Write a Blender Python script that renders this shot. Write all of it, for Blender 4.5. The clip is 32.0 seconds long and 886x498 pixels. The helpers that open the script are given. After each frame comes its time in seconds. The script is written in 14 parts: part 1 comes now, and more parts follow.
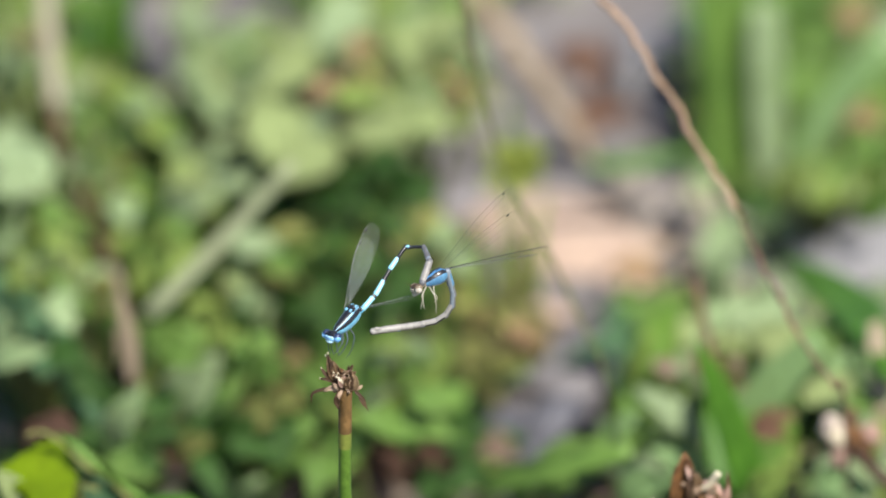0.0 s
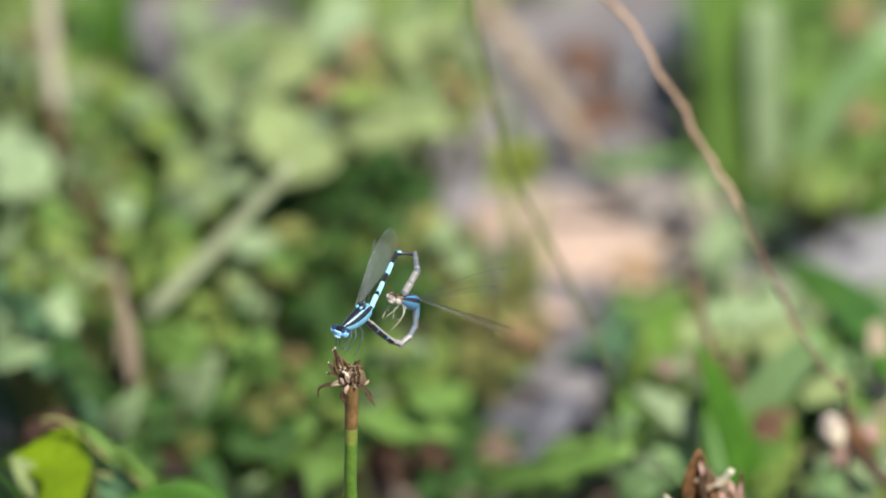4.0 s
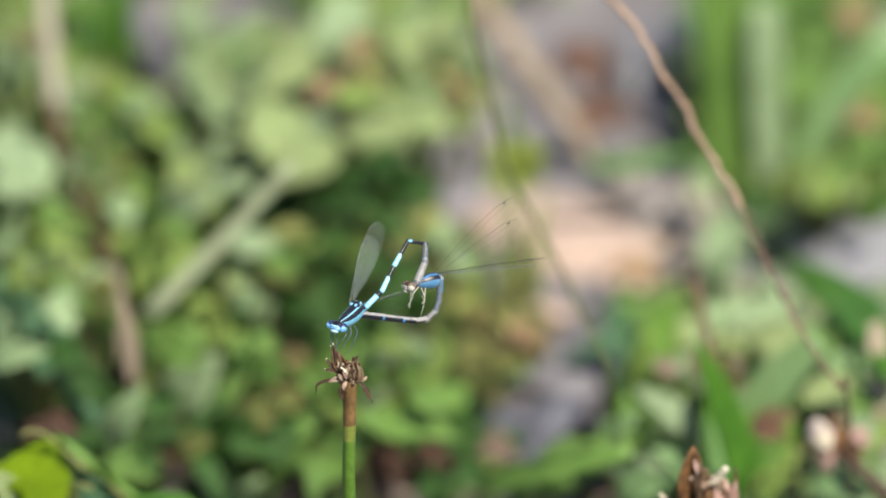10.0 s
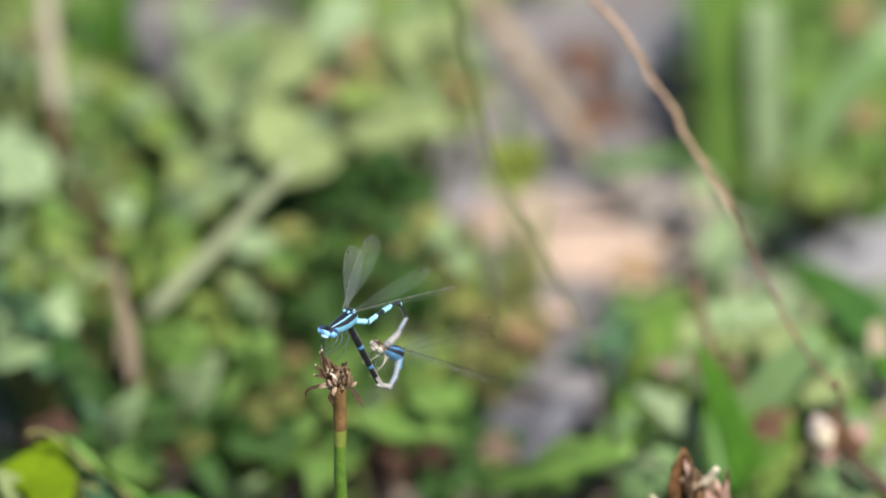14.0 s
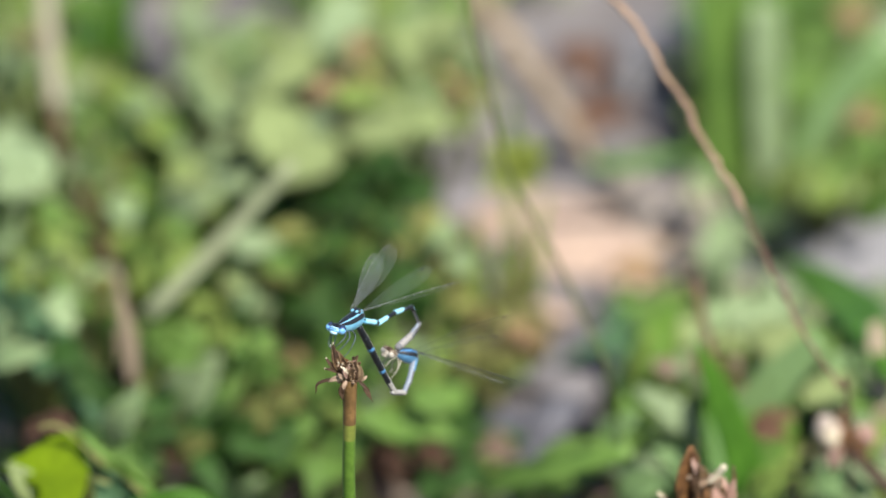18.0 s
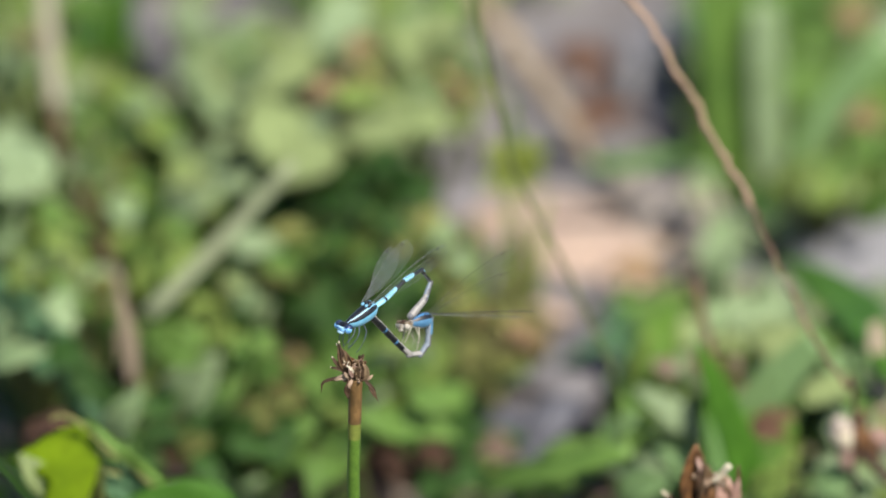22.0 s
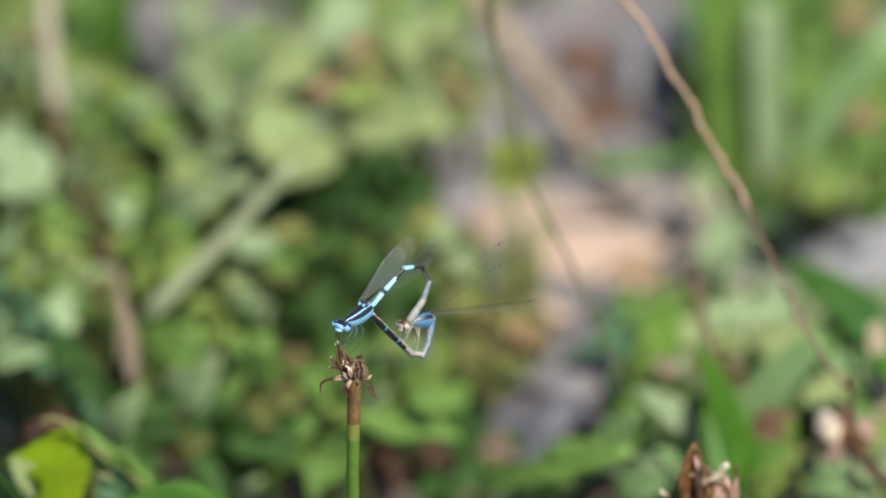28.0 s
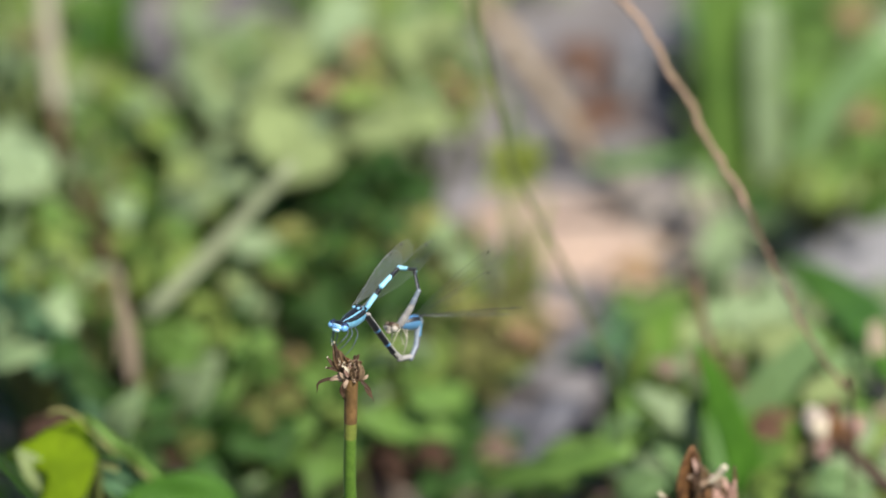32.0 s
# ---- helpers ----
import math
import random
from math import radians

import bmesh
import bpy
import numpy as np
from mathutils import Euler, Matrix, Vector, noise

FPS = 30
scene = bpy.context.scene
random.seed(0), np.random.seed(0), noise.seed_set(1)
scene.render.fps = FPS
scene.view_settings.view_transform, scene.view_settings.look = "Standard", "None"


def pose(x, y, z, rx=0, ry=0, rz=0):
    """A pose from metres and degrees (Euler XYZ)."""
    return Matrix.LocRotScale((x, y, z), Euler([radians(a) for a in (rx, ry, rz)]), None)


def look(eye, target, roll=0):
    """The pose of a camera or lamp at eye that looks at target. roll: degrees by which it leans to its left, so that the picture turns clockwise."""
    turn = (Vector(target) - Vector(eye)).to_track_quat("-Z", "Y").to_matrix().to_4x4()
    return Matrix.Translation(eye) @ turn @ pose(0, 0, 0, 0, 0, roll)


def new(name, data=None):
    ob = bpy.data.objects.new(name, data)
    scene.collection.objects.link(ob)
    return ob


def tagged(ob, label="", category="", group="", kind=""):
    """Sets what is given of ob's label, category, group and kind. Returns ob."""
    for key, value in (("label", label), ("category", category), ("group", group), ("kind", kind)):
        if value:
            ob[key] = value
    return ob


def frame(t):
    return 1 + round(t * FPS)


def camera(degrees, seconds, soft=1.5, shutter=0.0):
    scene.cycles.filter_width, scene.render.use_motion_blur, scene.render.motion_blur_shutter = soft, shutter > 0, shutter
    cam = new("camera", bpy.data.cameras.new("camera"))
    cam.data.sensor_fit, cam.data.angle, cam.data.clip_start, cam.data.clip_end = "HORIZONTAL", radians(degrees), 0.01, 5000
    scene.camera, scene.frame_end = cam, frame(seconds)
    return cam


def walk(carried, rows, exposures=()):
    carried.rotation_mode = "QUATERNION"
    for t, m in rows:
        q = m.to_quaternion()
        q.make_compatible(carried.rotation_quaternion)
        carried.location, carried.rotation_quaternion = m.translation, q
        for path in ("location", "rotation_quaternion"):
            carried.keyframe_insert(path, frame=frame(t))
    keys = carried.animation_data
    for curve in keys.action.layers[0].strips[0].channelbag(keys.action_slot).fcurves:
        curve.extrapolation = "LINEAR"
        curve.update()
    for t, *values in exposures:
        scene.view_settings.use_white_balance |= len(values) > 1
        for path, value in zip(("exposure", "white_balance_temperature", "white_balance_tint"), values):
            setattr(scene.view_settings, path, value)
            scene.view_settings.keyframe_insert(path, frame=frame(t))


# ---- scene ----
cam = camera(7.5, 32.0, soft=1.8, shutter=0.0)
EYE = (0.0, -1.35946, 0.80393)
AIM = (0.0, 0.0, 0.17)
walk(cam, [(0.0, look(EYE, AIM)), (32.0, look(EYE, AIM))], exposures=[(0.0, 0.71), (20.4, 0.71), (20.9, 0.555), (32.0, 0.555)])
cam.data.dof.use_dof = True
cam.data.dof.focus_distance = 1.503
cam.data.dof.aperture_fstop = 7.0
cam.data.dof.aperture_blades = 0

# ---- light: high sun with a clear sky ----
SUN_TO = Vector((0.35, -0.52, 0.80)).normalized()
sun_data = bpy.data.lights.new("sun", "SUN")
sun_data.energy, sun_data.angle, sun_data.color = 4.2, radians(0.53), (1.0, 0.95, 0.86)
sun = new("sun", sun_data)
sun.matrix_world = look(SUN_TO * 10, (0, 0, 0))
world = bpy.data.worlds.new("sky")
scene.world = world
world.use_nodes = True
sky = world.node_tree.nodes.new("ShaderNodeTexSky")
sky.sky_type, sky.sun_disc = "NISHITA", False
sky.sun_elevation = math.asin(SUN_TO.z)
sky.sun_rotation = math.atan2(SUN_TO.x, SUN_TO.y)
back = world.node_tree.nodes["Background"]
world.node_tree.links.new(sky.outputs[0], back.inputs[0])
back.inputs[1].default_value = 0.100


# ---- materials ----
def material(name, base, other, rough=0.6, coarse=60.0, fine=700.0, bump=0.2, through_light=0.0, vary=0.15, sheen=0.0, spec=0.25, coat=0.0):
    """Two-scale mottled surface; through_light: share of light that passes (leaves)."""
    m = bpy.data.materials.new(name)
    m.use_nodes = True
    t = m.node_tree
    n, ln = t.nodes, t.links
    p = n["Principled BSDF"]
    co = n.new("ShaderNodeTexCoord")
    a = n.new("ShaderNodeTexNoise")
    a.inputs["Scale"].default_value, a.inputs["Detail"].default_value = coarse, 4.0
    b = n.new("ShaderNodeTexNoise")
    b.inputs["Scale"].default_value, b.inputs["Detail"].default_value = fine, 3.0
    ln.new(co.outputs["Object"], a.inputs["Vector"])
    ln.new(co.outputs["Object"], b.inputs["Vector"])
    r = n.new("ShaderNodeValToRGB")
    r.color_ramp.elements[0].position, r.color_ramp.elements[1].position = 0.36, 0.64
    r.color_ramp.elements[0].color, r.color_ramp.elements[1].color = (*other, 1), (*base, 1)
    ln.new(a.outputs["Fac"], r.inputs[0])
    info = n.new("ShaderNodeObjectInfo")
    mul = n.new("ShaderNodeMapRange")
    mul.inputs["To Min"].default_value, mul.inputs["To Max"].default_value = 1 - vary, 1 + vary
    ln.new(info.outputs["Random"], mul.inputs["Value"])
    grain = n.new("ShaderNodeMapRange")
    grain.inputs["From Min"].default_value, grain.inputs["From Max"].default_value = 0.3, 0.7
    grain.inputs["To Min"].default_value, grain.inputs["To Max"].default_value = 0.82, 1.12
    ln.new(b.outputs["Fac"], grain.inputs["Value"])
    mm = n.new("ShaderNodeMath")
    mm.operation = "MULTIPLY"
    ln.new(mul.outputs[0], mm.inputs[0])
    ln.new(grain.outputs[0], mm.inputs[1])
    h = n.new("ShaderNodeHueSaturation")
    ln.new(r.outputs[0], h.inputs["Color"])
    ln.new(mm.outputs[0], h.inputs["Value"])
    ln.new(h.outputs[0], p.inputs["Base Color"])
    p.inputs["Roughness"].default_value = rough
    p.inputs["Specular IOR Level"].default_value = spec
    p.inputs["Sheen Weight"].default_value = sheen
    p.inputs["Coat Weight"].default_value = coat
    if bump:
        bp = n.new("ShaderNodeBump")
        bp.inputs["Strength"].default_value = bump
        bp.inputs["Distance"].default_value = 0.0008
        ln.new(b.outputs["Fac"], bp.inputs["Height"])
        ln.new(bp.outputs[0], p.inputs["Normal"])
    if through_light:
        tr = n.new("ShaderNodeBsdfTranslucent")
        mix = n.new("ShaderNodeMixShader")
        mix.inputs[0].default_value = through_light
        ln.new(h.outputs[0], tr.inputs["Color"])
        ln.new(p.outputs[0], mix.inputs[1])
        ln.new(tr.outputs[0], mix.inputs[2])
        ln.new(mix.outputs[0], n["Material Output"].inputs["Surface"])
    return m


def membrane(name, tint, veil, cells):
    """Clear wing skin with a net of fine veins."""
    m = bpy.data.materials.new(name)
    m.use_nodes = True
    t = m.node_tree
    n, ln = t.nodes, t.links
    p = n["Principled BSDF"]
    p.inputs["Base Color"].default_value = (*tint, 1)
    p.inputs["Roughness"].default_value = 0.5
    p.inputs["Specular IOR Level"].default_value = 0.25
    co = n.new("ShaderNodeTexCoord")
    v = n.new("ShaderNodeTexVoronoi")
    v.feature = "DISTANCE_TO_EDGE"
    v.inputs["Scale"].default_value = cells
    ln.new(co.outputs["Object"], v.inputs["Vector"])
    r = n.new("ShaderNodeMapRange")
    r.inputs["From Min"].default_value, r.inputs["From Max"].default_value = 0.03, 0.12
    r.inputs["To Min"].default_value, r.inputs["To Max"].default_value = min(1.0, veil * 2.0), veil
    ln.new(v.outputs["Distance"], r.inputs["Value"])
    clear = n.new("ShaderNodeBsdfTransparent")
    mix = n.new("ShaderNodeMixShader")
    ln.new(r.outputs[0], mix.inputs[0])
    ln.new(clear.outputs[0], mix.inputs[1])
    ln.new(p.outputs[0], mix.inputs[2])
    ln.new(mix.outputs[0], n["Material Output"].inputs["Surface"])
    return m


LEAF_PALE = material("leaf_pale_green", (0.292, 0.355, 0.14), (0.22, 0.28, 0.105), 0.5, 45, 500, 0.3, 0.22)
LEAF_BLUE = material("leaf_blue_green", (0.10, 0.205, 0.095), (0.065, 0.145, 0.065), 0.5, 45, 500, 0.3, 0.2)
LEAF_YELLOW = material("leaf_yellow_green", (0.256, 0.338, 0.076), (0.164, 0.251, 0.049), 0.5, 45, 500, 0.3, 0.22)
LEAF_GREEN = material("leaf_fresh_green", (0.153, 0.267, 0.052), (0.098, 0.185, 0.036), 0.45, 45, 500, 0.3, 0.22)
# Dark foliage green; in gaps between herbs this colour also stands in for shade.
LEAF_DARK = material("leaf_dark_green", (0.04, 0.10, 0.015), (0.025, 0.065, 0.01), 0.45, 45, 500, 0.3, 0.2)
LEAF_LIME = material("leaf_lime_green", (0.235, 0.345, 0.008), (0.165, 0.26, 0.006), 0.45, 90, 500, 0.3, 0.45)
LEAF_FROST = material("leaf_frosted_green", (0.312, 0.405, 0.215), (0.24, 0.32, 0.155), 0.55, 45, 500, 0.3, 0.22)
LEAF_HAZE = material("leaf_dusty_green", (0.278, 0.376, 0.180), (0.213, 0.300, 0.136), 0.55, 45, 500, 0.3, 0.22)
LEAF_LEEK = material("leaf_leek_green", (0.240, 0.372, 0.150), (0.180, 0.294, 0.108), 0.5, 45, 500, 0.3, 0.22)
LEAF_VERDANT = material("leaf_grass_green", (0.207, 0.316, 0.065), (0.153, 0.245, 0.046), 0.45, 45, 500, 0.3, 0.25)
LEAF_CREAM = material("leaf_bleached_cream", (0.46, 0.47, 0.30), (0.34, 0.35, 0.21), 0.6, 45, 500, 0.3, 0.2)
LEAF_OLIVE = material("leaf_olive_brown", (0.20, 0.19, 0.07), (0.13, 0.125, 0.045), 0.6, 45, 500, 0.3, 0.2)
STALK_PINK = material("stalk_faded_pink", (0.21, 0.12, 0.085), (0.13, 0.075, 0.05), 0.6, 90, 600, 0.3)
LEAF_SERE = material("leaf_withered_tan", (0.40, 0.27, 0.14), (0.27, 0.17, 0.09), 0.7, 60, 500, 0.3, 0.2)
LEAF_GOLD = material("leaf_olive_gold", (0.262, 0.267, 0.076), (0.174, 0.185, 0.055), 0.6, 45, 500, 0.3, 0.2)
LEAF_DUSK = material("leaf_dead_dusty_pink", (0.29, 0.20, 0.155), (0.19, 0.125, 0.095), 0.7, 60, 500, 0.4, 0.15)
# Brown of dead leaves; also used as the colour of deep shade in gaps.
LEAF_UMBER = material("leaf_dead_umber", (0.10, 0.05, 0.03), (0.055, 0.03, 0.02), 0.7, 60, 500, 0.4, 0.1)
LEAF_VIVID = material("leaf_vivid_green", (0.185, 0.338, 0.049), (0.131, 0.262, 0.038), 0.45, 45, 500, 0.3, 0.35)
LEAF_DEEP = material("leaf_deep_green", (0.087, 0.218, 0.022), (0.055, 0.153, 0.016), 0.45, 45, 500, 0.3, 0.3)
STRAW_FROST = material("grass_frosted_pale", (0.28, 0.35, 0.20), (0.22, 0.29, 0.155), 0.55, 40, 400, 0.2, 0.2)
LEAF_RUST = material("leaf_dead_rust_brown", (0.19, 0.10, 0.06), (0.11, 0.055, 0.035), 0.7, 60, 500, 0.4, 0.1)
STRAW = material("straw_pale", (0.34, 0.37, 0.22), (0.27, 0.30, 0.17), 0.6, 40, 400, 0.2, 0.1)
STRAW_TAN = material("straw_tan", (0.36, 0.285, 0.20), (0.28, 0.215, 0.15), 0.6, 40, 400, 0.2, 0.1)
CULM = material("culm_pinkish", (0.29, 0.265, 0.185), (0.235, 0.21, 0.145), 0.6, 40, 400, 0.2)
STALK_BROWN = material("stalk_dark_brown", (0.09, 0.055, 0.035), (0.05, 0.03, 0.02), 0.6, 60, 500, 0.3)
STALK_RUST = material("stalk_rust_tan", (0.37, 0.25, 0.175), (0.24, 0.155, 0.10), 0.6, 90, 600, 0.3)
STALK_GREEN = material("stalk_olive_green", (0.11, 0.13, 0.035), (0.075, 0.085, 0.025), 0.5, 60, 500, 0.2)
RUSH_GREEN = material("rush_stem_green", (0.11, 0.20, 0.03), (0.07, 0.14, 0.02), 0.4, 120, 900, 0.15, 0.0, 0.0)
RUSH_YELLOW = material("rush_joint_yellow", (0.24, 0.25, 0.055), (0.15, 0.19, 0.035), 0.5, 150, 900, 0.15, 0.0, 0.0)
RUSH_BROWN = material("rush_stem_brown", (0.20, 0.115, 0.045), (0.11, 0.065, 0.028), 0.4, 180, 900, 0.4, 0.0, 0.0)
BRACT_RUST = material("bract_rust_brown", (0.185, 0.115, 0.06), (0.085, 0.052, 0.03), 0.55, 300, 1500, 0.5, 0.15)
BRACT_ORANGE = material("bract_orange_brown", (0.27, 0.13, 0.05), (0.12, 0.06, 0.028), 0.5, 300, 1500, 0.5, 0.25)
BRACT_TAN = material("bract_tan", (0.36, 0.25, 0.15), (0.20, 0.13, 0.075), 0.6, 300, 1500, 0.5, 0.1)
BRACT_BLUSH = material("bract_blush_white", (0.66, 0.55, 0.46), (0.50, 0.39, 0.32), 0.6, 300, 1500, 0.3, 0.1)
STRAW_OLIVE = material("leaf_edge_olive", (0.36, 0.36, 0.13), (0.24, 0.26, 0.08), 0.6, 60, 500, 0.3, 0.2)
LEAF_SPIKE = material("spikelet_olive_yellow", (0.27, 0.32, 0.06), (0.19, 0.24, 0.045), 0.5, 60, 500, 0.3, 0.3)
BRACT_DARK = material("bract_dark_brown", (0.10, 0.055, 0.03), (0.05, 0.03, 0.02), 0.6, 300, 1500, 0.5)
BRACT_PALE = material("bract_pale_papery", (0.55, 0.40, 0.29), (0.36, 0.24, 0.16), 0.6, 300, 1500, 0.4, 0.2)
BRACT_WHITE = material("bract_bleached_white", (0.80, 0.72, 0.56), (0.66, 0.56, 0.40), 0.6, 300, 1500, 0.3, 0.1)
BRACT_PINK = material("bract_dusty_pink", (0.50, 0.33, 0.27), (0.38, 0.22, 0.17), 0.6, 200, 1200, 0.3, 0.1)
STONE_PINK = material("stone_peach", (0.50, 0.37, 0.285), (0.41, 0.30, 0.24), 0.8, 60, 400, 0.6)
STONE_GREY = material("stone_lilac_grey", (0.225, 0.21, 0.217), (0.16, 0.15, 0.158), 0.85, 50, 400, 0.6)
STONE_TAN = material("stone_brown_tan", (0.26, 0.205, 0.16), (0.17, 0.135, 0.105), 0.85, 50, 400, 0.6)
STONE_BEIGE = material("stone_beige", (0.36, 0.31, 0.27), (0.27, 0.235, 0.21), 0.85, 50, 400, 0.6)
STONE_DARK = material("stone_slate_dark", (0.13, 0.13, 0.15), (0.08, 0.08, 0.095), 0.85, 50, 400, 0.6)
STONE_LIGHT = material("stone_pale_grey", (0.27, 0.262, 0.268), (0.21, 0.205, 0.212), 0.85, 50, 400, 0.6)
SOIL = material("soil_grey_brown", (0.23, 0.21, 0.205), (0.13, 0.115, 0.11), 0.95, 14, 260, 0.8)

BLUE = material("chitin_sky_blue", (0.13, 0.46, 0.68), (0.08, 0.35, 0.58), 0.35, 500, 3000, 0.1, 0.0, 0.0, 0.0, 0.5, 0.3)
CYAN = material("chitin_pale_cyan", (0.36, 0.72, 0.88), (0.24, 0.58, 0.80), 0.35, 500, 3000, 0.1, 0.0, 0.0, 0.0, 0.5, 0.3)
FACE_BLUE = material("chitin_face_blue", (0.26, 0.55, 0.90), (0.15, 0.40, 0.80), 0.3, 600, 3000, 0.1, 0.0, 0.0, 0.0, 0.5, 0.3)
EYE_BLUE = material("eye_deep_blue", (0.012, 0.035, 0.13), (0.008, 0.02, 0.075), 0.42, 700, 5000, 0.1, 0.0, 0.0, 0.0, 0.6, 0.4)
BLACK = material("chitin_black", (0.012, 0.013, 0.018), (0.006, 0.006, 0.01), 0.35, 500, 3000, 0.1, 0.0, 0.0, 0.0, 0.5, 0.2)
FEMALE_BLUE = material("chitin_steel_blue", (0.074, 0.221, 0.426), (0.049, 0.156, 0.328), 0.4, 500, 3000, 0.1, 0.0, 0.0, 0.0, 0.5, 0.2)
GREY_PALE = material("chitin_pale_grey", (0.340, 0.319, 0.297), (0.230, 0.217, 0.204), 0.45, 400, 2500, 0.15, 0.0, 0.05, 0.0, 0.5, 0.1)
GREY_BLUE = material("chitin_grey_blue", (0.24, 0.28, 0.33), (0.17, 0.20, 0.25), 0.45, 400, 2500, 0.15, 0.0, 0.05, 0.0, 0.5, 0.1)
GREY_DARK = material("chitin_dark_grey", (0.16, 0.16, 0.17), (0.09, 0.09, 0.10), 0.45, 400, 2500, 0.15, 0.0, 0.05, 0.0, 0.5, 0.1)
BEIGE = material("chitin_beige", (0.324, 0.279, 0.216), (0.198, 0.162, 0.117), 0.45, 500, 2500, 0.15, 0.0, 0.0, 0.0, 0.5, 0.1)
LEG_DARK = material("leg_slate", (0.09, 0.12, 0.16), (0.05, 0.06, 0.08), 0.4, 500, 2500, 0.1, 0.0, 0.0)
LEG_PALE = material("leg_pale_straw", (0.42, 0.39, 0.32), (0.30, 0.28, 0.22), 0.4, 500, 2500, 0.1, 0.0, 0.0)
STIGMA = material("wing_spot_dark", (0.03, 0.028, 0.03), (0.02, 0.02, 0.02), 0.5, 500, 2500, 0.1)
VEIN = material("wing_vein_dark", (0.05, 0.05, 0.055), (0.03, 0.03, 0.035), 0.5, 500, 2500, 0.1)
EYE_BROWN = material("eye_grey_brown", (0.22, 0.17, 0.12), (0.12, 0.09, 0.06), 0.25, 600, 3000, 0.1, 0.0, 0.0)
FACE_PALE = material("chitin_ice_blue", (0.50, 0.76, 0.95), (0.36, 0.64, 0.90), 0.3, 600, 3000, 0.1, 0.0, 0.0, 0.0, 0.5, 0.3)
THORAX_BLUE = material("chitin_powder_blue", (0.22, 0.50, 0.66), (0.14, 0.38, 0.56), 0.4, 500, 3000, 0.1, 0.0, 0.0, 0.0, 0.5, 0.2)
STRIPE = material("chitin_pale_blue_stripe", (0.22, 0.49, 0.68), (0.15, 0.38, 0.58), 0.4, 500, 3000, 0.1, 0.0, 0.0, 0.0, 0.5, 0.2)
GREY_STEEL = material("chitin_slate_blue", (0.096, 0.240, 0.400), (0.064, 0.168, 0.304), 0.4, 400, 2500, 0.15, 0.0, 0.0, 0.0, 0.5, 0.2)
MASK_PALE = material("chitin_cream_mask", (0.52, 0.48, 0.42), (0.30, 0.25, 0.19), 0.45, 500, 2500, 0.15, 0.0, 0.0, 0.0, 0.5, 0.1)
VEIN_FAINT = membrane("wing_vein_faint", (0.10, 0.10, 0.11), 0.16, 900)
# Vein tint lightened to carry the pale glint along the wing rim.
VEIN_PALE = membrane("wing_vein_smoky", (0.20, 0.21, 0.21), 0.40, 900)
WING_SKIN = membrane("wing_skin_smoky", (0.15, 0.175, 0.17), 0.125, 2600)
WING_CLEAR = membrane("wing_skin_clear", (0.11, 0.12, 0.12), 0.04, 2600)
WING_VEIL = membrane("wing_skin_veil", (0.20, 0.23, 0.23), 0.06, 2600)
WING_THIN = membrane("wing_skin_thin", (0.16, 0.185, 0.18), 0.08, 2600)


# ---- mesh helpers ----
def part(name, bm, mats, parent=None, label=""):
    """Links a bmesh as one mesh object under a thing or a part."""
    me = bpy.data.meshes.new(name)
    bm.to_mesh(me)
    bm.free()
    for m in mats if isinstance(mats, (list, tuple)) else [mats]:
        me.materials.append(m)
    me.polygons.foreach_set("use_smooth", [True] * len(me.polygons))
    ob = new(name, me)
    ob.parent = parent
    if label:
        tagged(ob, label)
    return ob


def shared(name, me, parent, m):
    """One more object on an existing mesh."""
    ob = new(name, me)
    ob.parent = parent
    ob.matrix_local = m
    return ob


def tube(points, radii, n=8, flat=1.0, bm=None, paint=None):
    """Round rod along points; flat < 1 flattens it sideways; paint(i, j) gives the material of a face."""
    bm = bm or bmesh.new()
    pts = [Vector(p) for p in points]
    if not isinstance(radii, (list, tuple)):
        radii = [radii] * len(pts)
    radii = [float(r) for r in radii]
    side = None
    rings = []
    for i, p in enumerate(pts):
        d = (pts[min(i + 1, len(pts) - 1)] - pts[max(i - 1, 0)]).normalized()
        if side is None:
            ref = Vector((0, 0, 1)) if abs(d.z) < 0.9 else Vector((1, 0, 0))
            side = ref.cross(d).normalized()
        side = (side - d * side.dot(d)).normalized()
        up = d.cross(side)
        rings.append([bm.verts.new(p + radii[i] * (math.cos(2 * math.pi * k / n) * side * flat + math.sin(2 * math.pi * k / n) * up)) for k in range(n)])
    for i in range(len(rings) - 1):
        for k in range(n):
            f = bm.faces.new((rings[i][k], rings[i][(k + 1) % n], rings[i + 1][(k + 1) % n], rings[i + 1][k]))
            if paint:
                f.material_index = paint(i, k)
    for ring, turn in ((rings[0], -1), (rings[-1], 1)):
        f = bm.faces.new(ring[::turn])
        if paint:
            f.material_index = paint(0 if turn < 0 else len(rings) - 2, 0)
        for e in f.edges:
            e.smooth = False
    return bm


def curve(a, b, sag, steps=8):
    """Points from a to b, bulged by the vector sag."""
    a, b, sag = Vector(a), Vector(b), Vector(sag)
    return [a.lerp(b, s) + sag * math.sin(math.pi * s) for s in (i / steps for i in range(steps + 1))]


def smooth_path(points, steps=4):
    """Catmull-Rom through the points."""
    p = [Vector(q) for q in points]
    p = [2 * p[0] - p[1]] + p + [2 * p[-1] - p[-2]]
    out = []
    for i in range(1, len(p) - 2):
        for k in range(steps):
            s = k / steps
            out.append(0.5 * ((2 * p[i]) + (p[i + 1] - p[i - 1]) * s + (2 * p[i - 1] - 5 * p[i] + 4 * p[i + 1] - p[i + 2]) * s * s + (3 * p[i] - p[i - 1] - 3 * p[i + 1] + p[i + 2]) * s ** 3))
    return out + [p[-2]]


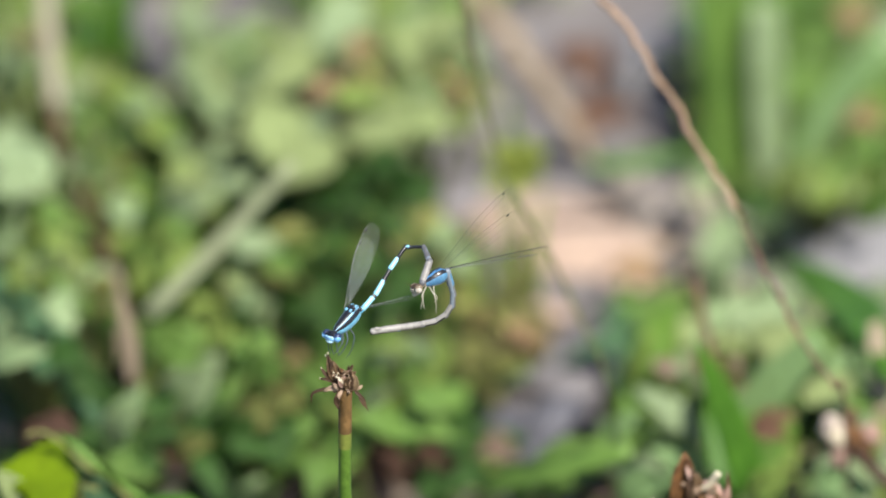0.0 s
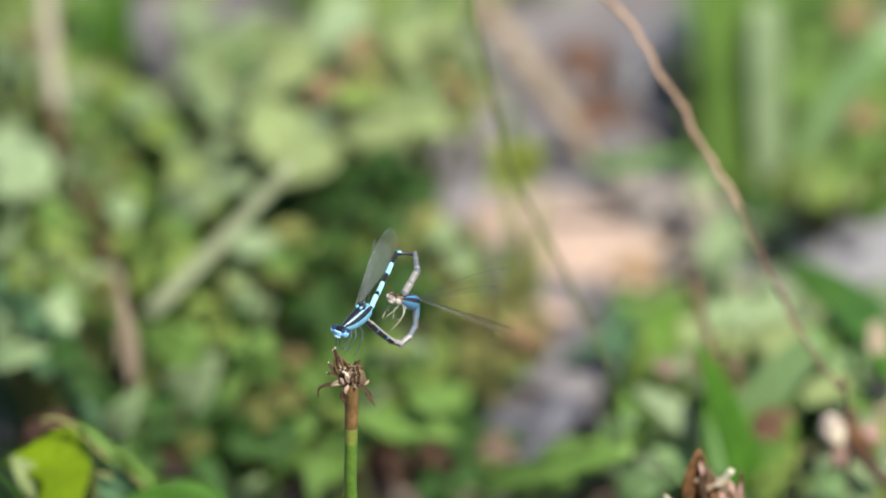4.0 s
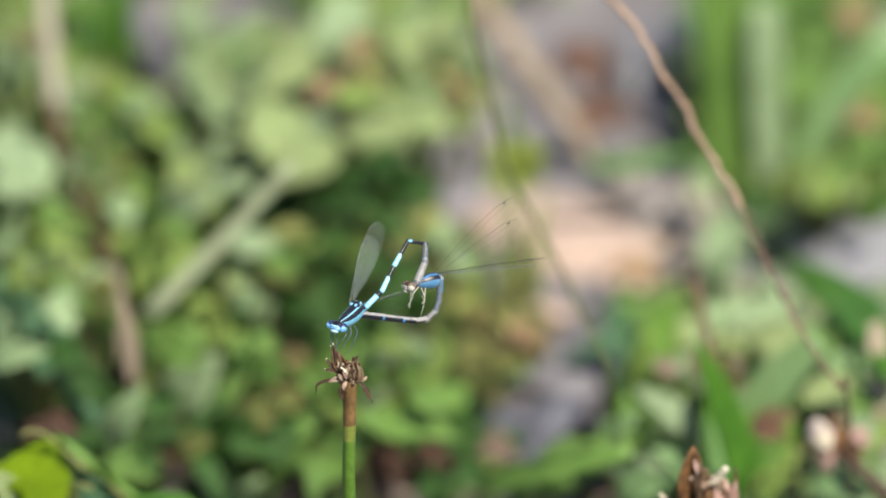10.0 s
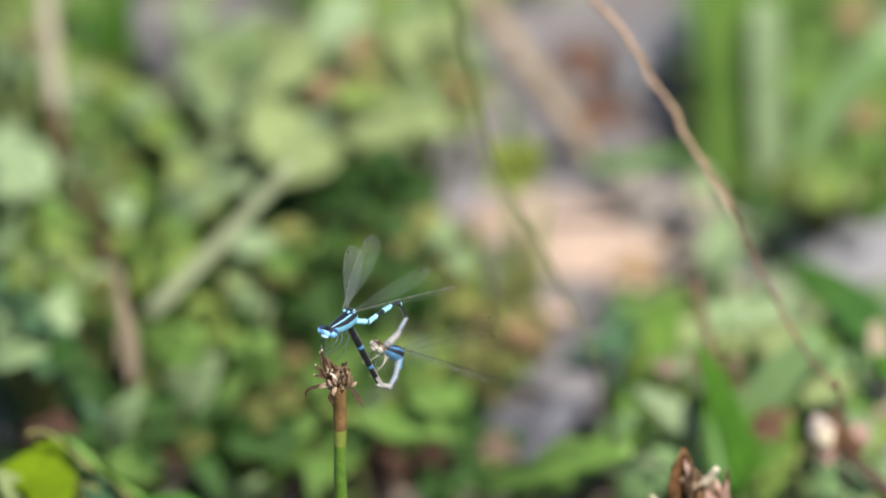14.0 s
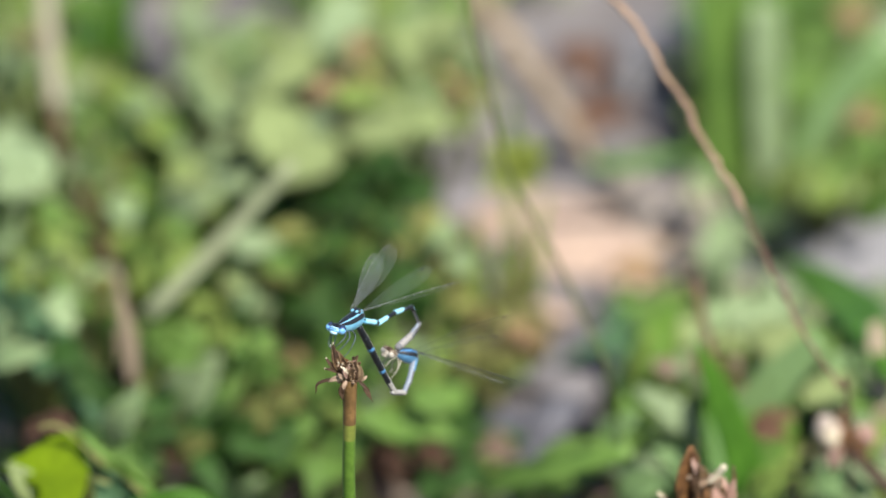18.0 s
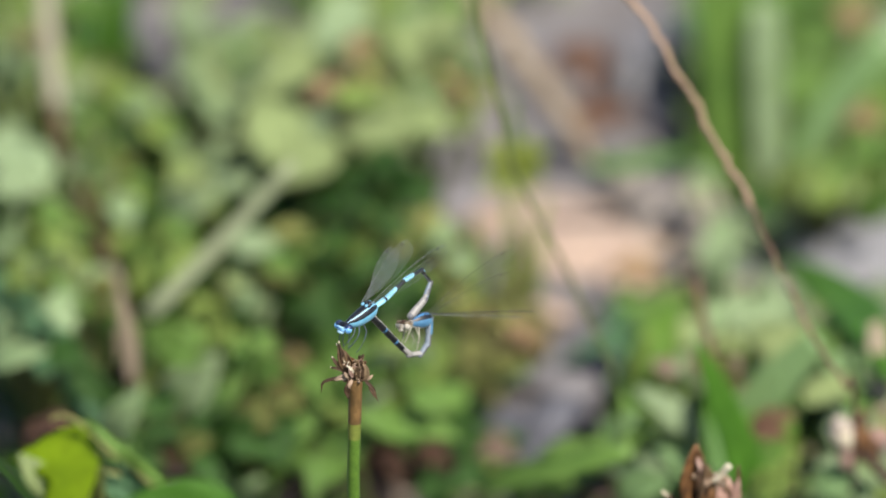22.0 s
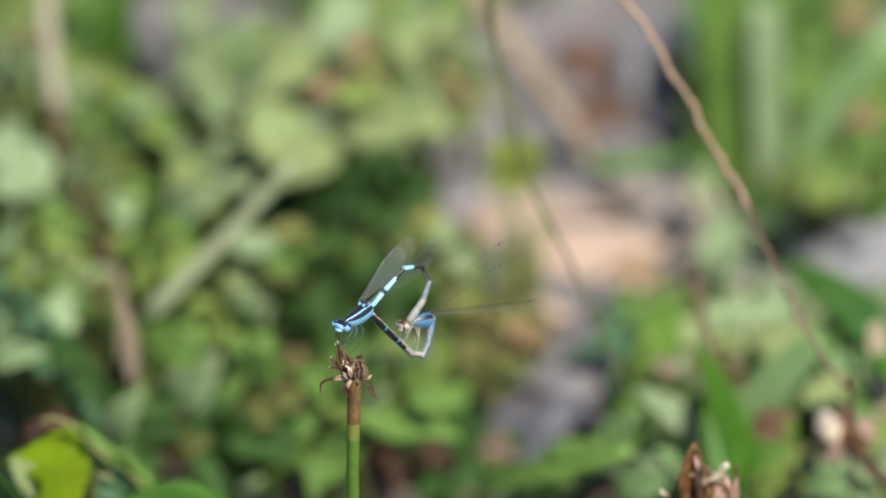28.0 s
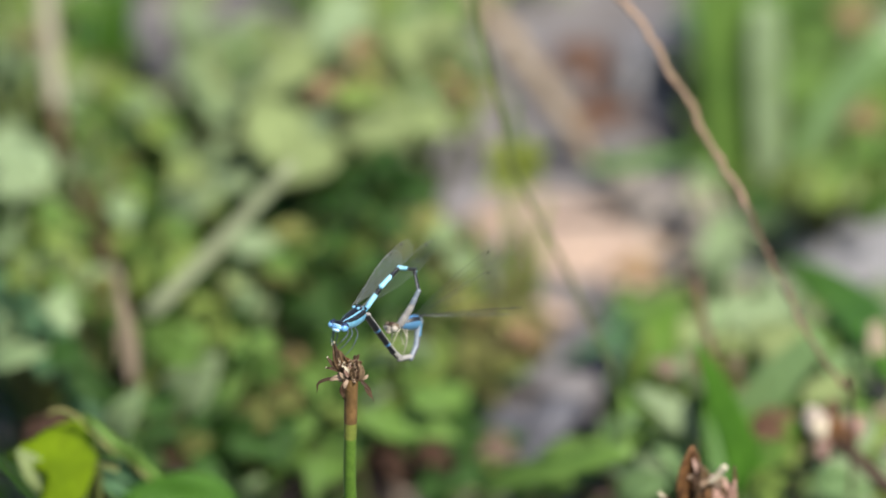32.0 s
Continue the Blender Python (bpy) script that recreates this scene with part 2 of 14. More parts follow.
def blob(center, radii, n=12, bm=None, turn=None, index=0):
    """Ellipsoid."""
    bm = bm or bmesh.new()
    m = Matrix.Translation(center) @ (turn or Matrix.Identity(4)) @ Matrix.Diagonal((*radii, 1))
    made = bmesh.ops.create_uvsphere(bm, u_segments=n, v_segments=max(6, n * 2 // 3), radius=1, matrix=m)
    for v in made["verts"]:
        for f in v.link_faces:
            f.material_index = index
    return bm


def leaf_bm(outline, fold=0.18, curl=0.15, thick=0.012, wave=0.03, seed=0, rows=10):
    """Leaf of unit length along x with its face to z; outline(s) is the half width at s."""
    bm = bmesh.new()
    cols = (-1.0, -0.55, 0.0, 0.55, 1.0)
    rnd = random.Random(seed)
    ph = rnd.random() * 6
    top, low = [], []
    for i in range(rows + 1):
        s = i / rows
        w = max(outline(s), 0.004)
        for sheet, dz in ((top, thick / 2), (low, -thick / 2)):
            row = []
            for c in cols:
                z = abs(c) * w * fold * 2 - curl * (s - 0.4) ** 2 * 2 + wave * math.sin(9 * s + ph + 2 * c) * abs(c)
                row.append(bm.verts.new((s - 0.5, c * w, z + dz)))
            sheet.append(row)
    for i in range(rows):
        for k in range(len(cols) - 1):
            bm.faces.new((top[i][k], top[i + 1][k], top[i + 1][k + 1], top[i][k + 1]))
            bm.faces.new((low[i][k], low[i][k + 1], low[i + 1][k + 1], low[i + 1][k]))
        for k in (0, len(cols) - 1):
            q = (top[i][k], low[i][k], low[i + 1][k], top[i + 1][k])
            bm.faces.new(q if k == 0 else q[::-1])
    for i, turn in ((0, 1), (rows, -1)):
        for k in range(len(cols) - 1):
            bm.faces.new((top[i][k], top[i][k + 1], low[i][k + 1], low[i][k])[::turn])
    return bm


def ovate(width):
    return lambda s: width * math.sin(math.pi * min(1, s ** 0.75)) ** 0.8


def lance(width):
    return lambda s: width * math.sin(math.pi * s ** 0.6) ** 0.7 * (1 - 0.5 * s)


def toothed(width, teeth):
    return lambda s: width * math.sin(math.pi * min(1, s ** 0.7)) ** 0.75 * (0.80 + 0.30 * ((s * teeth) % 1.0))


def ribbon(points, widths, normal, thick=0.0004, fold=0.25, bm=None):
    """Grass blade: a folded strip along points that faces normal."""
    bm = bm or bmesh.new()
    pts = [Vector(p) for p in points]
    nrm = Vector(normal).normalized()
    rows = []
    for i, p in enumerate(pts):
        d = (pts[min(i + 1, len(pts) - 1)] - pts[max(i - 1, 0)]).normalized()
        s = d.cross(nrm).normalized()
        up = s.cross(d)
        w = float(widths[i]) / 2
        rows.append([bm.verts.new(p + s * w * c + up * (abs(c) * w * fold + dz)) for dz in (thick, -thick) for c in (-1, -0.5, 0, 0.5, 1)])
    for a, b in zip(rows, rows[1:]):
        for k in range(4):
            bm.faces.new((a[k], a[k + 1], b[k + 1], b[k]))
            bm.faces.new((a[5 + k], b[5 + k], b[6 + k], a[6 + k]))
        bm.faces.new((a[0], b[0], b[5], a[5]))
        bm.faces.new((a[4], a[9], b[9], b[4]))
    for r, turn in ((rows[0], 1), (rows[-1], -1)):
        for k in range(4):
            bm.faces.new((r[k], r[5 + k], r[6 + k], r[k + 1])[::turn])
    return bm


def thing(name, place, label, category, group="", kind=""):
    ob = new(name)
    ob.location = place
    ob.empty_display_size = 0.005
    return tagged(ob, label, category, group, kind)


def mesh_of(name, bm, m):
    me = bpy.data.meshes.new(name)
    bm.to_mesh(me)
    bm.free()
    me.materials.append(m)
    me.polygons.foreach_set("use_smooth", [True] * len(me.polygons))
    return me


# ---- ground ----
def ground_height(x, y):
    near = max(0.0, 1.0 - math.hypot(x, y - 0.35) / 1.5)
    return near * (0.006 * noise.noise(Vector((x * 9, y * 9, 0.3))) + 0.003 * noise.noise(Vector((x * 40, y * 40, 1.7))))


def build_ground():
    ticks = [-400, -60, -12, -4, -2] + [-1.2 + 0.03 * i for i in range(81)] + [2, 4, 12, 60, 400]
    bm = bmesh.new()
    grid = [[bm.verts.new((x, y + 0.35, ground_height(x, y + 0.35) - 0.001)) for x in ticks] for y in ticks]
    for j in range(len(ticks) - 1):
        for i in range(len(ticks) - 1):
            bm.faces.new((grid[j][i], grid[j][i + 1], grid[j + 1][i + 1], grid[j + 1][i]))
    tagged(part("ground", bm, SOIL), "bare grey-brown soil with grit between the plants", "ground", kind="structure")


def stone(name, place, size, m, label, seed, sink=0.3):
    """Worn, slightly angular stone lying on the soil."""
    bm = bmesh.new()
    bmesh.ops.create_icosphere(bm, subdivisions=3, radius=1)
    o = Vector((seed * 3.1, seed * 1.7, seed))
    for v in bm.verts:
        k = 1 + 0.22 * noise.noise(v.co * 1.3 + o) + 0.07 * noise.noise(v.co * 4 + o)
        v.co = Vector((v.co.x * size[0] * k, v.co.y * size[1] * k, v.co.z * size[2] * k)) / 2
        v.co.z = max(v.co.z, -size[2] * sink)
    ob = part(name, bm, m)
    ob.location = (place[0], place[1], ground_height(place[0], place[1]) + size[2] * (sink - 0.08))
    ob.rotation_euler.z = seed
    return tagged(ob, label, "stone", "stones on the soil")


build_ground()
stone("stone", (-0.0882, 0.4971), (0.0120, 0.0330, 0.0200), STONE_LIGHT, "pale lilac-grey stone among herbs", 41)
stone("stone", (-0.0548, 0.5134), (0.0090, 0.0260, 0.0180), STONE_LIGHT, "pale lilac-grey stone among herbs", 42)
# Added raised stone: catches sun where grass blades shadow the soil.
stone("stone", (0.0637, 0.4738), (0.0150, 0.0300, 0.0240), STONE_LIGHT, "pale lilac-grey stone added to brighten the soil", 43)
stone("stone", (0.0330, 0.3720), (0.0416, 0.0643, 0.0120), STONE_PINK, "large peach-coloured flat stone lying on the soil", 1)
stone("stone", (0.0307, 0.5036), (0.0203, 0.0363, 0.0090), STONE_GREY, "lilac-grey stone on the soil", 2)
stone("stone", (0.0671, 0.5036), (0.0288, 0.0524, 0.0090), STONE_GREY, "wide lilac-grey stone on the soil", 3)
stone("stone", (0.0673, 0.4544), (0.0249, 0.0276, 0.0080), STONE_GREY, "lilac-grey stone on the soil", 4)
stone("stone", (0.0289, 0.4363), (0.0115, 0.0157, 0.0060), STONE_DARK, "small dark slate stone", 5)
stone("stone", (0.0058, 0.4012), (0.0242, 0.0462, 0.0090), STONE_GREY, "lilac-grey stone on the soil", 6)
stone("stone", (-0.0039, 0.4300), (0.0180, 0.0234, 0.0080), STONE_GREY, "lilac-grey stone on the soil", 7)
stone("stone", (0.1161, 0.3508), (0.0394, 0.0413, 0.0160), STONE_LIGHT, "pale grey flat stone", 8)
stone("stone", (0.0642, 0.3799), (0.0240, 0.0343, 0.0090), STONE_BEIGE, "beige stone on the soil", 9)
stone("stone", (0.0311, 0.2790), (0.0227, 0.0300, 0.0100), STONE_GREY, "lilac-grey stone on the soil", 10)
stone("stone", (0.0302, 0.2493), (0.0160, 0.0260, 0.0130), STONE_DARK, "dark slate stone in the shade of herbs", 31)
stone("stone", (0.0174, 0.2497), (0.0195, 0.0250, 0.0080), STONE_DARK, "dark slate stone half buried", 11)
stone("stone", (0.0277, 0.2330), (0.0194, 0.0177, 0.0080), STONE_DARK, "dark slate stone half buried", 12)
stone("stone", (0.0438, 0.2910), (0.0184, 0.0329, 0.0080), STONE_GREY, "lilac-grey stone on the soil", 13)
stone("stone", (0.0838, 0.3305), (0.0172, 0.0223, 0.0080), STONE_LIGHT, "pale grey small stone", 14)
stone("stone", (-0.0661, 0.5091), (0.0187, 0.0243, 0.0080), STONE_GREY, "lilac-grey stone between the herbs", 15)
stone("stone", (-0.0853, 0.4640), (0.0149, 0.0435, 0.0340), STONE_GREY, "lilac-grey stone between the herbs", 16)
stone("stone", (-0.0512, 0.4941), (0.0202, 0.0361, 0.0300), STONE_GREY, "lilac-grey stone between the herbs", 17)
stone("stone", (-0.1305, 0.4984), (0.0101, 0.0321, 0.0300), STONE_LIGHT, "pale stone between the herbs", 18)
stone("stone", (-0.0182, 0.2068), (0.0206, 0.0175, 0.0080), STONE_TAN, "brownish stone among the herbs", 19)
stone("stone", (0.0421, 0.2117), (0.0133, 0.0175, 0.0080), STONE_TAN, "brownish stone among the herbs", 20)
stone("stone", (-0.0144, 0.5277), (0.0257, 0.0163, 0.0070), STONE_GREY, "lilac-grey stone on the soil", 21)
stone("stone", (0.0184, 0.3585), (0.0095, 0.0189, 0.0060), STONE_LIGHT, "pale grey small stone", 22)
stone("stone", (0.0292, 0.3137), (0.0078, 0.0133, 0.0060), STONE_PINK, "pinkish small stone on the soil", 23)
stone("stone", (0.0120, 0.2287), (0.0178, 0.0177, 0.0090), STONE_TAN, "brownish stone among the herbs", 24)
stone("stone", (-0.0446, 0.2052), (0.0161, 0.0175, 0.0090), STONE_TAN, "brownish stone among the herbs", 25)
stone("stone", (0.0558, 0.3945), (0.0177, 0.0230, 0.0080), STONE_BEIGE, "beige stone on the soil", 26)
stone("stone", (0.0727, 0.3715), (0.0143, 0.0228, 0.0080), STONE_BEIGE, "beige small stone on the soil", 27)
stone("stone", (0.0513, 0.3436), (0.0142, 0.0187, 0.0060), STONE_PINK, "pinkish small stone beside the large one", 28)

# ---- plants behind: leaf shapes shared by many leaves ----
LEAF_SHAPES = {}
for key, m in (("pale", LEAF_PALE), ("blue", LEAF_BLUE), ("yellow", LEAF_YELLOW), ("green", LEAF_GREEN), ("dark", LEAF_DARK), ("sere", LEAF_SERE), ("rust", LEAF_RUST), ("umber", LEAF_UMBER), ("dusk", LEAF_DUSK), ("gold", LEAF_GOLD), ("frost", LEAF_FROST), ("olive", LEAF_OLIVE), ("haze", LEAF_HAZE), ("leek", LEAF_LEEK), ("cream", LEAF_CREAM)):
    LEAF_SHAPES[key] = [mesh_of("leaf", leaf_bm(ovate(w), f, c, 0.014, wv, i), m) for i, (w, f, c, wv) in enumerate(((0.32, 0.16, 0.12, 0.03), (0.38, 0.10, 0.20, 0.05), (0.22, 0.22, 0.30, 0.03)))]
SLIM_SHAPES = {key: [mesh_of("leaflet", leaf_bm(lance(w), 0.2, c, 0.014, 0.04, i, 8), shapes[0].materials[0]) for i, (w, c) in enumerate(((0.25, 0.15), (0.19, 0.3)))] for key, shapes in LEAF_SHAPES.items()}
PETIOLES = {"pale": STALK_GREEN, "blue": STALK_GREEN, "yellow": STALK_GREEN, "green": STALK_GREEN, "dark": STALK_GREEN, "sere": CULM, "rust": STALK_BROWN, "umber": STALK_BROWN, "dusk": STALK_BROWN, "gold": STALK_GREEN, "frost": STALK_GREEN, "olive": STALK_GREEN, "haze": STALK_GREEN, "leek": STALK_GREEN, "cream": CULM}


def herb(root, leaves, label="low herb with rounded soft green leaves", group="low herbs on the soil", tri=False):
    """Low plant: leaves as (kind, x, y, z, length, turn, tilt, roll) on thin stalks from one root."""
    base = Vector((root[0], root[1], ground_height(*root)))
    ob = thing("low_herb", base, label, "herb", group)
    for i, (kind, x, y, z, size, turn, tilt, roll) in enumerate(leaves):
        m = Matrix.Translation(Vector((x, y, z)) - base) @ Euler((radians(roll), radians(tilt), radians(turn)), "XYZ").to_matrix().to_4x4() @ Matrix.Scale(size, 4)
        foot = m @ Vector((-0.47, 0, -0.03))
        if tri:
            for k, (dx, dy, turned, scale) in enumerate(((0.18, 0.0, 0.0, 0.95), (-0.14, 0.26, 55.0, 0.80), (-0.14, -0.26, -55.0, 0.80))):
                shared("leaflet", SLIM_SHAPES[kind][(i + k) % 2], ob, m @ Matrix.Translation((dx, dy, 0.02 * k)) @ Matrix.Rotation(radians(turned), 4, "Z") @ Matrix.Rotation(radians(11 * ((i + k) % 3 - 1)), 4, "X") @ Matrix.Scale(scale, 4))
        else:
            shared("leaf", LEAF_SHAPES[kind][i % 3] if i % 2 == 0 or size > 0.02 else SLIM_SHAPES[kind][i // 2 % 2], ob, m if i % 2 == 0 or size > 0.02 else m @ Matrix.Scale(1.25, 4))
        if (i % 2 == 0 or len(leaves) < 5):
            part("leaf_stalk", tube(curve((0.001 * i, 0.0007 * i, 0), foot, Vector((foot.x, foot.y, 0)) * -0.2, 5), [0.0011, 0.0010, 0.0009, 0.0008, 0.0007, 0.0006], 5), PETIOLES[kind], ob)
    return ob


def sprig(root, leaves, label):
    """Low plant: leaves as (kind, base, tip, width) in millimetres on thin stalks from one root."""
    base = Vector((root[0], root[1], ground_height(*root)))
    ob = thing("low_herb", base, label, "herb", "low herbs on the soil")
    for i, (kind, a, b, width) in enumerate(leaves):
        a, b = Vector(a) * 0.001 - base, Vector(b) * 0.001 - base
        x = b - a
        size = x.length
        x.normalize()
        z = Vector((0.35 * math.sin(2.3 * i), -0.75, 0.65 + 0.25 * math.cos(1.7 * i)))
        z = (z - x * z.dot(x)).normalized()
        wide = 0.5 * width * 0.001 / (0.32 if size < 2.2 * width * 0.001 else 0.22)
        m = Matrix.Translation((a + b) / 2) @ Matrix((x, z.cross(x), z)).transposed().to_4x4() @ Matrix.Diagonal((size, wide, size, 1))
        shared("leaf", LEAF_SHAPES[kind][0 if size < 2.2 * width * 0.001 else 2], ob, m)
        part("leaf_stalk", tube(curve((0.001 * (i % 4), 0.0007 * (i % 3), 0), a, Vector((a.x, a.y, 0)) * -0.2, 5), [0.0011, 0.0010, 0.0009, 0.0008, 0.0007, 0.0006], 5), PETIOLES[kind], ob)
    return ob


def thicket(patches):
    """Mixed small leaves round a spot: place, half width and half height in millimetres, leaf kinds, count."""
    rnd = random.Random(8)
    for (x, y, z), wide, tall, kinds, count in patches:
        leaves = []
        for _ in range(count):
            a, q = rnd.uniform(0, 6.283), math.sqrt(rnd.random())
            dx, dz, turn, size = wide * q * math.cos(a), tall * q * math.sin(a), rnd.uniform(0.2, 2.9), rnd.uniform(6.5, 12.0)
            c = Vector((x + dx, y + rnd.uniform(-8, 8), max(6.0, z + dz)))
            d = Vector((math.cos(turn), rnd.uniform(-0.4, 0.4), math.sin(turn) * rnd.choice((1, 1, -1)))) * size / 2
            leaves.append((rnd.choice(kinds), c - d, c + d, size * rnd.uniform(0.42, 0.66)))
        sprig((x * 0.001, y * 0.001 + 0.012), leaves, "low herb with many small mixed leaves")


def blade(name, points, widths, m, label, category, normal=(0, -0.75, 0.65)):
    path = smooth_path(points, 5)
    w = np.interp(np.linspace(0, 1, len(path)), np.linspace(0, 1, len(widths)), widths)
    base = Vector(points[0])
    ob = thing(name, base, label, category, "grass and straws among the herbs")
    part("leaf_strip", ribbon([p - base for p in path], list(w), normal), m, ob)
    part("midrib", tube([p - base + Vector(normal) * 0.0001 for p in path], list(w * 0.035), 5), STALK_GREEN if category == "grass" else CULM, ob)
    return ob


herb((-0.1156, 0.3725), [("frost", -0.1130, 0.2973, 0.0567, 0.0243, 117, -20, -13)], "herb with pale rounded green leaves")
herb((-0.1112, 0.2923), [("blue", -0.1087, 0.2378, 0.0364, 0.0281, 156, -9, -27), ("blue", -0.1147, 0.2643, 0.0370, 0.0180, 33, -7, 25), ("blue", -0.0971, 0.2375, 0.0250, 0.0178, 298, 24, 14)], "herb with broad blue-green leaves")
herb((-0.0339, 0.4593), [("frost", -0.0284, 0.3413, 0.0792, 0.0216, 226, 32, -21), ("pale", -0.0438, 0.3302, 0.0672, 0.0200, 208, 18, -27), ("yellow", -0.0220, 0.3166, 0.0681, 0.0168, 17, 6, 29), ("gold", -0.0198, 0.3254, 0.0743, 0.0153, 104, -22, -7), ("sere", -0.0222, 0.3322, 0.0764, 0.0092, 42, -12, 22), ("pale", -0.0100, 0.3531, 0.0657, 0.0171, 294, 26, 12), ("sere", -0.0329, 0.3257, 0.0658, 0.0108, 209, 22, -26)], "herb with pale leaves around a withered centre")
herb((-0.0170, 0.4270), [("pale", -0.0067, 0.3146, 0.0623, 0.0199, 134, -10, -21), ("pale", -0.0205, 0.3081, 0.0602, 0.0198, 180, 1, -30), ("pale", -0.0145, 0.3349, 0.0601, 0.0139, 74, -14, 8), ("sere", -0.0284, 0.3259, 0.0573, 0.0123, 154, -6, -27)], "herb with pale rounded green leaves")
herb((-0.0361, 0.3955), [("pale", -0.0363, 0.2973, 0.0567, 0.0213, 211, 20, -26), ("pale", -0.0449, 0.3081, 0.0602, 0.0229, 286, 35, 8), ("dark", -0.0406, 0.3130, 0.0361, 0.0135, 353, 5, 30)], "herb with pale rounded green leaves")
herb((-0.0706, 0.3649), [("green", -0.0498, 0.3087, 0.0347, 0.0149, 241, 33, -15), ("green", -0.0566, 0.3327, 0.0339, 0.0150, 206, 24, -27)], "herb with yellow-green leaves")
herb((-0.0935, 0.4927), [("dark", -0.0998, 0.3718, 0.0628, 0.0126, 277, 27, 3)], "herb with dark narrow leaves")
herb((-0.0349, 0.3207), [("dark", -0.0397, 0.2702, 0.0425, 0.0146, 10, 2, 30), ("pale", -0.0484, 0.2522, 0.0328, 0.0131, 29, -5, 26), ("pale", -0.0546, 0.2622, 0.0363, 0.0119, 318, 29, 22), ("dark", -0.0261, 0.2643, 0.0370, 0.0119, 100, -18, -5)], "herb with yellow-green leaves")
herb((-0.0133, 0.3537), [("dark", -0.0141, 0.2741, 0.0490, 0.0099, 318, 31, 22), ("dark", -0.0096, 0.2726, 0.0364, 0.0133, 63, -19, 13), ("green", 0.0009, 0.3067, 0.0305, 0.0108, 175, 6, -30), ("dark", -0.0220, 0.2959, 0.0305, 0.0108, 1, 6, 30)], "herb with fresh green leaves")
herb((-0.0427, 0.2510), [("frost", -0.0513, 0.2506, 0.0322, 0.0131, 133, -10, -20), ("green", -0.0548, 0.2139, 0.0300, 0.0129, 249, 31, -11), ("green", -0.0443, 0.2040, 0.0300, 0.0115, 19, 5, 28), ("green", -0.0330, 0.2240, 0.0250, 0.0143, 315, 30, 21), ("gold", -0.0416, 0.2130, 0.0280, 0.0103, 141, -10, -23)], "herb with pale rounded green leaves")
herb((-0.0685, 0.2578), [("green", -0.0655, 0.2273, 0.0300, 0.0156, 228, 20, -20), ("dark", -0.0706, 0.2065, 0.0320, 0.0167, 58, -16, 16), ("dark", -0.0895, 0.2309, 0.0200, 0.0143, 0, 2, 30), ("dark", -0.0608, 0.2608, 0.0220, 0.0132, 131, -19, -20)], "herb with pale rounded green leaves")
herb((-0.0126, 0.2376), [("green", -0.0211, 0.2204, 0.0350, 0.0155, 221, 19, -23), ("green", -0.0063, 0.1809, 0.0350, 0.0190, 0, 5, 30), ("dark", -0.0123, 0.2106, 0.0300, 0.0154, 44, -5, 21), ("green", -0.0095, 0.2347, 0.0280, 0.0130, 123, -17, -16), ("green", 0.0024, 0.2207, 0.0250, 0.0130, 58, -21, 16)], "herb with fresh green leaves")
herb((-0.0773, 0.2114), [("dark", -0.0772, 0.1848, 0.0250, 0.0140, 342, 16, 29), ("dark", -0.0658, 0.1912, 0.0250, 0.0140, 196, 7, -29), ("dark", -0.0592, 0.1653, 0.0300, 0.0151, 311, 29, 20), ("dark", -0.0883, 0.2044, 0.0200, 0.0142, 132, -16, -20)], "herb with broad blue-green leaves")
herb((-0.0419, 0.2147), [("dark", -0.0410, 0.1845, 0.0300, 0.0140, 280, 30, 5), ("dark", -0.0465, 0.1741, 0.0320, 0.0139, 355, 15, 30), ("green", -0.0320, 0.1653, 0.0300, 0.0151, 266, 28, -2), ("dark", -0.0269, 0.2012, 0.0200, 0.0128, 186, 8, -30)], "herb with fresh green leaves")
herb((0.0131, 0.2749), [("olive", 0.0129, 0.2525, 0.0160, 0.0165, 10, -4, 30), ("olive", 0.0100, 0.2698, 0.0160, 0.0133, 101, -21, -6), ("olive", 0.0162, 0.2870, 0.0144, 0.0153, 249, 38, -11), ("dark", 0.0055, 0.2842, 0.0208, 0.0107, 337, 24, 28)], "herb with olive leaves on bare soil")
herb((0.0566, 0.2510), [("frost", 0.0491, 0.2103, 0.0350, 0.0190, 70, -21, 10), ("green", 0.0502, 0.1942, 0.0300, 0.0160, 303, 28, 16), ("yellow", 0.0591, 0.2495, 0.0324, 0.0134, 80, -15, 5)], "herb with bright green upright leaves")
herb((0.0748, 0.2179), [("pale", 0.0918, 0.2201, 0.0400, 0.0205, 30, -5, 26), ("yellow", 0.0765, 0.2374, 0.0300, 0.0134, 70, -21, 10)], "herb with bright green upright leaves")
herb((0.0938, 0.2114), [("green", 0.0967, 0.2227, 0.0240, 0.0192, 341, 19, 28), ("yellow", 0.0845, 0.1524, 0.0350, 0.0170, 61, -20, 14), ("frost", 0.1011, 0.1465, 0.0380, 0.0198, 326, 26, 25), ("green", 0.0984, 0.1724, 0.0280, 0.0187, 53, -7, 18)], "herb with broad green leaves")
herb((0.0704, 0.3500), [("sere", 0.0533, 0.3081, 0.0197, 0.0139, 353, 13, 30), ("frost", 0.0745, 0.2615, 0.0283, 0.0165, 198, 9, -29), ("sere", 0.0678, 0.2409, 0.0250, 0.0119, 5, 12, 30)], "sparse herb with pale withered leaves")
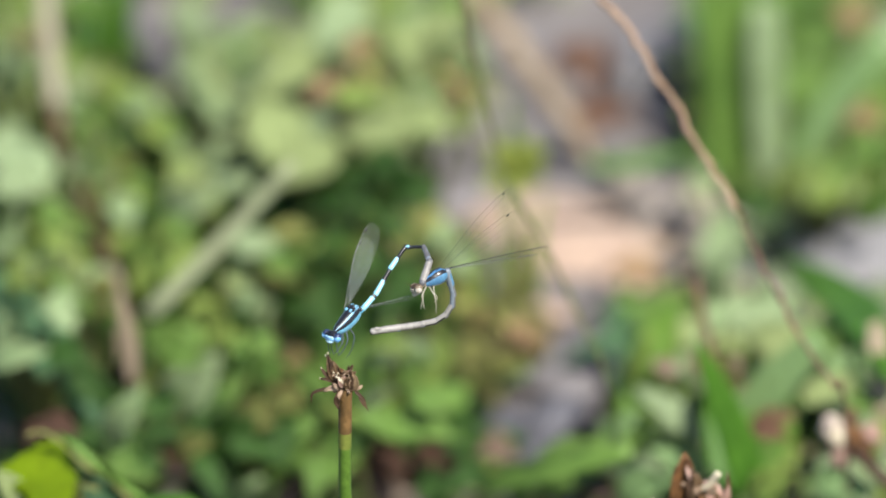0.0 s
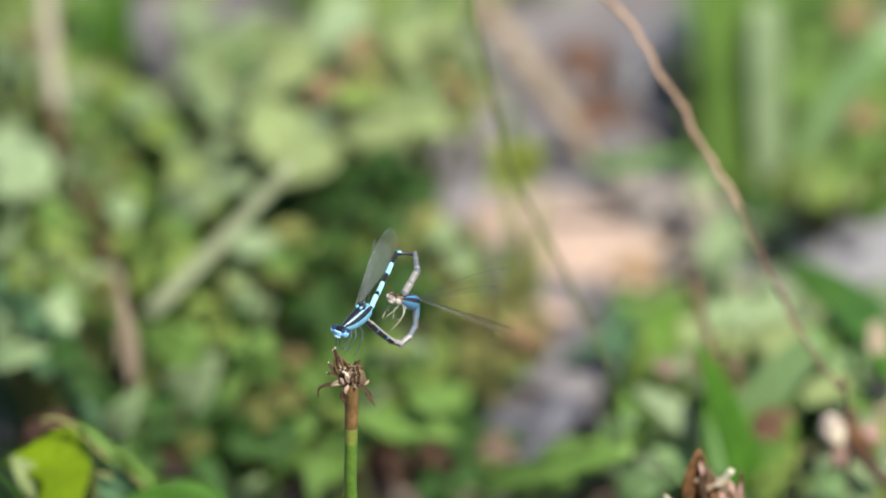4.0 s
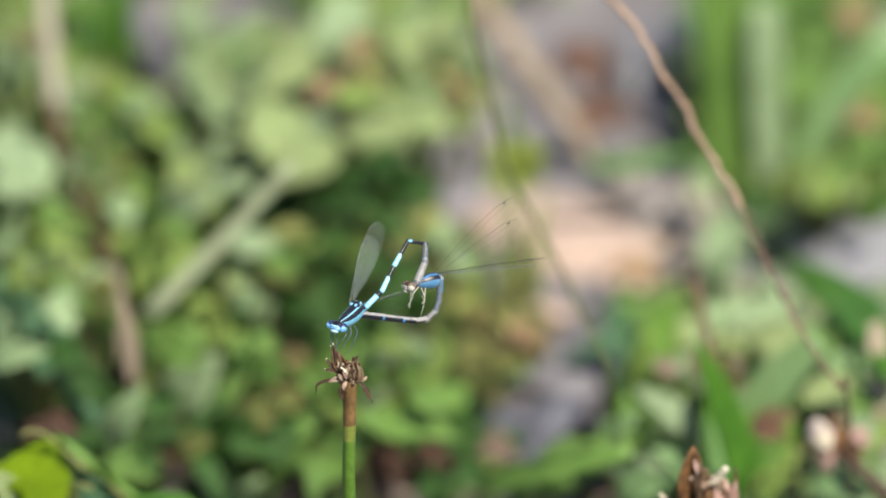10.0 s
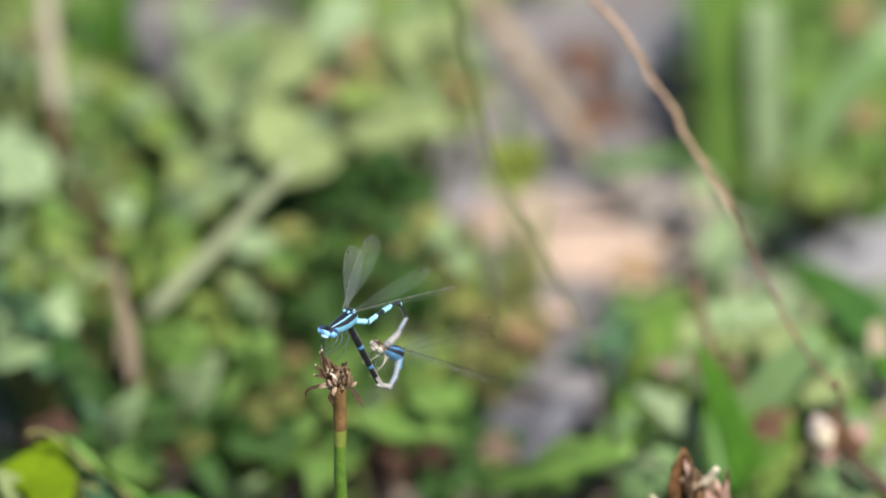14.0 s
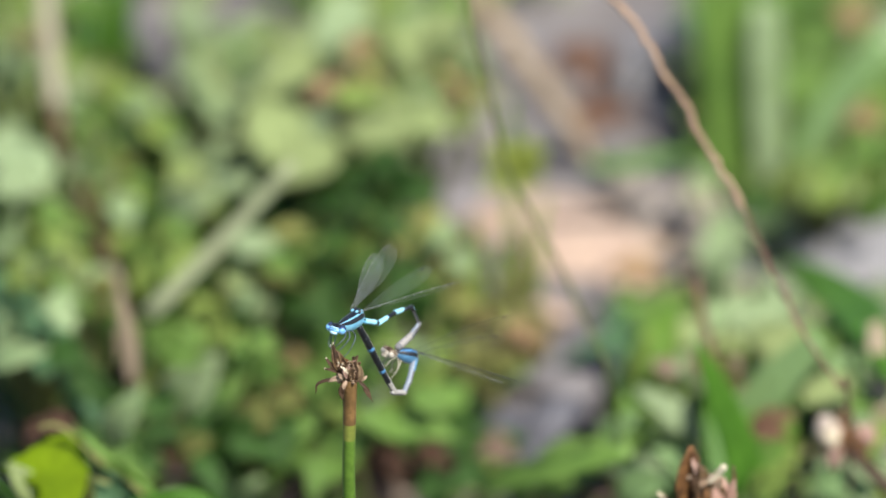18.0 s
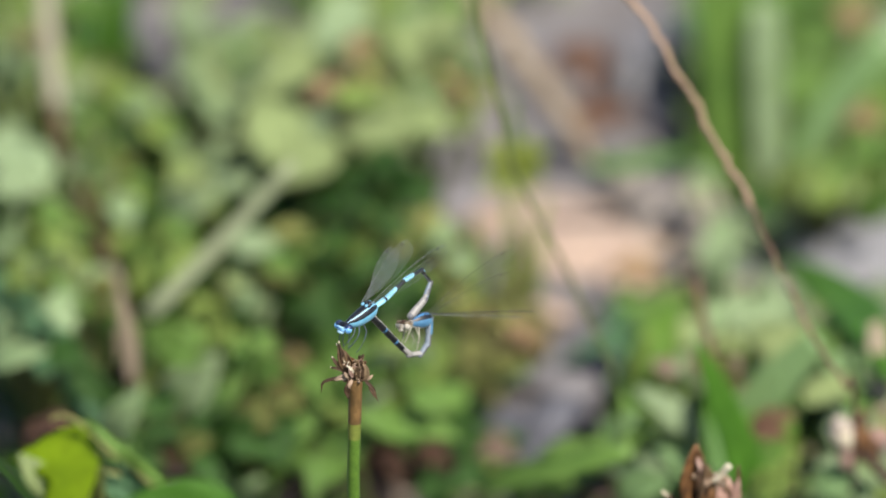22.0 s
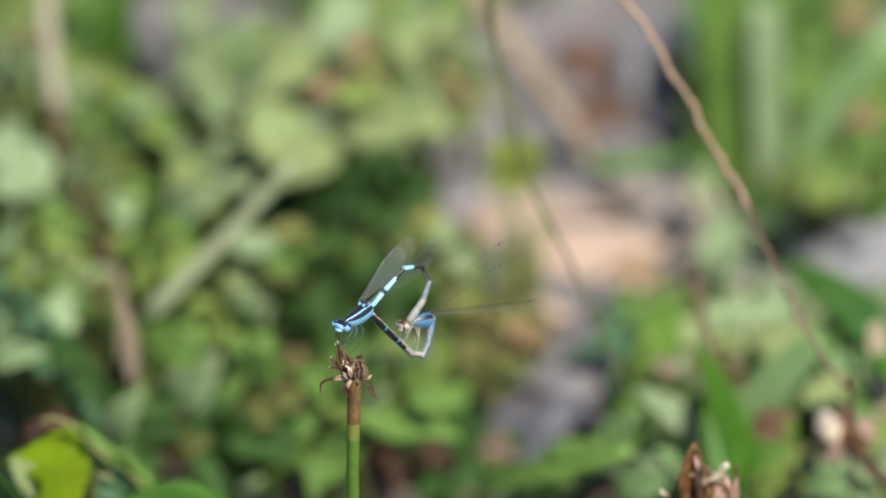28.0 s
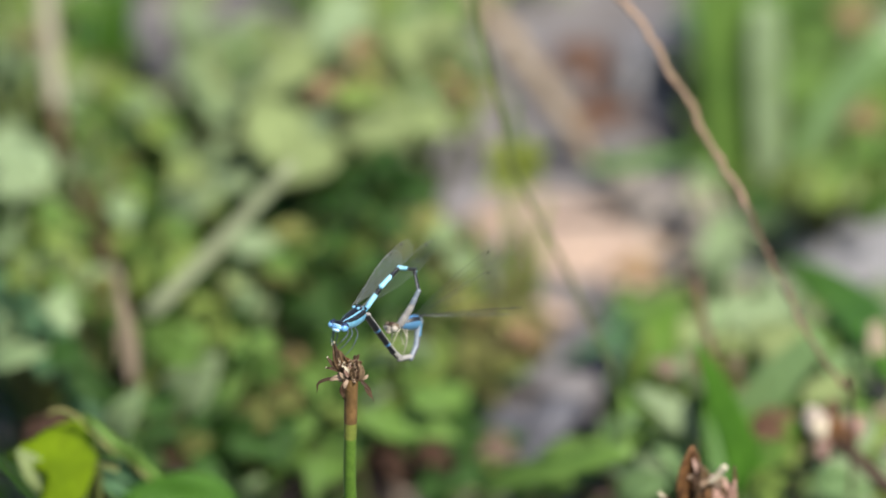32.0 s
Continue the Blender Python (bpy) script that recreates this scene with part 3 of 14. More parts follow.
herb((0.1113, 0.4072), [("green", 0.1066, 0.4216, 0.0256, 0.0309, 70, -14, 10), ("green", 0.1139, 0.4008, 0.0109, 0.0274, 170, 4, -30), ("dark", 0.1047, 0.4518, 0.0285, 0.0230, 70, -10, 10), ("sere", 0.1225, 0.4138, 0.0201, 0.0130, 297, 25, 14), ("sere", 0.1195, 0.4537, 0.0349, 0.0132, 91, -21, -0), ("green", 0.1231, 0.4282, 0.0280, 0.0228, 87, -16, 2)], "leafy herb with large soft green leaves")
herb((0.0760, 0.4190), [("dark", 0.0834, 0.4061, 0.0147, 0.0178, 93, -19, -2), ("green", 0.0894, 0.3896, 0.0027, 0.0193, 47, -5, 20)], "herb with narrow green leaves")
herb((0.0444, 0.4676), [("rust", 0.0400, 0.4621, 0.0160, 0.0199, 150, -7, -26), ("rust", 0.0474, 0.4211, 0.0160, 0.0179, 30, -6, 26), ("rust", 0.0438, 0.4460, 0.0140, 0.0132, 100, -16, -5), ("rust", 0.0369, 0.4751, 0.0140, 0.0134, 60, -8, 15)], "dead rust-brown curled leaves on the stones")
herb((-0.1042, 0.2477), [("umber", -0.1027, 0.2246, 0.0140, 0.0169, 20, -2, 28), ("dark", -0.1107, 0.2353, 0.0120, 0.0131, 120, -8, -15), ("umber", -0.0977, 0.2277, 0.0100, 0.0117, 60, -14, 15)], "dead dark red-brown leaves on the soil")
herb((0.0869, 0.2578), [("rust", 0.0856, 0.2320, 0.0120, 0.0134, 30, -5, 26), ("green", 0.1042, 0.2077, 0.0460, 0.0189, 30, -12, 26), ("pale", 0.1002, 0.1854, 0.0440, 0.0201, 20, -6, 28), ("green", 0.1100, 0.1822, 0.0440, 0.0187, 50, -8, 19), ("frost", 0.1021, 0.1669, 0.0420, 0.0171, 117, -14, -14)], "dead brown leaf lying on the herbs")
herb((0.0245, 0.2147), [("green", 0.0313, 0.1859, 0.0220, 0.0232, 170, 4, -30), ("dark", 0.0168, 0.1819, 0.0200, 0.0188, 170, 7, -30), ("dark", 0.0052, 0.1740, 0.0240, 0.0152, 202, 13, -28)], "herb with narrow green leaves")
herb((-0.0228, 0.3537), [("yellow", -0.0338, 0.2786, 0.0419, 0.0146, 316, 32, 21), ("dark", -0.0278, 0.2707, 0.0306, 0.0133, 201, 23, -28), ("dark", -0.0290, 0.2504, 0.0287, 0.0118, 49, -17, 20), ("dark", -0.0200, 0.2524, 0.0294, 0.0118, 26, -7, 27)], "herb with yellow-green leaves")
herb((-0.0559, 0.2923), [("yellow", -0.0680, 0.2564, 0.0308, 0.0150, 26, -1, 27), ("green", -0.0725, 0.2546, 0.0250, 0.0150, 323, 17, 24), ("pale", -0.0510, 0.2374, 0.0300, 0.0144, 238, 23, -16), ("yellow", -0.0621, 0.2604, 0.0322, 0.0106, 348, 8, 29), ("green", -0.0798, 0.2471, 0.0220, 0.0131, 143, -8, -24)], "herb with yellow-green leaves")
herb((-0.0994, 0.3353), [("yellow", -0.1077, 0.2746, 0.0371, 0.0151, 58, -15, 16), ("blue", -0.1007, 0.2522, 0.0328, 0.0179, 186, 8, -30), ("pale", -0.0965, 0.2546, 0.0250, 0.0135, 115, -12, -13)], "herb with pale rounded green leaves")
herb((-0.0782, 0.3994), [("yellow", -0.0694, 0.3062, 0.0510, 0.0122, 23, 5, 28)], "herb with yellow-green leaves")
herb((-0.0183, 0.2179), [("yellow", -0.0239, 0.2040, 0.0300, 0.0141, 38, -11, 24), ("green", -0.0288, 0.2347, 0.0280, 0.0117, 152, 2, -26), ("pale", -0.0036, 0.2409, 0.0250, 0.0118, 93, -23, -2)], "herb with fresh green leaves")
herb((-0.0517, 0.2510), [("dark", -0.0526, 0.1877, 0.0300, 0.0140, 252, 25, -9), ("dark", -0.0619, 0.2047, 0.0280, 0.0141, 248, 30, -11), ("green", -0.0353, 0.1909, 0.0300, 0.0127, 228, 31, -20), ("dark", -0.0700, 0.1877, 0.0300, 0.0140, 24, 3, 27)], "herb with yellow-green leaves")
herb((-0.0040, 0.4885), [("pale", 0.0026, 0.4044, 0.0366, 0.0225, 163, -2, -29), ("pale", -0.0038, 0.3601, 0.0678, 0.0188, 199, 22, -28), ("yellow", 0.0057, 0.3870, 0.0337, 0.0175, 96, -23, -3), ("green", -0.0132, 0.3765, 0.0642, 0.0142, 86, -23, 2)], "herb with pale rounded green leaves")
herb((0.1233, 0.4190), [("green", 0.1222, 0.4046, 0.0136, 0.0242, 18, -5, 29), ("green", 0.1093, 0.4077, 0.0158, 0.0275, 40, -11, 23), ("green", 0.1146, 0.4518, 0.0285, 0.0214, 273, 29, 2), ("green", 0.0968, 0.4200, 0.0245, 0.0227, 80, -17, 5), ("green", 0.1039, 0.3910, 0.0038, 0.0241, 64, -17, 13)], "leafy herb with large soft green leaves")
herb((0.0824, 0.3725), [("pale", 0.0879, 0.3940, 0.0060, 0.0161, 7, 1, 30)], "herb with pale rounded green leaves")
herb((0.1058, 0.2714), [("pale", 0.0853, 0.2359, 0.0340, 0.0178, 142, -8, -23), ("pale", 0.0705, 0.2359, 0.0340, 0.0178, 354, 8, 30), ("green", 0.0782, 0.1725, 0.0360, 0.0200, 254, 34, -8)], "herb with broad green leaves")
herb((0.0584, 0.2114), [("frost", 0.0558, 0.1860, 0.0260, 0.0202, 125, -20, -17), ("green", 0.0455, 0.1805, 0.0320, 0.0187, 47, -17, 21), ("pale", 0.0633, 0.1567, 0.0360, 0.0185, 92, -23, -1)], "herb with broad green leaves")
herb((0.0476, 0.3207), [("yellow", 0.0497, 0.2268, 0.0220, 0.0118, 101, -21, -6), ("frost", 0.0615, 0.2306, 0.0300, 0.0177, 57, -14, 16), ("yellow", 0.0672, 0.2657, 0.0263, 0.0136, 95, -10, -2)], "herb with fresh green leaves")
herb((-0.1221, 0.4974), [("yellow", -0.1087, 0.3641, 0.0573, 0.0138, 133, -14, -20), ("green", -0.1019, 0.3961, 0.0626, 0.0129, 81, -22, 5)], "herb with soft green leaves", tri=True)
herb((-0.0990, 0.5130), [("pale", -0.1010, 0.3584, 0.0555, 0.0135, 115, -18, -13), ("yellow", -0.0899, 0.3607, 0.0509, 0.0130, 14, -3, 29)], "herb with soft green leaves", tri=True)
herb((-0.0323, 0.5227), [("yellow", -0.0302, 0.4062, 0.0619, 0.0126, 58, -10, 16), ("yellow", -0.0149, 0.3853, 0.0685, 0.0160, 104, -18, -7), ("pale", -0.0286, 0.3642, 0.0610, 0.0170, 93, -12, -2), ("pale", -0.0353, 0.3749, 0.0533, 0.0124, 50, -11, 19), ("pale", -0.0459, 0.3695, 0.0576, 0.0130, 171, 2, -30)], "herb with soft green leaves", tri=True)
herb((0.0002, 0.5090), [("green", 0.0002, 0.3867, 0.0647, 0.0164, 135, -8, -21), ("pale", 0.0025, 0.4336, 0.0277, 0.0188, 80, -17, 5), ("green", 0.0009, 0.3711, 0.0495, 0.0152, 78, -16, 6), ("pale", -0.0129, 0.3746, 0.0532, 0.0137, 56, -14, 17), ("yellow", -0.0128, 0.3579, 0.0503, 0.0135, 149, -9, -26)], "herb with soft green leaves", tri=True)
herb((-0.0705, 0.4680), [("pale", -0.0667, 0.3732, 0.0538, 0.0126, 120, -7, -15), ("pale", -0.0483, 0.3563, 0.0494, 0.0169, 89, -21, 1)], "herb with soft green leaves", tri=True)
herb((-0.0396, 0.4573), [("green", -0.0373, 0.3571, 0.0563, 0.0119, 101, -13, -6), ("pale", -0.0358, 0.3505, 0.0451, 0.0180, 119, -22, -15), ("yellow", -0.0220, 0.3422, 0.0549, 0.0160, 122, -16, -16), ("green", -0.0283, 0.3389, 0.0484, 0.0164, 89, -21, 0), ("pale", -0.0467, 0.3459, 0.0414, 0.0139, 40, -16, 23)], "herb with soft green leaves", tri=True)
herb((-0.0866, 0.4018), [("yellow", -0.0105, 0.3507, 0.0426, 0.0134, 124, -15, -17)], "herb with soft green leaves", tri=True)
herb((-0.1274, 0.3925), [("green", -0.1167, 0.3166, 0.0323, 0.0123, 109, -15, -10)], "herb with fresh green leaves", tri=True)
herb((-0.0891, 0.3735), [("green", -0.0863, 0.3175, 0.0274, 0.0124, 107, -18, -9), ("green", -0.0957, 0.3006, 0.0324, 0.0133, 110, -13, -10), ("green", -0.0684, 0.3199, 0.0279, 0.0113, 103, -20, -7)], "herb with fresh green leaves", tri=True)
herb((-0.0621, 0.3704), [("yellow", -0.0603, 0.3245, 0.0333, 0.0099, 24, -4, 27), ("green", -0.0495, 0.3371, 0.0305, 0.0138, 94, -17, -2), ("dark", -0.0547, 0.3020, 0.0223, 0.0095, 137, -11, -22)], "herb with fresh green leaves", tri=True)
herb((-0.0049, 0.3410), [("dark", -0.0048, 0.3127, 0.0253, 0.0114, 120, -21, -15), ("green", -0.0088, 0.2893, 0.0235, 0.0144, 24, -1, 27), ("dark", -0.0192, 0.2962, 0.0235, 0.0135, 146, -12, -25), ("green", -0.0028, 0.2829, 0.0176, 0.0139, 97, -12, -4), ("dark", -0.0299, 0.2871, 0.0306, 0.0120, 130, -16, -19)], "herb with fresh green leaves", tri=True)
herb((-0.1171, 0.3206), [("pale", -0.1156, 0.3036, 0.0201, 0.0165, 49, -9, 20), ("pale", -0.1116, 0.3013, 0.0252, 0.0115, 60, -15, 15), ("green", -0.1082, 0.2646, 0.0228, 0.0155, 38, -9, 24), ("green", -0.1198, 0.2838, 0.0135, 0.0141, 116, -22, -13), ("pale", -0.0995, 0.3039, 0.0202, 0.0159, 56, -17, 17)], "herb with fresh green leaves", tri=True)
herb((-0.0797, 0.3178), [("green", -0.0780, 0.2863, 0.0269, 0.0135, 58, -20, 16), ("green", -0.0734, 0.2737, 0.0232, 0.0131, 98, -24, -4), ("dark", -0.0674, 0.3026, 0.0213, 0.0118, 43, -11, 22), ("green", -0.0815, 0.2657, 0.0203, 0.0136, 142, -1, -24), ("pale", -0.0956, 0.2873, 0.0147, 0.0146, 150, -2, -26)], "herb with fresh green leaves", tri=True)
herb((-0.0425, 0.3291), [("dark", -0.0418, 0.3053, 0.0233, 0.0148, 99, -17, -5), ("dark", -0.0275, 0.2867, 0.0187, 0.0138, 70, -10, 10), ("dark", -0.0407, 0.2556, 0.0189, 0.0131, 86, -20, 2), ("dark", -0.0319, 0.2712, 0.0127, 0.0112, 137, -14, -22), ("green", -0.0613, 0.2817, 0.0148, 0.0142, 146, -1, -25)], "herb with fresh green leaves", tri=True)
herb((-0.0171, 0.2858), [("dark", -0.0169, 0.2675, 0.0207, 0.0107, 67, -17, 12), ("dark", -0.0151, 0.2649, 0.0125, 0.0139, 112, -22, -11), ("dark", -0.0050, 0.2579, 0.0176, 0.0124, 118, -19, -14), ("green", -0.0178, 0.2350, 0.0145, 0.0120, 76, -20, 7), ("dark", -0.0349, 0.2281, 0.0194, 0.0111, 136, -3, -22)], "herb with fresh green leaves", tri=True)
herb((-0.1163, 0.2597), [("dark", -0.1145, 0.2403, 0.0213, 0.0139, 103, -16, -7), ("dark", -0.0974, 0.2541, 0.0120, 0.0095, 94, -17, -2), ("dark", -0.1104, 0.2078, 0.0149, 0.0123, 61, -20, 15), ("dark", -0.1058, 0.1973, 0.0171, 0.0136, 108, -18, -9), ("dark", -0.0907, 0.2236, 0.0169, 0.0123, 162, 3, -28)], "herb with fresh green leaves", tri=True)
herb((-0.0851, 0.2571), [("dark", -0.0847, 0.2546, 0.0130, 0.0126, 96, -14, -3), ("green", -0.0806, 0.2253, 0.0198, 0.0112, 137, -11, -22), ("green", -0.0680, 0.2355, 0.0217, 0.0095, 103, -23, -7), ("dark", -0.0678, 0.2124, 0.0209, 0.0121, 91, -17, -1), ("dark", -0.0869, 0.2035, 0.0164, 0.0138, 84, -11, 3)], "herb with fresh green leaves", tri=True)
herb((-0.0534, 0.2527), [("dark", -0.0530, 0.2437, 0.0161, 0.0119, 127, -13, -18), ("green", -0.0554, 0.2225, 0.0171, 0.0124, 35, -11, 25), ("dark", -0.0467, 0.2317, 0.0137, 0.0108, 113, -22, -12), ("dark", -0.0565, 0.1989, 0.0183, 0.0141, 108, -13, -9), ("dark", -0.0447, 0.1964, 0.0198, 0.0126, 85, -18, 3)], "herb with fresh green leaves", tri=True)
herb((-0.0076, 0.2238), [("green", -0.0330, 0.2028, 0.0146, 0.0103, 125, -6, -17), ("green", -0.0781, 0.1968, 0.0140, 0.0098, 42, -16, 22)], "herb with fresh green leaves", tri=True)
herb((0.0742, 0.5025), [("green", 0.0879, 0.4871, 0.0202, 0.0161, 99, -13, -4), ("green", 0.0858, 0.4529, 0.0205, 0.0225, 53, -8, 18)], "herb with broad green leaves", tri=True)
herb((0.1077, 0.5169), [("green", 0.1059, 0.4913, 0.0237, 0.0175, 91, -19, -1), ("pale", 0.1036, 0.4631, 0.0262, 0.0180, 162, -7, -28), ("green", 0.1166, 0.4960, 0.0199, 0.0219, 133, -14, -21), ("green", 0.1102, 0.4570, 0.0223, 0.0247, 128, -14, -19), ("green", 0.1250, 0.4992, 0.0243, 0.0194, 63, -9, 14)], "herb with broad green leaves", tri=True)
herb((0.1241, 0.4934), [("green", 0.1216, 0.4622, 0.0262, 0.0170, 112, -20, -11), ("green", 0.1268, 0.4290, 0.0205, 0.0185, 71, -19, 10), ("green", 0.1050, 0.4363, 0.0191, 0.0196, 71, -19, 10), ("green", 0.1139, 0.4142, 0.0204, 0.0167, 109, -21, -10)], "herb with broad green leaves", tri=True)
herb((0.0923, 0.4593), [("green", 0.0913, 0.4441, 0.0193, 0.0216, 120, -21, -15), ("green", 0.0847, 0.4153, 0.0205, 0.0242, 106, -17, -8), ("green", 0.1036, 0.4067, 0.0151, 0.0235, 58, -10, 16)], "herb with broad green leaves", tri=True)
herb((0.1268, 0.4191), [("green", 0.1257, 0.4092, 0.0169, 0.0214, 51, -10, 19), ("green", 0.1272, 0.4032, 0.0126, 0.0211, 110, -13, -10), ("green", 0.1180, 0.3868, 0.0020, 0.0175, 143, -9, -24)], "herb with broad green leaves", tri=True)
herb((0.0752, 0.4016), [("green", 0.0750, 0.4024, 0.0120, 0.0223, 97, -15, -4), ("green", 0.0899, 0.3978, 0.0087, 0.0164, 92, -10, -1), ("green", 0.0892, 0.3849, 0.0020, 0.0226, 70, -18, 10)], "herb with broad green leaves", tri=True)
herb((0.0505, 0.3046), [("green", 0.0499, 0.2889, 0.0194, 0.0155, 101, -16, -6), ("yellow", 0.0647, 0.2815, 0.0201, 0.0158, 68, -16, 11), ("yellow", 0.0609, 0.2464, 0.0239, 0.0157, 65, -19, 13), ("frost", 0.0750, 0.2775, 0.0264, 0.0153, 122, -20, -16)], "herb with broad green leaves", tri=True)
herb((0.0865, 0.2978), [("green", 0.0855, 0.2830, 0.0190, 0.0165, 39, -9, 23), ("frost", 0.0865, 0.2573, 0.0207, 0.0189, 51, -14, 19), ("yellow", 0.0784, 0.2560, 0.0207, 0.0156, 24, -4, 27), ("yellow", 0.0954, 0.2538, 0.0185, 0.0157, 105, -15, -8), ("pale", 0.1026, 0.2747, 0.0251, 0.0146, 86, -25, 2)], "herb with broad green leaves", tri=True)
herb((0.1092, 0.2965), [("frost", 0.1082, 0.2863, 0.0168, 0.0207, 42, -5, 22), ("frost", 0.1072, 0.2488, 0.0241, 0.0151, 98, -18, -4), ("yellow", 0.1069, 0.2381, 0.0208, 0.0215, 19, -4, 28), ("green", 0.1004, 0.2433, 0.0181, 0.0177, 65, -17, 13), ("frost", 0.0890, 0.2390, 0.0194, 0.0212, 84, -10, 3)], "herb with broad green leaves", tri=True)
herb((0.0562, 0.2454), [("yellow", 0.0552, 0.2207, 0.0239, 0.0168, 137, -16, -22), ("green", 0.0515, 0.2101, 0.0231, 0.0151, 23, -9, 28), ("green", 0.0634, 0.2312, 0.0238, 0.0145, 101, -16, -6), ("frost", 0.0582, 0.1963, 0.0249, 0.0182, 126, -10, -18), ("green", 0.0722, 0.2153, 0.0200, 0.0150, 138, -16, -22)], "herb with broad green leaves", tri=True)
herb((0.0766, 0.2592), [("frost", 0.0753, 0.2369, 0.0227, 0.0179, 72, -14, 9), ("pale", 0.0834, 0.2167, 0.0170, 0.0156, 129, -19, -19), ("green", 0.0948, 0.2072, 0.0202, 0.0148, 110, -11, -10), ("green", 0.0763, 0.1816, 0.0197, 0.0203, 95, -11, -3), ("green", 0.0802, 0.1769, 0.0216, 0.0158, 129, -10, -19)], "herb with broad green leaves", tri=True)
herb((0.1094, 0.2298), [("frost", 0.1079, 0.2115, 0.0208, 0.0173, 94, -21, -2), ("green", 0.0964, 0.2018, 0.0168, 0.0178, 27, 2, 27), ("frost", 0.1002, 0.1734, 0.0223, 0.0171, 110, -12, -10), ("green", 0.0581, 0.1746, 0.0228, 0.0148, 131, -14, -20), ("green", 0.0552, 0.1832, 0.0182, 0.0148, 143, -7, -24)], "herb with broad green leaves", tri=True)
herb((0.0521, 0.2612), [("yellow", 0.0511, 0.2346, 0.0248, 0.0137, 53, -12, 18), ("yellow", 0.0525, 0.2087, 0.0284, 0.0143, 123, -16, -16), ("frost", 0.0588, 0.2261, 0.0245, 0.0134, 59, -9, 15), ("yellow", 0.0629, 0.2472, 0.0257, 0.0147, 86, -20, 2), ("frost", 0.0656, 0.2451, 0.0267, 0.0132, 98, -23, -4)], "herb with broad green leaves", tri=True)
herb((0.0829, 0.2647), [("frost", 0.0814, 0.2379, 0.0249, 0.0172, 116, -17, -13), ("yellow", 0.0810, 0.2185, 0.0282, 0.0192, 82, -24, 4), ("green", 0.0894, 0.2483, 0.0224, 0.0205, 89, -12, 1), ("frost", 0.0717, 0.2179, 0.0289, 0.0156, 62, -10, 14), ("yellow", 0.0890, 0.2131, 0.0283, 0.0140, 77, -18, 7)], "herb with broad green leaves", tri=True)
herb((0.0980, 0.2662), [("yellow", 0.0957, 0.2327, 0.0281, 0.0190, 153, -2, -27), ("green", 0.0988, 0.2221, 0.0240, 0.0132, 41, -6, 23), ("frost", 0.1033, 0.2050, 0.0300, 0.0156, 92, -11, -1), ("yellow", 0.0991, 0.2008, 0.0259, 0.0189, 113, -20, -12)], "herb with broad green leaves", tri=True)
herb((0.1200, 0.2712), [("frost", 0.1147, 0.2283, 0.0225, 0.0171, 76, -22, 7), ("frost", 0.1159, 0.1954, 0.0287, 0.0131, 118, -20, -14), ("yellow", 0.1044, 0.2055, 0.0224, 0.0139, 92, -15, -1), ("frost", 0.1144, 0.1680, 0.0295, 0.0174, 112, -12, -11)], "herb with broad green leaves", tri=True)
herb((0.0507, 0.2226), [("green", 0.0495, 0.1891, 0.0284, 0.0139, 50, -12, 19), ("green", 0.0566, 0.1862, 0.0226, 0.0172, 153, -9, -27), ("frost", 0.0477, 0.1666, 0.0291, 0.0136, 149, -4, -26), ("yellow", 0.0601, 0.1874, 0.0297, 0.0193, 112, -21, -11), ("yellow", 0.0698, 0.1871, 0.0287, 0.0172, 112, -17, -11)], "herb with broad green leaves", tri=True)
herb((0.0749, 0.2310), [("green", 0.0737, 0.2098, 0.0222, 0.0170, 67, -15, 12), ("pale", 0.0840, 0.1843, 0.0247, 0.0139, 139, -2, -23), ("yellow", 0.0780, 0.1773, 0.0229, 0.0159, 136, -11, -21), ("yellow", 0.0888, 0.2011, 0.0229, 0.0199, 88, -21, 1), ("frost", 0.0967, 0.1657, 0.0270, 0.0182, 119, -16, -15)], "herb with broad green leaves", tri=True)
herb((0.1027, 0.1966), [("pale", 0.1010, 0.1750, 0.0225, 0.0178, 162, -3, -29)], "herb with broad green leaves", tri=True)
herb((0.0815, 0.5262), [("green", 0.0794, 0.4820, 0.0316, 0.0197, 97, -21, -4), ("green", 0.0964, 0.4580, 0.0364, 0.0255, 114, -11, -12), ("green", 0.0782, 0.4383, 0.0298, 0.0180, 108, -23, -9), ("green", 0.0948, 0.4467, 0.0320, 0.0173, 82, -24, 4), ("green", 0.1032, 0.4816, 0.0273, 0.0268, 65, -14, 13)], "herb with broad green leaves", tri=True)
herb((0.1246, 0.5210), [("green", 0.1210, 0.4723, 0.0334, 0.0241, 23, -8, 28), ("green", 0.1299, 0.4790, 0.0314, 0.0182, 47, -10, 21), ("green", 0.1261, 0.4578, 0.0271, 0.0184, 89, -13, 0), ("green", 0.1011, 0.4583, 0.0281, 0.0211, 23, -2, 28)], "herb with broad green leaves", tri=True)
herb((0.0832, 0.4505), [("yellow", 0.0816, 0.4214, 0.0254, 0.0174, 127, -15, -18), ("green", 0.0948, 0.4224, 0.0261, 0.0249, 85, -20, 3), ("green", 0.0947, 0.4091, 0.0168, 0.0249, 76, -18, 7), ("green", 0.1008, 0.4270, 0.0293, 0.0183, 65, -17, 13)], "herb with broad green leaves", tri=True)
herb((0.1194, 0.4574), [("green", 0.1169, 0.4240, 0.0272, 0.0246, 70, -22, 10), ("green", 0.1288, 0.4337, 0.0265, 0.0231, 144, -6, -24), ("green", 0.1031, 0.4165, 0.0220, 0.0192, 87, -17, 1), ("green", 0.1291, 0.4143, 0.0205, 0.0259, 102, -22, -6)], "herb with broad green leaves", tri=True)
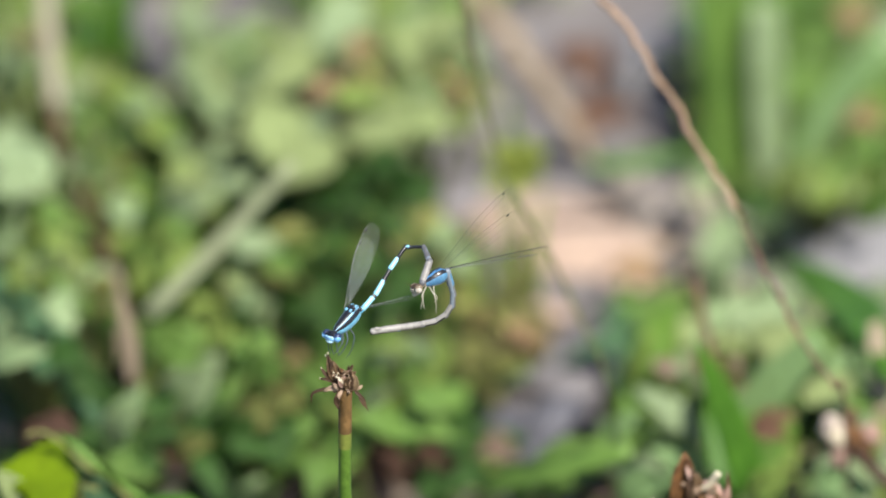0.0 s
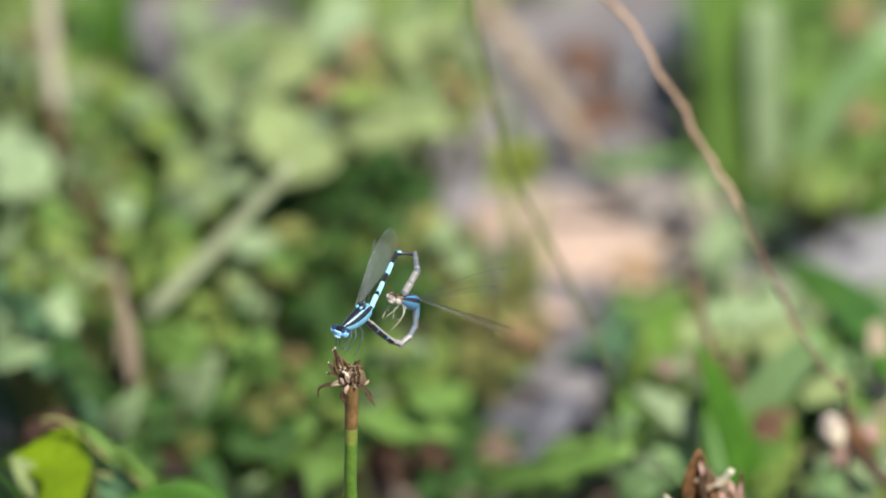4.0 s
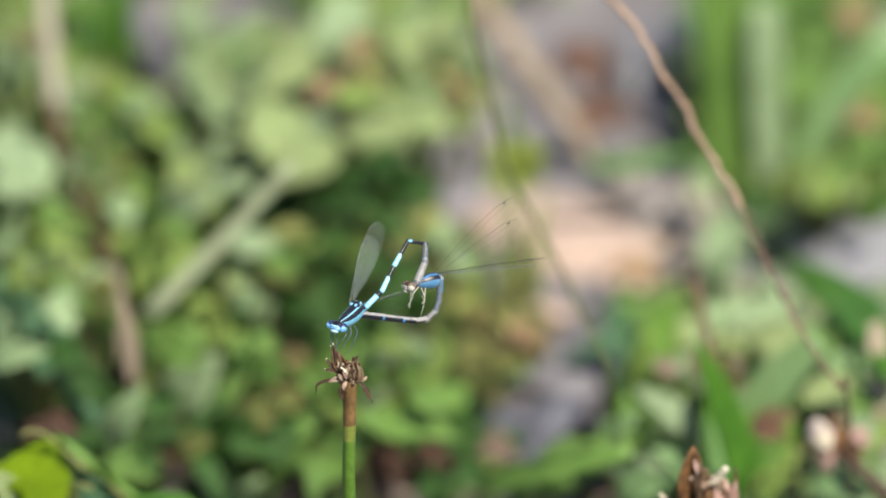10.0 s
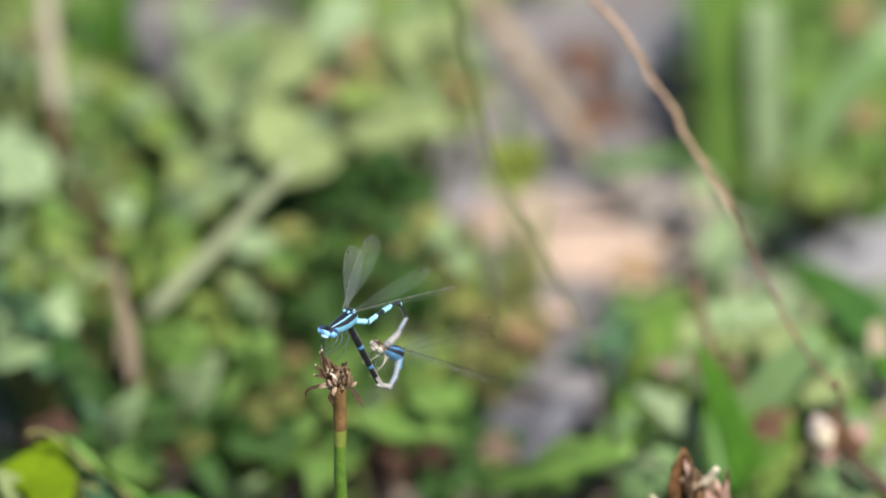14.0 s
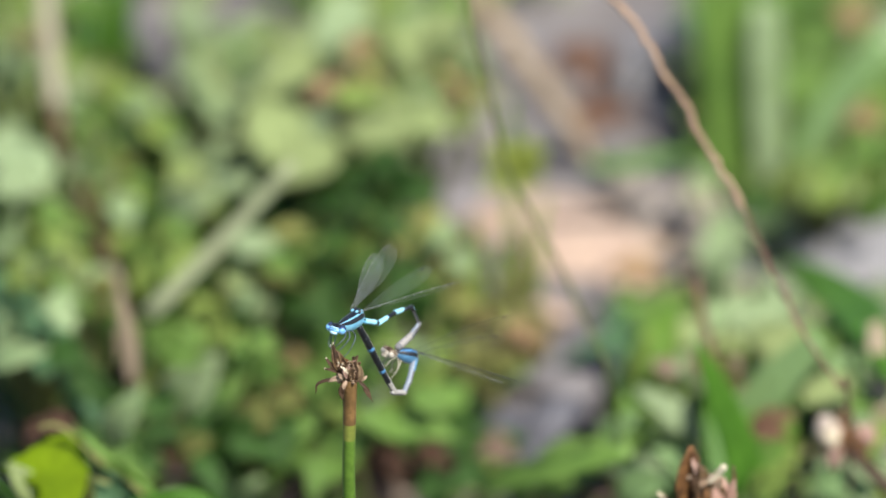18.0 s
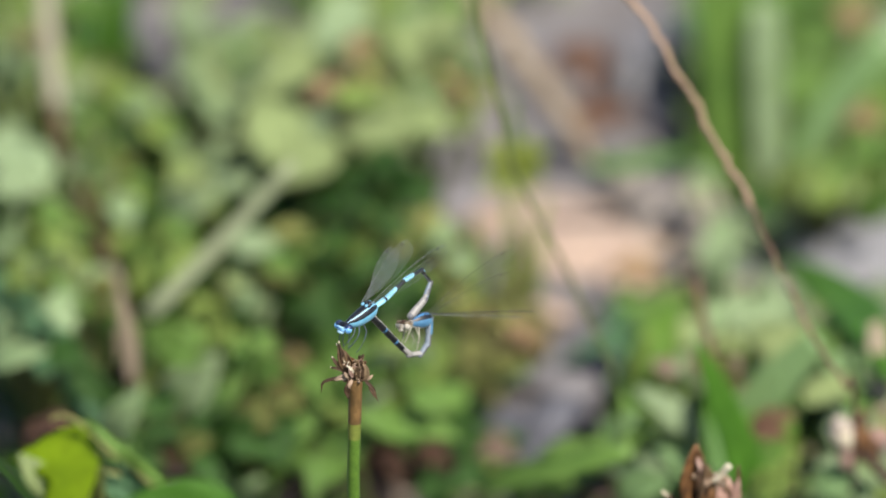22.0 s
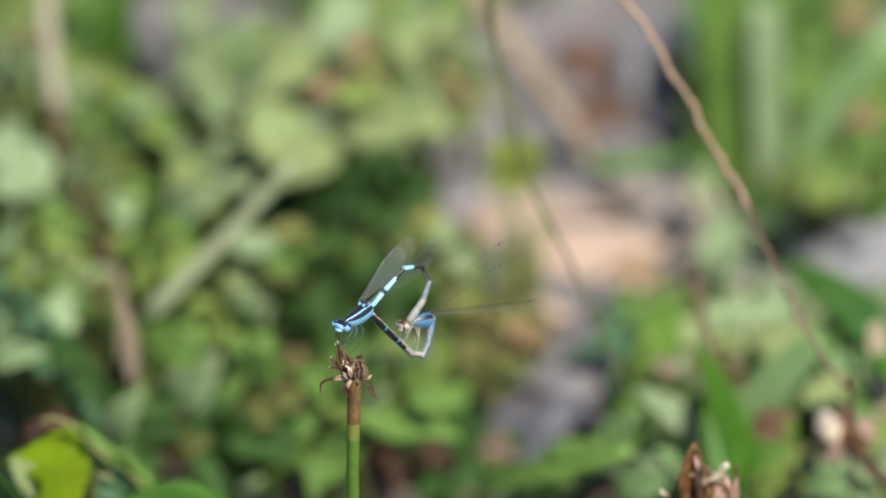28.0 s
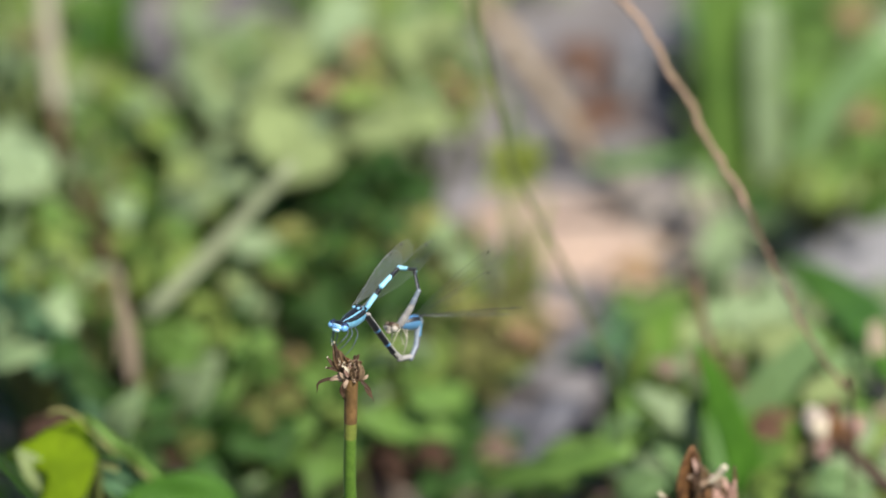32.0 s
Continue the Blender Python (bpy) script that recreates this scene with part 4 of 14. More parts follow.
herb((0.0771, 0.3922), [("green", 0.0902, 0.4044, 0.0135, 0.0176, 91, -17, -1), ("green", 0.1015, 0.4008, 0.0108, 0.0225, 118, -13, -14), ("green", 0.1095, 0.4014, 0.0113, 0.0187, 127, -7, -18), ("green", 0.1248, 0.4014, 0.0113, 0.0220, 93, -17, -1)], "herb with broad green leaves", tri=True)
herb((-0.1119, 0.2510), [("dark", -0.1147, 0.2511, 0.0100, 0.0119, 177, 3, -30), ("dark", -0.1042, 0.2511, 0.0100, 0.0119, 356, 6, 30), ("dark", -0.1082, 0.2417, 0.0080, 0.0132, 278, 27, 4), ("umber", -0.0987, 0.2336, 0.0120, 0.0118, 24, 3, 27)], "herb with dark green leaves")
herb((-0.1386, 0.5323), [("yellow", -0.1212, 0.4294, 0.0527, 0.0121, 172, -3, -30), ("pale", -0.1159, 0.4006, 0.0508, 0.0139, 73, -15, 9)], "low under-layer herb with small green leaves", tri=True)
herb((-0.1075, 0.5129), [("dark", -0.1028, 0.4348, 0.0459, 0.0115, 142, -9, -24), ("dark", -0.0981, 0.4220, 0.0422, 0.0133, 89, -23, 0)], "low under-layer herb with small green leaves", tri=True)
herb((-0.1369, 0.4625), [("pale", -0.1294, 0.3905, 0.0368, 0.0123, 36, -9, 24), ("pale", -0.1220, 0.3871, 0.0463, 0.0132, 88, -12, 1)], "low under-layer herb with small green leaves", tri=True)
herb((-0.1129, 0.4701), [("yellow", -0.1193, 0.3767, 0.0347, 0.0139, 70, -17, 10)], "low under-layer herb with small green leaves", tri=True)
herb((-0.1038, 0.4116), [("green", -0.1012, 0.3719, 0.0302, 0.0134, 337, 18, 28), ("green", -0.1108, 0.3602, 0.0277, 0.0139, 30, -1, 26)], "low under-layer herb with small green leaves", tri=True)
herb((-0.0776, 0.4108), [("pale", -0.0780, 0.3364, 0.0293, 0.0122, 35, -0, 25)], "low under-layer herb with small green leaves", tri=True)
herb((-0.1322, 0.3969), [("yellow", -0.1238, 0.3177, 0.0258, 0.0115, 122, -21, -16)], "low under-layer herb with small green leaves", tri=True)
herb((-0.1137, 0.3400), [("green", -0.1125, 0.3270, 0.0182, 0.0115, 8, 7, 30)], "low under-layer herb with small green leaves", tri=True)
herb((-0.0805, 0.5157), [("frost", -0.0714, 0.4129, 0.0496, 0.0160, 53, -14, 18), ("pale", -0.0672, 0.4251, 0.0544, 0.0130, 144, -2, -24)], "low under-layer herb with small green leaves", tri=True)
herb((-0.0516, 0.5225), [("pale", -0.0347, 0.4243, 0.0576, 0.0123, 100, -17, -5), ("pale", -0.0362, 0.4076, 0.0491, 0.0173, 74, -18, 8), ("pale", -0.0302, 0.4196, 0.0477, 0.0119, 74, -15, 8)], "low under-layer herb with small green leaves", tri=True)
herb((-0.0277, 0.5327), [("frost", -0.0261, 0.4321, 0.0551, 0.0139, 126, -12, -17), ("pale", -0.0165, 0.4270, 0.0505, 0.0144, 360, 5, 30), ("pale", -0.0180, 0.4189, 0.0462, 0.0142, 58, -18, 16), ("pale", -0.0100, 0.4201, 0.0557, 0.0134, 61, -18, 15), ("yellow", -0.0210, 0.3965, 0.0464, 0.0127, 101, -21, -6)], "low under-layer herb with small green leaves", tri=True)
herb((0.0060, 0.5198), [("pale", 0.0060, 0.5155, 0.0148, 0.0184, 126, -8, -18), ("pale", -0.0046, 0.4227, 0.0455, 0.0164, 42, -15, 22), ("yellow", 0.0003, 0.4152, 0.0440, 0.0149, 14, 8, 29), ("pale", -0.0016, 0.3994, 0.0452, 0.0125, 87, -16, 2), ("pale", -0.0091, 0.3925, 0.0488, 0.0155, 137, -10, -22)], "low under-layer herb with small green leaves", tri=True)
herb((-0.0596, 0.4647), [("frost", -0.0574, 0.4030, 0.0395, 0.0168, 88, -16, 1), ("frost", -0.0584, 0.3771, 0.0425, 0.0165, 131, -7, -20), ("pale", -0.0484, 0.3801, 0.0438, 0.0125, 120, -20, -15), ("frost", -0.0410, 0.3891, 0.0412, 0.0152, 144, -11, -24), ("frost", -0.0664, 0.3698, 0.0390, 0.0119, 63, -19, 14)], "low under-layer herb with small green leaves", tri=True)
herb((-0.0386, 0.4709), [("pale", -0.0372, 0.4100, 0.0391, 0.0185, 158, -5, -28), ("pale", -0.0258, 0.4034, 0.0387, 0.0120, 89, -25, 1), ("pale", -0.0239, 0.3904, 0.0342, 0.0135, 136, -10, -22), ("pale", -0.0361, 0.3708, 0.0364, 0.0135, 88, -25, 1), ("yellow", -0.0294, 0.3657, 0.0397, 0.0154, 140, -7, -23)], "low under-layer herb with small green leaves", tri=True)
herb((-0.0219, 0.4403), [("pale", -0.0211, 0.3835, 0.0376, 0.0148, 115, -22, -13), ("pale", -0.0213, 0.3617, 0.0360, 0.0145, 108, -17, -9), ("pale", -0.0041, 0.3744, 0.0429, 0.0157, 123, -12, -16), ("pale", -0.0053, 0.3746, 0.0344, 0.0151, 62, -22, 14), ("frost", -0.0099, 0.3513, 0.0362, 0.0154, 114, -14, -12)], "low under-layer herb with small green leaves", tri=True)
herb((-0.0012, 0.4449), [("frost", -0.0012, 0.3900, 0.0367, 0.0134, 101, -16, -5), ("pale", -0.0006, 0.3777, 0.0300, 0.0127, 89, -13, 0), ("pale", -0.0285, 0.3594, 0.0282, 0.0134, 138, -7, -22), ("pale", -0.0344, 0.3460, 0.0362, 0.0138, 40, -7, 23), ("pale", -0.0460, 0.3635, 0.0338, 0.0179, 69, -11, 11)], "low under-layer herb with small green leaves", tri=True)
herb((-0.0553, 0.4170), [("frost", -0.0481, 0.3531, 0.0342, 0.0149, 147, 1, -25), ("frost", -0.0729, 0.3416, 0.0331, 0.0165, 113, -9, -12)], "low under-layer herb with small green leaves", tri=True)
herb((-0.1281, 0.3790), [("green", -0.1259, 0.3544, 0.0235, 0.0112, 45, -14, 21), ("green", -0.1094, 0.3303, 0.0234, 0.0136, 92, -13, -1)], "low under-layer herb with small green leaves", tri=True)
herb((-0.1085, 0.3696), [("green", -0.1011, 0.3416, 0.0191, 0.0130, 75, -17, 8), ("green", -0.0950, 0.3592, 0.0219, 0.0118, 49, -7, 20), ("green", -0.0917, 0.3413, 0.0197, 0.0130, 126, -15, -17), ("green", -0.0907, 0.3430, 0.0222, 0.0135, 139, -9, -23)], "low under-layer herb with small green leaves", tri=True)
herb((-0.0799, 0.3761), [("green", -0.0679, 0.3432, 0.0194, 0.0124, 2, -0, 30), ("green", -0.0799, 0.3266, 0.0134, 0.0123, 92, -19, -1)], "low under-layer herb with small green leaves", tri=True)
herb((-0.0576, 0.3690), [("green", -0.0565, 0.3405, 0.0253, 0.0113, 344, 13, 29), ("green", -0.0541, 0.3304, 0.0227, 0.0101, 9, 6, 30), ("green", -0.0492, 0.3488, 0.0196, 0.0147, 138, -5, -22), ("green", -0.0617, 0.3353, 0.0178, 0.0130, 130, -5, -19), ("dark", -0.0446, 0.3303, 0.0228, 0.0098, 122, -11, -16)], "low under-layer herb with small green leaves", tri=True)
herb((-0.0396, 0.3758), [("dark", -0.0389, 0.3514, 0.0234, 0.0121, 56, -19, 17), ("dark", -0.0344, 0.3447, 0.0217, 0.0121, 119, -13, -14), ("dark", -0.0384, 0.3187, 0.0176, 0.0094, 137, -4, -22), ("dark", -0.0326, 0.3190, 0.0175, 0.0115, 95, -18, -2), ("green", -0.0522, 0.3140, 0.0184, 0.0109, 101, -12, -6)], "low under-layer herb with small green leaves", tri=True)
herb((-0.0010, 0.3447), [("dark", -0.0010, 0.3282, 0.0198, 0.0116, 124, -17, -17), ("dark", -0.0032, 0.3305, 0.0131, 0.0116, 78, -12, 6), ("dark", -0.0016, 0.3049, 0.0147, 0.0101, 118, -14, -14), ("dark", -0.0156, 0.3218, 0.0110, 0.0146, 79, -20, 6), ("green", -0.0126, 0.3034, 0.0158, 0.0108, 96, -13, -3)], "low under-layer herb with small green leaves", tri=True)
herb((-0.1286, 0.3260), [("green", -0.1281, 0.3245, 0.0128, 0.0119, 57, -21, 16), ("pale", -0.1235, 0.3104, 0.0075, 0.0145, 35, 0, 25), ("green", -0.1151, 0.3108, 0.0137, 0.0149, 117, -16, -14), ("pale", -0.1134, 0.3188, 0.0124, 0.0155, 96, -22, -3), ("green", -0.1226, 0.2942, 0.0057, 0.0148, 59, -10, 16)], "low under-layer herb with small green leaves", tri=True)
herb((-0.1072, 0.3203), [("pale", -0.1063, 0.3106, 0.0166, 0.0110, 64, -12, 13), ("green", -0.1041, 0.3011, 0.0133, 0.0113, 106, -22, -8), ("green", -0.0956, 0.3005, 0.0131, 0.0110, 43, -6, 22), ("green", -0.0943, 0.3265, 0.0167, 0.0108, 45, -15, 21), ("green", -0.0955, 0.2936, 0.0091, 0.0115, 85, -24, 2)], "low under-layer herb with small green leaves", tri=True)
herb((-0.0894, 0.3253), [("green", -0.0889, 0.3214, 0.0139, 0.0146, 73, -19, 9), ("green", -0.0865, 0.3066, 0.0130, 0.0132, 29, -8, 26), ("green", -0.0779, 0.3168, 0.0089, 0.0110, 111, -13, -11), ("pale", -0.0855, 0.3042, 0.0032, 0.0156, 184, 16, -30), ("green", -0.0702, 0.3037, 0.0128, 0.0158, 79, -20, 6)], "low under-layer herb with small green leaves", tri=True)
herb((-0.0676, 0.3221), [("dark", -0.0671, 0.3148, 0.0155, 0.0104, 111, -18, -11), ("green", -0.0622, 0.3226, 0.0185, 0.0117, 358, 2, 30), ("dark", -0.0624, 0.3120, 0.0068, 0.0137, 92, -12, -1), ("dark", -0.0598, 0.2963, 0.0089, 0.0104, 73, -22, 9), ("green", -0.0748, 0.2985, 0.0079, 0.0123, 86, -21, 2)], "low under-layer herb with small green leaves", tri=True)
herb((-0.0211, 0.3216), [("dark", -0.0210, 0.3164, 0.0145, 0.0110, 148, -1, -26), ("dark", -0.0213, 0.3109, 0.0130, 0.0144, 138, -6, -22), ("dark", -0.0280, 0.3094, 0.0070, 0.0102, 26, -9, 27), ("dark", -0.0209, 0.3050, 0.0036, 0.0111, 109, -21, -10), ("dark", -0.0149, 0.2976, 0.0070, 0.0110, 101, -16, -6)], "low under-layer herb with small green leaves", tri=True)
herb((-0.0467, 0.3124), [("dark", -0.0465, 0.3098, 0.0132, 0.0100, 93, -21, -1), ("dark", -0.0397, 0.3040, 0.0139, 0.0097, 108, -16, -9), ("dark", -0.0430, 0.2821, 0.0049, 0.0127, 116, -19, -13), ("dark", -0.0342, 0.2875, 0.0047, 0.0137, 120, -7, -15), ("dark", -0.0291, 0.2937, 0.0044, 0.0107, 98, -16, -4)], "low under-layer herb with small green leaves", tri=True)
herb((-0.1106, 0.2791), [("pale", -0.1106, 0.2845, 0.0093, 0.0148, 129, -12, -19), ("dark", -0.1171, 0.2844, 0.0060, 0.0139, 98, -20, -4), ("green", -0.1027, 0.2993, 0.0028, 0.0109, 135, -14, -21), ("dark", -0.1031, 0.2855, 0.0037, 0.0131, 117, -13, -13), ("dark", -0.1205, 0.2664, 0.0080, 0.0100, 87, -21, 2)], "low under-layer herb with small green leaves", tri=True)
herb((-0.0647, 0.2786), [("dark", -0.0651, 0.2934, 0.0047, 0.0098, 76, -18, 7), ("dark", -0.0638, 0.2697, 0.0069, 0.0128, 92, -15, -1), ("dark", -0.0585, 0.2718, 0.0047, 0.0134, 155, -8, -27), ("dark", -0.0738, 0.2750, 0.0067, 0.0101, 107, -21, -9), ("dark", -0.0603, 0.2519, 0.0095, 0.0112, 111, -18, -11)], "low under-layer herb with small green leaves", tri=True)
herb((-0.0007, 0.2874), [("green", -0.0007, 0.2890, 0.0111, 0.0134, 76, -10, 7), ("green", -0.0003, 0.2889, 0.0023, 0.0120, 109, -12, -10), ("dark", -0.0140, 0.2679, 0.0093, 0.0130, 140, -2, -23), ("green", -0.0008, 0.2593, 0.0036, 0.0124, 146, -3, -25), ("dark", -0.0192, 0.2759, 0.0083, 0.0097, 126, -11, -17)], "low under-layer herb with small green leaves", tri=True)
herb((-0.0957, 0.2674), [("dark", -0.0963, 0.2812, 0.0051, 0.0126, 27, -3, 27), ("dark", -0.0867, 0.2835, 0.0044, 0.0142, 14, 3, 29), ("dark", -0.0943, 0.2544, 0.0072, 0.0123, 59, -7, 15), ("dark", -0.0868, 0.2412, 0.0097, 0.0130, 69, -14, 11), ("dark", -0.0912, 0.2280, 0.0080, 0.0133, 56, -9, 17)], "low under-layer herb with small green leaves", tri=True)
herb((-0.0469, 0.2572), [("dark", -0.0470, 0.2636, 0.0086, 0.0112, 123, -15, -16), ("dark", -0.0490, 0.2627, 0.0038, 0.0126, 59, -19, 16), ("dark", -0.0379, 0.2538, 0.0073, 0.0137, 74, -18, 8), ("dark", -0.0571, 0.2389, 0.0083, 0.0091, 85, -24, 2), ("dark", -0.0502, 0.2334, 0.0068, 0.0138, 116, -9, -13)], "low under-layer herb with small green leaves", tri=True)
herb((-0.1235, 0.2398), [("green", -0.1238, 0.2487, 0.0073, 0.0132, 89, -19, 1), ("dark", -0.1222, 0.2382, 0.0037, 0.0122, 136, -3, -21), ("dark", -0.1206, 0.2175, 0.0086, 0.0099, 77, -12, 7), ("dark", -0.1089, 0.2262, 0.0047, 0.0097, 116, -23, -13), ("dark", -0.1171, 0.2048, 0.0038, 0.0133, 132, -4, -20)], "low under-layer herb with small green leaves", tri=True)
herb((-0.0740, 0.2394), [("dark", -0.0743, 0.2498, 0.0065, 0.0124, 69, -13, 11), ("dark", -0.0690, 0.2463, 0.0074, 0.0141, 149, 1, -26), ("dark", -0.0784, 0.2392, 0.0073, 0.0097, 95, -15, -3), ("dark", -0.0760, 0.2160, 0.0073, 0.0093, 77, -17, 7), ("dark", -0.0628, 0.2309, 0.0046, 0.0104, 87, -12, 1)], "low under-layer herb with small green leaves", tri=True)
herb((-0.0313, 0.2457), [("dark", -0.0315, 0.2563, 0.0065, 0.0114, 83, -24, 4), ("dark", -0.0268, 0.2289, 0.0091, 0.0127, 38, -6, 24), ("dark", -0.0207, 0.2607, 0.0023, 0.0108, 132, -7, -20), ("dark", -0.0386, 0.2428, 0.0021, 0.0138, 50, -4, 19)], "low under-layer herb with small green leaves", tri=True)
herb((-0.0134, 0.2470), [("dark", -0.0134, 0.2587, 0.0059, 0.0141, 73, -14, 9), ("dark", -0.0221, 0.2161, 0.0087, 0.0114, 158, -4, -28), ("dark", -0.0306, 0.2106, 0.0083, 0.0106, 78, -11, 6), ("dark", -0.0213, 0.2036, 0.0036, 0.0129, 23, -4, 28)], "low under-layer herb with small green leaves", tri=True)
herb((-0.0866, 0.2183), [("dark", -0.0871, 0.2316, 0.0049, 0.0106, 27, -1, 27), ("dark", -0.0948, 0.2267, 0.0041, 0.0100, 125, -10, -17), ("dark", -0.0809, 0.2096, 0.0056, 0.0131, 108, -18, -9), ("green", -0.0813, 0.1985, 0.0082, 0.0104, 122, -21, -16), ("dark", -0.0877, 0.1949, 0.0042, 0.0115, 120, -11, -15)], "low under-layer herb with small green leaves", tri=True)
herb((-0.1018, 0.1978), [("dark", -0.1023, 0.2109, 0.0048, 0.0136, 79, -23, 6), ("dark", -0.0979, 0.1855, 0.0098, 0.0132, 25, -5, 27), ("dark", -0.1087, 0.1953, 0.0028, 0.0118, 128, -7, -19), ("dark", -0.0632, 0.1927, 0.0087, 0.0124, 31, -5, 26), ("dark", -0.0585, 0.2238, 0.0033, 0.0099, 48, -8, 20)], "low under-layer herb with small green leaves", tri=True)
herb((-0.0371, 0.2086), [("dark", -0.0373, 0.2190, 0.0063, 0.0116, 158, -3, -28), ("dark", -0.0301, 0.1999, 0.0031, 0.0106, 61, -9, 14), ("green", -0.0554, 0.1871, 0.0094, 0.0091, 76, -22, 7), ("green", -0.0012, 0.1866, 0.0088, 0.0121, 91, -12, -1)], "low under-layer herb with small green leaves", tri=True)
herb((0.0794, 0.5177), [("pale", 0.0790, 0.5136, 0.0147, 0.0184, 43, -12, 22), ("pale", 0.0774, 0.4879, 0.0187, 0.0157, 73, -19, 9), ("green", 0.0829, 0.4948, 0.0162, 0.0187, 91, -20, -1)], "low under-layer herb with small green leaves", tri=True)
herb((0.1002, 0.5305), [("green", 0.0998, 0.5271, 0.0144, 0.0153, 78, -24, 6), ("green", 0.1079, 0.5121, 0.0157, 0.0207, 56, -21, 17), ("green", 0.1176, 0.5178, 0.0170, 0.0192, 171, 4, -30), ("green", 0.1086, 0.4818, 0.0167, 0.0197, 113, -18, -11)], "low under-layer herb with small green leaves", tri=True)
herb((0.1239, 0.5206), [("pale", 0.1234, 0.5181, 0.0140, 0.0185, 106, -14, -8), ("yellow", 0.1226, 0.4999, 0.0086, 0.0151, 71, -9, 10), ("pale", 0.1144, 0.4938, 0.0124, 0.0143, 9, 5, 30), ("green", 0.1166, 0.4692, 0.0178, 0.0166, 106, -17, -8), ("green", 0.1269, 0.4721, 0.0160, 0.0176, 68, -10, 11)], "low under-layer herb with small green leaves", tri=True)
herb((0.0859, 0.4790), [("green", 0.0857, 0.4802, 0.0123, 0.0193, 22, 5, 28), ("green", 0.0825, 0.4560, 0.0102, 0.0200, 104, -18, -7), ("green", 0.0937, 0.4453, 0.0158, 0.0134, 45, -3, 21), ("green", 0.1039, 0.4719, 0.0122, 0.0204, 99, -13, -5)], "low under-layer herb with small green leaves", tri=True)
herb((0.0714, 0.4446), [("yellow", 0.0751, 0.4298, 0.0135, 0.0155, 33, -5, 25), ("green", 0.0822, 0.4157, 0.0164, 0.0130, 106, -21, -8), ("green", 0.0887, 0.4201, 0.0127, 0.0190, 14, -3, 29)], "low under-layer herb with small green leaves", tri=True)
herb((0.1061, 0.4528), [("green", 0.1154, 0.4401, 0.0130, 0.0157, 81, -24, 5), ("green", 0.1043, 0.4314, 0.0080, 0.0149, 136, -8, -22), ("green", 0.1117, 0.4327, 0.0081, 0.0151, 130, -11, -19), ("green", 0.1233, 0.4498, 0.0155, 0.0143, 44, -8, 22)], "low under-layer herb with small green leaves", tri=True)
herb((0.1229, 0.4282), [("green", 0.1220, 0.4194, 0.0164, 0.0191, 120, -21, -15), ("green", 0.1218, 0.4001, 0.0103, 0.0139, 72, -21, 9), ("pale", 0.1079, 0.4019, 0.0117, 0.0133, 106, -14, -8), ("green", 0.1217, 0.3947, 0.0065, 0.0180, 42, -6, 22), ("green", 0.1100, 0.3947, 0.0065, 0.0190, 43, -5, 22)], "low under-layer herb with small green leaves", tri=True)
herb((0.0838, 0.3908), [("green", 0.0840, 0.3982, 0.0090, 0.0131, 68, -18, 11), ("green", 0.0899, 0.3980, 0.0089, 0.0155, 142, -1, -24), ("green", 0.0895, 0.3951, 0.0063, 0.0185, 33, -6, 25)], "low under-layer herb with small green leaves", tri=True)
herb((0.0979, 0.3998), [("pale", 0.0977, 0.4017, 0.0115, 0.0167, 81, -20, 4), ("green", 0.1026, 0.3924, 0.0048, 0.0145, 129, -5, -19), ("green", 0.1117, 0.3838, 0.0020, 0.0159, 157, -0, -28)], "low under-layer herb with small green leaves", tri=True)
herb((0.0687, 0.3526), [("green", 0.1175, 0.3847, 0.0020, 0.0134, 134, -17, -21)], "low under-layer herb with small green leaves", tri=True)
herb((0.0539, 0.3062), [("frost", 0.0539, 0.3087, 0.0107, 0.0136, 27, -6, 27), ("frost", 0.0517, 0.2935, 0.0120, 0.0179, 144, -2, -24), ("pale", 0.0637, 0.3080, 0.0128, 0.0171, 54, -20, 18), ("frost", 0.0612, 0.2868, 0.0105, 0.0138, 40, -5, 23), ("frost", 0.0685, 0.2930, 0.0123, 0.0132, 109, -9, -10)], "low under-layer herb with small green leaves", tri=True)
herb((0.0747, 0.3028), [("green", 0.0749, 0.3108, 0.0082, 0.0146, 63, -19, 13), ("green", 0.0802, 0.2951, 0.0158, 0.0150, 64, -18, 13), ("green", 0.0802, 0.3072, 0.0044, 0.0190, 155, 1, -27), ("frost", 0.0696, 0.2893, 0.0048, 0.0148, 36, -6, 24), ("pale", 0.0805, 0.2748, 0.0121, 0.0136, 123, -17, -16)], "low under-layer herb with small green leaves", tri=True)
herb((0.0890, 0.3118), [("frost", 0.0894, 0.3232, 0.0066, 0.0181, 90, -19, -0), ("frost", 0.0962, 0.3002, 0.0098, 0.0162, 66, -22, 12), ("pale", 0.1022, 0.3274, 0.0065, 0.0142, 98, -16, -4), ("frost", 0.0908, 0.2924, 0.0073, 0.0151, 60, -19, 15), ("green", 0.0869, 0.2633, 0.0160, 0.0130, 152, -10, -26)], "low under-layer herb with small green leaves", tri=True)
herb((0.1126, 0.3035), [("frost", 0.1118, 0.2961, 0.0155, 0.0130, 77, -16, 7), ("green", 0.1095, 0.2805, 0.0145, 0.0150, 126, -11, -17), ("frost", 0.1215, 0.3165, 0.0092, 0.0145, 89, -12, 0)], "low under-layer herb with small green leaves", tri=True)
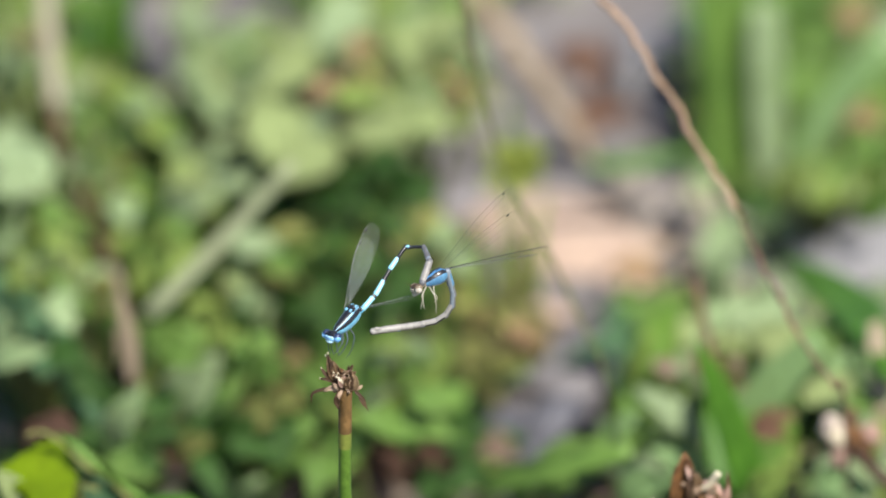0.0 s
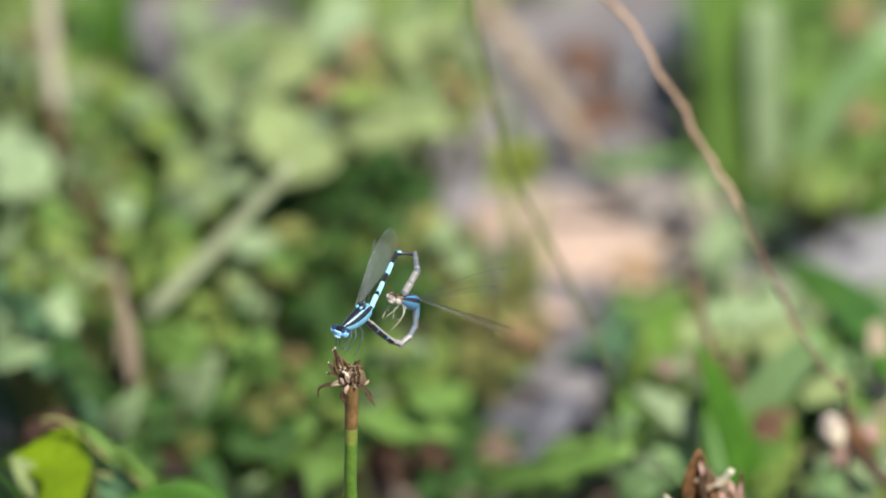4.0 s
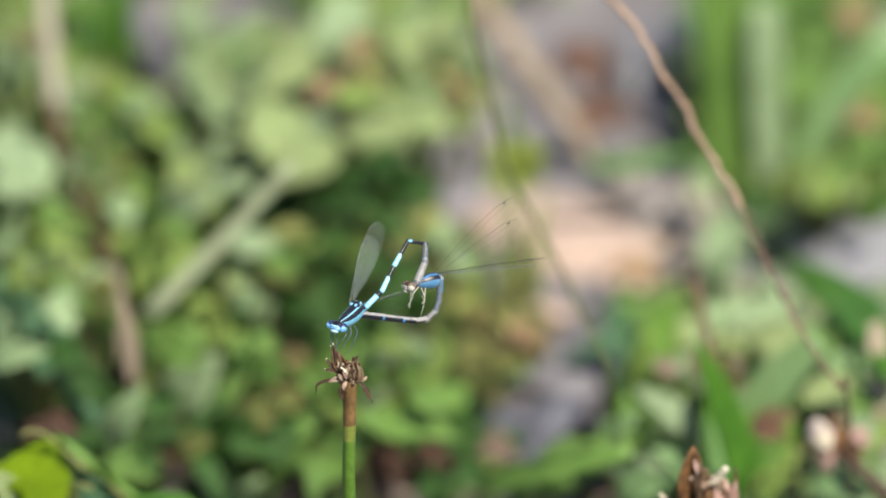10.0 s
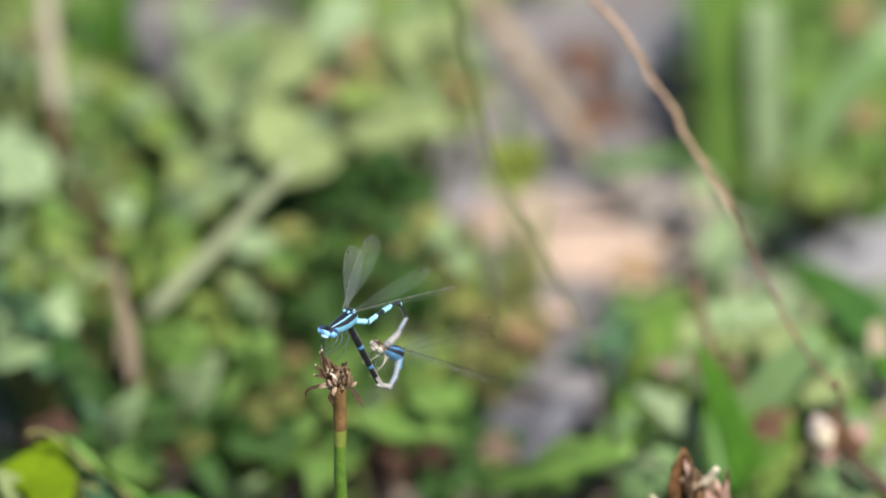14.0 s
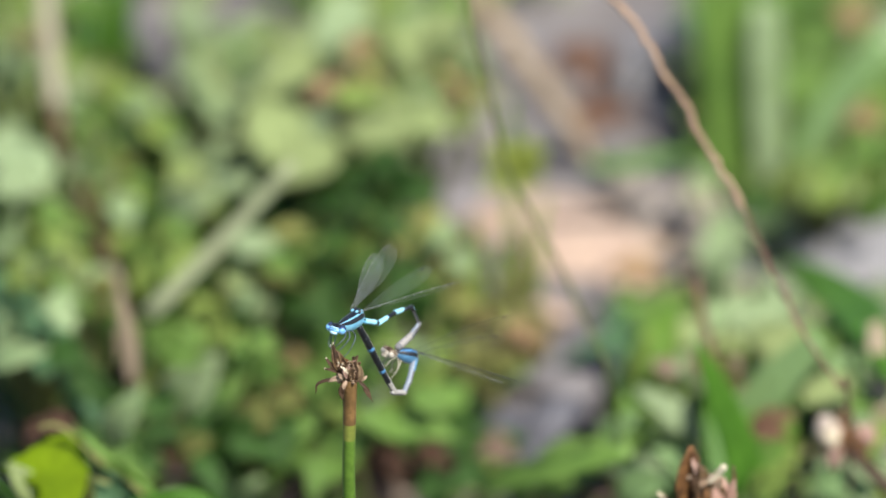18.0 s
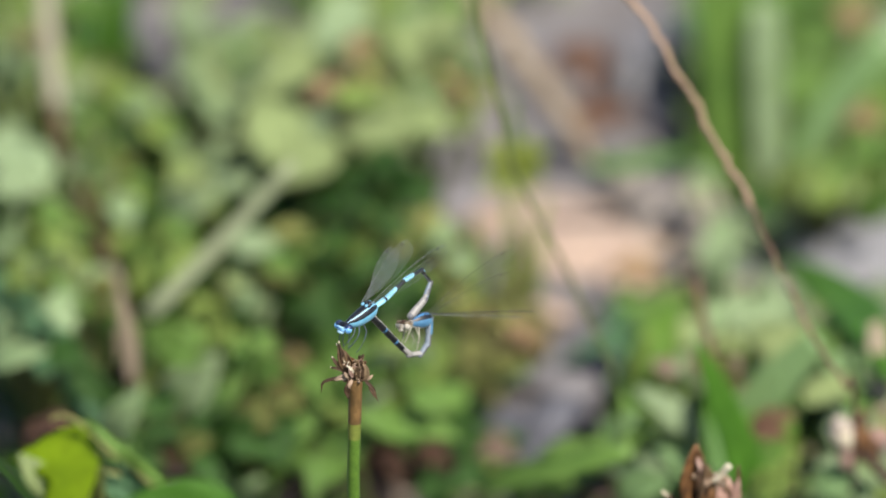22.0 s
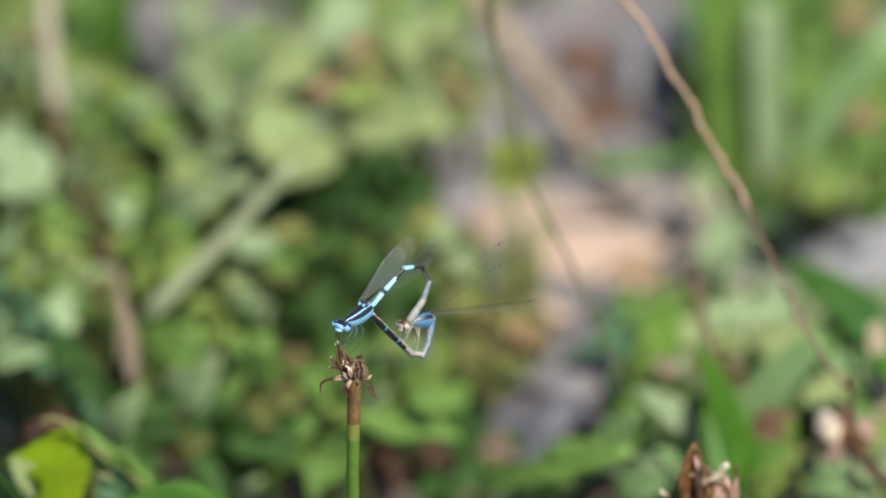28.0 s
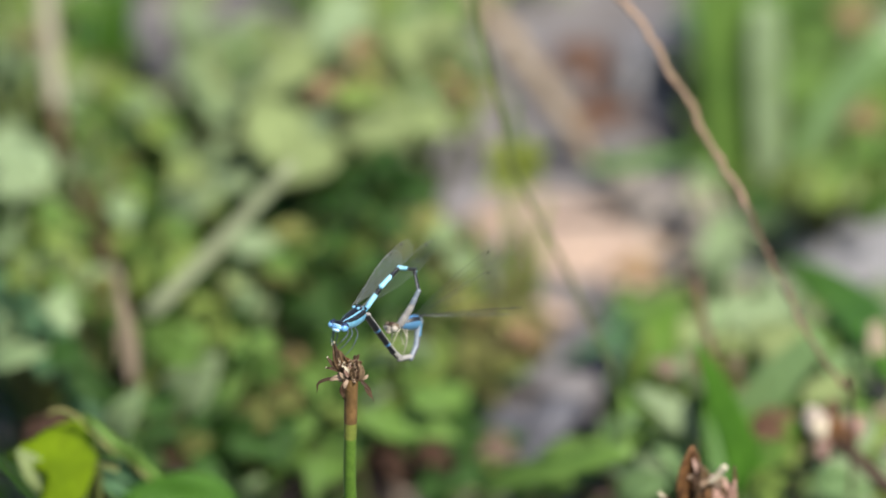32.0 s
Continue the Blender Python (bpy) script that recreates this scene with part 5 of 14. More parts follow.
herb((0.0492, 0.2683), [("yellow", 0.0536, 0.2489, 0.0121, 0.0125, 171, 3, -30), ("frost", 0.0583, 0.2455, 0.0115, 0.0151, 67, -8, 12), ("yellow", 0.0497, 0.2316, 0.0136, 0.0119, 107, -9, -9), ("frost", 0.0644, 0.2831, 0.0081, 0.0174, 88, -19, 1)], "low under-layer herb with small green leaves", tri=True)
herb((0.1008, 0.2609), [("green", 0.1001, 0.2547, 0.0148, 0.0136, 137, -3, -22), ("yellow", 0.1062, 0.2740, 0.0086, 0.0155, 115, -14, -13), ("yellow", 0.0983, 0.2539, 0.0055, 0.0135, 52, -13, 19), ("frost", 0.0909, 0.2496, 0.0145, 0.0127, 139, -16, -23), ("frost", 0.1081, 0.2542, 0.0056, 0.0148, 79, -19, 6)], "low under-layer herb with small green leaves", tri=True)
herb((0.0724, 0.2411), [("yellow", 0.0720, 0.2364, 0.0140, 0.0162, 69, -14, 11), ("frost", 0.0761, 0.2419, 0.0125, 0.0184, 27, -7, 27), ("frost", 0.0686, 0.2376, 0.0084, 0.0176, 76, -22, 7), ("yellow", 0.0783, 0.2393, 0.0060, 0.0124, 89, -22, 1), ("frost", 0.0838, 0.2217, 0.0142, 0.0176, 87, -14, 2)], "low under-layer herb with small green leaves", tri=True)
herb((0.1128, 0.2414), [("frost", 0.1136, 0.2564, 0.0042, 0.0128, 102, -10, -6), ("frost", 0.1160, 0.2209, 0.0156, 0.0128, 95, -12, -3), ("yellow", 0.1051, 0.2345, 0.0049, 0.0143, 68, -21, 11), ("yellow", 0.1097, 0.2143, 0.0090, 0.0150, 132, -10, -20), ("yellow", 0.1072, 0.2171, 0.0080, 0.0180, 162, 4, -29)], "low under-layer herb with small green leaves", tri=True)
herb((0.0576, 0.2297), [("frost", 0.0576, 0.2357, 0.0086, 0.0167, 85, -15, 2), ("green", 0.0582, 0.2166, 0.0077, 0.0123, 107, -15, -9), ("frost", 0.0482, 0.2258, 0.0051, 0.0158, 110, -14, -10), ("frost", 0.0665, 0.2068, 0.0135, 0.0147, 46, -7, 21), ("frost", 0.0590, 0.1879, 0.0135, 0.0131, 113, -12, -12)], "low under-layer herb with small green leaves", tri=True)
herb((0.0961, 0.2292), [("green", 0.0960, 0.2322, 0.0102, 0.0133, 159, -4, -28), ("frost", 0.0861, 0.2130, 0.0114, 0.0177, 72, -13, 9), ("pale", 0.0947, 0.1920, 0.0158, 0.0181, 101, -17, -6), ("yellow", 0.0881, 0.2062, 0.0056, 0.0122, 97, -23, -4), ("pale", 0.0997, 0.1889, 0.0133, 0.0170, 122, -18, -16)], "low under-layer herb with small green leaves", tri=True)
herb((0.0743, 0.2081), [("frost", 0.0739, 0.2043, 0.0134, 0.0164, 59, -17, 15), ("yellow", 0.0649, 0.1879, 0.0122, 0.0147, 28, 0, 27), ("yellow", 0.0758, 0.1786, 0.0133, 0.0122, 99, -19, -5), ("frost", 0.0959, 0.1870, 0.0115, 0.0145, 174, 7, -30), ("frost", 0.0474, 0.1974, 0.0070, 0.0161, 49, -12, 20)], "low under-layer herb with small green leaves", tri=True)
herb((0.1140, 0.1956), [("yellow", 0.1146, 0.2072, 0.0056, 0.0174, 138, -16, -22)], "low under-layer herb with small green leaves", tri=True)
herb((0.0722, 0.3621), [("frost", 0.0810, 0.3347, 0.0042, 0.0115, 72, -10, 9)], "low under-layer herb with small green leaves", tri=True)
herb((0.0704, 0.3063), [("olive", 0.0709, 0.3232, 0.0039, 0.0134, 64, -15, 13)], "low under-layer herb with small green leaves", tri=True)
herb((0.0015, 0.3102), [("yellow", 0.0015, 0.3093, 0.0124, 0.0128, 70, -12, 10), ("yellow", 0.0056, 0.3261, 0.0082, 0.0101, 10, 8, 30), ("yellow", 0.0021, 0.2895, 0.0160, 0.0098, 54, -19, 18), ("olive", 0.0063, 0.3056, 0.0089, 0.0103, 109, -21, -10), ("olive", 0.0067, 0.2757, 0.0154, 0.0084, 74, -19, 8)], "low under-layer herb with small green leaves", tri=True)
herb((0.0186, 0.3192), [("olive", 0.0185, 0.3164, 0.0134, 0.0117, 125, -7, -17), ("yellow", 0.0154, 0.3014, 0.0059, 0.0125, 54, -8, 18), ("yellow", 0.0169, 0.2801, 0.0121, 0.0098, 151, 2, -26), ("yellow", 0.0157, 0.2630, 0.0142, 0.0141, 357, 8, 30), ("green", -0.0020, 0.2684, 0.0143, 0.0128, 89, -14, 0)], "low under-layer herb with small green leaves", tri=True)
herb((-0.0017, 0.2623), [("green", -0.0017, 0.2721, 0.0070, 0.0088, 14, -0, 29), ("yellow", 0.0096, 0.2504, 0.0146, 0.0124, 77, -11, 7)], "low under-layer herb with small green leaves", tri=True)
herb((-0.0025, 0.2111), [("green", -0.0006, 0.1993, 0.0054, 0.0087, 90, -24, -0), ("pale", 0.0110, 0.1955, 0.0086, 0.0119, 151, -10, -26), ("pale", 0.0088, 0.1998, 0.0028, 0.0119, 67, -22, 12)], "low under-layer herb with small green leaves", tri=True)
herb((0.0151, 0.2022), [("yellow", 0.0152, 0.2178, 0.0036, 0.0111, 26, 2, 27), ("yellow", 0.0193, 0.1920, 0.0064, 0.0120, 114, -22, -12), ("green", 0.0297, 0.2026, 0.0068, 0.0114, 77, -17, 7), ("green", 0.0308, 0.2188, 0.0035, 0.0143, 159, 5, -28)], "low under-layer herb with small green leaves", tri=True)
herb((0.0424, 0.2105), [("green", 0.0407, 0.1985, 0.0032, 0.0117, 130, -10, -19)], "low under-layer herb with small green leaves", tri=True)
# Next three herbs: gap shade put into dark leaf colours, since sun reaches here.
herb((-0.0255, 0.3207), [("dark", -0.0276, 0.2700, 0.0459, 0.0145, 84, -22, 3), ("dark", -0.0215, 0.2598, 0.0424, 0.0145, 226, 19, -21), ("dark", -0.0313, 0.2602, 0.0356, 0.0119, 279, 37, 4), ("dark", -0.0245, 0.2543, 0.0301, 0.0132, 325, 17, 25), ("dark", -0.0396, 0.2595, 0.0284, 0.0132, 282, 33, 6), ("dark", -0.0178, 0.2594, 0.0319, 0.0119, 84, -13, 3)], "herb with leaves coloured dark in place of shade")
herb((-0.0377, 0.3064), [("dark", -0.0395, 0.2552, 0.0339, 0.0118, 84, -22, 3), ("dark", -0.0327, 0.2522, 0.0328, 0.0105, 314, 33, 21), ("umber", -0.0440, 0.2545, 0.0267, 0.0092, 260, 26, -5)], "dark green and umber leaves in place of shade")
herb((-0.0150, 0.3649), [("dark", -0.0128, 0.2998, 0.0455, 0.0161, 166, 3, -29), ("dark", -0.0205, 0.3084, 0.0483, 0.0148, 78, -12, 6), ("dark", -0.0112, 0.2828, 0.0433, 0.0120, 153, -4, -27), ("dark", -0.0250, 0.2956, 0.0441, 0.0121, 176, -2, -30), ("dark", -0.0052, 0.3107, 0.0422, 0.0108, 313, 31, 20)], "herb with leaves coloured dark in place of shade")
herb((0.0788, 0.3207), [("frost", 0.0754, 0.2875, 0.0311, 0.0167, 80, -11, 5), ("frost", 0.0830, 0.2499, 0.0323, 0.0179, 201, 15, -28), ("frost", 0.0929, 0.2392, 0.0341, 0.0193, 62, -19, 14)], "herb with pale rounded green leaves")
herb((0.0025, 0.3207), [("gold", -0.0044, 0.2946, 0.0403, 0.0121, 195, 13, -29), ("gold", 0.0032, 0.3087, 0.0262, 0.0122, 260, 40, -5), ("gold", 0.0070, 0.2963, 0.0235, 0.0121, 82, -12, 4), ("gold", -0.0029, 0.2789, 0.0351, 0.0120, 128, -13, -19), ("gold", -0.0112, 0.2797, 0.0423, 0.0106, 112, -14, -11), ("gold", 0.0009, 0.2833, 0.0230, 0.0120, 160, -6, -28), ("gold", 0.0100, 0.2819, 0.0186, 0.0107, 212, 15, -25), ("gold", -0.0074, 0.2686, 0.0316, 0.0106, 107, -18, -9)], "herb with olive-gold leaves beside the stones")
herb((0.0179, 0.2993), [("gold", 0.0146, 0.2806, 0.0141, 0.0137, 302, 33, 16), ("gold", 0.0085, 0.2670, 0.0140, 0.0120, 213, 21, -25), ("olive", 0.0129, 0.2505, 0.0120, 0.0120, 100, -17, -5), ("gold", 0.0069, 0.2464, 0.0140, 0.0105, 170, 3, -30), ("gold", 0.0216, 0.2896, 0.0123, 0.0107, 180, 4, -30)], "herb with olive-gold leaves beside the stones")
herb((0.0701, 0.2510), [("dusk", 0.0565, 0.1945, 0.0460, 0.0087, 127, -14, -18), ("dusk", 0.0723, 0.1748, 0.0500, 0.0086, 25, -9, 27), ("dusk", 0.0742, 0.1862, 0.0500, 0.0072, 264, 30, -3), ("dusk", 0.0881, 0.1991, 0.0300, 0.0102, 254, 37, -8)], "dead dusty brown leaves caught among the herbs")
herb((0.0936, 0.2082), [("dusk", 0.0919, 0.1701, 0.0260, 0.0100, 232, 27, -18), ("dusk", 0.0892, 0.1884, 0.0240, 0.0072, 300, 30, 15)], "dead dusty brown leaves caught among the herbs")
herb((-0.0492, 0.3353), [("frost", -0.0493, 0.2647, 0.0475, 0.0145, 15, 5, 29), ("gold", -0.0427, 0.2742, 0.0473, 0.0106, 172, 4, -30), ("frost", -0.0531, 0.2661, 0.0411, 0.0119, 256, 34, -7), ("gold", -0.0456, 0.2641, 0.0404, 0.0106, 343, 17, 29)], "herb with pale leaves in the sun")
blade("thin_grass", [(0.0185, 0.2847, 0.0020), (0.0177, 0.2818, 0.0220), (0.0158, 0.2834, 0.0380)], [0.0023, 0.0034, 0.0011], LEAF_YELLOW, "thin olive grass leaf standing upright", "grass")
blade("thin_grass", [(0.0147, 0.2917, 0.0020), (0.0156, 0.2889, 0.0220), (0.0180, 0.2906, 0.0380)], [0.0023, 0.0034, 0.0011], LEAF_OLIVE, "thin olive grass leaf standing upright", "grass")
blade("thin_grass", [(0.0225, 0.2987, 0.0020), (0.0221, 0.2960, 0.0220), (0.0214, 0.2979, 0.0380)], [0.0023, 0.0034, 0.0011], LEAF_OLIVE, "thin olive grass leaf standing upright", "grass")
blade("thin_grass", [(0.0117, 0.3022, 0.0020), (0.0105, 0.2996, 0.0220), (0.0078, 0.3015, 0.0380)], [0.0023, 0.0034, 0.0011], LEAF_GREEN, "thin olive grass leaf standing upright", "grass")
blade("thin_grass", [(0.0250, 0.3165, 0.0020), (0.0257, 0.3141, 0.0220), (0.0278, 0.3162, 0.0380)], [0.0023, 0.0034, 0.0011], LEAF_YELLOW, "thin olive grass leaf standing upright", "grass")
blade("thin_grass", [(0.0161, 0.2674, 0.0020), (0.0165, 0.2643, 0.0220), (0.0176, 0.2657, 0.0380)], [0.0022, 0.0033, 0.0011], LEAF_OLIVE, "thin olive grass leaf standing upright", "grass")
blade("thin_grass", [(0.0078, 0.2882, 0.0020), (0.0086, 0.2853, 0.0220), (0.0107, 0.2870, 0.0380)], [0.0023, 0.0034, 0.0011], LEAF_YELLOW, "thin olive grass leaf standing upright", "grass")
blade("thin_grass", [(0.0205, 0.3310, 0.0020), (0.0194, 0.3288, 0.0220), (0.0169, 0.3312, 0.0380)], [0.0023, 0.0034, 0.0011], LEAF_PALE, "thin olive grass leaf standing upright", "grass")
blade("broad_grass", [(-0.0911, 0.2119, 0.0080), (-0.0821, 0.2266, 0.0130), (-0.0736, 0.2417, 0.0180)], [0.0032, 0.0065, 0.0041], LEAF_PALE, "pale green pointed leaf leaning sideways", "grass")
blade("dry_straw", [(0.1113, 0.1773, 0.0400), (0.1110, 0.1862, 0.0500), (0.1102, 0.1920, 0.0600)], [0.0040, 0.0069, 0.0032], STRAW_TAN, "tan flattened dry straw among the herbs", "straw")
blade("dry_straw", [(-0.0768, 0.2155, 0.0500), (-0.0573, 0.2182, 0.0700), (-0.0382, 0.2190, 0.0920)], [0.0043, 0.0042, 0.0032], STRAW, "pale flattened dry straw leaning among the herbs", "straw")
blade("broad_grass", [(0.0825, 0.4168, 0.0010), (0.0788, 0.4257, 0.0220), (0.0768, 0.4527, 0.0460)], [0.0075, 0.0099, 0.0091], LEAF_GREEN, "broad fresh green grass leaf standing upright", "grass")
blade("broad_grass", [(0.0944, 0.3926, 0.0040), (0.0905, 0.3983, 0.0340), (0.0892, 0.4101, 0.0560)], [0.0050, 0.0074, 0.0038], STRAW_FROST, "pale grey-green grass leaf standing upright", "grass")
blade("broad_grass", [(0.0966, 0.3887, 0.0040), (0.1101, 0.3963, 0.0270), (0.1310, 0.4092, 0.0520)], [0.0044, 0.0068, 0.0074], STRAW_FROST, "pale grey-green grass leaf leaning sideways", "grass")
blade("broad_grass", [(0.0929, 0.3140, 0.0200), (0.0973, 0.2699, 0.0360), (0.1075, 0.2169, 0.0500), (0.1163, 0.1715, 0.0540)], [0.0034, 0.0097, 0.0128, 0.0105], LEAF_DEEP, "dark green arching grass leaf", "grass")
blade("broad_grass", [(-0.1043, 0.4372, -0.0010), (-0.1042, 0.4318, 0.0300), (-0.1028, 0.4311, 0.0550)], [0.0045, 0.0066, 0.0060], LEAF_PALE, "pale green grass leaf among herbs", "grass")
blade("broad_grass", [(-0.0718, 0.4252, -0.0010), (-0.0737, 0.4188, 0.0250), (-0.0714, 0.4347, 0.0500)], [0.0045, 0.0072, 0.0066], LEAF_PALE, "pale green grass leaf among herbs", "grass")
blade("broad_grass", [(0.0983, 0.2273, 0.0300), (0.0859, 0.1829, 0.0340), (0.0766, 0.1349, 0.0360)], [0.0041, 0.0074, 0.0072], LEAF_GREEN, "broad fresh green grass leaf bending down", "grass")
blade("broad_grass", [(0.0710, 0.1497, 0.0300), (0.0702, 0.1629, 0.0440), (0.0682, 0.1739, 0.0560)], [0.0078, 0.0092, 0.0039], LEAF_DEEP, "broad fresh green grass leaf standing upright", "grass")
blade("broad_grass", [(0.0465, 0.1934, 0.0320), (0.0539, 0.2044, 0.0460), (0.0593, 0.2096, 0.0580)], [0.0053, 0.0102, 0.0027], LEAF_VIVID, "broad fresh green grass leaf standing upright", "grass")
blade("broad_grass", [(0.0727, 0.2684, 0.0150), (0.0724, 0.2579, 0.0400), (0.0754, 0.2569, 0.0520)], [0.0042, 0.0061, 0.0027], LEAF_FROST, "pale grey-green grass leaf standing upright", "grass")
blade("broad_grass", [(0.0758, 0.1837, 0.0320), (0.0877, 0.1953, 0.0440), (0.0965, 0.2028, 0.0540)], [0.0040, 0.0088, 0.0027], LEAF_GREEN, "pale green pointed leaf leaning sideways", "grass")
blade("broad_grass", [(0.0696, 0.1774, 0.0300), (0.0597, 0.1780, 0.0400), (0.0494, 0.1820, 0.0460)], [0.0021, 0.0087, 0.0026], LEAF_FROST, "pale green pointed leaf bending over", "grass")
blade("broad_grass", [(0.0465, 0.2112, 0.0100), (0.0474, 0.2004, 0.0350), (0.0528, 0.1957, 0.0550)], [0.0035, 0.0067, 0.0021], LEAF_YELLOW, "yellow-green pointed leaf standing upright", "grass")
blade("broad_grass", [(0.0447, 0.4057, 0.0060), (0.0550, 0.3750, 0.0220), (0.0693, 0.3552, 0.0340)], [0.0033, 0.0061, 0.0026], LEAF_GREEN, "green grass leaf lying low", "grass")
blade("broad_grass", [(0.0094, 0.1644, 0.0260), (0.0277, 0.1494, 0.0400), (0.0472, 0.1429, 0.0480)], [0.0032, 0.0068, 0.0034], LEAF_GREEN, "green grass leaf lying low", "grass")
blade("broad_grass", [(-0.0975, 0.4577, 0.0098), (-0.0960, 0.4577, 0.0260), (-0.0950, 0.4577, 0.0475)], [0.0043, 0.0063, 0.0066], LEAF_DEEP, "dark green grass leaf standing upright", "grass")
blade("broad_grass", [(-0.1006, 0.4567, 0.0138), (-0.0980, 0.4567, 0.0300), (-0.0918, 0.4567, 0.0443)], [0.0030, 0.0043, 0.0036], LEAF_DEEP, "dark green grass leaf standing upright", "grass")
blade("broad_grass", [(-0.0780, 0.3591, 0.0219), (-0.0768, 0.3591, 0.0340), (-0.0757, 0.3591, 0.0460)], [0.0035, 0.0063, 0.0022], LEAF_DEEP, "dark green grass leaf among herbs", "grass")
blade("broad_grass", [(-0.0742, 0.4220, 0.0020), (-0.0703, 0.4220, 0.0165), (-0.0712, 0.4220, 0.0360), (-0.0733, 0.4220, 0.0518)], [0.0032, 0.0065, 0.0075, 0.0049], LEAF_HAZE, "dusty pale green leaf standing upright", "grass")
blade("broad_grass", [(-0.0827, 0.3533, 0.0245), (-0.0818, 0.3533, 0.0400), (-0.0835, 0.3533, 0.0537)], [0.0025, 0.0047, 0.0022], LEAF_HAZE, "dusty pale green leaf standing upright", "grass")
blade("broad_grass", [(-0.1018, 0.3994, 0.0300), (-0.1031, 0.3994, 0.0440), (-0.1051, 0.3994, 0.0544)], [0.0022, 0.0042, 0.0026], LEAF_GREEN, "green grass leaf among herbs", "grass")
sprig((-0.0601, 0.3866), [("haze", (-71.4, 437.1, 23.8), (-53.8, 429.1, 42.1), 12.0), ("haze", (-64.8, 384.6, 30.9), (-49.3, 376.6, 49.0), 10.7), ("haze", (-71.1, 381.9, 23.3), (-59.6, 373.9, 48.6), 9.9), ("haze", (-56.8, 329.7, 42.3), (-68.1, 321.7, 43.7), 8.9), ("pale", (-58.3, 359.6, 35.1), (-48.2, 351.6, 42.9), 9.8)], "herb with broad dusty green leaves in haze")
sprig((-0.0891, 0.3617), [("green", (-103.2, 441.7, 31.7), (-108.6, 433.7, 46.2), 6.9), ("gold", (-104.8, 423.2, 42.1), (-99.2, 415.2, 49.9), 6.1), ("gold", (-91.8, 390.0, 34.8), (-98.1, 382.0, 49.2), 8.0), ("green", (-93.8, 346.7, 41.9), (-98.9, 338.7, 56.1), 7.0), ("yellow", (-80.6, 373.2, 41.1), (-87.1, 365.2, 48.9), 6.7), ("green", (-85.7, 354.1, 33.3), (-90.0, 346.1, 48.7), 8.6), ("dark", (-87.5, 329.9, 51.5), (-92.1, 321.9, 44.5), 7.0), ("gold", (-85.3, 327.5, 36.9), (-89.5, 319.5, 51.1), 7.7), ("green", (-78.1, 363.1, 43.6), (-74.0, 355.1, 36.4), 7.1), ("dark", (-79.0, 317.2, 42.0), (-71.9, 309.2, 52.0), 9.6), ("yellow", (-83.6, 305.6, 45.4), (-87.2, 297.6, 40.6), 8.4), ("green", (-82.5, 309.8, 31.3), (-78.1, 301.8, 46.6), 7.7), ("gold", (-90.8, 315.7, 41.0), (-96.0, 307.7, 51.0), 7.3)], "herb with small mixed green leaves")
sprig((-0.1020, 0.3020), [("haze", (-101.9, 339.8, 42.8), (-95.1, 331.8, 39.2), 8.5), ("pale", (-100.3, 331.8, 42.0), (-94.9, 323.8, 54.0), 7.0), ("green", (-102.1, 321.9, 37.9), (-106.2, 313.9, 50.0), 6.6), ("green", (-106.6, 280.9, 53.3), (-101.6, 272.9, 48.7), 7.5), ("yellow", (-100.4, 280.6, 50.3), (-105.8, 272.6, 43.7), 9.4), ("green", (-104.3, 278.5, 38.0), (-109.3, 270.5, 48.0), 6.8), ("haze", (-88.0, 284.9, 53.4), (-83.0, 276.9, 46.7), 8.7), ("green", (-93.9, 282.8, 41.0), (-98.9, 274.8, 51.0), 7.2), ("yellow", (-94.7, 271.7, 42.2), (-101.8, 263.7, 41.8), 7.5), ("dark", (-116.4, 287.1, 44.0), (-110.0, 279.1, 53.9), 8.7), ("haze", (-112.0, 274.2, 42.3), (-116.1, 266.2, 47.7), 8.9)], "herb with small mixed green leaves")
sprig((-0.1152, 0.3396), [("frost", (-109.8, 325.3, 46.6), (-127.0, 317.3, 51.4), 17.5), ("frost", (-109.3, 289.9, 55.1), (-121.5, 281.9, 56.9), 9.5), ("frost", (-109.0, 348.6, 51.8), (-100.8, 340.6, 52.2), 8.6), ("frost", (-119.4, 362.8, 51.9), (-124.4, 354.8, 66.0), 9.8)], "herb with broad frosted pale leaves")
sprig((-0.0688, 0.3025), [("frost", (-75.7, 298.7, 42.5), (-60.9, 290.7, 51.5), 9.9), ("frost", (-74.1, 278.0, 48.0), (-62.4, 270.0, 60.0), 7.5), ("pale", (-65.4, 306.8, 51.3), (-74.7, 298.8, 48.7), 5.7)], "herb with bright pale leaves in the sun")
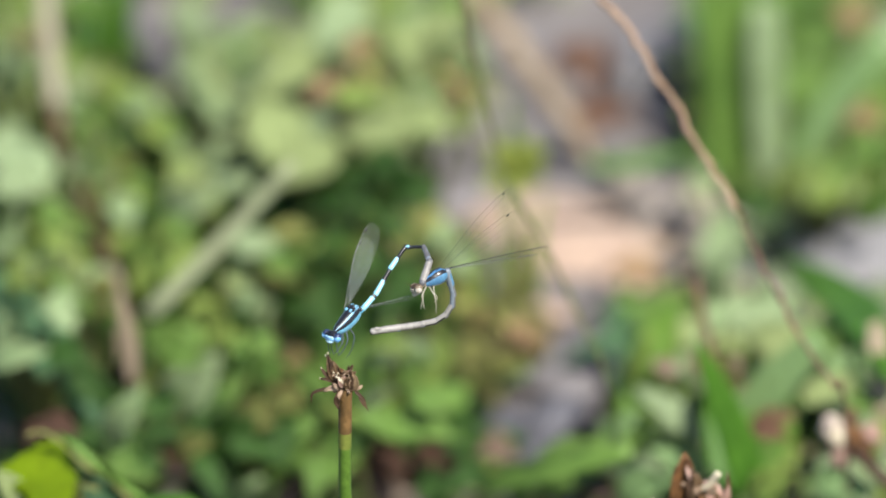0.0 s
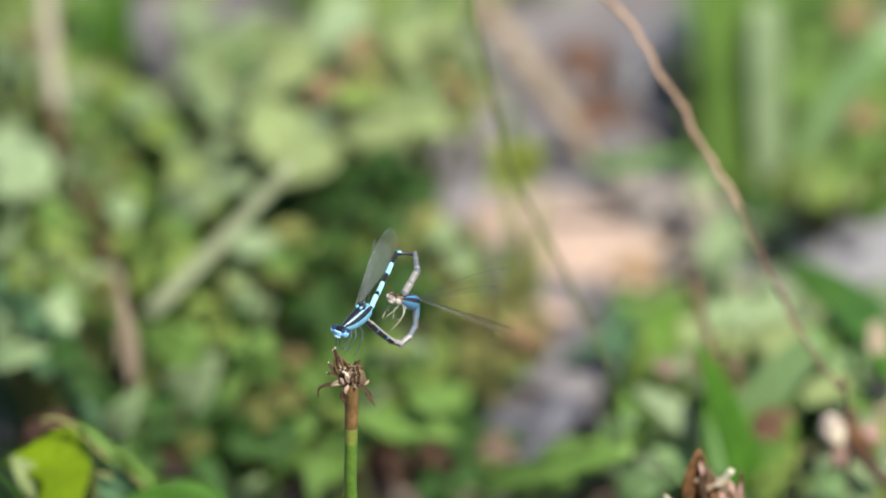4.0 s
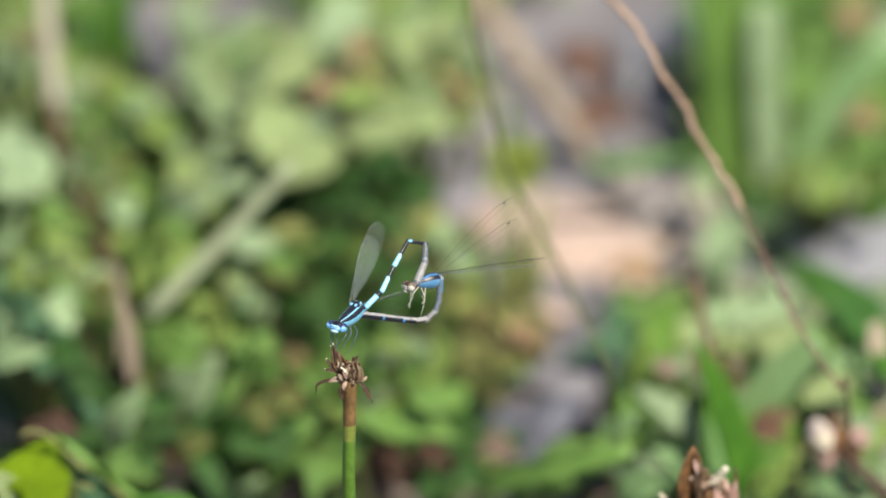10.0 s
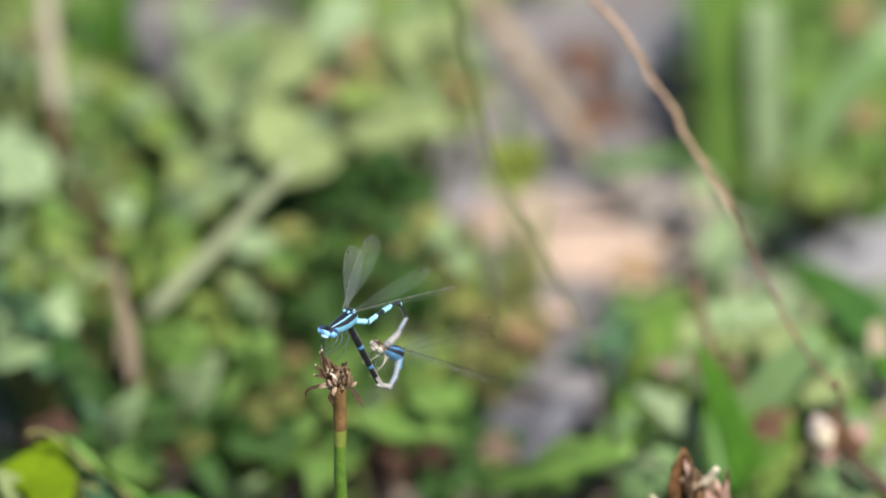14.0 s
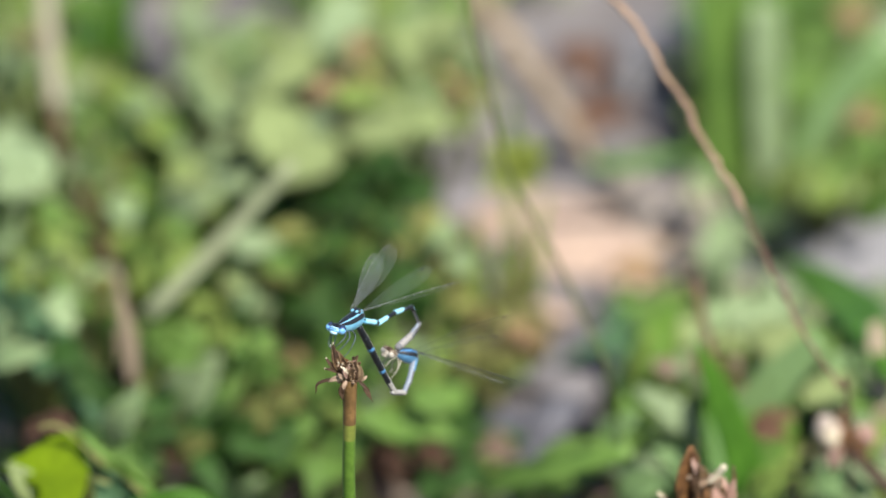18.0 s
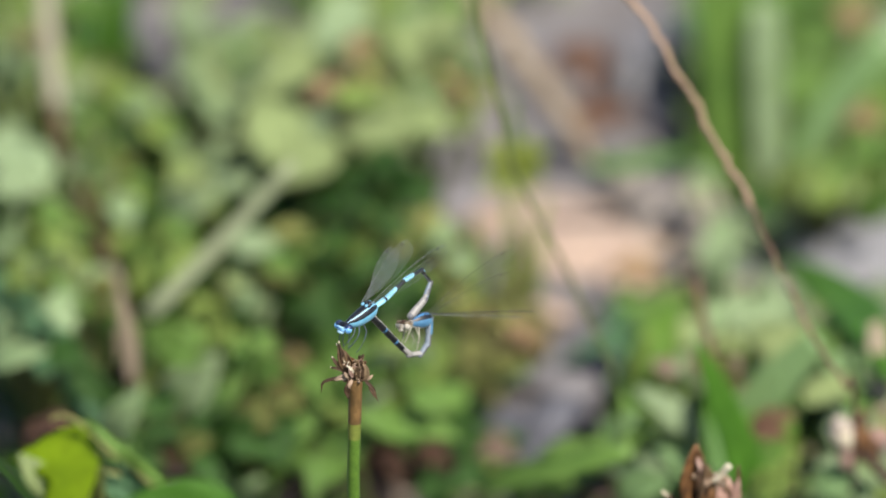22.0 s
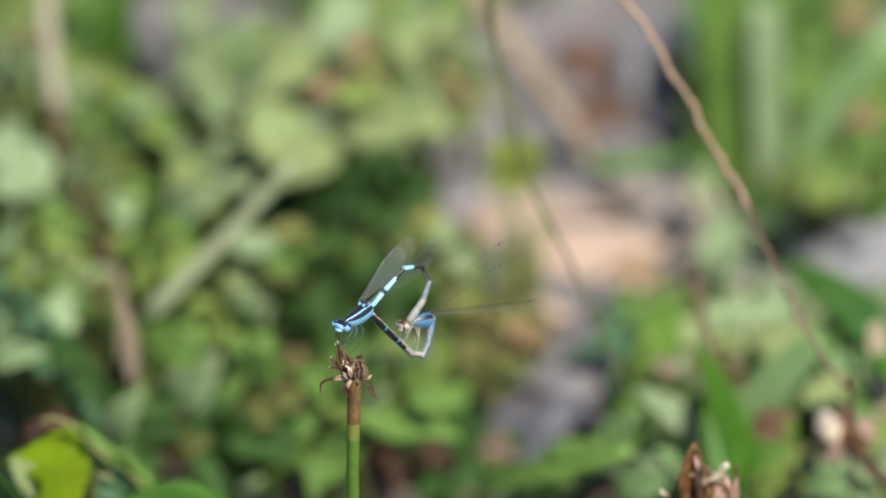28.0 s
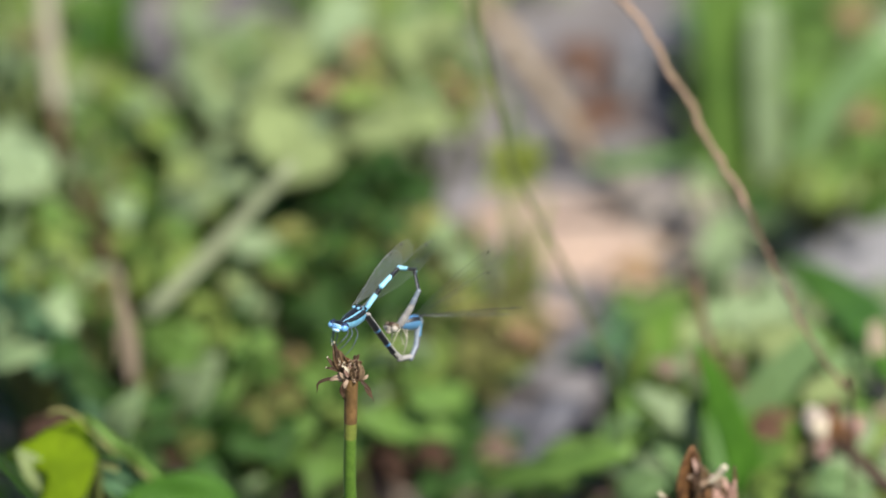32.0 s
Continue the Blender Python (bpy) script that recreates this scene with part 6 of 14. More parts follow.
sprig((-0.0183, 0.3817), [("haze", (-39.1, 397.7, 32.1), (-42.1, 389.7, 53.8), 13.4), ("haze", (-48.7, 327.4, 53.5), (-37.3, 319.4, 46.5), 15.5), ("pale", (-34.5, 332.5, 49.6), (-44.1, 324.5, 42.5), 12.0), ("frost", (-29.5, 388.6, 55.8), (-19.4, 380.6, 50.2), 10.0), ("haze", (-32.5, 354.4, 52.6), (-26.6, 346.4, 45.4), 9.0), ("gold", (-22.3, 387.1, 46.5), (-28.2, 379.1, 43.5), 8.7), ("sere", (-20.9, 380.9, 54.6), (-15.9, 372.9, 49.4), 6.7), ("olive", (-28.8, 382.2, 41.9), (-24.7, 374.2, 54.0), 5.9), ("haze", (-22.7, 350.3, 39.5), (-14.4, 342.3, 48.5), 8.5), ("haze", (-8.6, 338.4, 43.0), (-2.0, 330.4, 59.0), 11.4), ("pale", (-12.4, 359.0, 48.4), (-20.2, 351.0, 45.6), 8.6), ("haze", (-0.8, 411.8, 36.7), (7.6, 403.8, 49.3), 10.1), ("sere", (6.3, 365.8, 41.8), (0.4, 357.8, 58.2), 5.9), ("dark", (-16.1, 408.9, 45.4), (-6.0, 400.9, 46.6), 8.0), ("frost", (7.0, 374.6, 44.8), (9.9, 366.6, 61.2), 7.9), ("haze", (-2.7, 420.3, 45.1), (-14.7, 412.3, 52.9), 10.1)], "herb with broad pale leaves")
# All-dark leaves paint the shaded gap.
sprig((-0.0217, 0.2954), [("dark", (-26.7, 302.8, 52.7), (-18.7, 294.8, 49.3), 9.0), ("dark", (-20.6, 298.4, 57.9), (-11.0, 290.4, 58.1), 9.6), ("dark", (-34.9, 281.6, 54.2), (-23.5, 273.6, 53.8), 7.5), ("dark", (-15.1, 278.9, 56.1), (-5.6, 270.9, 65.9), 9.4), ("dark", (-34.5, 275.1, 51.0), (-26.7, 267.1, 62.9), 8.2)], "dark green leaves whose colour stands in for shade")
sprig((-0.0092, 0.2336), [("yellow", (-18.3, 220.2, 38.5), (-12.1, 212.2, 35.5), 8.6), ("frost", (-18.6, 206.7, 39.5), (-13.1, 198.7, 48.5), 6.2), ("yellow", (-3.7, 219.1, 42.3), (2.5, 211.1, 37.7), 8.3), ("haze", (-3.1, 204.7, 42.0), (-6.7, 196.7, 52.0), 5.4), ("green", (-7.9, 184.9, 44.4), (-0.4, 176.9, 41.6), 8.4), ("yellow", (-12.1, 303.4, 39.3), (-19.7, 295.4, 38.7), 8.4), ("haze", (3.0, 279.2, 47.3), (-2.7, 271.2, 44.7), 7.5), ("haze", (1.8, 270.0, 43.2), (7.5, 262.0, 40.8), 6.4), ("green", (-9.4, 182.1, 34.0), (-21.9, 174.1, 42.0), 9.0), ("green", (-28.8, 185.8, 42.0), (-19.7, 177.8, 48.0), 7.9)], "herb with yellow-green sunlit leaves")
# Shadowed hole between herbs, made with umber and dark leaf colours.
sprig((-0.0105, 0.2176), [("umber", (-18.4, 207.3, 15.4), (-9.1, 199.3, 12.6), 8.6), ("umber", (-7.4, 212.2, 15.1), (1.8, 204.2, 12.9), 8.4), ("dark", (-13.4, 210.0, 17.0), (-2.4, 202.0, 23.0), 5.5), ("umber", (-12.9, 208.7, 5.9), (-22.0, 200.7, 14.1), 6.6)], "umber and dark leaves coloured as deep shade")
sprig((0.0150, 0.2608), [("gold", (10.2, 239.5, 22.0), (21.2, 231.5, 30.0), 7.4), ("haze", (11.9, 240.9, 18.0), (21.1, 232.9, 26.0), 5.6), ("olive", (9.1, 253.1, 26.1), (16.5, 245.1, 25.9), 7.5), ("umber", (10.5, 258.1, 21.5), (19.8, 250.1, 26.5), 5.6), ("sere", (24.2, 260.0, 22.0), (16.6, 252.0, 30.0), 6.7), ("gold", (4.8, 249.7, 28.2), (10.4, 241.7, 23.8), 7.5), ("gold", (13.9, 268.6, 29.3), (19.5, 260.6, 22.7), 7.5)], "herb with olive and ochre leaves by the stones")
# The dark and umber leaves paint the shade behind the pale ones.
sprig((-0.0494, 0.2225), [("frost", (-53.5, 245.7, 29.9), (-45.7, 237.7, 44.0), 8.5), ("frost", (-72.7, 211.4, 23.5), (-58.4, 203.4, 44.5), 13.8), ("dark", (-52.1, 273.4, 35.9), (-42.4, 265.4, 44.0), 8.2), ("green", (-47.8, 257.6, 47.2), (-38.3, 249.6, 46.8), 7.5), ("gold", (-46.1, 183.3, 38.0), (-36.9, 175.3, 48.0), 7.2), ("gold", (-51.9, 184.1, 38.5), (-42.7, 176.1, 39.5), 7.9), ("green", (-49.3, 196.8, 43.0), (-40.0, 188.8, 49.0), 8.7), ("green", (-47.1, 218.7, 8.9), (-39.5, 210.7, 19.1), 7.4), ("dark", (-60.1, 183.6, 18.6), (-49.0, 175.6, 41.3), 13.6), ("umber", (-76.3, 194.0, 27.1), (-65.5, 186.0, 20.9), 9.1), ("gold", (-67.5, 177.3, 30.0), (-59.1, 169.3, 38.0), 7.2), ("dark", (-44.4, 247.4, 31.0), (-38.5, 239.4, 43.0), 8.2), ("green", (-33.5, 215.9, 40.0), (-26.0, 207.9, 48.0), 7.3)], "herb with pale leaves and dark ones standing in for shade")
sprig((-0.0909, 0.2084), [("blue", (-117.4, 227.3, 37.9), (-99.6, 219.3, 52.0), 13.0), ("haze", (-117.5, 192.7, 48.1), (-102.4, 184.7, 55.9), 7.9), ("dark", (-95.6, 184.5, 52.8), (-83.4, 176.5, 43.3), 9.0), ("blue", (-97.6, 194.3, 48.2), (-85.5, 186.3, 31.8), 10.6), ("haze", (-84.5, 171.7, 34.5), (-77.8, 163.7, 53.5), 9.3), ("green", (-72.8, 203.0, 47.1), (-61.6, 195.0, 46.9), 7.2), ("dark", (-100.9, 188.6, 54.1), (-89.7, 180.6, 54.0), 9.0), ("green", (-88.7, 213.5, 44.0), (-82.7, 205.5, 55.9), 7.3), ("gold", (-92.4, 227.7, 40.5), (-86.3, 219.7, 51.5), 6.2)], "herb with broad blue-green leaves")
blade("broad_grass", [(0.0791, 0.3764, 0.0140), (0.0800, 0.3764, 0.0367), (0.0802, 0.3764, 0.0574), (0.0786, 0.3764, 0.0779)], [0.0080, 0.0134, 0.0153, 0.0144], LEAF_GREEN, "broad olive-green grass leaf standing upright", "grass")
blade("broad_grass", [(0.0922, 0.3720, 0.0160), (0.0908, 0.3720, 0.0386), (0.0898, 0.3720, 0.0575), (0.0892, 0.3720, 0.0712)], [0.0076, 0.0092, 0.0099, 0.0083], LEAF_FROST, "pale grey-green grass leaf standing upright", "grass")
blade("broad_grass", [(0.0971, 0.3663, 0.0160), (0.1030, 0.3663, 0.0325), (0.1112, 0.3663, 0.0472), (0.1241, 0.3663, 0.0626)], [0.0048, 0.0076, 0.0089, 0.0095], LEAF_LEEK, "grey-green grass leaf leaning sideways", "grass")
blade("broad_grass", [(0.0394, 0.3507, 0.0323), (0.0521, 0.3557, 0.0300), (0.0695, 0.3607, 0.0312)], [0.0022, 0.0054, 0.0028], LEAF_DEEP, "green grass leaf lying low", "grass")
sprig((0.1105, 0.3990), [("dark", (97.6, 451.0, 29.8), (117.9, 443.0, 24.3), 9.9), ("green", (105.7, 406.3, 39.6), (97.1, 398.3, 28.4), 10.1), ("rust", (116.3, 473.4, 29.4), (126.2, 465.4, 30.6), 7.5), ("sere", (113.4, 376.7, 36.6), (120.4, 368.7, 37.4), 9.0), ("rust", (119.0, 381.8, 33.9), (123.6, 373.8, 32.1), 7.2), ("dark", (119.2, 372.3, 32.6), (124.5, 364.3, 25.4), 7.9), ("green", (111.8, 339.6, 37.8), (101.7, 331.6, 34.2), 9.8), ("dark", (82.1, 326.9, 33.9), (91.5, 318.9, 30.1), 7.7)], "herb with fresh green leaves among grass")
sprig((0.0752, 0.3451), [("cream", (67.2, 365.6, 19.4), (77.8, 357.6, 18.7), 9.9), ("haze", (73.1, 326.0, 27.4), (80.6, 318.0, 24.7), 9.7), ("frost", (77.9, 329.1, 24.4), (85.4, 321.1, 19.6), 6.6), ("haze", (69.5, 353.1, 30.4), (75.1, 345.1, 27.6), 5.9), ("frost", (74.4, 311.7, 29.5), (70.5, 303.7, 20.5), 6.9)], "pale withered leaves on the soil")
blade("broad_grass", [(0.0443, 0.2201, 0.0138), (0.0497, 0.2201, 0.0269), (0.0551, 0.2201, 0.0400), (0.0603, 0.2201, 0.0506)], [0.0082, 0.0114, 0.0097, 0.0029], LEAF_VIVID, "bright green pointed leaf standing upright", "grass")
blade("broad_grass", [(0.0556, 0.2085, 0.0326), (0.0584, 0.2085, 0.0440), (0.0590, 0.2085, 0.0553)], [0.0029, 0.0052, 0.0017], LEAF_VERDANT, "bright green pointed leaf standing upright", "grass")
blade("broad_grass", [(0.0630, 0.1414, 0.0781), (0.0683, 0.1414, 0.0641), (0.0733, 0.1414, 0.0500), (0.0776, 0.1414, 0.0358)], [0.0020, 0.0070, 0.0093, 0.0084], LEAF_DEEP, "dark green grass leaf bending down", "grass")
blade("broad_grass", [(0.0758, 0.1846, 0.0372), (0.0842, 0.1846, 0.0460), (0.0955, 0.1846, 0.0588)], [0.0063, 0.0115, 0.0063], LEAF_LEEK, "pale fresh green leaf leaning sideways", "grass")
blade("broad_grass", [(0.0758, 0.1764, 0.0163), (0.0814, 0.1764, 0.0260), (0.0883, 0.1764, 0.0397)], [0.0081, 0.0107, 0.0035], LEAF_VIVID, "bright green pointed leaf leaning sideways", "grass")
sprig((0.0743, 0.2114), [("frost", (51.4, 227.9, 21.8), (73.0, 219.9, 10.2), 13.7), ("leek", (40.4, 213.8, 6.8), (50.9, 205.8, 21.2), 8.6), ("leek", (49.2, 218.5, 14.9), (64.5, 210.5, 5.1), 12.4), ("haze", (79.4, 276.6, 9.7), (69.3, 268.6, 26.2), 9.5), ("haze", (84.4, 276.6, 21.4), (77.9, 268.6, 14.6), 8.9), ("leek", (91.2, 129.7, 46.6), (105.4, 121.7, 47.4), 9.4), ("haze", (71.1, 208.5, 58.1), (65.5, 200.5, 49.9), 7.3), ("sere", (62.9, 193.5, 48.1), (69.8, 185.5, 51.9), 6.5), ("sere", (79.1, 166.8, 41.5), (87.4, 158.8, 50.5), 7.8), ("olive", (70.5, 174.4, 47.1), (73.6, 166.4, 58.9), 5.3), ("rust", (77.1, 156.9, 49.0), (85.6, 148.9, 49.0), 6.4), ("leek", (100.6, 197.2, 49.8), (103.4, 189.2, 40.2), 9.1)], "herb with broad pale blue-green leaves")
sprig((0.1151, 0.2533), [("sere", (112.6, 243.7, 24.2), (114.0, 235.7, 3.8), 8.5), ("sere", (118.3, 247.0, 24.5), (115.7, 239.0, 3.5), 7.5)], "withered tan leaf at the edge of the herbs")
sprig((-0.0022, 0.2173), [("dusk", (7.2, 229.0, 8.1), (18.3, 221.0, 7.9), 9.3), ("dusk", (36.5, 200.7, 11.0), (45.5, 192.7, 9.0), 9.1), ("dusk", (-25.3, 203.0, 8.0), (-12.4, 195.0, 8.0), 9.1), ("dusk", (-49.3, 204.6, 5.1), (-38.3, 196.6, 10.9), 8.3)], "pinkish dead leaves on the soil")
blade("dry_straw", [(0.0444, 0.4077, 0.0042), (0.0382, 0.4077, 0.0166), (0.0290, 0.4077, 0.0316), (0.0190, 0.4077, 0.0460), (0.0106, 0.4077, 0.0579), (0.0070, 0.4077, 0.0631)], [0.0019, 0.0045, 0.0051, 0.0055, 0.0055, 0.0055], STRAW_TAN, "tan flattened dry straw leaning over the stones", "straw")
sprig((0.1128, 0.3553), [("yellow", (101.2, 349.3, 19.4), (117.0, 341.3, 26.6), 9.2), ("green", (113.2, 332.1, 25.0), (126.1, 324.1, 35.0), 9.7), ("yellow", (96.0, 359.7, 27.4), (107.4, 351.7, 24.6), 8.7), ("green", (117.9, 348.1, 25.8), (123.9, 340.1, 40.2), 9.8)], "herb with fresh green leaves among grass")
sprig((0.0492, 0.1772), [("green", (29.8, 193.0, 15.4), (45.9, 185.0, 24.6), 8.0), ("green", (15.3, 195.3, 10.9), (31.5, 187.3, 21.1), 9.1), ("leek", (43.4, 151.3, 32.0), (57.2, 143.3, 40.0), 8.8), ("yellow", (75.8, 137.5, 39.0), (84.1, 129.5, 47.0), 8.8), ("leek", (65.8, 154.7, 31.0), (54.7, 146.7, 46.9), 8.9), ("leek", (38.9, 183.3, 28.0), (47.6, 175.3, 42.0), 7.9)], "herb with bright green leaves low on the soil")
sprig((-0.0978, 0.1615), [("rust", (-105.1, 158.5, 41.5), (-95.5, 150.5, 52.4), 8.2), ("umber", (-100.0, 148.4, 54.0), (-90.8, 140.4, 54.0), 7.7)], "dead red-brown leaves in deep shade")
sprig((0.0623, 0.2072), [("leek", (88.7, 202.5, 5.9), (94.1, 194.5, 22.0), 9.8), ("dusk", (37.9, 202.3, 5.9), (48.6, 194.3, 14.1), 9.1), ("sere", (48.0, 192.8, 8.9), (56.8, 184.8, 19.1), 9.1)], "herb with bright green leaves low on the soil")
blade("dry_straw", [(-0.0819, 0.1788, 0.0805), (-0.0809, 0.1788, 0.0711), (-0.0791, 0.1788, 0.0600), (-0.0785, 0.1788, 0.0489)], [0.0007, 0.0026, 0.0040, 0.0029], STRAW_TAN, "short pinkish dry leaf hanging down", "straw")
blade("herb_stem", [(0.0635, 0.1732, 0.0800), (0.0666, 0.1732, 0.0643), (0.0697, 0.1732, 0.0500), (0.0733, 0.1732, 0.0388)], [0.0017, 0.0023, 0.0023, 0.0017], STALK_PINK, "thin reddish herb stem", "stem")
# One dark leaf fills this spot with the colour of shade.
sprig((-0.0722, 0.2164), [("dark", (-79.8, 208.4, 13.9), (-64.7, 200.4, 26.1), 7.3)], "dark leaf coloured to stand in for deep shade")
sprig((-0.0346, 0.2122), [("dusk", (-46.4, 205.4, 3.8), (-32.4, 197.4, 12.2), 9.2), ("dusk", (-33.6, 203.0, 3.9), (-26.1, 195.0, 12.1), 9.1)], "pinkish dead leaves on the soil")
blade("broad_grass", [(0.0902, 0.1880, 0.0120), (0.0929, 0.1880, 0.0185), (0.0957, 0.1880, 0.0258)], [0.0044, 0.0058, 0.0038], STRAW_TAN, "pinkish withered leaf leaning sideways", "grass")
sprig((0.0893, 0.2343), [("rust", (81.2, 223.8, 11.4), (91.7, 215.8, 20.6), 9.2), ("umber", (89.2, 228.9, 14.4), (95.1, 220.9, 21.6), 7.0)], "rust-brown dead leaves low on the soil")
sprig((0.1059, 0.2195), [("leek", (95.8, 201.3, 2.0), (110.5, 193.3, 11.1), 12.3), ("leek", (102.7, 221.8, 6.2), (114.5, 213.8, 13.7), 9.3)], "herb with broad pale blue-green leaves")
sprig((0.0838, 0.2402), [("leek", (86.9, 235.0, 15.0), (97.6, 227.0, 5.0), 17.2), ("leek", (97.1, 230.7, 13.8), (109.4, 222.7, 2.2), 18.7), ("leek", (46.3, 217.6, 12.0), (60.1, 209.6, 4.0), 17.0), ("leek", (59.4, 212.7, 12.9), (71.6, 204.7, 3.1), 17.0), ("green", (87.7, 215.9, 2.0), (100.9, 207.9, 15.2), 15.5), ("leek", (72.8, 258.5, 16.8), (83.8, 250.5, 3.2), 17.4), ("leek", (95.3, 255.1, 15.1), (104.6, 247.1, 5.0), 17.4)], "herb with broad pale blue-green leaves")
sprig((0.0692, 0.2114), [("dusk", (37.3, 207.7, 2.0), (53.9, 199.7, 11.1), 13.9), ("sere", (90.0, 199.2, 5.2), (95.4, 191.2, 18.7), 9.2)], "pinkish dead leaves on the soil")
blade("broad_grass", [(-0.0997, 0.3540, 0.0414), (-0.1008, 0.3540, 0.0500), (-0.1025, 0.3540, 0.0577)], [0.0031, 0.0053, 0.0022], LEAF_FROST, "pale green leaf beside a stalk", "grass")
sprig((-0.1174, 0.3996), [("sere", (-120.8, 391.6, 47.5), (-114.1, 383.6, 58.5), 6.8)], "small orange-brown withered leaf")
blade("broad_grass", [(-0.1018, 0.4016, 0.0360), (-0.0999, 0.4016, 0.0500), (-0.1012, 0.4016, 0.0639)], [0.0048, 0.0071, 0.0064], LEAF_DEEP, "dark green grass leaf standing upright", "grass")
blade("broad_grass", [(-0.0931, 0.4057, 0.0378), (-0.0917, 0.4057, 0.0500), (-0.0899, 0.4057, 0.0622)], [0.0032, 0.0064, 0.0064], LEAF_DEEP, "dark green grass leaf standing upright", "grass")
# Dark leaf colour gives the shade along the lower side of the straw.
sprig((-0.0576, 0.3198), [("dark", (-72.4, 287.5, 21.3), (-62.4, 279.5, 38.7), 8.7), ("dark", (-63.5, 311.9, 21.8), (-51.5, 303.9, 38.2), 9.6), ("dark", (-53.1, 335.9, 22.8), (-43.0, 327.9, 37.2), 8.9)], "dark green leaves whose colour stands in for shade")
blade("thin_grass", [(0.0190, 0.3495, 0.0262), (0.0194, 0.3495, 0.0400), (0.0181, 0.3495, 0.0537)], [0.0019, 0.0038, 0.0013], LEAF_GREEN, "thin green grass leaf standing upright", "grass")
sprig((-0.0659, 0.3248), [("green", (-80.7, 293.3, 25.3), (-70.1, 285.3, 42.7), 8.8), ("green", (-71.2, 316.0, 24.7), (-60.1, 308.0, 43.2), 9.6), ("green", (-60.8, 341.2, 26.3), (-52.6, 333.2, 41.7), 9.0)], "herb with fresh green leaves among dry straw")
# The dark leaves here deepen the gap by colour, in place of shadow.
sprig((-0.0187, 0.2685), [("dark", (-16.6, 250.1, 41.2), (-5.4, 242.1, 36.8), 9.3), ("dark", (-10.4, 233.7, 41.0), (-1.1, 225.7, 51.0), 8.5), ("yellow", (-42.2, 273.5, 36.6), (-36.4, 265.5, 47.3), 8.2), ("yellow", (-27.5, 260.3, 43.0), (-19.9, 252.3, 55.0), 9.3), ("yellow", (-17.2, 284.9, 39.0), (-10.5, 276.9, 51.0), 9.4)], "dark green leaves whose colour stands in for shade")
sprig((0.1019, 0.2378), [("leek", (94.4, 233.6, 7.6), (104.6, 225.6, 20.3), 14.0), ("leek", (100.1, 226.0, 5.6), (108.6, 218.0, 18.3), 12.4)], "herb with broad pale blue-green leaves")
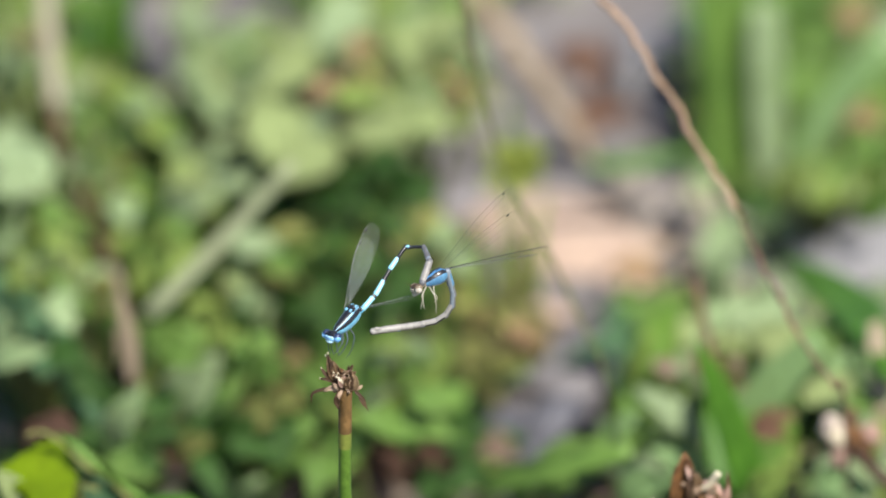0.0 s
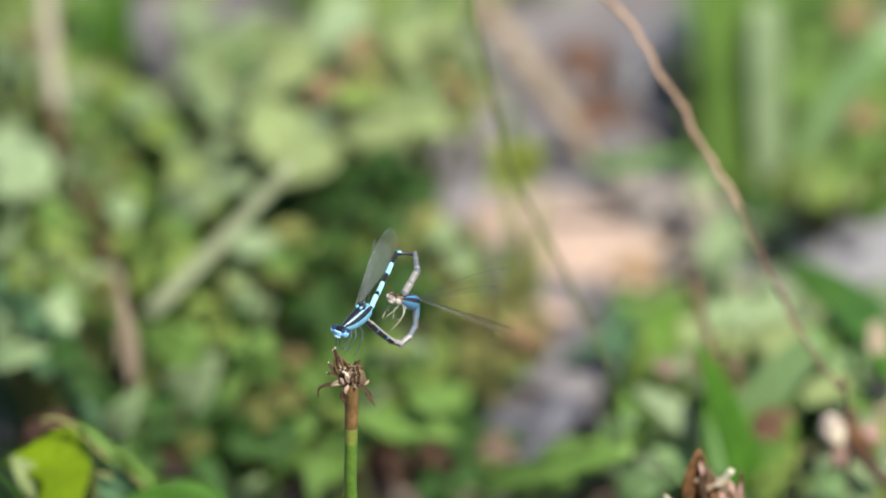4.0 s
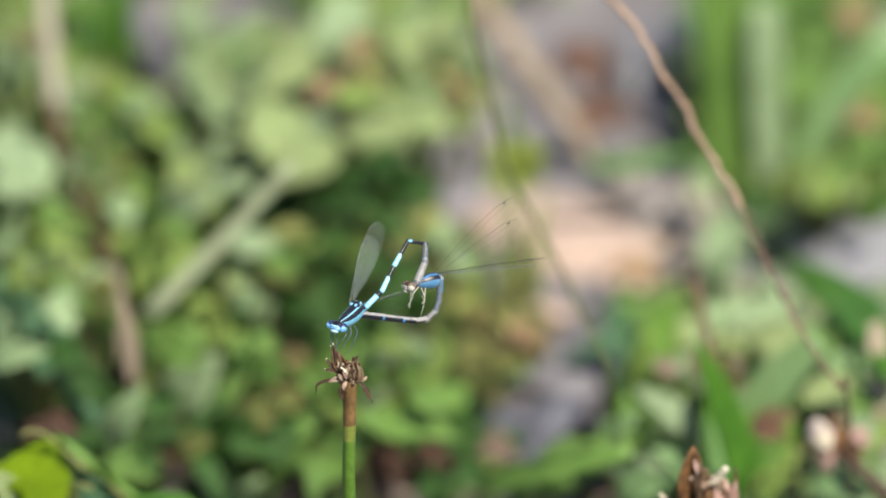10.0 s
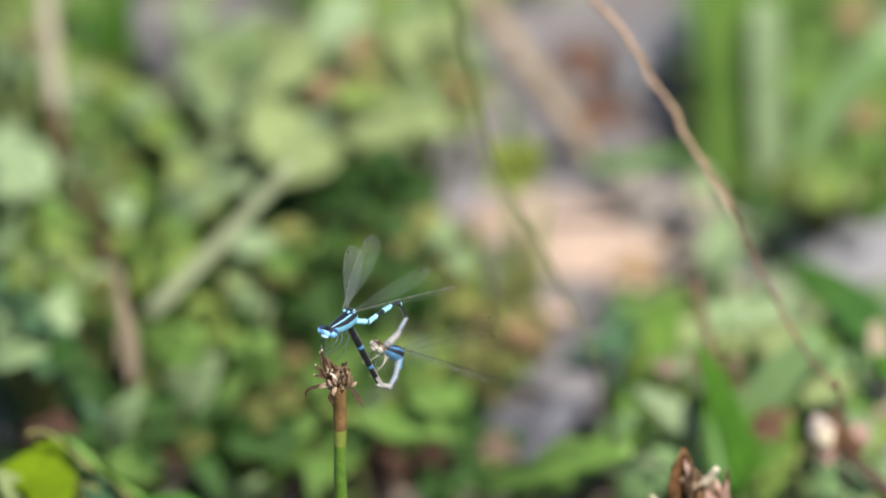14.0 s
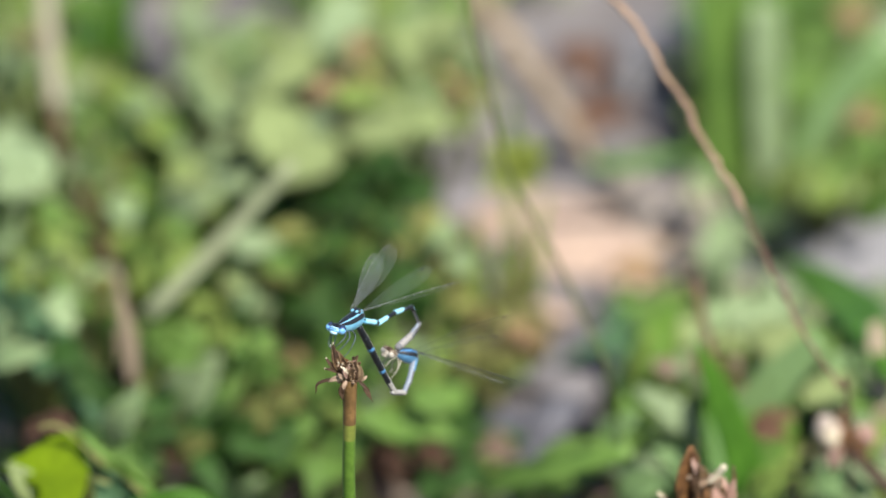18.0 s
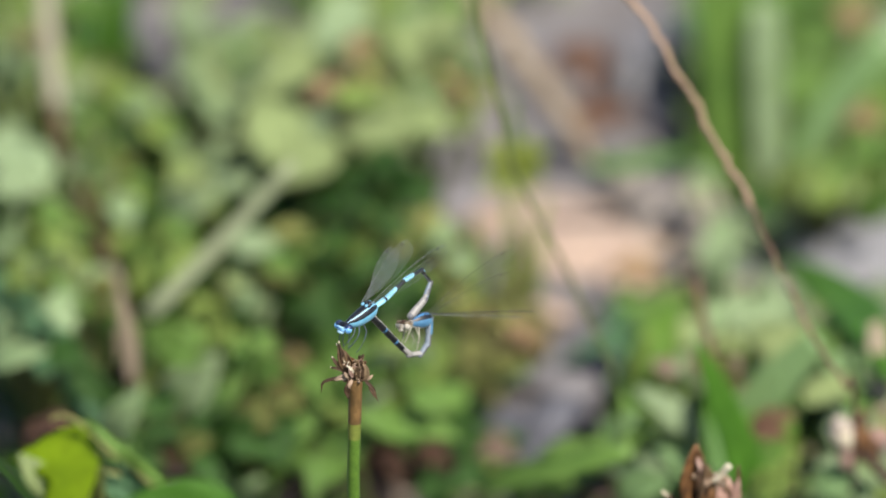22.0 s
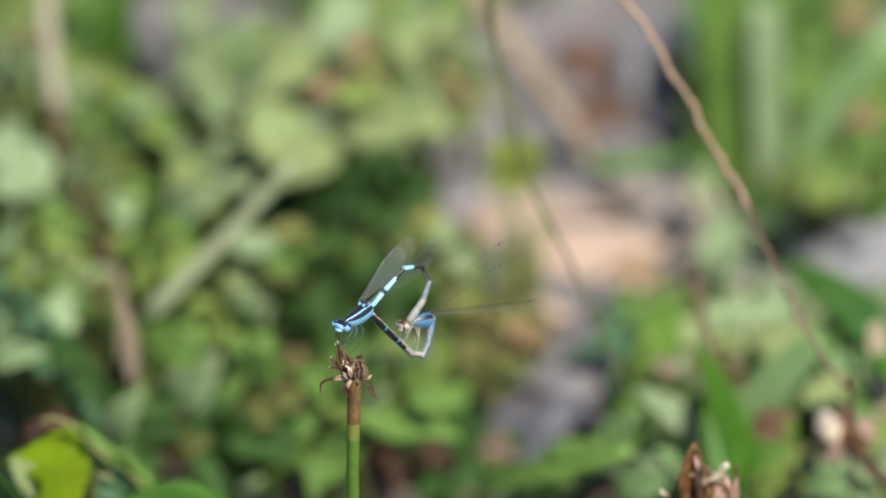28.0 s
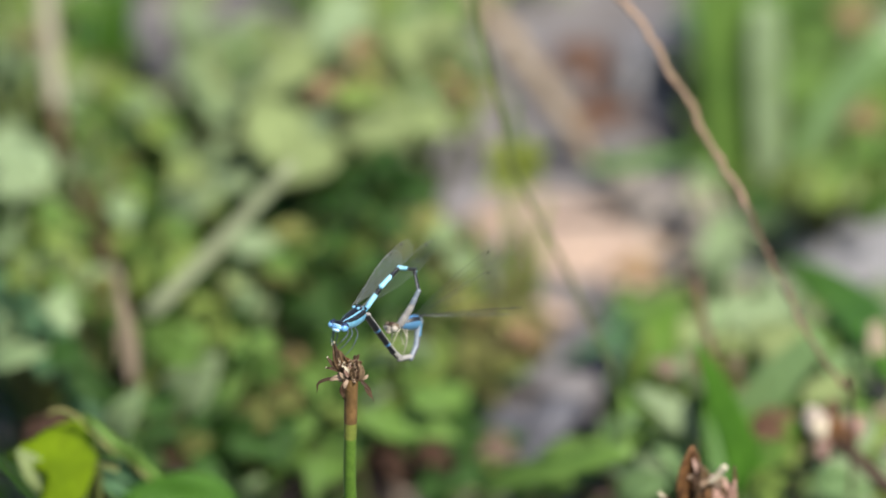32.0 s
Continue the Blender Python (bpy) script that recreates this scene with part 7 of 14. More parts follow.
thicket((
    ((-120.2, 388.6, 40.0), 8.0, 9.6, ("pale", "haze", "gold", "green",), 8),
    ((-99.5, 359.2, 46.0), 7.9, 9.4, ("green", "yellow", "pale", "gold",), 10),
    ((-93.9, 425.0, 40.0), 5.7, 11.4, ("dark", "green",), 5),
    ((-79.1, 338.0, 46.0), 7.0, 9.3, ("green", "yellow", "haze", "pale",), 12),
    ((-66.0, 388.6, 40.0), 7.2, 12.8, ("haze", "haze", "frost", "pale",), 12),
    ((-54.9, 392.6, 40.0), 6.4, 8.0, ("haze", "green", "haze",), 8),
    ((-96.5, 297.3, 50.0), 9.1, 12.2, ("green", "yellow", "haze", "pale",), 13),
    ((-81.9, 308.2, 40.0), 9.2, 9.2, ("yellow", "green", "dark", "gold",), 11),
    ((-54.9, 332.3, 46.0), 9.3, 7.8, ("frost", "pale",), 10),
    ((-109.8, 286.3, 40.0), 10.6, 7.6, ("green", "haze", "yellow",), 10),
    ((-35.5, 378.2, 48.0), 12.7, 11.1, ("frost", "frost", "pale",), 14),
    ((-22.7, 368.3, 54.0), 6.3, 6.3, ("gold", "sere",), 4),
    ((-40.6, 318.9, 52.0), 10.8, 9.2, ("pale", "frost", "frost",), 14),
    ((-20.7, 330.2, 52.0), 9.3, 6.2, ("frost", "pale",), 10),
    ((-5.3, 346.2, 50.0), 9.4, 10.9, ("frost", "pale", "pale",), 13),
    ((5.8, 392.6, 40.0), 6.4, 12.8, ("haze", "sere", "gold",), 8),
    ((-5.5, 425.0, 40.0), 9.7, 8.1, ("haze", "green",), 8),
    ((-105.4, 209.5, 50.0), 11.7, 8.7, ("blue", "haze", "blue",), 9),
    ((-93.7, 238.3, 46.0), 7.4, 8.9, ("green", "gold", "haze",), 9),
    ((-50.3, 270.2, 40.0), 9.0, 4.5, ("green", "dark",), 6),
    ((-50.5, 223.5, 40.0), 8.8, 8.8, ("green", "haze", "dark",), 9),
    ((-65.0, 249.8, 14.0), 6.0, 6.0, ("haze", "frost",), 4),
    ((-39.5, 246.4, 14.0), 9.0, 9.0, ("yellow", "sere", "green", "gold",), 8),
    ((-12.2, 203.4, 40.0), 10.2, 8.7, ("yellow", "green", "frost", "green",), 13),
    ((-2.1, 265.0, 30.0), 9.0, 9.0, ("dark", "green",), 6),
    ((-24.3, 229.6, 14.0), 8.9, 7.4, ("green", "yellow",), 6),
    ((-71.1, 223.5, 40.0), 7.4, 7.4, ("green", "yellow", "dark",), 8),
    ((-56.3, 211.0, 20.0), 8.8, 5.9, ("dark", "green",), 4),
    ((82.6, 271.9, 20.0), 7.6, 7.6, ("haze", "leek",), 6),
    ((65.7, 216.4, 14.0), 7.4, 5.9, ("leek", "green",), 4),
    ((91.3, 232.8, 24.0), 8.9, 7.4, ("leek", "green",), 9),
    ((88.1, 192.2, 18.0), 7.3, 7.3, ("yellow", "leek", "green",), 8),
    ((105.0, 218.3, 36.0), 7.3, 11.8, ("leek", "green", "leek",), 10),
    ((105.6, 433.3, 24.0), 8.2, 13.1, ("green", "yellow", "green",), 10),
    ((117.8, 417.6, 22.0), 8.1, 14.6, ("green", "sere", "yellow",), 9),
    ((113.0, 358.8, 22.0), 11.1, 7.9, ("green", "yellow",), 10),
    ((71.1, 288.9, 22.0), 9.2, 9.2, ("haze", "frost", "dusk",), 7),
    ((17.5, 269.1, 18.0), 9.1, 9.1, ("gold", "olive", "sere",), 8),
    ((103.7, 333.7, 30.0), 14.0, 6.2, ("yellow", "pale", "green",), 14),
    ((117.5, 357.1, 28.0), 7.9, 9.5, ("yellow", "pale", "green",), 9),
    ((45.9, 221.3, 14.0), 5.9, 5.9, ("leek", "green",), 5),
    ((60.7, 197.6, 12.0), 8.8, 4.4, ("leek", "green",), 5),
    ((82.5, 234.2, 20.0), 8.9, 8.9, ("leek", "green",), 6),
    ((-103.0, 247.2, 50.0), 8.9, 8.9, ("pale", "haze", "yellow",), 9),
    ((-61.3, 292.9, 52.0), 9.1, 6.1, ("pale", "frost",), 7),
    ((-72.5, 263.5, 44.0), 9.0, 6.0, ("green", "yellow",), 7),
    ((-105.2, 207.9, 54.0), 10.2, 7.3, ("frost", "blue",), 7),
    ((96.5, 188.2, 20.0), 8.7, 5.8, ("leek", "leek", "green",), 7),
    ((108.3, 191.5, 20.0), 5.8, 7.3, ("leek",), 5),
    ((75.3, 202.9, 24.0), 5.8, 7.3, ("green", "leek",), 6),
    ((-67.9, 354.0, 50.0), 6.3, 9.4, ("haze", "pale", "frost",), 8),
    ((-83.4, 349.5, 46.0), 6.3, 7.0, ("yellow", "pale", "green",), 7),
    ((-47.8, 423.1, 24.0), 9.8, 6.5, ("haze", "pale",), 8),
    ((-33.7, 403.1, 24.0), 7.3, 5.6, ("pale", "haze", "sere",), 8),
    ((-57.2, 352.6, 30.0), 7.9, 6.3, ("haze", "green",), 8),
    ((94.5, 347.9, 14.0), 7.1, 4.7, ("haze", "leek", "frost",), 7),
    ((-50.1, 193.6, 14.0), 8.7, 4.1, ("green", "leek", "haze",), 7),
    ((-32.8, 201.5, 10.0), 7.3, 4.1, ("green", "dusk", "green",), 6),
    ((-84.0, 298.8, 30.0), 6.1, 4.6, ("green", "yellow",), 5),
))


def build_culm():
    """Jointed stalk with pale pinkish upper sheath and dark lower part."""
    foot = Vector((-0.0830, 0.2646, 0.0000))
    ob = thing("jointed_stalk", foot, "jointed plant stalk, pale pink above and dark brown below", "stalk")
    for name, pts, r, m in (
        ("sheath", [(-0.1091, 0.3427, 0.0920), (-0.1073, 0.3308, 0.0770), (-0.1049, 0.3149, 0.0655)], [0.0022, 0.0030, 0.0024], CULM),
        ("node", [(-0.1051, 0.3157, 0.0660), (-0.1042, 0.3085, 0.0625), (-0.1029, 0.3029, 0.0595)], [0.0018, 0.0024, 0.0014], BRACT_RUST),
        ("dark_stalk", [(-0.1030, 0.3040, 0.0600), (-0.0980, 0.2973, 0.0500), (-0.0927, 0.2853, 0.0430), (-0.0889, 0.2749, 0.0370)], [0.0016, 0.0020, 0.0022, 0.0016], BRACT_DARK),
        ("pale_node", [(-0.0895, 0.2777, 0.0360), (-0.0881, 0.2710, 0.0330), (-0.0868, 0.2685, 0.0300)], [0.0016, 0.0028, 0.0018], CULM),
        ("lower_stalk", [(-0.0868, 0.2686, 0.0303), (-0.0843, 0.2567, 0.0240), (-0.0834, 0.2518, 0.0130), tuple(foot)], [0.0014, 0.0026, 0.0028, 0.0020], STRAW_TAN),
    ):
        path = smooth_path(pts, 5)
        part(name, tube([p - foot for p in path], list(np.interp(np.linspace(0, 1, len(path)), np.linspace(0, 1, len(r)), r)), 10), m, ob)


build_culm()


# ---- scattered filler of the same herbs and grass, denser to the west of the bare patch ----
BARE = ((-0.0882, 0.4971, 0.024, 0.055), (-0.0548, 0.5134, 0.018, 0.04), (0.0366, 0.5028, 0.0271, 0.0444), (0.0355, 0.4494, 0.0263, 0.0431), (0.0615, 0.4858, 0.0235, 0.0520), (0.0598, 0.4328, 0.0229, 0.0505), (0.0344, 0.3660, 0.0270, 0.0417), (0.0334, 0.3165, 0.0263, 0.0405), (0.0058, 0.4045, 0.0162, 0.0308), (0.0057, 0.3538, 0.0157, 0.0300), (0.1101, 0.3548, 0.0206, 0.0226), (0.1069, 0.3055, 0.0200, 0.0219), (0.0266, 0.2585, 0.0196, 0.0359), (0.0258, 0.2121, 0.0191, 0.0349), (0.0424, 0.2931, 0.0154, 0.0292), (0.0412, 0.2457, 0.0149, 0.0284), (-0.0867, 0.4943, 0.0135, 0.0241), (-0.0842, 0.4411, 0.0131, 0.0234), (-0.0519, 0.5201, 0.0137, 0.0203), (-0.0504, 0.4661, 0.0133, 0.0197), (0.0179, 0.3002, 0.0154, 0.0220), (0.0174, 0.2525, 0.0150, 0.0214), (0.0632, 0.3736, 0.0192, 0.0266), (0.0614, 0.3238, 0.0186, 0.0258), (-0.0653, 0.5114, 0.0119, 0.0202), (-0.0634, 0.4577, 0.0116, 0.0197), (0.0026, 0.4363, 0.0148, 0.0235), (0.0026, 0.3847, 0.0144, 0.0228))
# Patches where shade is put into leaf colour: low herbs of the dark kind only.
PAINTED_SHADE = ((-0.0184, 0.3967, 0.0194, 0.0346), (-0.0178, 0.3419, 0.0188, 0.0335), (-0.0440, 0.3127, 0.0139, 0.0221), (-0.0426, 0.2605, 0.0135, 0.0215), (-0.0292, 0.3623, 0.0095, 0.0151), (-0.0283, 0.3085, 0.0092, 0.0146), (-0.1091, 0.2551, 0.0136, 0.0179), (-0.1057, 0.2047, 0.0131, 0.0174), (-0.0686, 0.2185, 0.0089, 0.0176), (-0.0665, 0.1693, 0.0086, 0.0171), (-0.0065, 0.2218, 0.0133, 0.0212), (-0.0063, 0.1724, 0.0129, 0.0205), (0.0129, 0.2417, 0.0135, 0.0178), (0.0125, 0.1917, 0.0130, 0.0173), (-0.0447, 0.2094, 0.0132, 0.0140), (-0.0433, 0.1605, 0.0128, 0.0136))


def inside(x, y, patches):
    return any(((x - a) / c) ** 2 + ((y - b) / d) ** 2 < 1 for a, b, c, d in patches)


def scatter():
    rnd = random.Random(11)
    made = 0
    for _ in range(900):
        x, y = rnd.uniform(-0.26, 0.26), rnd.uniform(0.17, 0.74)
        if inside(x, y, BARE) or made >= 90:
            continue
        made += 1
        kinds = ("pale", "yellow", "green", "pale", "yellow", "green", "dark", "yellow") if x < 0.03 else ("green", "dark", "pale", "green", "blue", "yellow")
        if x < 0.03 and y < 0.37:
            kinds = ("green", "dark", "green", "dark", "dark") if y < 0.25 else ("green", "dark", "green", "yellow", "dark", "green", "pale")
        # Inside those patches dark low leaves replace cast shade.
        low = inside(x, y, PAINTED_SHADE)
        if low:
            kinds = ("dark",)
        leaves = []
        for k in range(rnd.randint(4, 7)):
            a, r = rnd.uniform(0, 6.283), rnd.uniform(0.006, 0.026)
            leaves.append((rnd.choice(kinds), x + r * math.cos(a), y + r * math.sin(a), rnd.uniform(0.006, 0.012 if low else 0.032), rnd.uniform(0.012, 0.024), math.degrees(a), rnd.uniform(-5, 20) + 22 * math.cos(a + 1.5708), rnd.uniform(-15, 15) + 25 * math.sin(a + 1.5708)))
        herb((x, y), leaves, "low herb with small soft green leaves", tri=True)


scatter()


def tufts():
    """Thin grass standing among the herbs."""
    rnd = random.Random(21)
    made = 0
    for _ in range(400):
        x, y = rnd.uniform(-0.20, 0.22), rnd.uniform(0.22, 0.62)
        if made >= 110 or (-0.103 < x < -0.072 and y < 0.50) or x > 0.06 or inside(x, y, BARE) or (0.0 < x < 0.09) or (-0.07 < x < 0.03 and y < 0.45) or (x < -0.07 and y < 0.37):
            continue
        made += 1
        ob = thing("grass_tuft", (x, y, ground_height(x, y) - 0.001), "tuft of thin green grass among the herbs", "grass", "grass tufts")
        m = rnd.choice((LEAF_PALE, LEAF_GREEN, LEAF_GREEN, LEAF_YELLOW))
        for _k in range(rnd.randint(4, 7)):
            h, lean, w = rnd.uniform(0.03, 0.065), rnd.uniform(0, 6.283), rnd.uniform(0.0018, 0.0038)
            tip = Vector((math.cos(lean), math.sin(lean), 0)) * h * rnd.uniform(0.15, 0.55)
            part("grass_blade", ribbon(curve((0, 0, 0), Vector((0, 0, h)) + tip, tip * -0.25, 5), [w * 0.7, w, w, w * 0.8, w * 0.5, w * 0.08], (0.2, -1, 0.5), 0.0002, 0.25), m, ob)


tufts()


def far_meadow():
    """Grass and leaves beyond the close patch, too many to count."""
    rs = np.random.RandomState(5)
    for name, count, reach, tall, wide, m, label in (
        ("meadow_grass", 120000, 9.0, (0.05, 0.14), (0.003, 0.006), LEAF_GREEN, "short green meadow grass around the bare patch"),
        ("meadow_leaves", 45000, 6.0, (0.012, 0.04), (0.012, 0.026), LEAF_PALE, "pale green meadow herbs around the bare patch"),
    ):
        a, r = rs.uniform(0, 2 * math.pi, count), reach * rs.uniform(0, 1, count) ** 0.75
        x, y = r * np.cos(a), 0.35 + r * np.sin(a)
        h, w, lean = rs.uniform(*tall, count), rs.uniform(*wide, count), rs.uniform(0, 2 * math.pi, count)
        w = w * (1 + 0.35 * r)
        reach_out = rs.uniform(0.2, 0.6, count) * np.maximum(h, w)
        seen = (np.abs(x) < 0.15 + 0.10 * (y + 1.4)) & (h > 0.80393 - (y + 1.35946) * 0.515 - 0.03) & (y < 0.5)
        keep = ~((np.abs(x) < 0.235) & (y > 0.06) & (y < 0.70)) & ~seen
        x, y, h, w, lean, reach_out = (q[keep] for q in (x, y, h, w, lean, reach_out))
        dx, dy = np.cos(lean), np.sin(lean)
        n = len(x)
        z0 = np.full(n, -0.002)
        rows = []
        for s, k in ((0.0, 0.45), (0.45, 0.5), (0.8, 0.35)):
            o = reach_out * s ** 1.6
            for side in (-1, 1):
                rows.append(np.stack((x + dx * o - dy * w * k * side, y + dy * o + dx * w * k * side, z0 + h * s), 1))
        rows.append(np.stack((x + dx * reach_out, y + dy * reach_out, z0 + h * 0.96), 1))
        verts = np.stack(rows, 1).reshape(-1, 3)
        base = np.arange(n)[:, None] * 7
        quads = np.concatenate((base + np.array([[0, 1, 3, 2]]), base + np.array([[2, 3, 5, 4]])), 0)
        faces = quads.tolist() + (base + np.array([[4, 5, 6]])).tolist()
        me = bpy.data.meshes.new(name)
        me.from_pydata(verts.tolist(), [], faces)
        me.materials.append(m)
        tagged(new(name, me), label, "grass" if name == "meadow_grass" else "herbs", kind="stuff")


far_meadow()

# ---- plants that sway in the wind; each is built from its foot upwards ----
def bract(name, parent, base, tip, width, sag, m, label="", thick=0.35, blunt=False):
    """Dry pointed scale from base to tip (millimetres)."""
    pts = [p * MM for p in curve(base, tip, sag, 7)]
    for i in range(1, 8):
        pts[i] += noise.noise_vector(pts[i] * 450) * 0.0005
    w = [width * MM * k for k in (0.55, 0.85, 1.0, 1.0, 0.9, 0.7, 0.45, 0.12)]
    if blunt:
        w = [width * MM * k for k in (0.5, 0.6, 0.7, 0.85, 1.0, 1.0, 1.0, 0.9)]
    d = (Vector(tip) - Vector(base)).normalized()
    face = Vector((0.25, -1, 0.3))
    face = face - d * face.dot(d)
    return part(name, ribbon(pts, w, face, thick * MM / 2, 0.55), m, parent, label)


MM = 0.001


def build_rush():
    ob = thing("rush_stem", (-0.02032, -0.00734, 0.00000), "upright green rush stem with a ragged brown seed head", "rush", "swaying stems")
    low = [(0, 0, -2), (0.3, -0.8, 40), (0.2, -2.2, 85), (-0.9, -3.2, 114), (-0.82, -3.75, 128.6)]
    pts = [p * MM for p in smooth_path(low, 5)]
    part("stem", tube(pts, [1.55 * MM - 0.15 * MM * i / len(pts) for i in range(len(pts))], 12), RUSH_GREEN, ob)
    part("stem_joint", tube([Vector(p) * MM for p in ((-0.82, -3.75, 128.3), (-0.79, -3.8, 130.5), (-0.76, -3.8, 132.4))], [1.43 * MM, 1.46 * MM, 1.48 * MM], 12), RUSH_YELLOW, ob, "yellow-green joint of the stem")
    part("dry_stem", tube([Vector(p) * MM for p in ((-0.76, -3.8, 132.2), (-0.7, -3.8, 136), (-0.65, -3.9, 140), (-0.6, -4.0, 143.5), (-0.6, -4.0, 145))], [1.50 * MM, 1.50 * MM, 1.56 * MM, 1.68 * MM, 1.0 * MM], 12), RUSH_BROWN, ob, "dry brown upper stem")
    rnd = random.Random(3)
    for k in range(12):
        core = blob(Vector((-1.0 + rnd.uniform(-1.9, 1.9), -4 + rnd.uniform(-1.2, 1.2), 145.0 + rnd.uniform(-1.8, 2.2))) * MM, (0.6 * MM, 0.55 * MM, 1.1 * MM), 8, None, Euler((rnd.uniform(-1, 1), rnd.uniform(-1, 1), 0)).to_matrix().to_4x4())
        for v in core.verts:
            v.co += noise.noise_vector(v.co * 900) * 0.0004
        part("seed_husk", core, (BRACT_RUST, BRACT_DARK, BRACT_TAN)[k % 3], ob)
    for base, tip, w, sag, m in (
        ((-2.0, -4.2, 144.5), (-5.0, -4.6, 152.6), 2.4, (-0.3, -0.4, 0.3), BRACT_RUST),
        ((-1.2, -4.5, 144.5), (-3.7, -4.9, 151.4), 2.0, (0.2, -0.3, 0.3), BRACT_RUST),
        ((-1.7, -4.8, 145.0), (-4.2, -5.0, 150.4), 0.7, (0.0, -0.3, 0.3), BRACT_TAN),
        ((-0.6, -4.9, 145.5), (-2.2, -5.3, 149.4), 1.5, (0.3, -0.3, 0.2), BRACT_ORANGE),
        ((-3.0, -4.6, 146), (-4.4, -5.2, 153.2), 0.8, (-0.2, -0.4, 0.2), BRACT_DARK),
        ((-3.4, -4.8, 145.6), (-6.0, -5.2, 149.2), 1.1, (-0.2, -0.3, 0.5), BRACT_DARK),
        ((-2.8, -4.8, 145.0), (-6.4, -5.4, 146.6), 0.9, (-0.2, -0.3, 0.5), BRACT_DARK),
        ((-1.8, -5.0, 144.0), (-5.6, -6.0, 143.4), 2.0, (0, -0.5, 0.8), BRACT_PALE),
        ((-1.8, -5.2, 144.2), (-3.4, -6.6, 146.0), 1.5, (-0.3, -0.5, 0), BRACT_PALE),
        ((-1.0, -5.3, 144.2), (-1.8, -6.4, 147.2), 1.2, (-0.3, -0.5, 0), BRACT_PINK),
        ((-0.8, -5.6, 145.2), (-2.6, -6.6, 147.6), 1.0, (0.2, -0.4, 0), BRACT_WHITE),
        ((-3.6, -4.6, 143.6), (-8.6, -5.2, 139.8), 0.8, (-1.4, 0, 1.5), BRACT_DARK),
        ((0.6, -4.4, 143.6), (5.0, -5.0, 137.6), 0.9, (0.4, 0, 0.6), BRACT_DARK),
        ((2.4, -4.8, 141.4), (4.6, -5.0, 138.4), 1.0, (0.1, 0, 0.1), BRACT_RUST),
        ((-1.8, -5.4, 143.4), (-2.4, -6.0, 138.8), 1.6, (-0.5, -0.4, 0), BRACT_DARK),
        ((-1.4, -5.4, 143.6), (-1.9, -6.0, 141.4), 1.3, (-0.4, -0.4, 0), BRACT_PALE),
        ((0.2, -4.8, 143.6), (0.2, -5.2, 148.6), 1.9, (0.4, -0.4, 0), BRACT_DARK),
        ((0.8, -4.4, 143.2), (1.6, -4.8, 147.4), 1.9, (0.5, -0.3, 0), BRACT_TAN),
        ((1.2, -4.2, 143.0), (3.0, -4.6, 144.4), 1.2, (0.2, -0.3, 0), BRACT_PALE),
        ((-0.4, -5.2, 143.8), (-0.2, -5.9, 147.4), 1.3, (0.2, -0.4, 0), BRACT_RUST),
        ((-2.2, -3.0, 145), (-3.4, -2.4, 149.0), 1.8, (0, 0.4, 0), BRACT_RUST),
        ((-0.2, -2.8, 144.4), (0.8, -2.0, 147.6), 1.8, (0, 0.4, 0), BRACT_DARK),
    ):
        base, tip = Vector(base), Vector(tip)
        bract("bract", ob, base, base + (tip - base) * 0.92, w * (0.65 if m in (BRACT_PALE, BRACT_WHITE, BRACT_PINK) else 0.85), sag, m)
    for k in range(64):
        a, z = rnd.uniform(-3.0, 0.2), rnd.uniform(142.8, 148.4)
        base = Vector((-0.8 + 1.6 * math.cos(a), -4 + 1.5 * math.sin(a), z))
        tip = base + Vector((math.cos(a) * rnd.uniform(0.3, 1.0), math.sin(a) * 0.7, rnd.uniform(0.4, 1.7)))
        bract("bract", ob, base, tip, rnd.uniform(0.3, 0.8), (rnd.uniform(-0.4, 0.4), 0, rnd.uniform(-0.4, 0.5)), rnd.choice((BRACT_PALE, BRACT_DARK, BRACT_RUST, BRACT_TAN, BRACT_PINK)))
    for k in range(70):
        a, z = rnd.uniform(-3.1, 0.1), rnd.uniform(143.0, 148.4)
        r = 1.9 + rnd.uniform(0, 0.9)
        x = -0.9 + r * math.cos(a) - (0.9 if z > 146.5 else 0)
        crumb = blob(Vector((x, -4 + 1.7 * math.sin(a), z)) * MM, (rnd.uniform(0.2, 0.45) * MM, 0.25 * MM, rnd.uniform(0.2, 0.55) * MM), 6, None, Euler((rnd.uniform(-1, 1), rnd.uniform(-1, 1), 0)).to_matrix().to_4x4())
        for v in crumb.verts:
            v.co += noise.noise_vector(v.co * 1800) * 0.0003
        part("chaff", crumb, rnd.choice((BRACT_TAN, BRACT_DARK, BRACT_PALE, BRACT_DARK, BRACT_TAN, BRACT_WHITE)), ob)
    for x, y, z in ((-4.8, -4.6, 151.8), (-5.8, -5.2, 148.9), (-6.1, -5.4, 146.5), (-4.3, -5.2, 152.6), (-2.5, -6.5, 147.4)):
        part("papery_tip", blob(Vector((x, y, z)) * MM, (0.22 * MM, 0.18 * MM, 0.30 * MM), 6), BRACT_WHITE, ob, "bleached papery tip")
    return ob


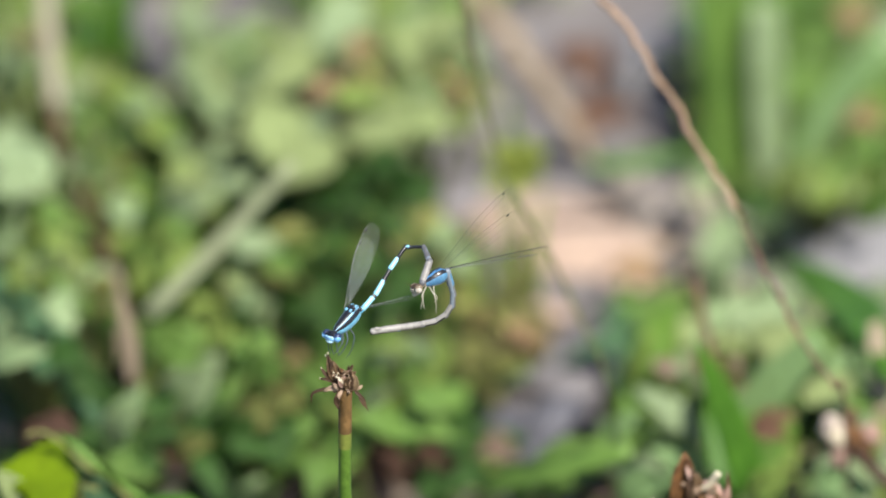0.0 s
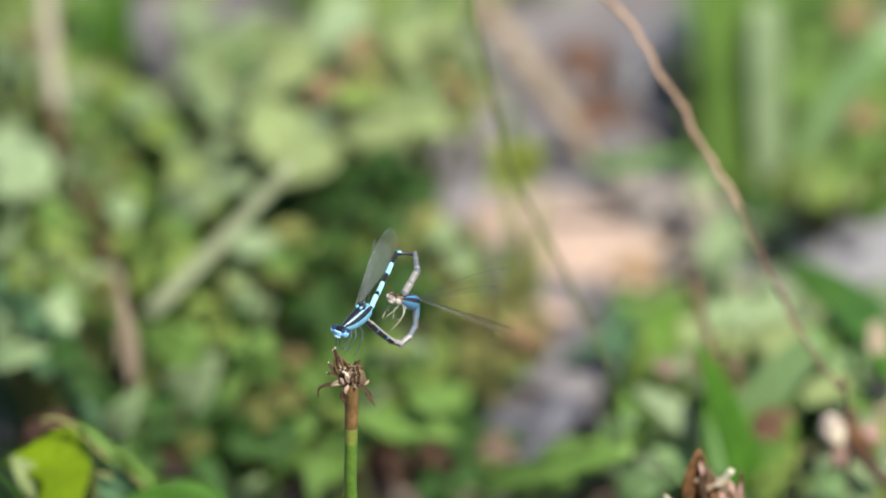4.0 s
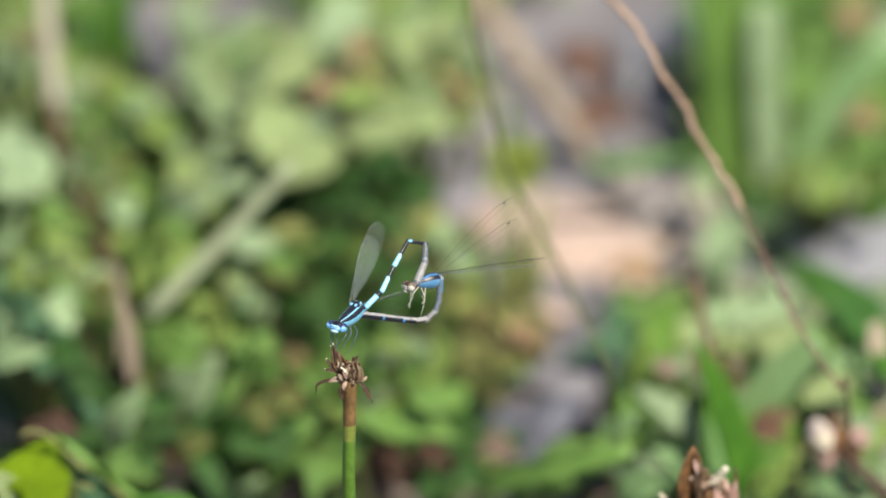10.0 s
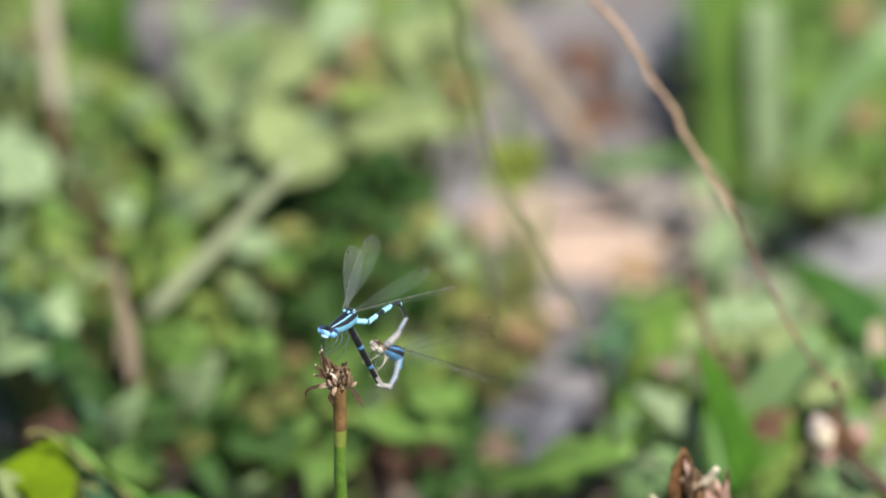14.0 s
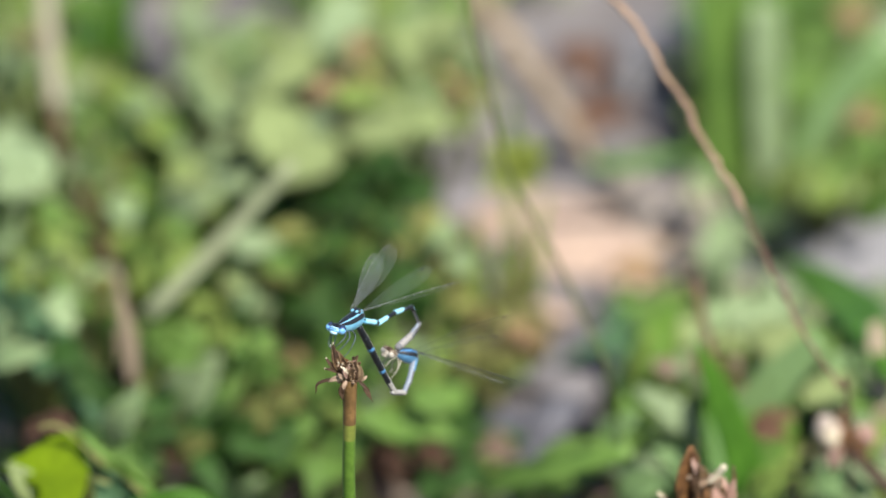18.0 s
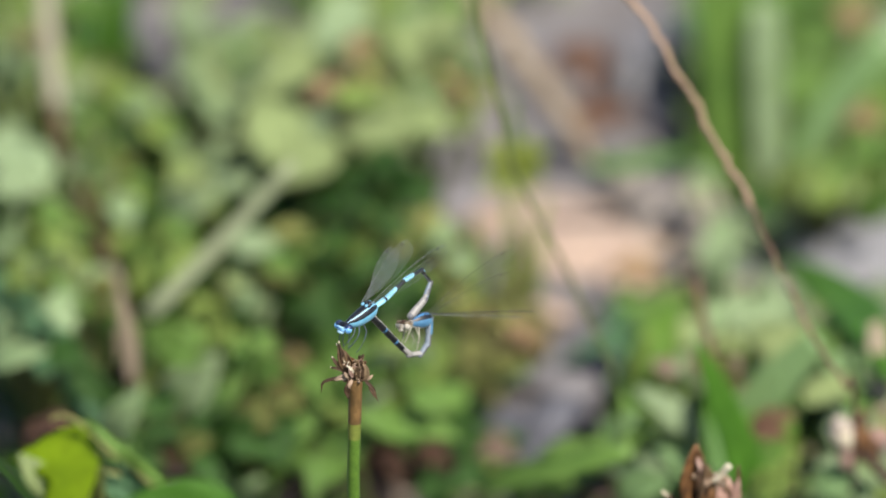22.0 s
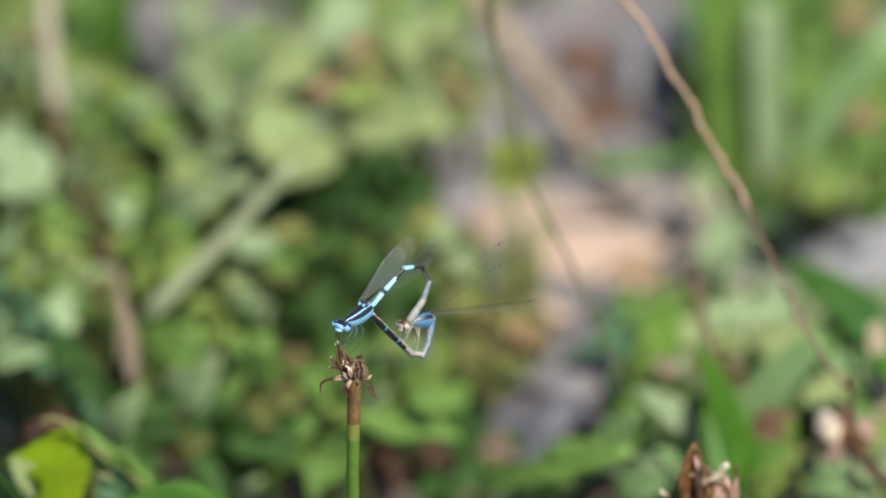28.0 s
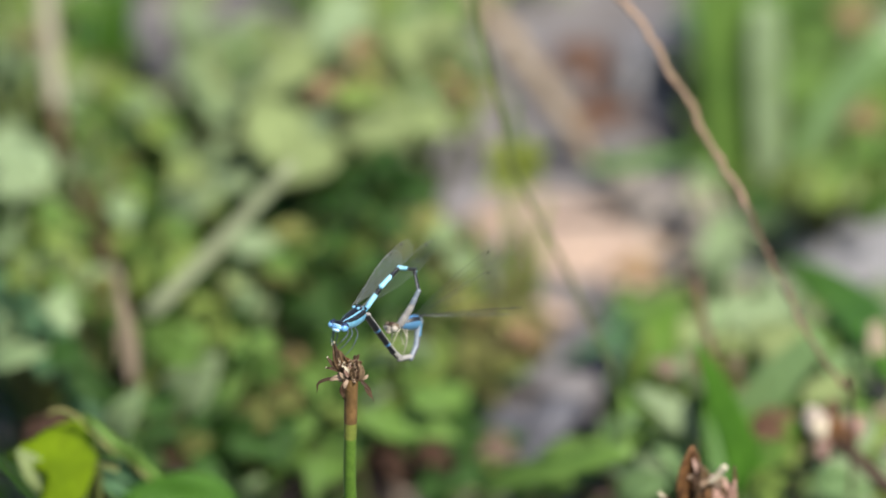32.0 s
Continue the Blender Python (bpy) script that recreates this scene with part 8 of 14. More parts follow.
def build_husk():
    """Dry seed capsule with split papery bracts on a brown stalk."""
    ob = thing("dry_husk", (0.06115, 0.0412, 0.0), "dry rust-brown seed husk split into papery bracts", "seed head", "swaying stems")
    o = Vector((0.7, 0.0, -22.2))
    part("stalk", tube([p * MM for p in smooth_path([(0, 0, -2), (0.5, -3, 30), o + Vector((-0.5, -7, 85)), o + Vector((-0.5, -9, 112))], 6)], 1.3 * MM, 8), RUSH_BROWN, ob)
    core = blob((o + Vector((0.3, -9.6, 115.5))) * MM, (4.0 * MM, 3.2 * MM, 4.6 * MM), 12)
    part("capsule", core, BRACT_PINK, ob, "dusty pink papery capsule")
    for base, tip, w, sag, m in (
        ((-4.2, -10, 111), (-5.4, -11, 128.6), 7.4, (-0.9, -0.6, 0), BRACT_ORANGE),
        ((-7.4, -10.6, 113), (-7.2, -11.4, 125.4), 2.2, (-0.5, -0.4, 0), LEAF_OLIVE),
        ((-3.2, -11.4, 115), (-3.9, -12, 126.0), 1.8, (0.9, -0.6, 0), BRACT_RUST),
        ((-3.8, -11.6, 121), (-5.0, -12.4, 126.0), 1.5, (0.2, -0.4, 0), BRACT_PINK),
        ((-4.2, -11.8, 116), (-3.9, -12.2, 122.2), 2.6, (0.3, -0.4, 0), BRACT_DARK),
        ((-6.2, -11.8, 120.2), (-5.2, -12.2, 121.6), 1.0, (0, -0.2, 0), BRACT_PALE),
        ((-2.6, -12.5, 119.6), (2.4, -13.5, 124.8), 1.6, (0.5, -0.3, -0.5), BRACT_WHITE),
        ((-3.6, -12.5, 118.4), (-1.2, -13, 120.6), 1.4, (0, -0.3, 0.2), BRACT_PALE),
        ((0.2, -12, 118.0), (1.5, -13, 121.6), 2.2, (0.3, -0.3, 0.2), BRACT_PALE),
        ((3.8, -10, 112), (4.6, -11, 123.2), 1.6, (0.2, -0.3, 0), BRACT_RUST),
        ((3.0, -10.5, 112), (4.6, -11.5, 119.6), 2.4, (0.5, -0.3, 0), BRACT_PINK),
        ((1.4, -11, 112), (2.0, -12, 119.0), 2.6, (0.3, -0.4, 0), BRACT_RUST),
        ((-2.2, -12, 111), (-1.6, -12.6, 118.0), 2.8, (0.3, -0.4, 0), BRACT_ORANGE),
        ((-4.2, -10, 110.5), (-12.0, -11, 115.6), 2.4, (0, -0.2, -0.5), BRACT_RUST),
        ((-11.0, -11, 115.0), (-12.8, -11.2, 116.6), 0.8, (0, 0, 0), BRACT_WHITE),
        ((-4.6, -11, 108), (-7.6, -12.5, 114.8), 3.0, (-0.4, -0.4, 0), BRACT_PINK),
        ((-1.0, -12.6, 109), (0.8, -13.6, 117.4), 4.6, (0, -0.5, 0), BRACT_PINK),
        ((-3.4, -11.2, 112), (-2.4, -12.2, 124.0), 4.2, (0.6, -0.5, 0), BRACT_RUST),
        ((-2.6, -12.8, 109), (-3.6, -13.2, 117.6), 1.6, (0.2, -0.3, 0), BRACT_ORANGE),
        ((-6.0, -12, 110), (-9.2, -12.4, 119.6), 1.5, (-0.4, -0.4, 0), STALK_GREEN),
    ):
        bract("bract", ob, o + Vector(base), o + Vector(tip), w, sag, m, blunt=m is BRACT_WHITE)
    return ob


def build_bud():
    """Faded flower bud on a long leaning stalk."""
    ob = thing("faded_bud", (0.14003, 0.1412, 0.0), "faded brown flower bud with pale papery petals", "flower bud", "swaying stems")
    o = Vector((-0.6, 12.0, -57.6))
    part("stalk", tube([p * MM for p in smooth_path([(0, 0, -2), (-22.0, -25.2, 42.9), (-28.3, -23.2, 48.3), (-32.4, -21.2, 51.9), (-36.4, -19.2, 55.1), (-40.4, -13.2, 56.7)], 5)], [2.2 * MM - 0.03 * MM * i for i in range(26)], 8), STALK_BROWN, ob, "dark brown stalk")
    c = o + Vector((-40.5, -20, 114))
    cup = bmesh.new()
    blob((c + Vector((1.0, 0, -0.4))) * MM, (4.2 * MM, 3.8 * MM, 5.6 * MM), 14, cup, Euler((0, radians(-40), 0)).to_matrix().to_4x4())
    blob((c + Vector((2.4, 0.3, -2.8))) * MM, (3.0 * MM, 2.8 * MM, 3.6 * MM), 12, cup, Euler((0, radians(-40), 0)).to_matrix().to_4x4())
    part("calyx", cup, BRACT_ORANGE, ob, "rust-brown calyx")
    for off, r, m in (((-4.9, -2.4, 4.4), (3.0, 2.4, 4.0), BRACT_BLUSH), ((-4.6, -3.6, 3.6), (2.2, 1.8, 3.0), BRACT_WHITE), ((5.2, -1.4, 2.6), (2.4, 2.0, 3.0), BRACT_PINK), ((-3.2, -2.4, -2.4), (2.6, 2.2, 3.8), BRACT_PINK), ((-0.2, 0.8, 5.6), (1.9, 2.0, 3.0), BRACT_RUST), ((1.2, -2.8, 0.6), (1.8, 1.4, 3.6), BRACT_ORANGE)):
        b = blob((c + Vector(off)) * MM, [q * MM for q in r], 12)
        for v in b.verts:
            v.co += noise.noise_vector(v.co * 300) * 0.0018
        part("petal", b, m, ob, "crumpled papery petal")
    return ob


def lobed_leaf(lobes, notch, fold=0.25, thick=0.00025, seed=1):
    """Lobed leaf in the xy plane round its base: lobes as (degrees, millimetres), straight sides with small teeth."""
    rim = []
    for i, (d, r) in enumerate(lobes):
        tip = Vector((math.cos(radians(d)), math.sin(radians(d)))) * r
        rim.append(tip)
        if i < len(lobes) - 1:
            d2, r2 = lobes[i + 1]
            depth = notch[i]
            mid = radians(d + (d2 - d) * 0.42)
            rim.append(Vector((math.cos(mid), math.sin(mid))) * depth)
    edge = []
    for p, q in zip(rim, rim[1:]):
        for k in range(8):
            e = p.lerp(q, k / 8)
            edge.append(e * (1 + 0.05 * noise.noise(Vector((e.x * 0.9, e.y * 0.9, seed))) - (0.03 if k % 3 == 1 else 0.0)))
    edge.append(rim[-1])
    bm = bmesh.new()
    sheets = []
    for dz in (thick / 2, -thick / 2):
        rings = []
        for s in (0.0, 0.3, 0.6, 0.85, 1.0):
            row = []
            for e in edge:
                v = e * s
                z = -fold * v.length ** 1.4 * 0.10 + 0.35 * noise.noise(Vector((v.x * 0.22, v.y * 0.22, seed + 3)))
                row.append(bm.verts.new(Vector((v.x, v.y, z)) * 0.001 + Vector((0, 0, dz))))
            rings.append(row)
        sheets.append(rings)
    for rings, up in zip(sheets, (1, -1)):
        for a, b in zip(rings, rings[1:]):
            for k in range(len(edge) - 1):
                bm.faces.new((a[k], b[k], b[k + 1], a[k + 1])[::up])
    for k in range(len(edge) - 1):
        bm.faces.new((sheets[0][-1][k], sheets[1][-1][k], sheets[1][-1][k + 1], sheets[0][-1][k + 1]))
    return bm


def build_shoot():
    """Lime-green lobed leaf and toothed leaves on a shoot."""
    ob = thing("leafy_shoot", (-0.06298, -0.09592, 0.00000), "shoot with bright lime-green toothed leaves", "shoot", "swaying stems")
    o = Vector((-20.00, -10.00, 176.9))

    def at(px, py, d=0.0):
        return o + Vector((px, d, py))
    part("stem", tube([p * MM for p in smooth_path([(0, 0, -2), (-4, -3, 50), at(8, -48, 2), at(9.6, -22, 1), at(9.5, -9.2, 0.3)], 6)], 1.0 * MM, 8), STALK_GREEN, ob)
    part("stem", tube([p * MM for p in smooth_path([at(4, -44, 0), at(-1.5, -21, -2), at(-5.0, -15.6, -2), at(-9.4, -9.4, -3), at(-13, -5, -3)], 5)], 0.8 * MM, 8), LEAF_DARK, ob, "dark green side stem")
    lime = part("leaf", lobed_leaf(((96, 5.0), (109, 9.9), (176, 20.5), (221, 19.0), (250, 8.5)), (9.0, 12.0, 11.5, 11.5)), LEAF_LIME, ob, "bright lime-green lobed leaf")
    z = Vector((-0.25, -1, 0.5)).normalized()
    x = (Vector((1, 0, 0)) - z * z.x).normalized()
    lime.matrix_local = Matrix.Translation(at(9.5, -9.0) * MM) @ Matrix((x, z.cross(x), z)).transposed().to_4x4()
    part("curled_tip", tube([p * MM for p in smooth_path([at(6.6, -0.6, 1.3), at(4.6, 0.9, 1.6), at(2.4, 1.8, 1.8), at(0.4, 1.9, 1.6), at(-0.6, 1.1, 1.4)], 4)], [0.62 * MM - 0.02 * MM * i for i in range(17)], 8, 0.5), STRAW_OLIVE, ob, "dry curled pale leaf tip")
    for px, py, d, size, lean, roll, out, m in (
        (15.0, -6.1, 0.5, 23, -138, 0, toothed(0.055, 9), LEAF_GREEN),
        (14.0, -6.9, -0.8, 22, -138, 0, toothed(0.022, 7), STRAW_OLIVE),
        (10.2, -6.0, 0.4, 4.0, -150, 0, toothed(0.12, 3), STRAW_OLIVE),
        (12.2, -10.4, 0.4, 4.0, -160, 0, toothed(0.12, 3), STRAW_OLIVE),
        (22.0, -15.6, 0.8, 4.0, -140, 0, ovate(0.22), LEAF_UMBER),
        (27.6, -8.0, -22, 25, -172, 0, ovate(0.28), LEAF_DEEP),
        (13.5, -14.0, 3, 17, -150, 10, ovate(0.24), LEAF_BLUE),
        (-3.6, -12.6, 3.0, 12, -128, 10, ovate(0.26), LEAF_PALE),
        (-1.2, -15.0, 2.0, 9, -110, 10, lance(0.16), LEAF_DARK),
    ):
        ob2 = part("leaf", leaf_bm(out, 0.16, 0.25, 0.012, 0.04, 2, 22), m, ob)
        a = radians(-lean)
        x = Vector((math.cos(a), 0, math.sin(a)))
        z = Euler((0, 0, radians(roll))).to_matrix() @ Vector((-0.15, -1, 0.55))
        z = (z - x * z.dot(x)).normalized()
        y = z.cross(x)
        ob2.matrix_local = Matrix.Translation(at(px, py, d) * MM) @ Matrix((x, y, z)).transposed().to_4x4() @ Matrix.Scale(size * MM, 4)
    return ob


def build_brown_stalk():
    ob = thing("dry_stalk", (0.10382, 0.15713, 0.00000), "thin wavy rust-tan dry stalk arching over", "stalk", "swaying stems")
    pts = smooth_path([(0.00000, 0.00000, -0.00200), (-0.00685, -0.06331, 0.08725), (-0.00861, -0.06240, 0.08921), (-0.01294, -0.05982, 0.09474), (-0.01768, -0.05679, 0.10124), (-0.02066, -0.05404, 0.10713), (-0.02242, -0.05244, 0.11057), (-0.02446, -0.05101, 0.11364), (-0.02757, -0.04832, 0.11941), (-0.03014, -0.04603, 0.12432), (-0.03245, -0.04374, 0.12923), (-0.03705, -0.04030, 0.13659), (-0.04017, -0.03847, 0.14052), (-0.04260, -0.03658, 0.14457), (-0.04640, -0.03332, 0.15157), (-0.04951, -0.03143, 0.15562), (-0.05181, -0.02989, 0.15893), (-0.05398, -0.02800, 0.16298), (-0.05655, -0.02628, 0.16667), (-0.05940, -0.02456, 0.17035), (-0.06305, -0.02313, 0.17342), (-0.06618, -0.02170, 0.17722)], 6)
    n = len(pts)
    for i, p in enumerate(pts):
        pts[i] = p + Vector((0.0010 * noise.noise(Vector((i * 0.31, 2, 0))), 0.0003 * noise.noise(Vector((i * 0.3, 7, 0))), 0.0005 * noise.noise(Vector((i * 0.27, 5, 0)))))
    cut = int(n * 0.47)
    part("lower_stalk", tube(pts[:cut + 1], [0.00050 + 0.0001 * noise.noise(Vector((i * 0.5, 1, 0))) for i in range(cut + 1)], 8), STALK_PINK, ob, "reddish lower stalk")
    part("upper_stalk", tube(pts[cut:], [0.00080 + 0.0005 * noise.noise(Vector((i * 0.4, 3, 0))) for i in range(n - cut)], 8), STALK_RUST, ob)
    knot = pts[int(n * 6 / 21)]
    part("stalk_node", tube([knot + Vector((-0.0016, 0, 0.0034)), knot, knot + Vector((0.0012, 0, -0.0034))], [0.0006, 0.0013, 0.0007], 8), CULM, ob, "pale swollen node")
    return ob


def build_grass_stalk():
    ob = thing("grass_stalk", (0.04802, 0.18735, 0.00000), "slender olive grass stalk leaning over the stones", "grass", "swaying stems")
    pts = smooth_path([(0.00000, 0.00000, -0.00200), (-0.00694, -0.05695, 0.07106), (-0.01285, -0.05050, 0.08490), (-0.01932, -0.04463, 0.09748), (-0.02533, -0.03994, 0.10754), (-0.02926, -0.03701, 0.11383), (-0.03315, -0.03378, 0.12074), (-0.03551, -0.02938, 0.13018), (-0.03856, -0.02411, 0.14150), (-0.04106, -0.02000, 0.15030), (-0.04300, -0.01531, 0.16036)], 6)
    part("stalk", tube(pts, [0.0004 + 0.0004 * i / len(pts) for i in range(len(pts))], 8), STALK_GREEN, ob)
    return ob


def build_spikelet():
    """Tuft of small yellowish leaves on a thin stem."""
    ob = thing("spikelet_tuft", (0.0189, 0.3000, 0.0), "small yellow-green leafy tuft on a thin stem", "herb")
    c = Vector((0, 0, 53.8))
    part("stem", tube([Vector((0, 0, -0.002)), c * 0.0005 + Vector((0.002, 0, 0)), c * MM], [0.0006, 0.0005, 0.0004], 6), STALK_GREEN, ob)
    rnd = random.Random(4)
    for k in range(56):
        d = Vector((rnd.uniform(-1, 1), rnd.uniform(-0.5, 0.5), rnd.uniform(-0.5, 0.7))).normalized() * rnd.uniform(3.5, 11.5)
        bract("leaf", ob, c, c + d, 5.2, (0, 0, 0.3), LEAF_SPIKE)


build_spikelet()
RUSH, HUSK, BUD = build_rush(), build_husk(), build_bud()
SHOOT, DRY_STALK, GRASS_STALK = build_shoot(), build_brown_stalk(), build_grass_stalk()


# ---- the two damselflies ----
MM = 0.001


def paint_thorax(edges):
    """Stripes by the angle from the back line."""
    def pick(i, k, n=32):
        dev = abs((k + 0.5) * 360 / n - 90)
        dev = min(dev, 360 - dev)
        for edge, m in zip(edges, (0, 1, 0, 2)):
            if dev < edge:
                return m
        return 3
    return pick


def body_piece(name, parent, length, radius, bands, label="", bulge=0.12, n=14, waist=False):
    """Abdomen piece along x with colour bands: (end of the band, material) in order; mats may split back and belly."""
    cuts = sorted({0.0, 0.03, 0.1, 0.3, 0.5, 0.7, 0.9, 0.97, 1.0, *[b[0] for b in bands], *[max(0, b[0] - 0.015) for b in bands]})
    pts = [(s * length, 0, 0) for s in cuts]
    def slim(s):
        for b in bands:
            if s <= b[0]:
                return 0.80 if b[1] is BLACK and waist else 1.0
        return 1.0
    rad = [radius * slim(s) * (1 - bulge * math.sin(math.pi * s)) for s in cuts]
    for a in (20, 42, 62, 80):
        sn, cs = math.sin(radians(a)), math.cos(radians(a))
        cuts, pts, rad = cuts + [1 + a * 0.0001], pts + [(length + sn * radius * slim(1.0), 0, 0)], rad + [radius * slim(1.0) * cs]
        cuts, pts, rad = [-a * 0.0001] + cuts, [(-sn * radius * slim(0.0), 0, 0)] + pts, [radius * slim(0.0) * cs] + rad
    mats = [m for b in bands for m in (b[1], b[2])]

    def pick(i, k):
        s = (cuts[i] + cuts[i + 1]) / 2
        for j, b in enumerate(bands):
            if s < b[0]:
                break
        dev = abs((k + 0.5) * 360 / n - 90)
        dev = min(dev, 360 - dev)
        return 2 * j + (0 if dev < b[3] else 1)
    return part(name, tube([Vector(p) * MM for p in pts], [r * MM for r in rad], n, 1.0, None, pick), mats, parent, label)


def leg(parent, hip, knee, shin, foot, r, m, name="leg"):
    pts = smooth_path([Vector(hip) * MM, Vector(knee) * MM, Vector(shin) * MM, Vector(foot) * MM], 5)
    rad = [r * MM * (1.25 - 0.75 * i / (len(pts) - 1)) for i in range(len(pts))]
    bm = tube(pts, rad, 6)
    for i in range(7, len(pts) - 2, 2):
        out = Vector((0.5, 0.4 * (-1 if i % 4 else 1), -0.3)) * 0.55 * MM
        tube([pts[i], pts[i] + out], [0.045 * MM, 0.02 * MM], 4, 1.0, bm)
    return part(name, bm, m, parent)


def wing(parent, length, skin, vein, name="wing", broad=1.0):
    """Narrow-based clear wing along x: membrane with its veins and the dark spot near the tip."""
    def half(s):
        grow = 0.010 + 0.080 * broad * min(1.0, max(0.0, s - 0.06) / 0.50) ** 0.8
        return grow * (max(0.0, 1 - ((s - 0.74) / 0.26) ** 2.4) ** 0.5 if s > 0.74 else 1.0)

    def lead(s):
        return -0.018 * s + half(s) * 0.80

    def trail(s):
        return -0.018 * s - half(s) * 1.15
    bm = bmesh.new()
    rows = []
    steps = 26
    for i in range(steps + 1):
        s = i / steps
        a, b = lead(s), trail(s) - (0.002 if i == steps else 0)
        rows.append([bm.verts.new((s * length * MM, (a + (b - a) * q) * length * MM, 0.0022 * length * MM * math.sin(q * 9))) for q in (0, 0.25, 0.5, 0.75, 1)])
    for a, b in zip(rows, rows[1:]):
        for k in range(4):
            bm.faces.new((a[k], b[k], b[k + 1], a[k + 1]))
    ob = part(name, bm, skin, parent, "clear glassy wing with a net of fine veins")

    def line(f, r, s0, s1, m, nm):
        pts = [Vector((s * length * MM, f(s) * length * MM, 0)) for s in (s0 + (s1 - s0) * i / 14 for i in range(15))]
        part(nm, tube(pts, [r * MM] * 15, 5), m, ob)
    line(lead, 0.065, 0.0, 0.985, vein, "leading_vein")
    line(lambda s: lead(s) * 0.35 + trail(s) * 0.12, 0.028, 0.0, 0.93, vein, "main_vein")
    line(lambda s: trail(s) * 0.55, 0.014, 0.05, 0.88, vein, "rear_vein")
    line(trail, 0.020, 0.02, 0.985, vein, "trailing_vein")
    sp = bmesh.new()
    a = 0.885
    y = lead(a) * length
    blob((a * length * MM, (y - 0.42) * MM, 0), (0.42 * MM, 0.20 * MM, 0.05 * MM), 8, sp)
    part("wing_spot", sp, STIGMA, ob, "small dark spot near the wing tip")
    return ob


def insect_head(parent, at, width, face, band, eye, lip, label, tip=0):
    """Broad head: skull with a face plate and a dark band; eyes and feelers as sub-parts."""
    c = Vector(at)
    bm = bmesh.new()
    blob(c * MM, (1.05 * MM, width * 0.36 * MM, 1.05 * MM), 14, bm, None, 0)
    blob((c + Vector((0.70, 0, -0.45))) * MM, (0.85 * MM, width * 0.30 * MM, 0.72 * MM), 12, bm, None, 1)
    blob((c + Vector((0.95, 0, -1.05))) * MM, (0.70 * MM, width * 0.21 * MM, 0.48 * MM), 10, bm, None, 2)
    blob((c + Vector((0.62, 0, 0.38))) * MM, (0.62 * MM, width * 0.30 * MM, 0.26 * MM), 10, bm, None, 0)
    blob((c + Vector((1.05, 0, 0.12))) * MM, (0.52 * MM, width * 0.24 * MM, 0.22 * MM), 10, bm, None, 2)
    blob((c + Vector((1.28, 0, -0.45))) * MM, (0.32 * MM, width * 0.13 * MM, 0.12 * MM), 8, bm, None, 0)
    head = part("head", bm, [band, face, lip], parent, label)
    for s in (-1, 1):
        e = bmesh.new()
        blob((c + Vector((0.05, s * width * 0.32, 0.04))) * MM, (1.02 * MM, width * 0.165 * MM, 0.88 * MM), 14, e, None, 0)
        blob((c + Vector((0.30, s * width * 0.345, -0.26))) * MM, (0.90 * MM, width * 0.165 * MM, 0.84 * MM), 12, e, None, 1)
        part("eye", e, [eye, face], head, "bulging eye, dark above and pale below")
        part("feeler", tube([(c + Vector((0.8, s * 0.5, 0.7))) * MM, (c + Vector((1.3, s * 0.9, 1.4))) * MM, (c + Vector((1.6, s * 1.3, 2.1))) * MM], [0.09 * MM, 0.06 * MM, 0.03 * MM], 5), band, head)
    head.matrix_local = Matrix.Translation(c * MM) @ Matrix.Rotation(radians(-tip), 4, "Y") @ Matrix.Translation(c * -MM)
    return head


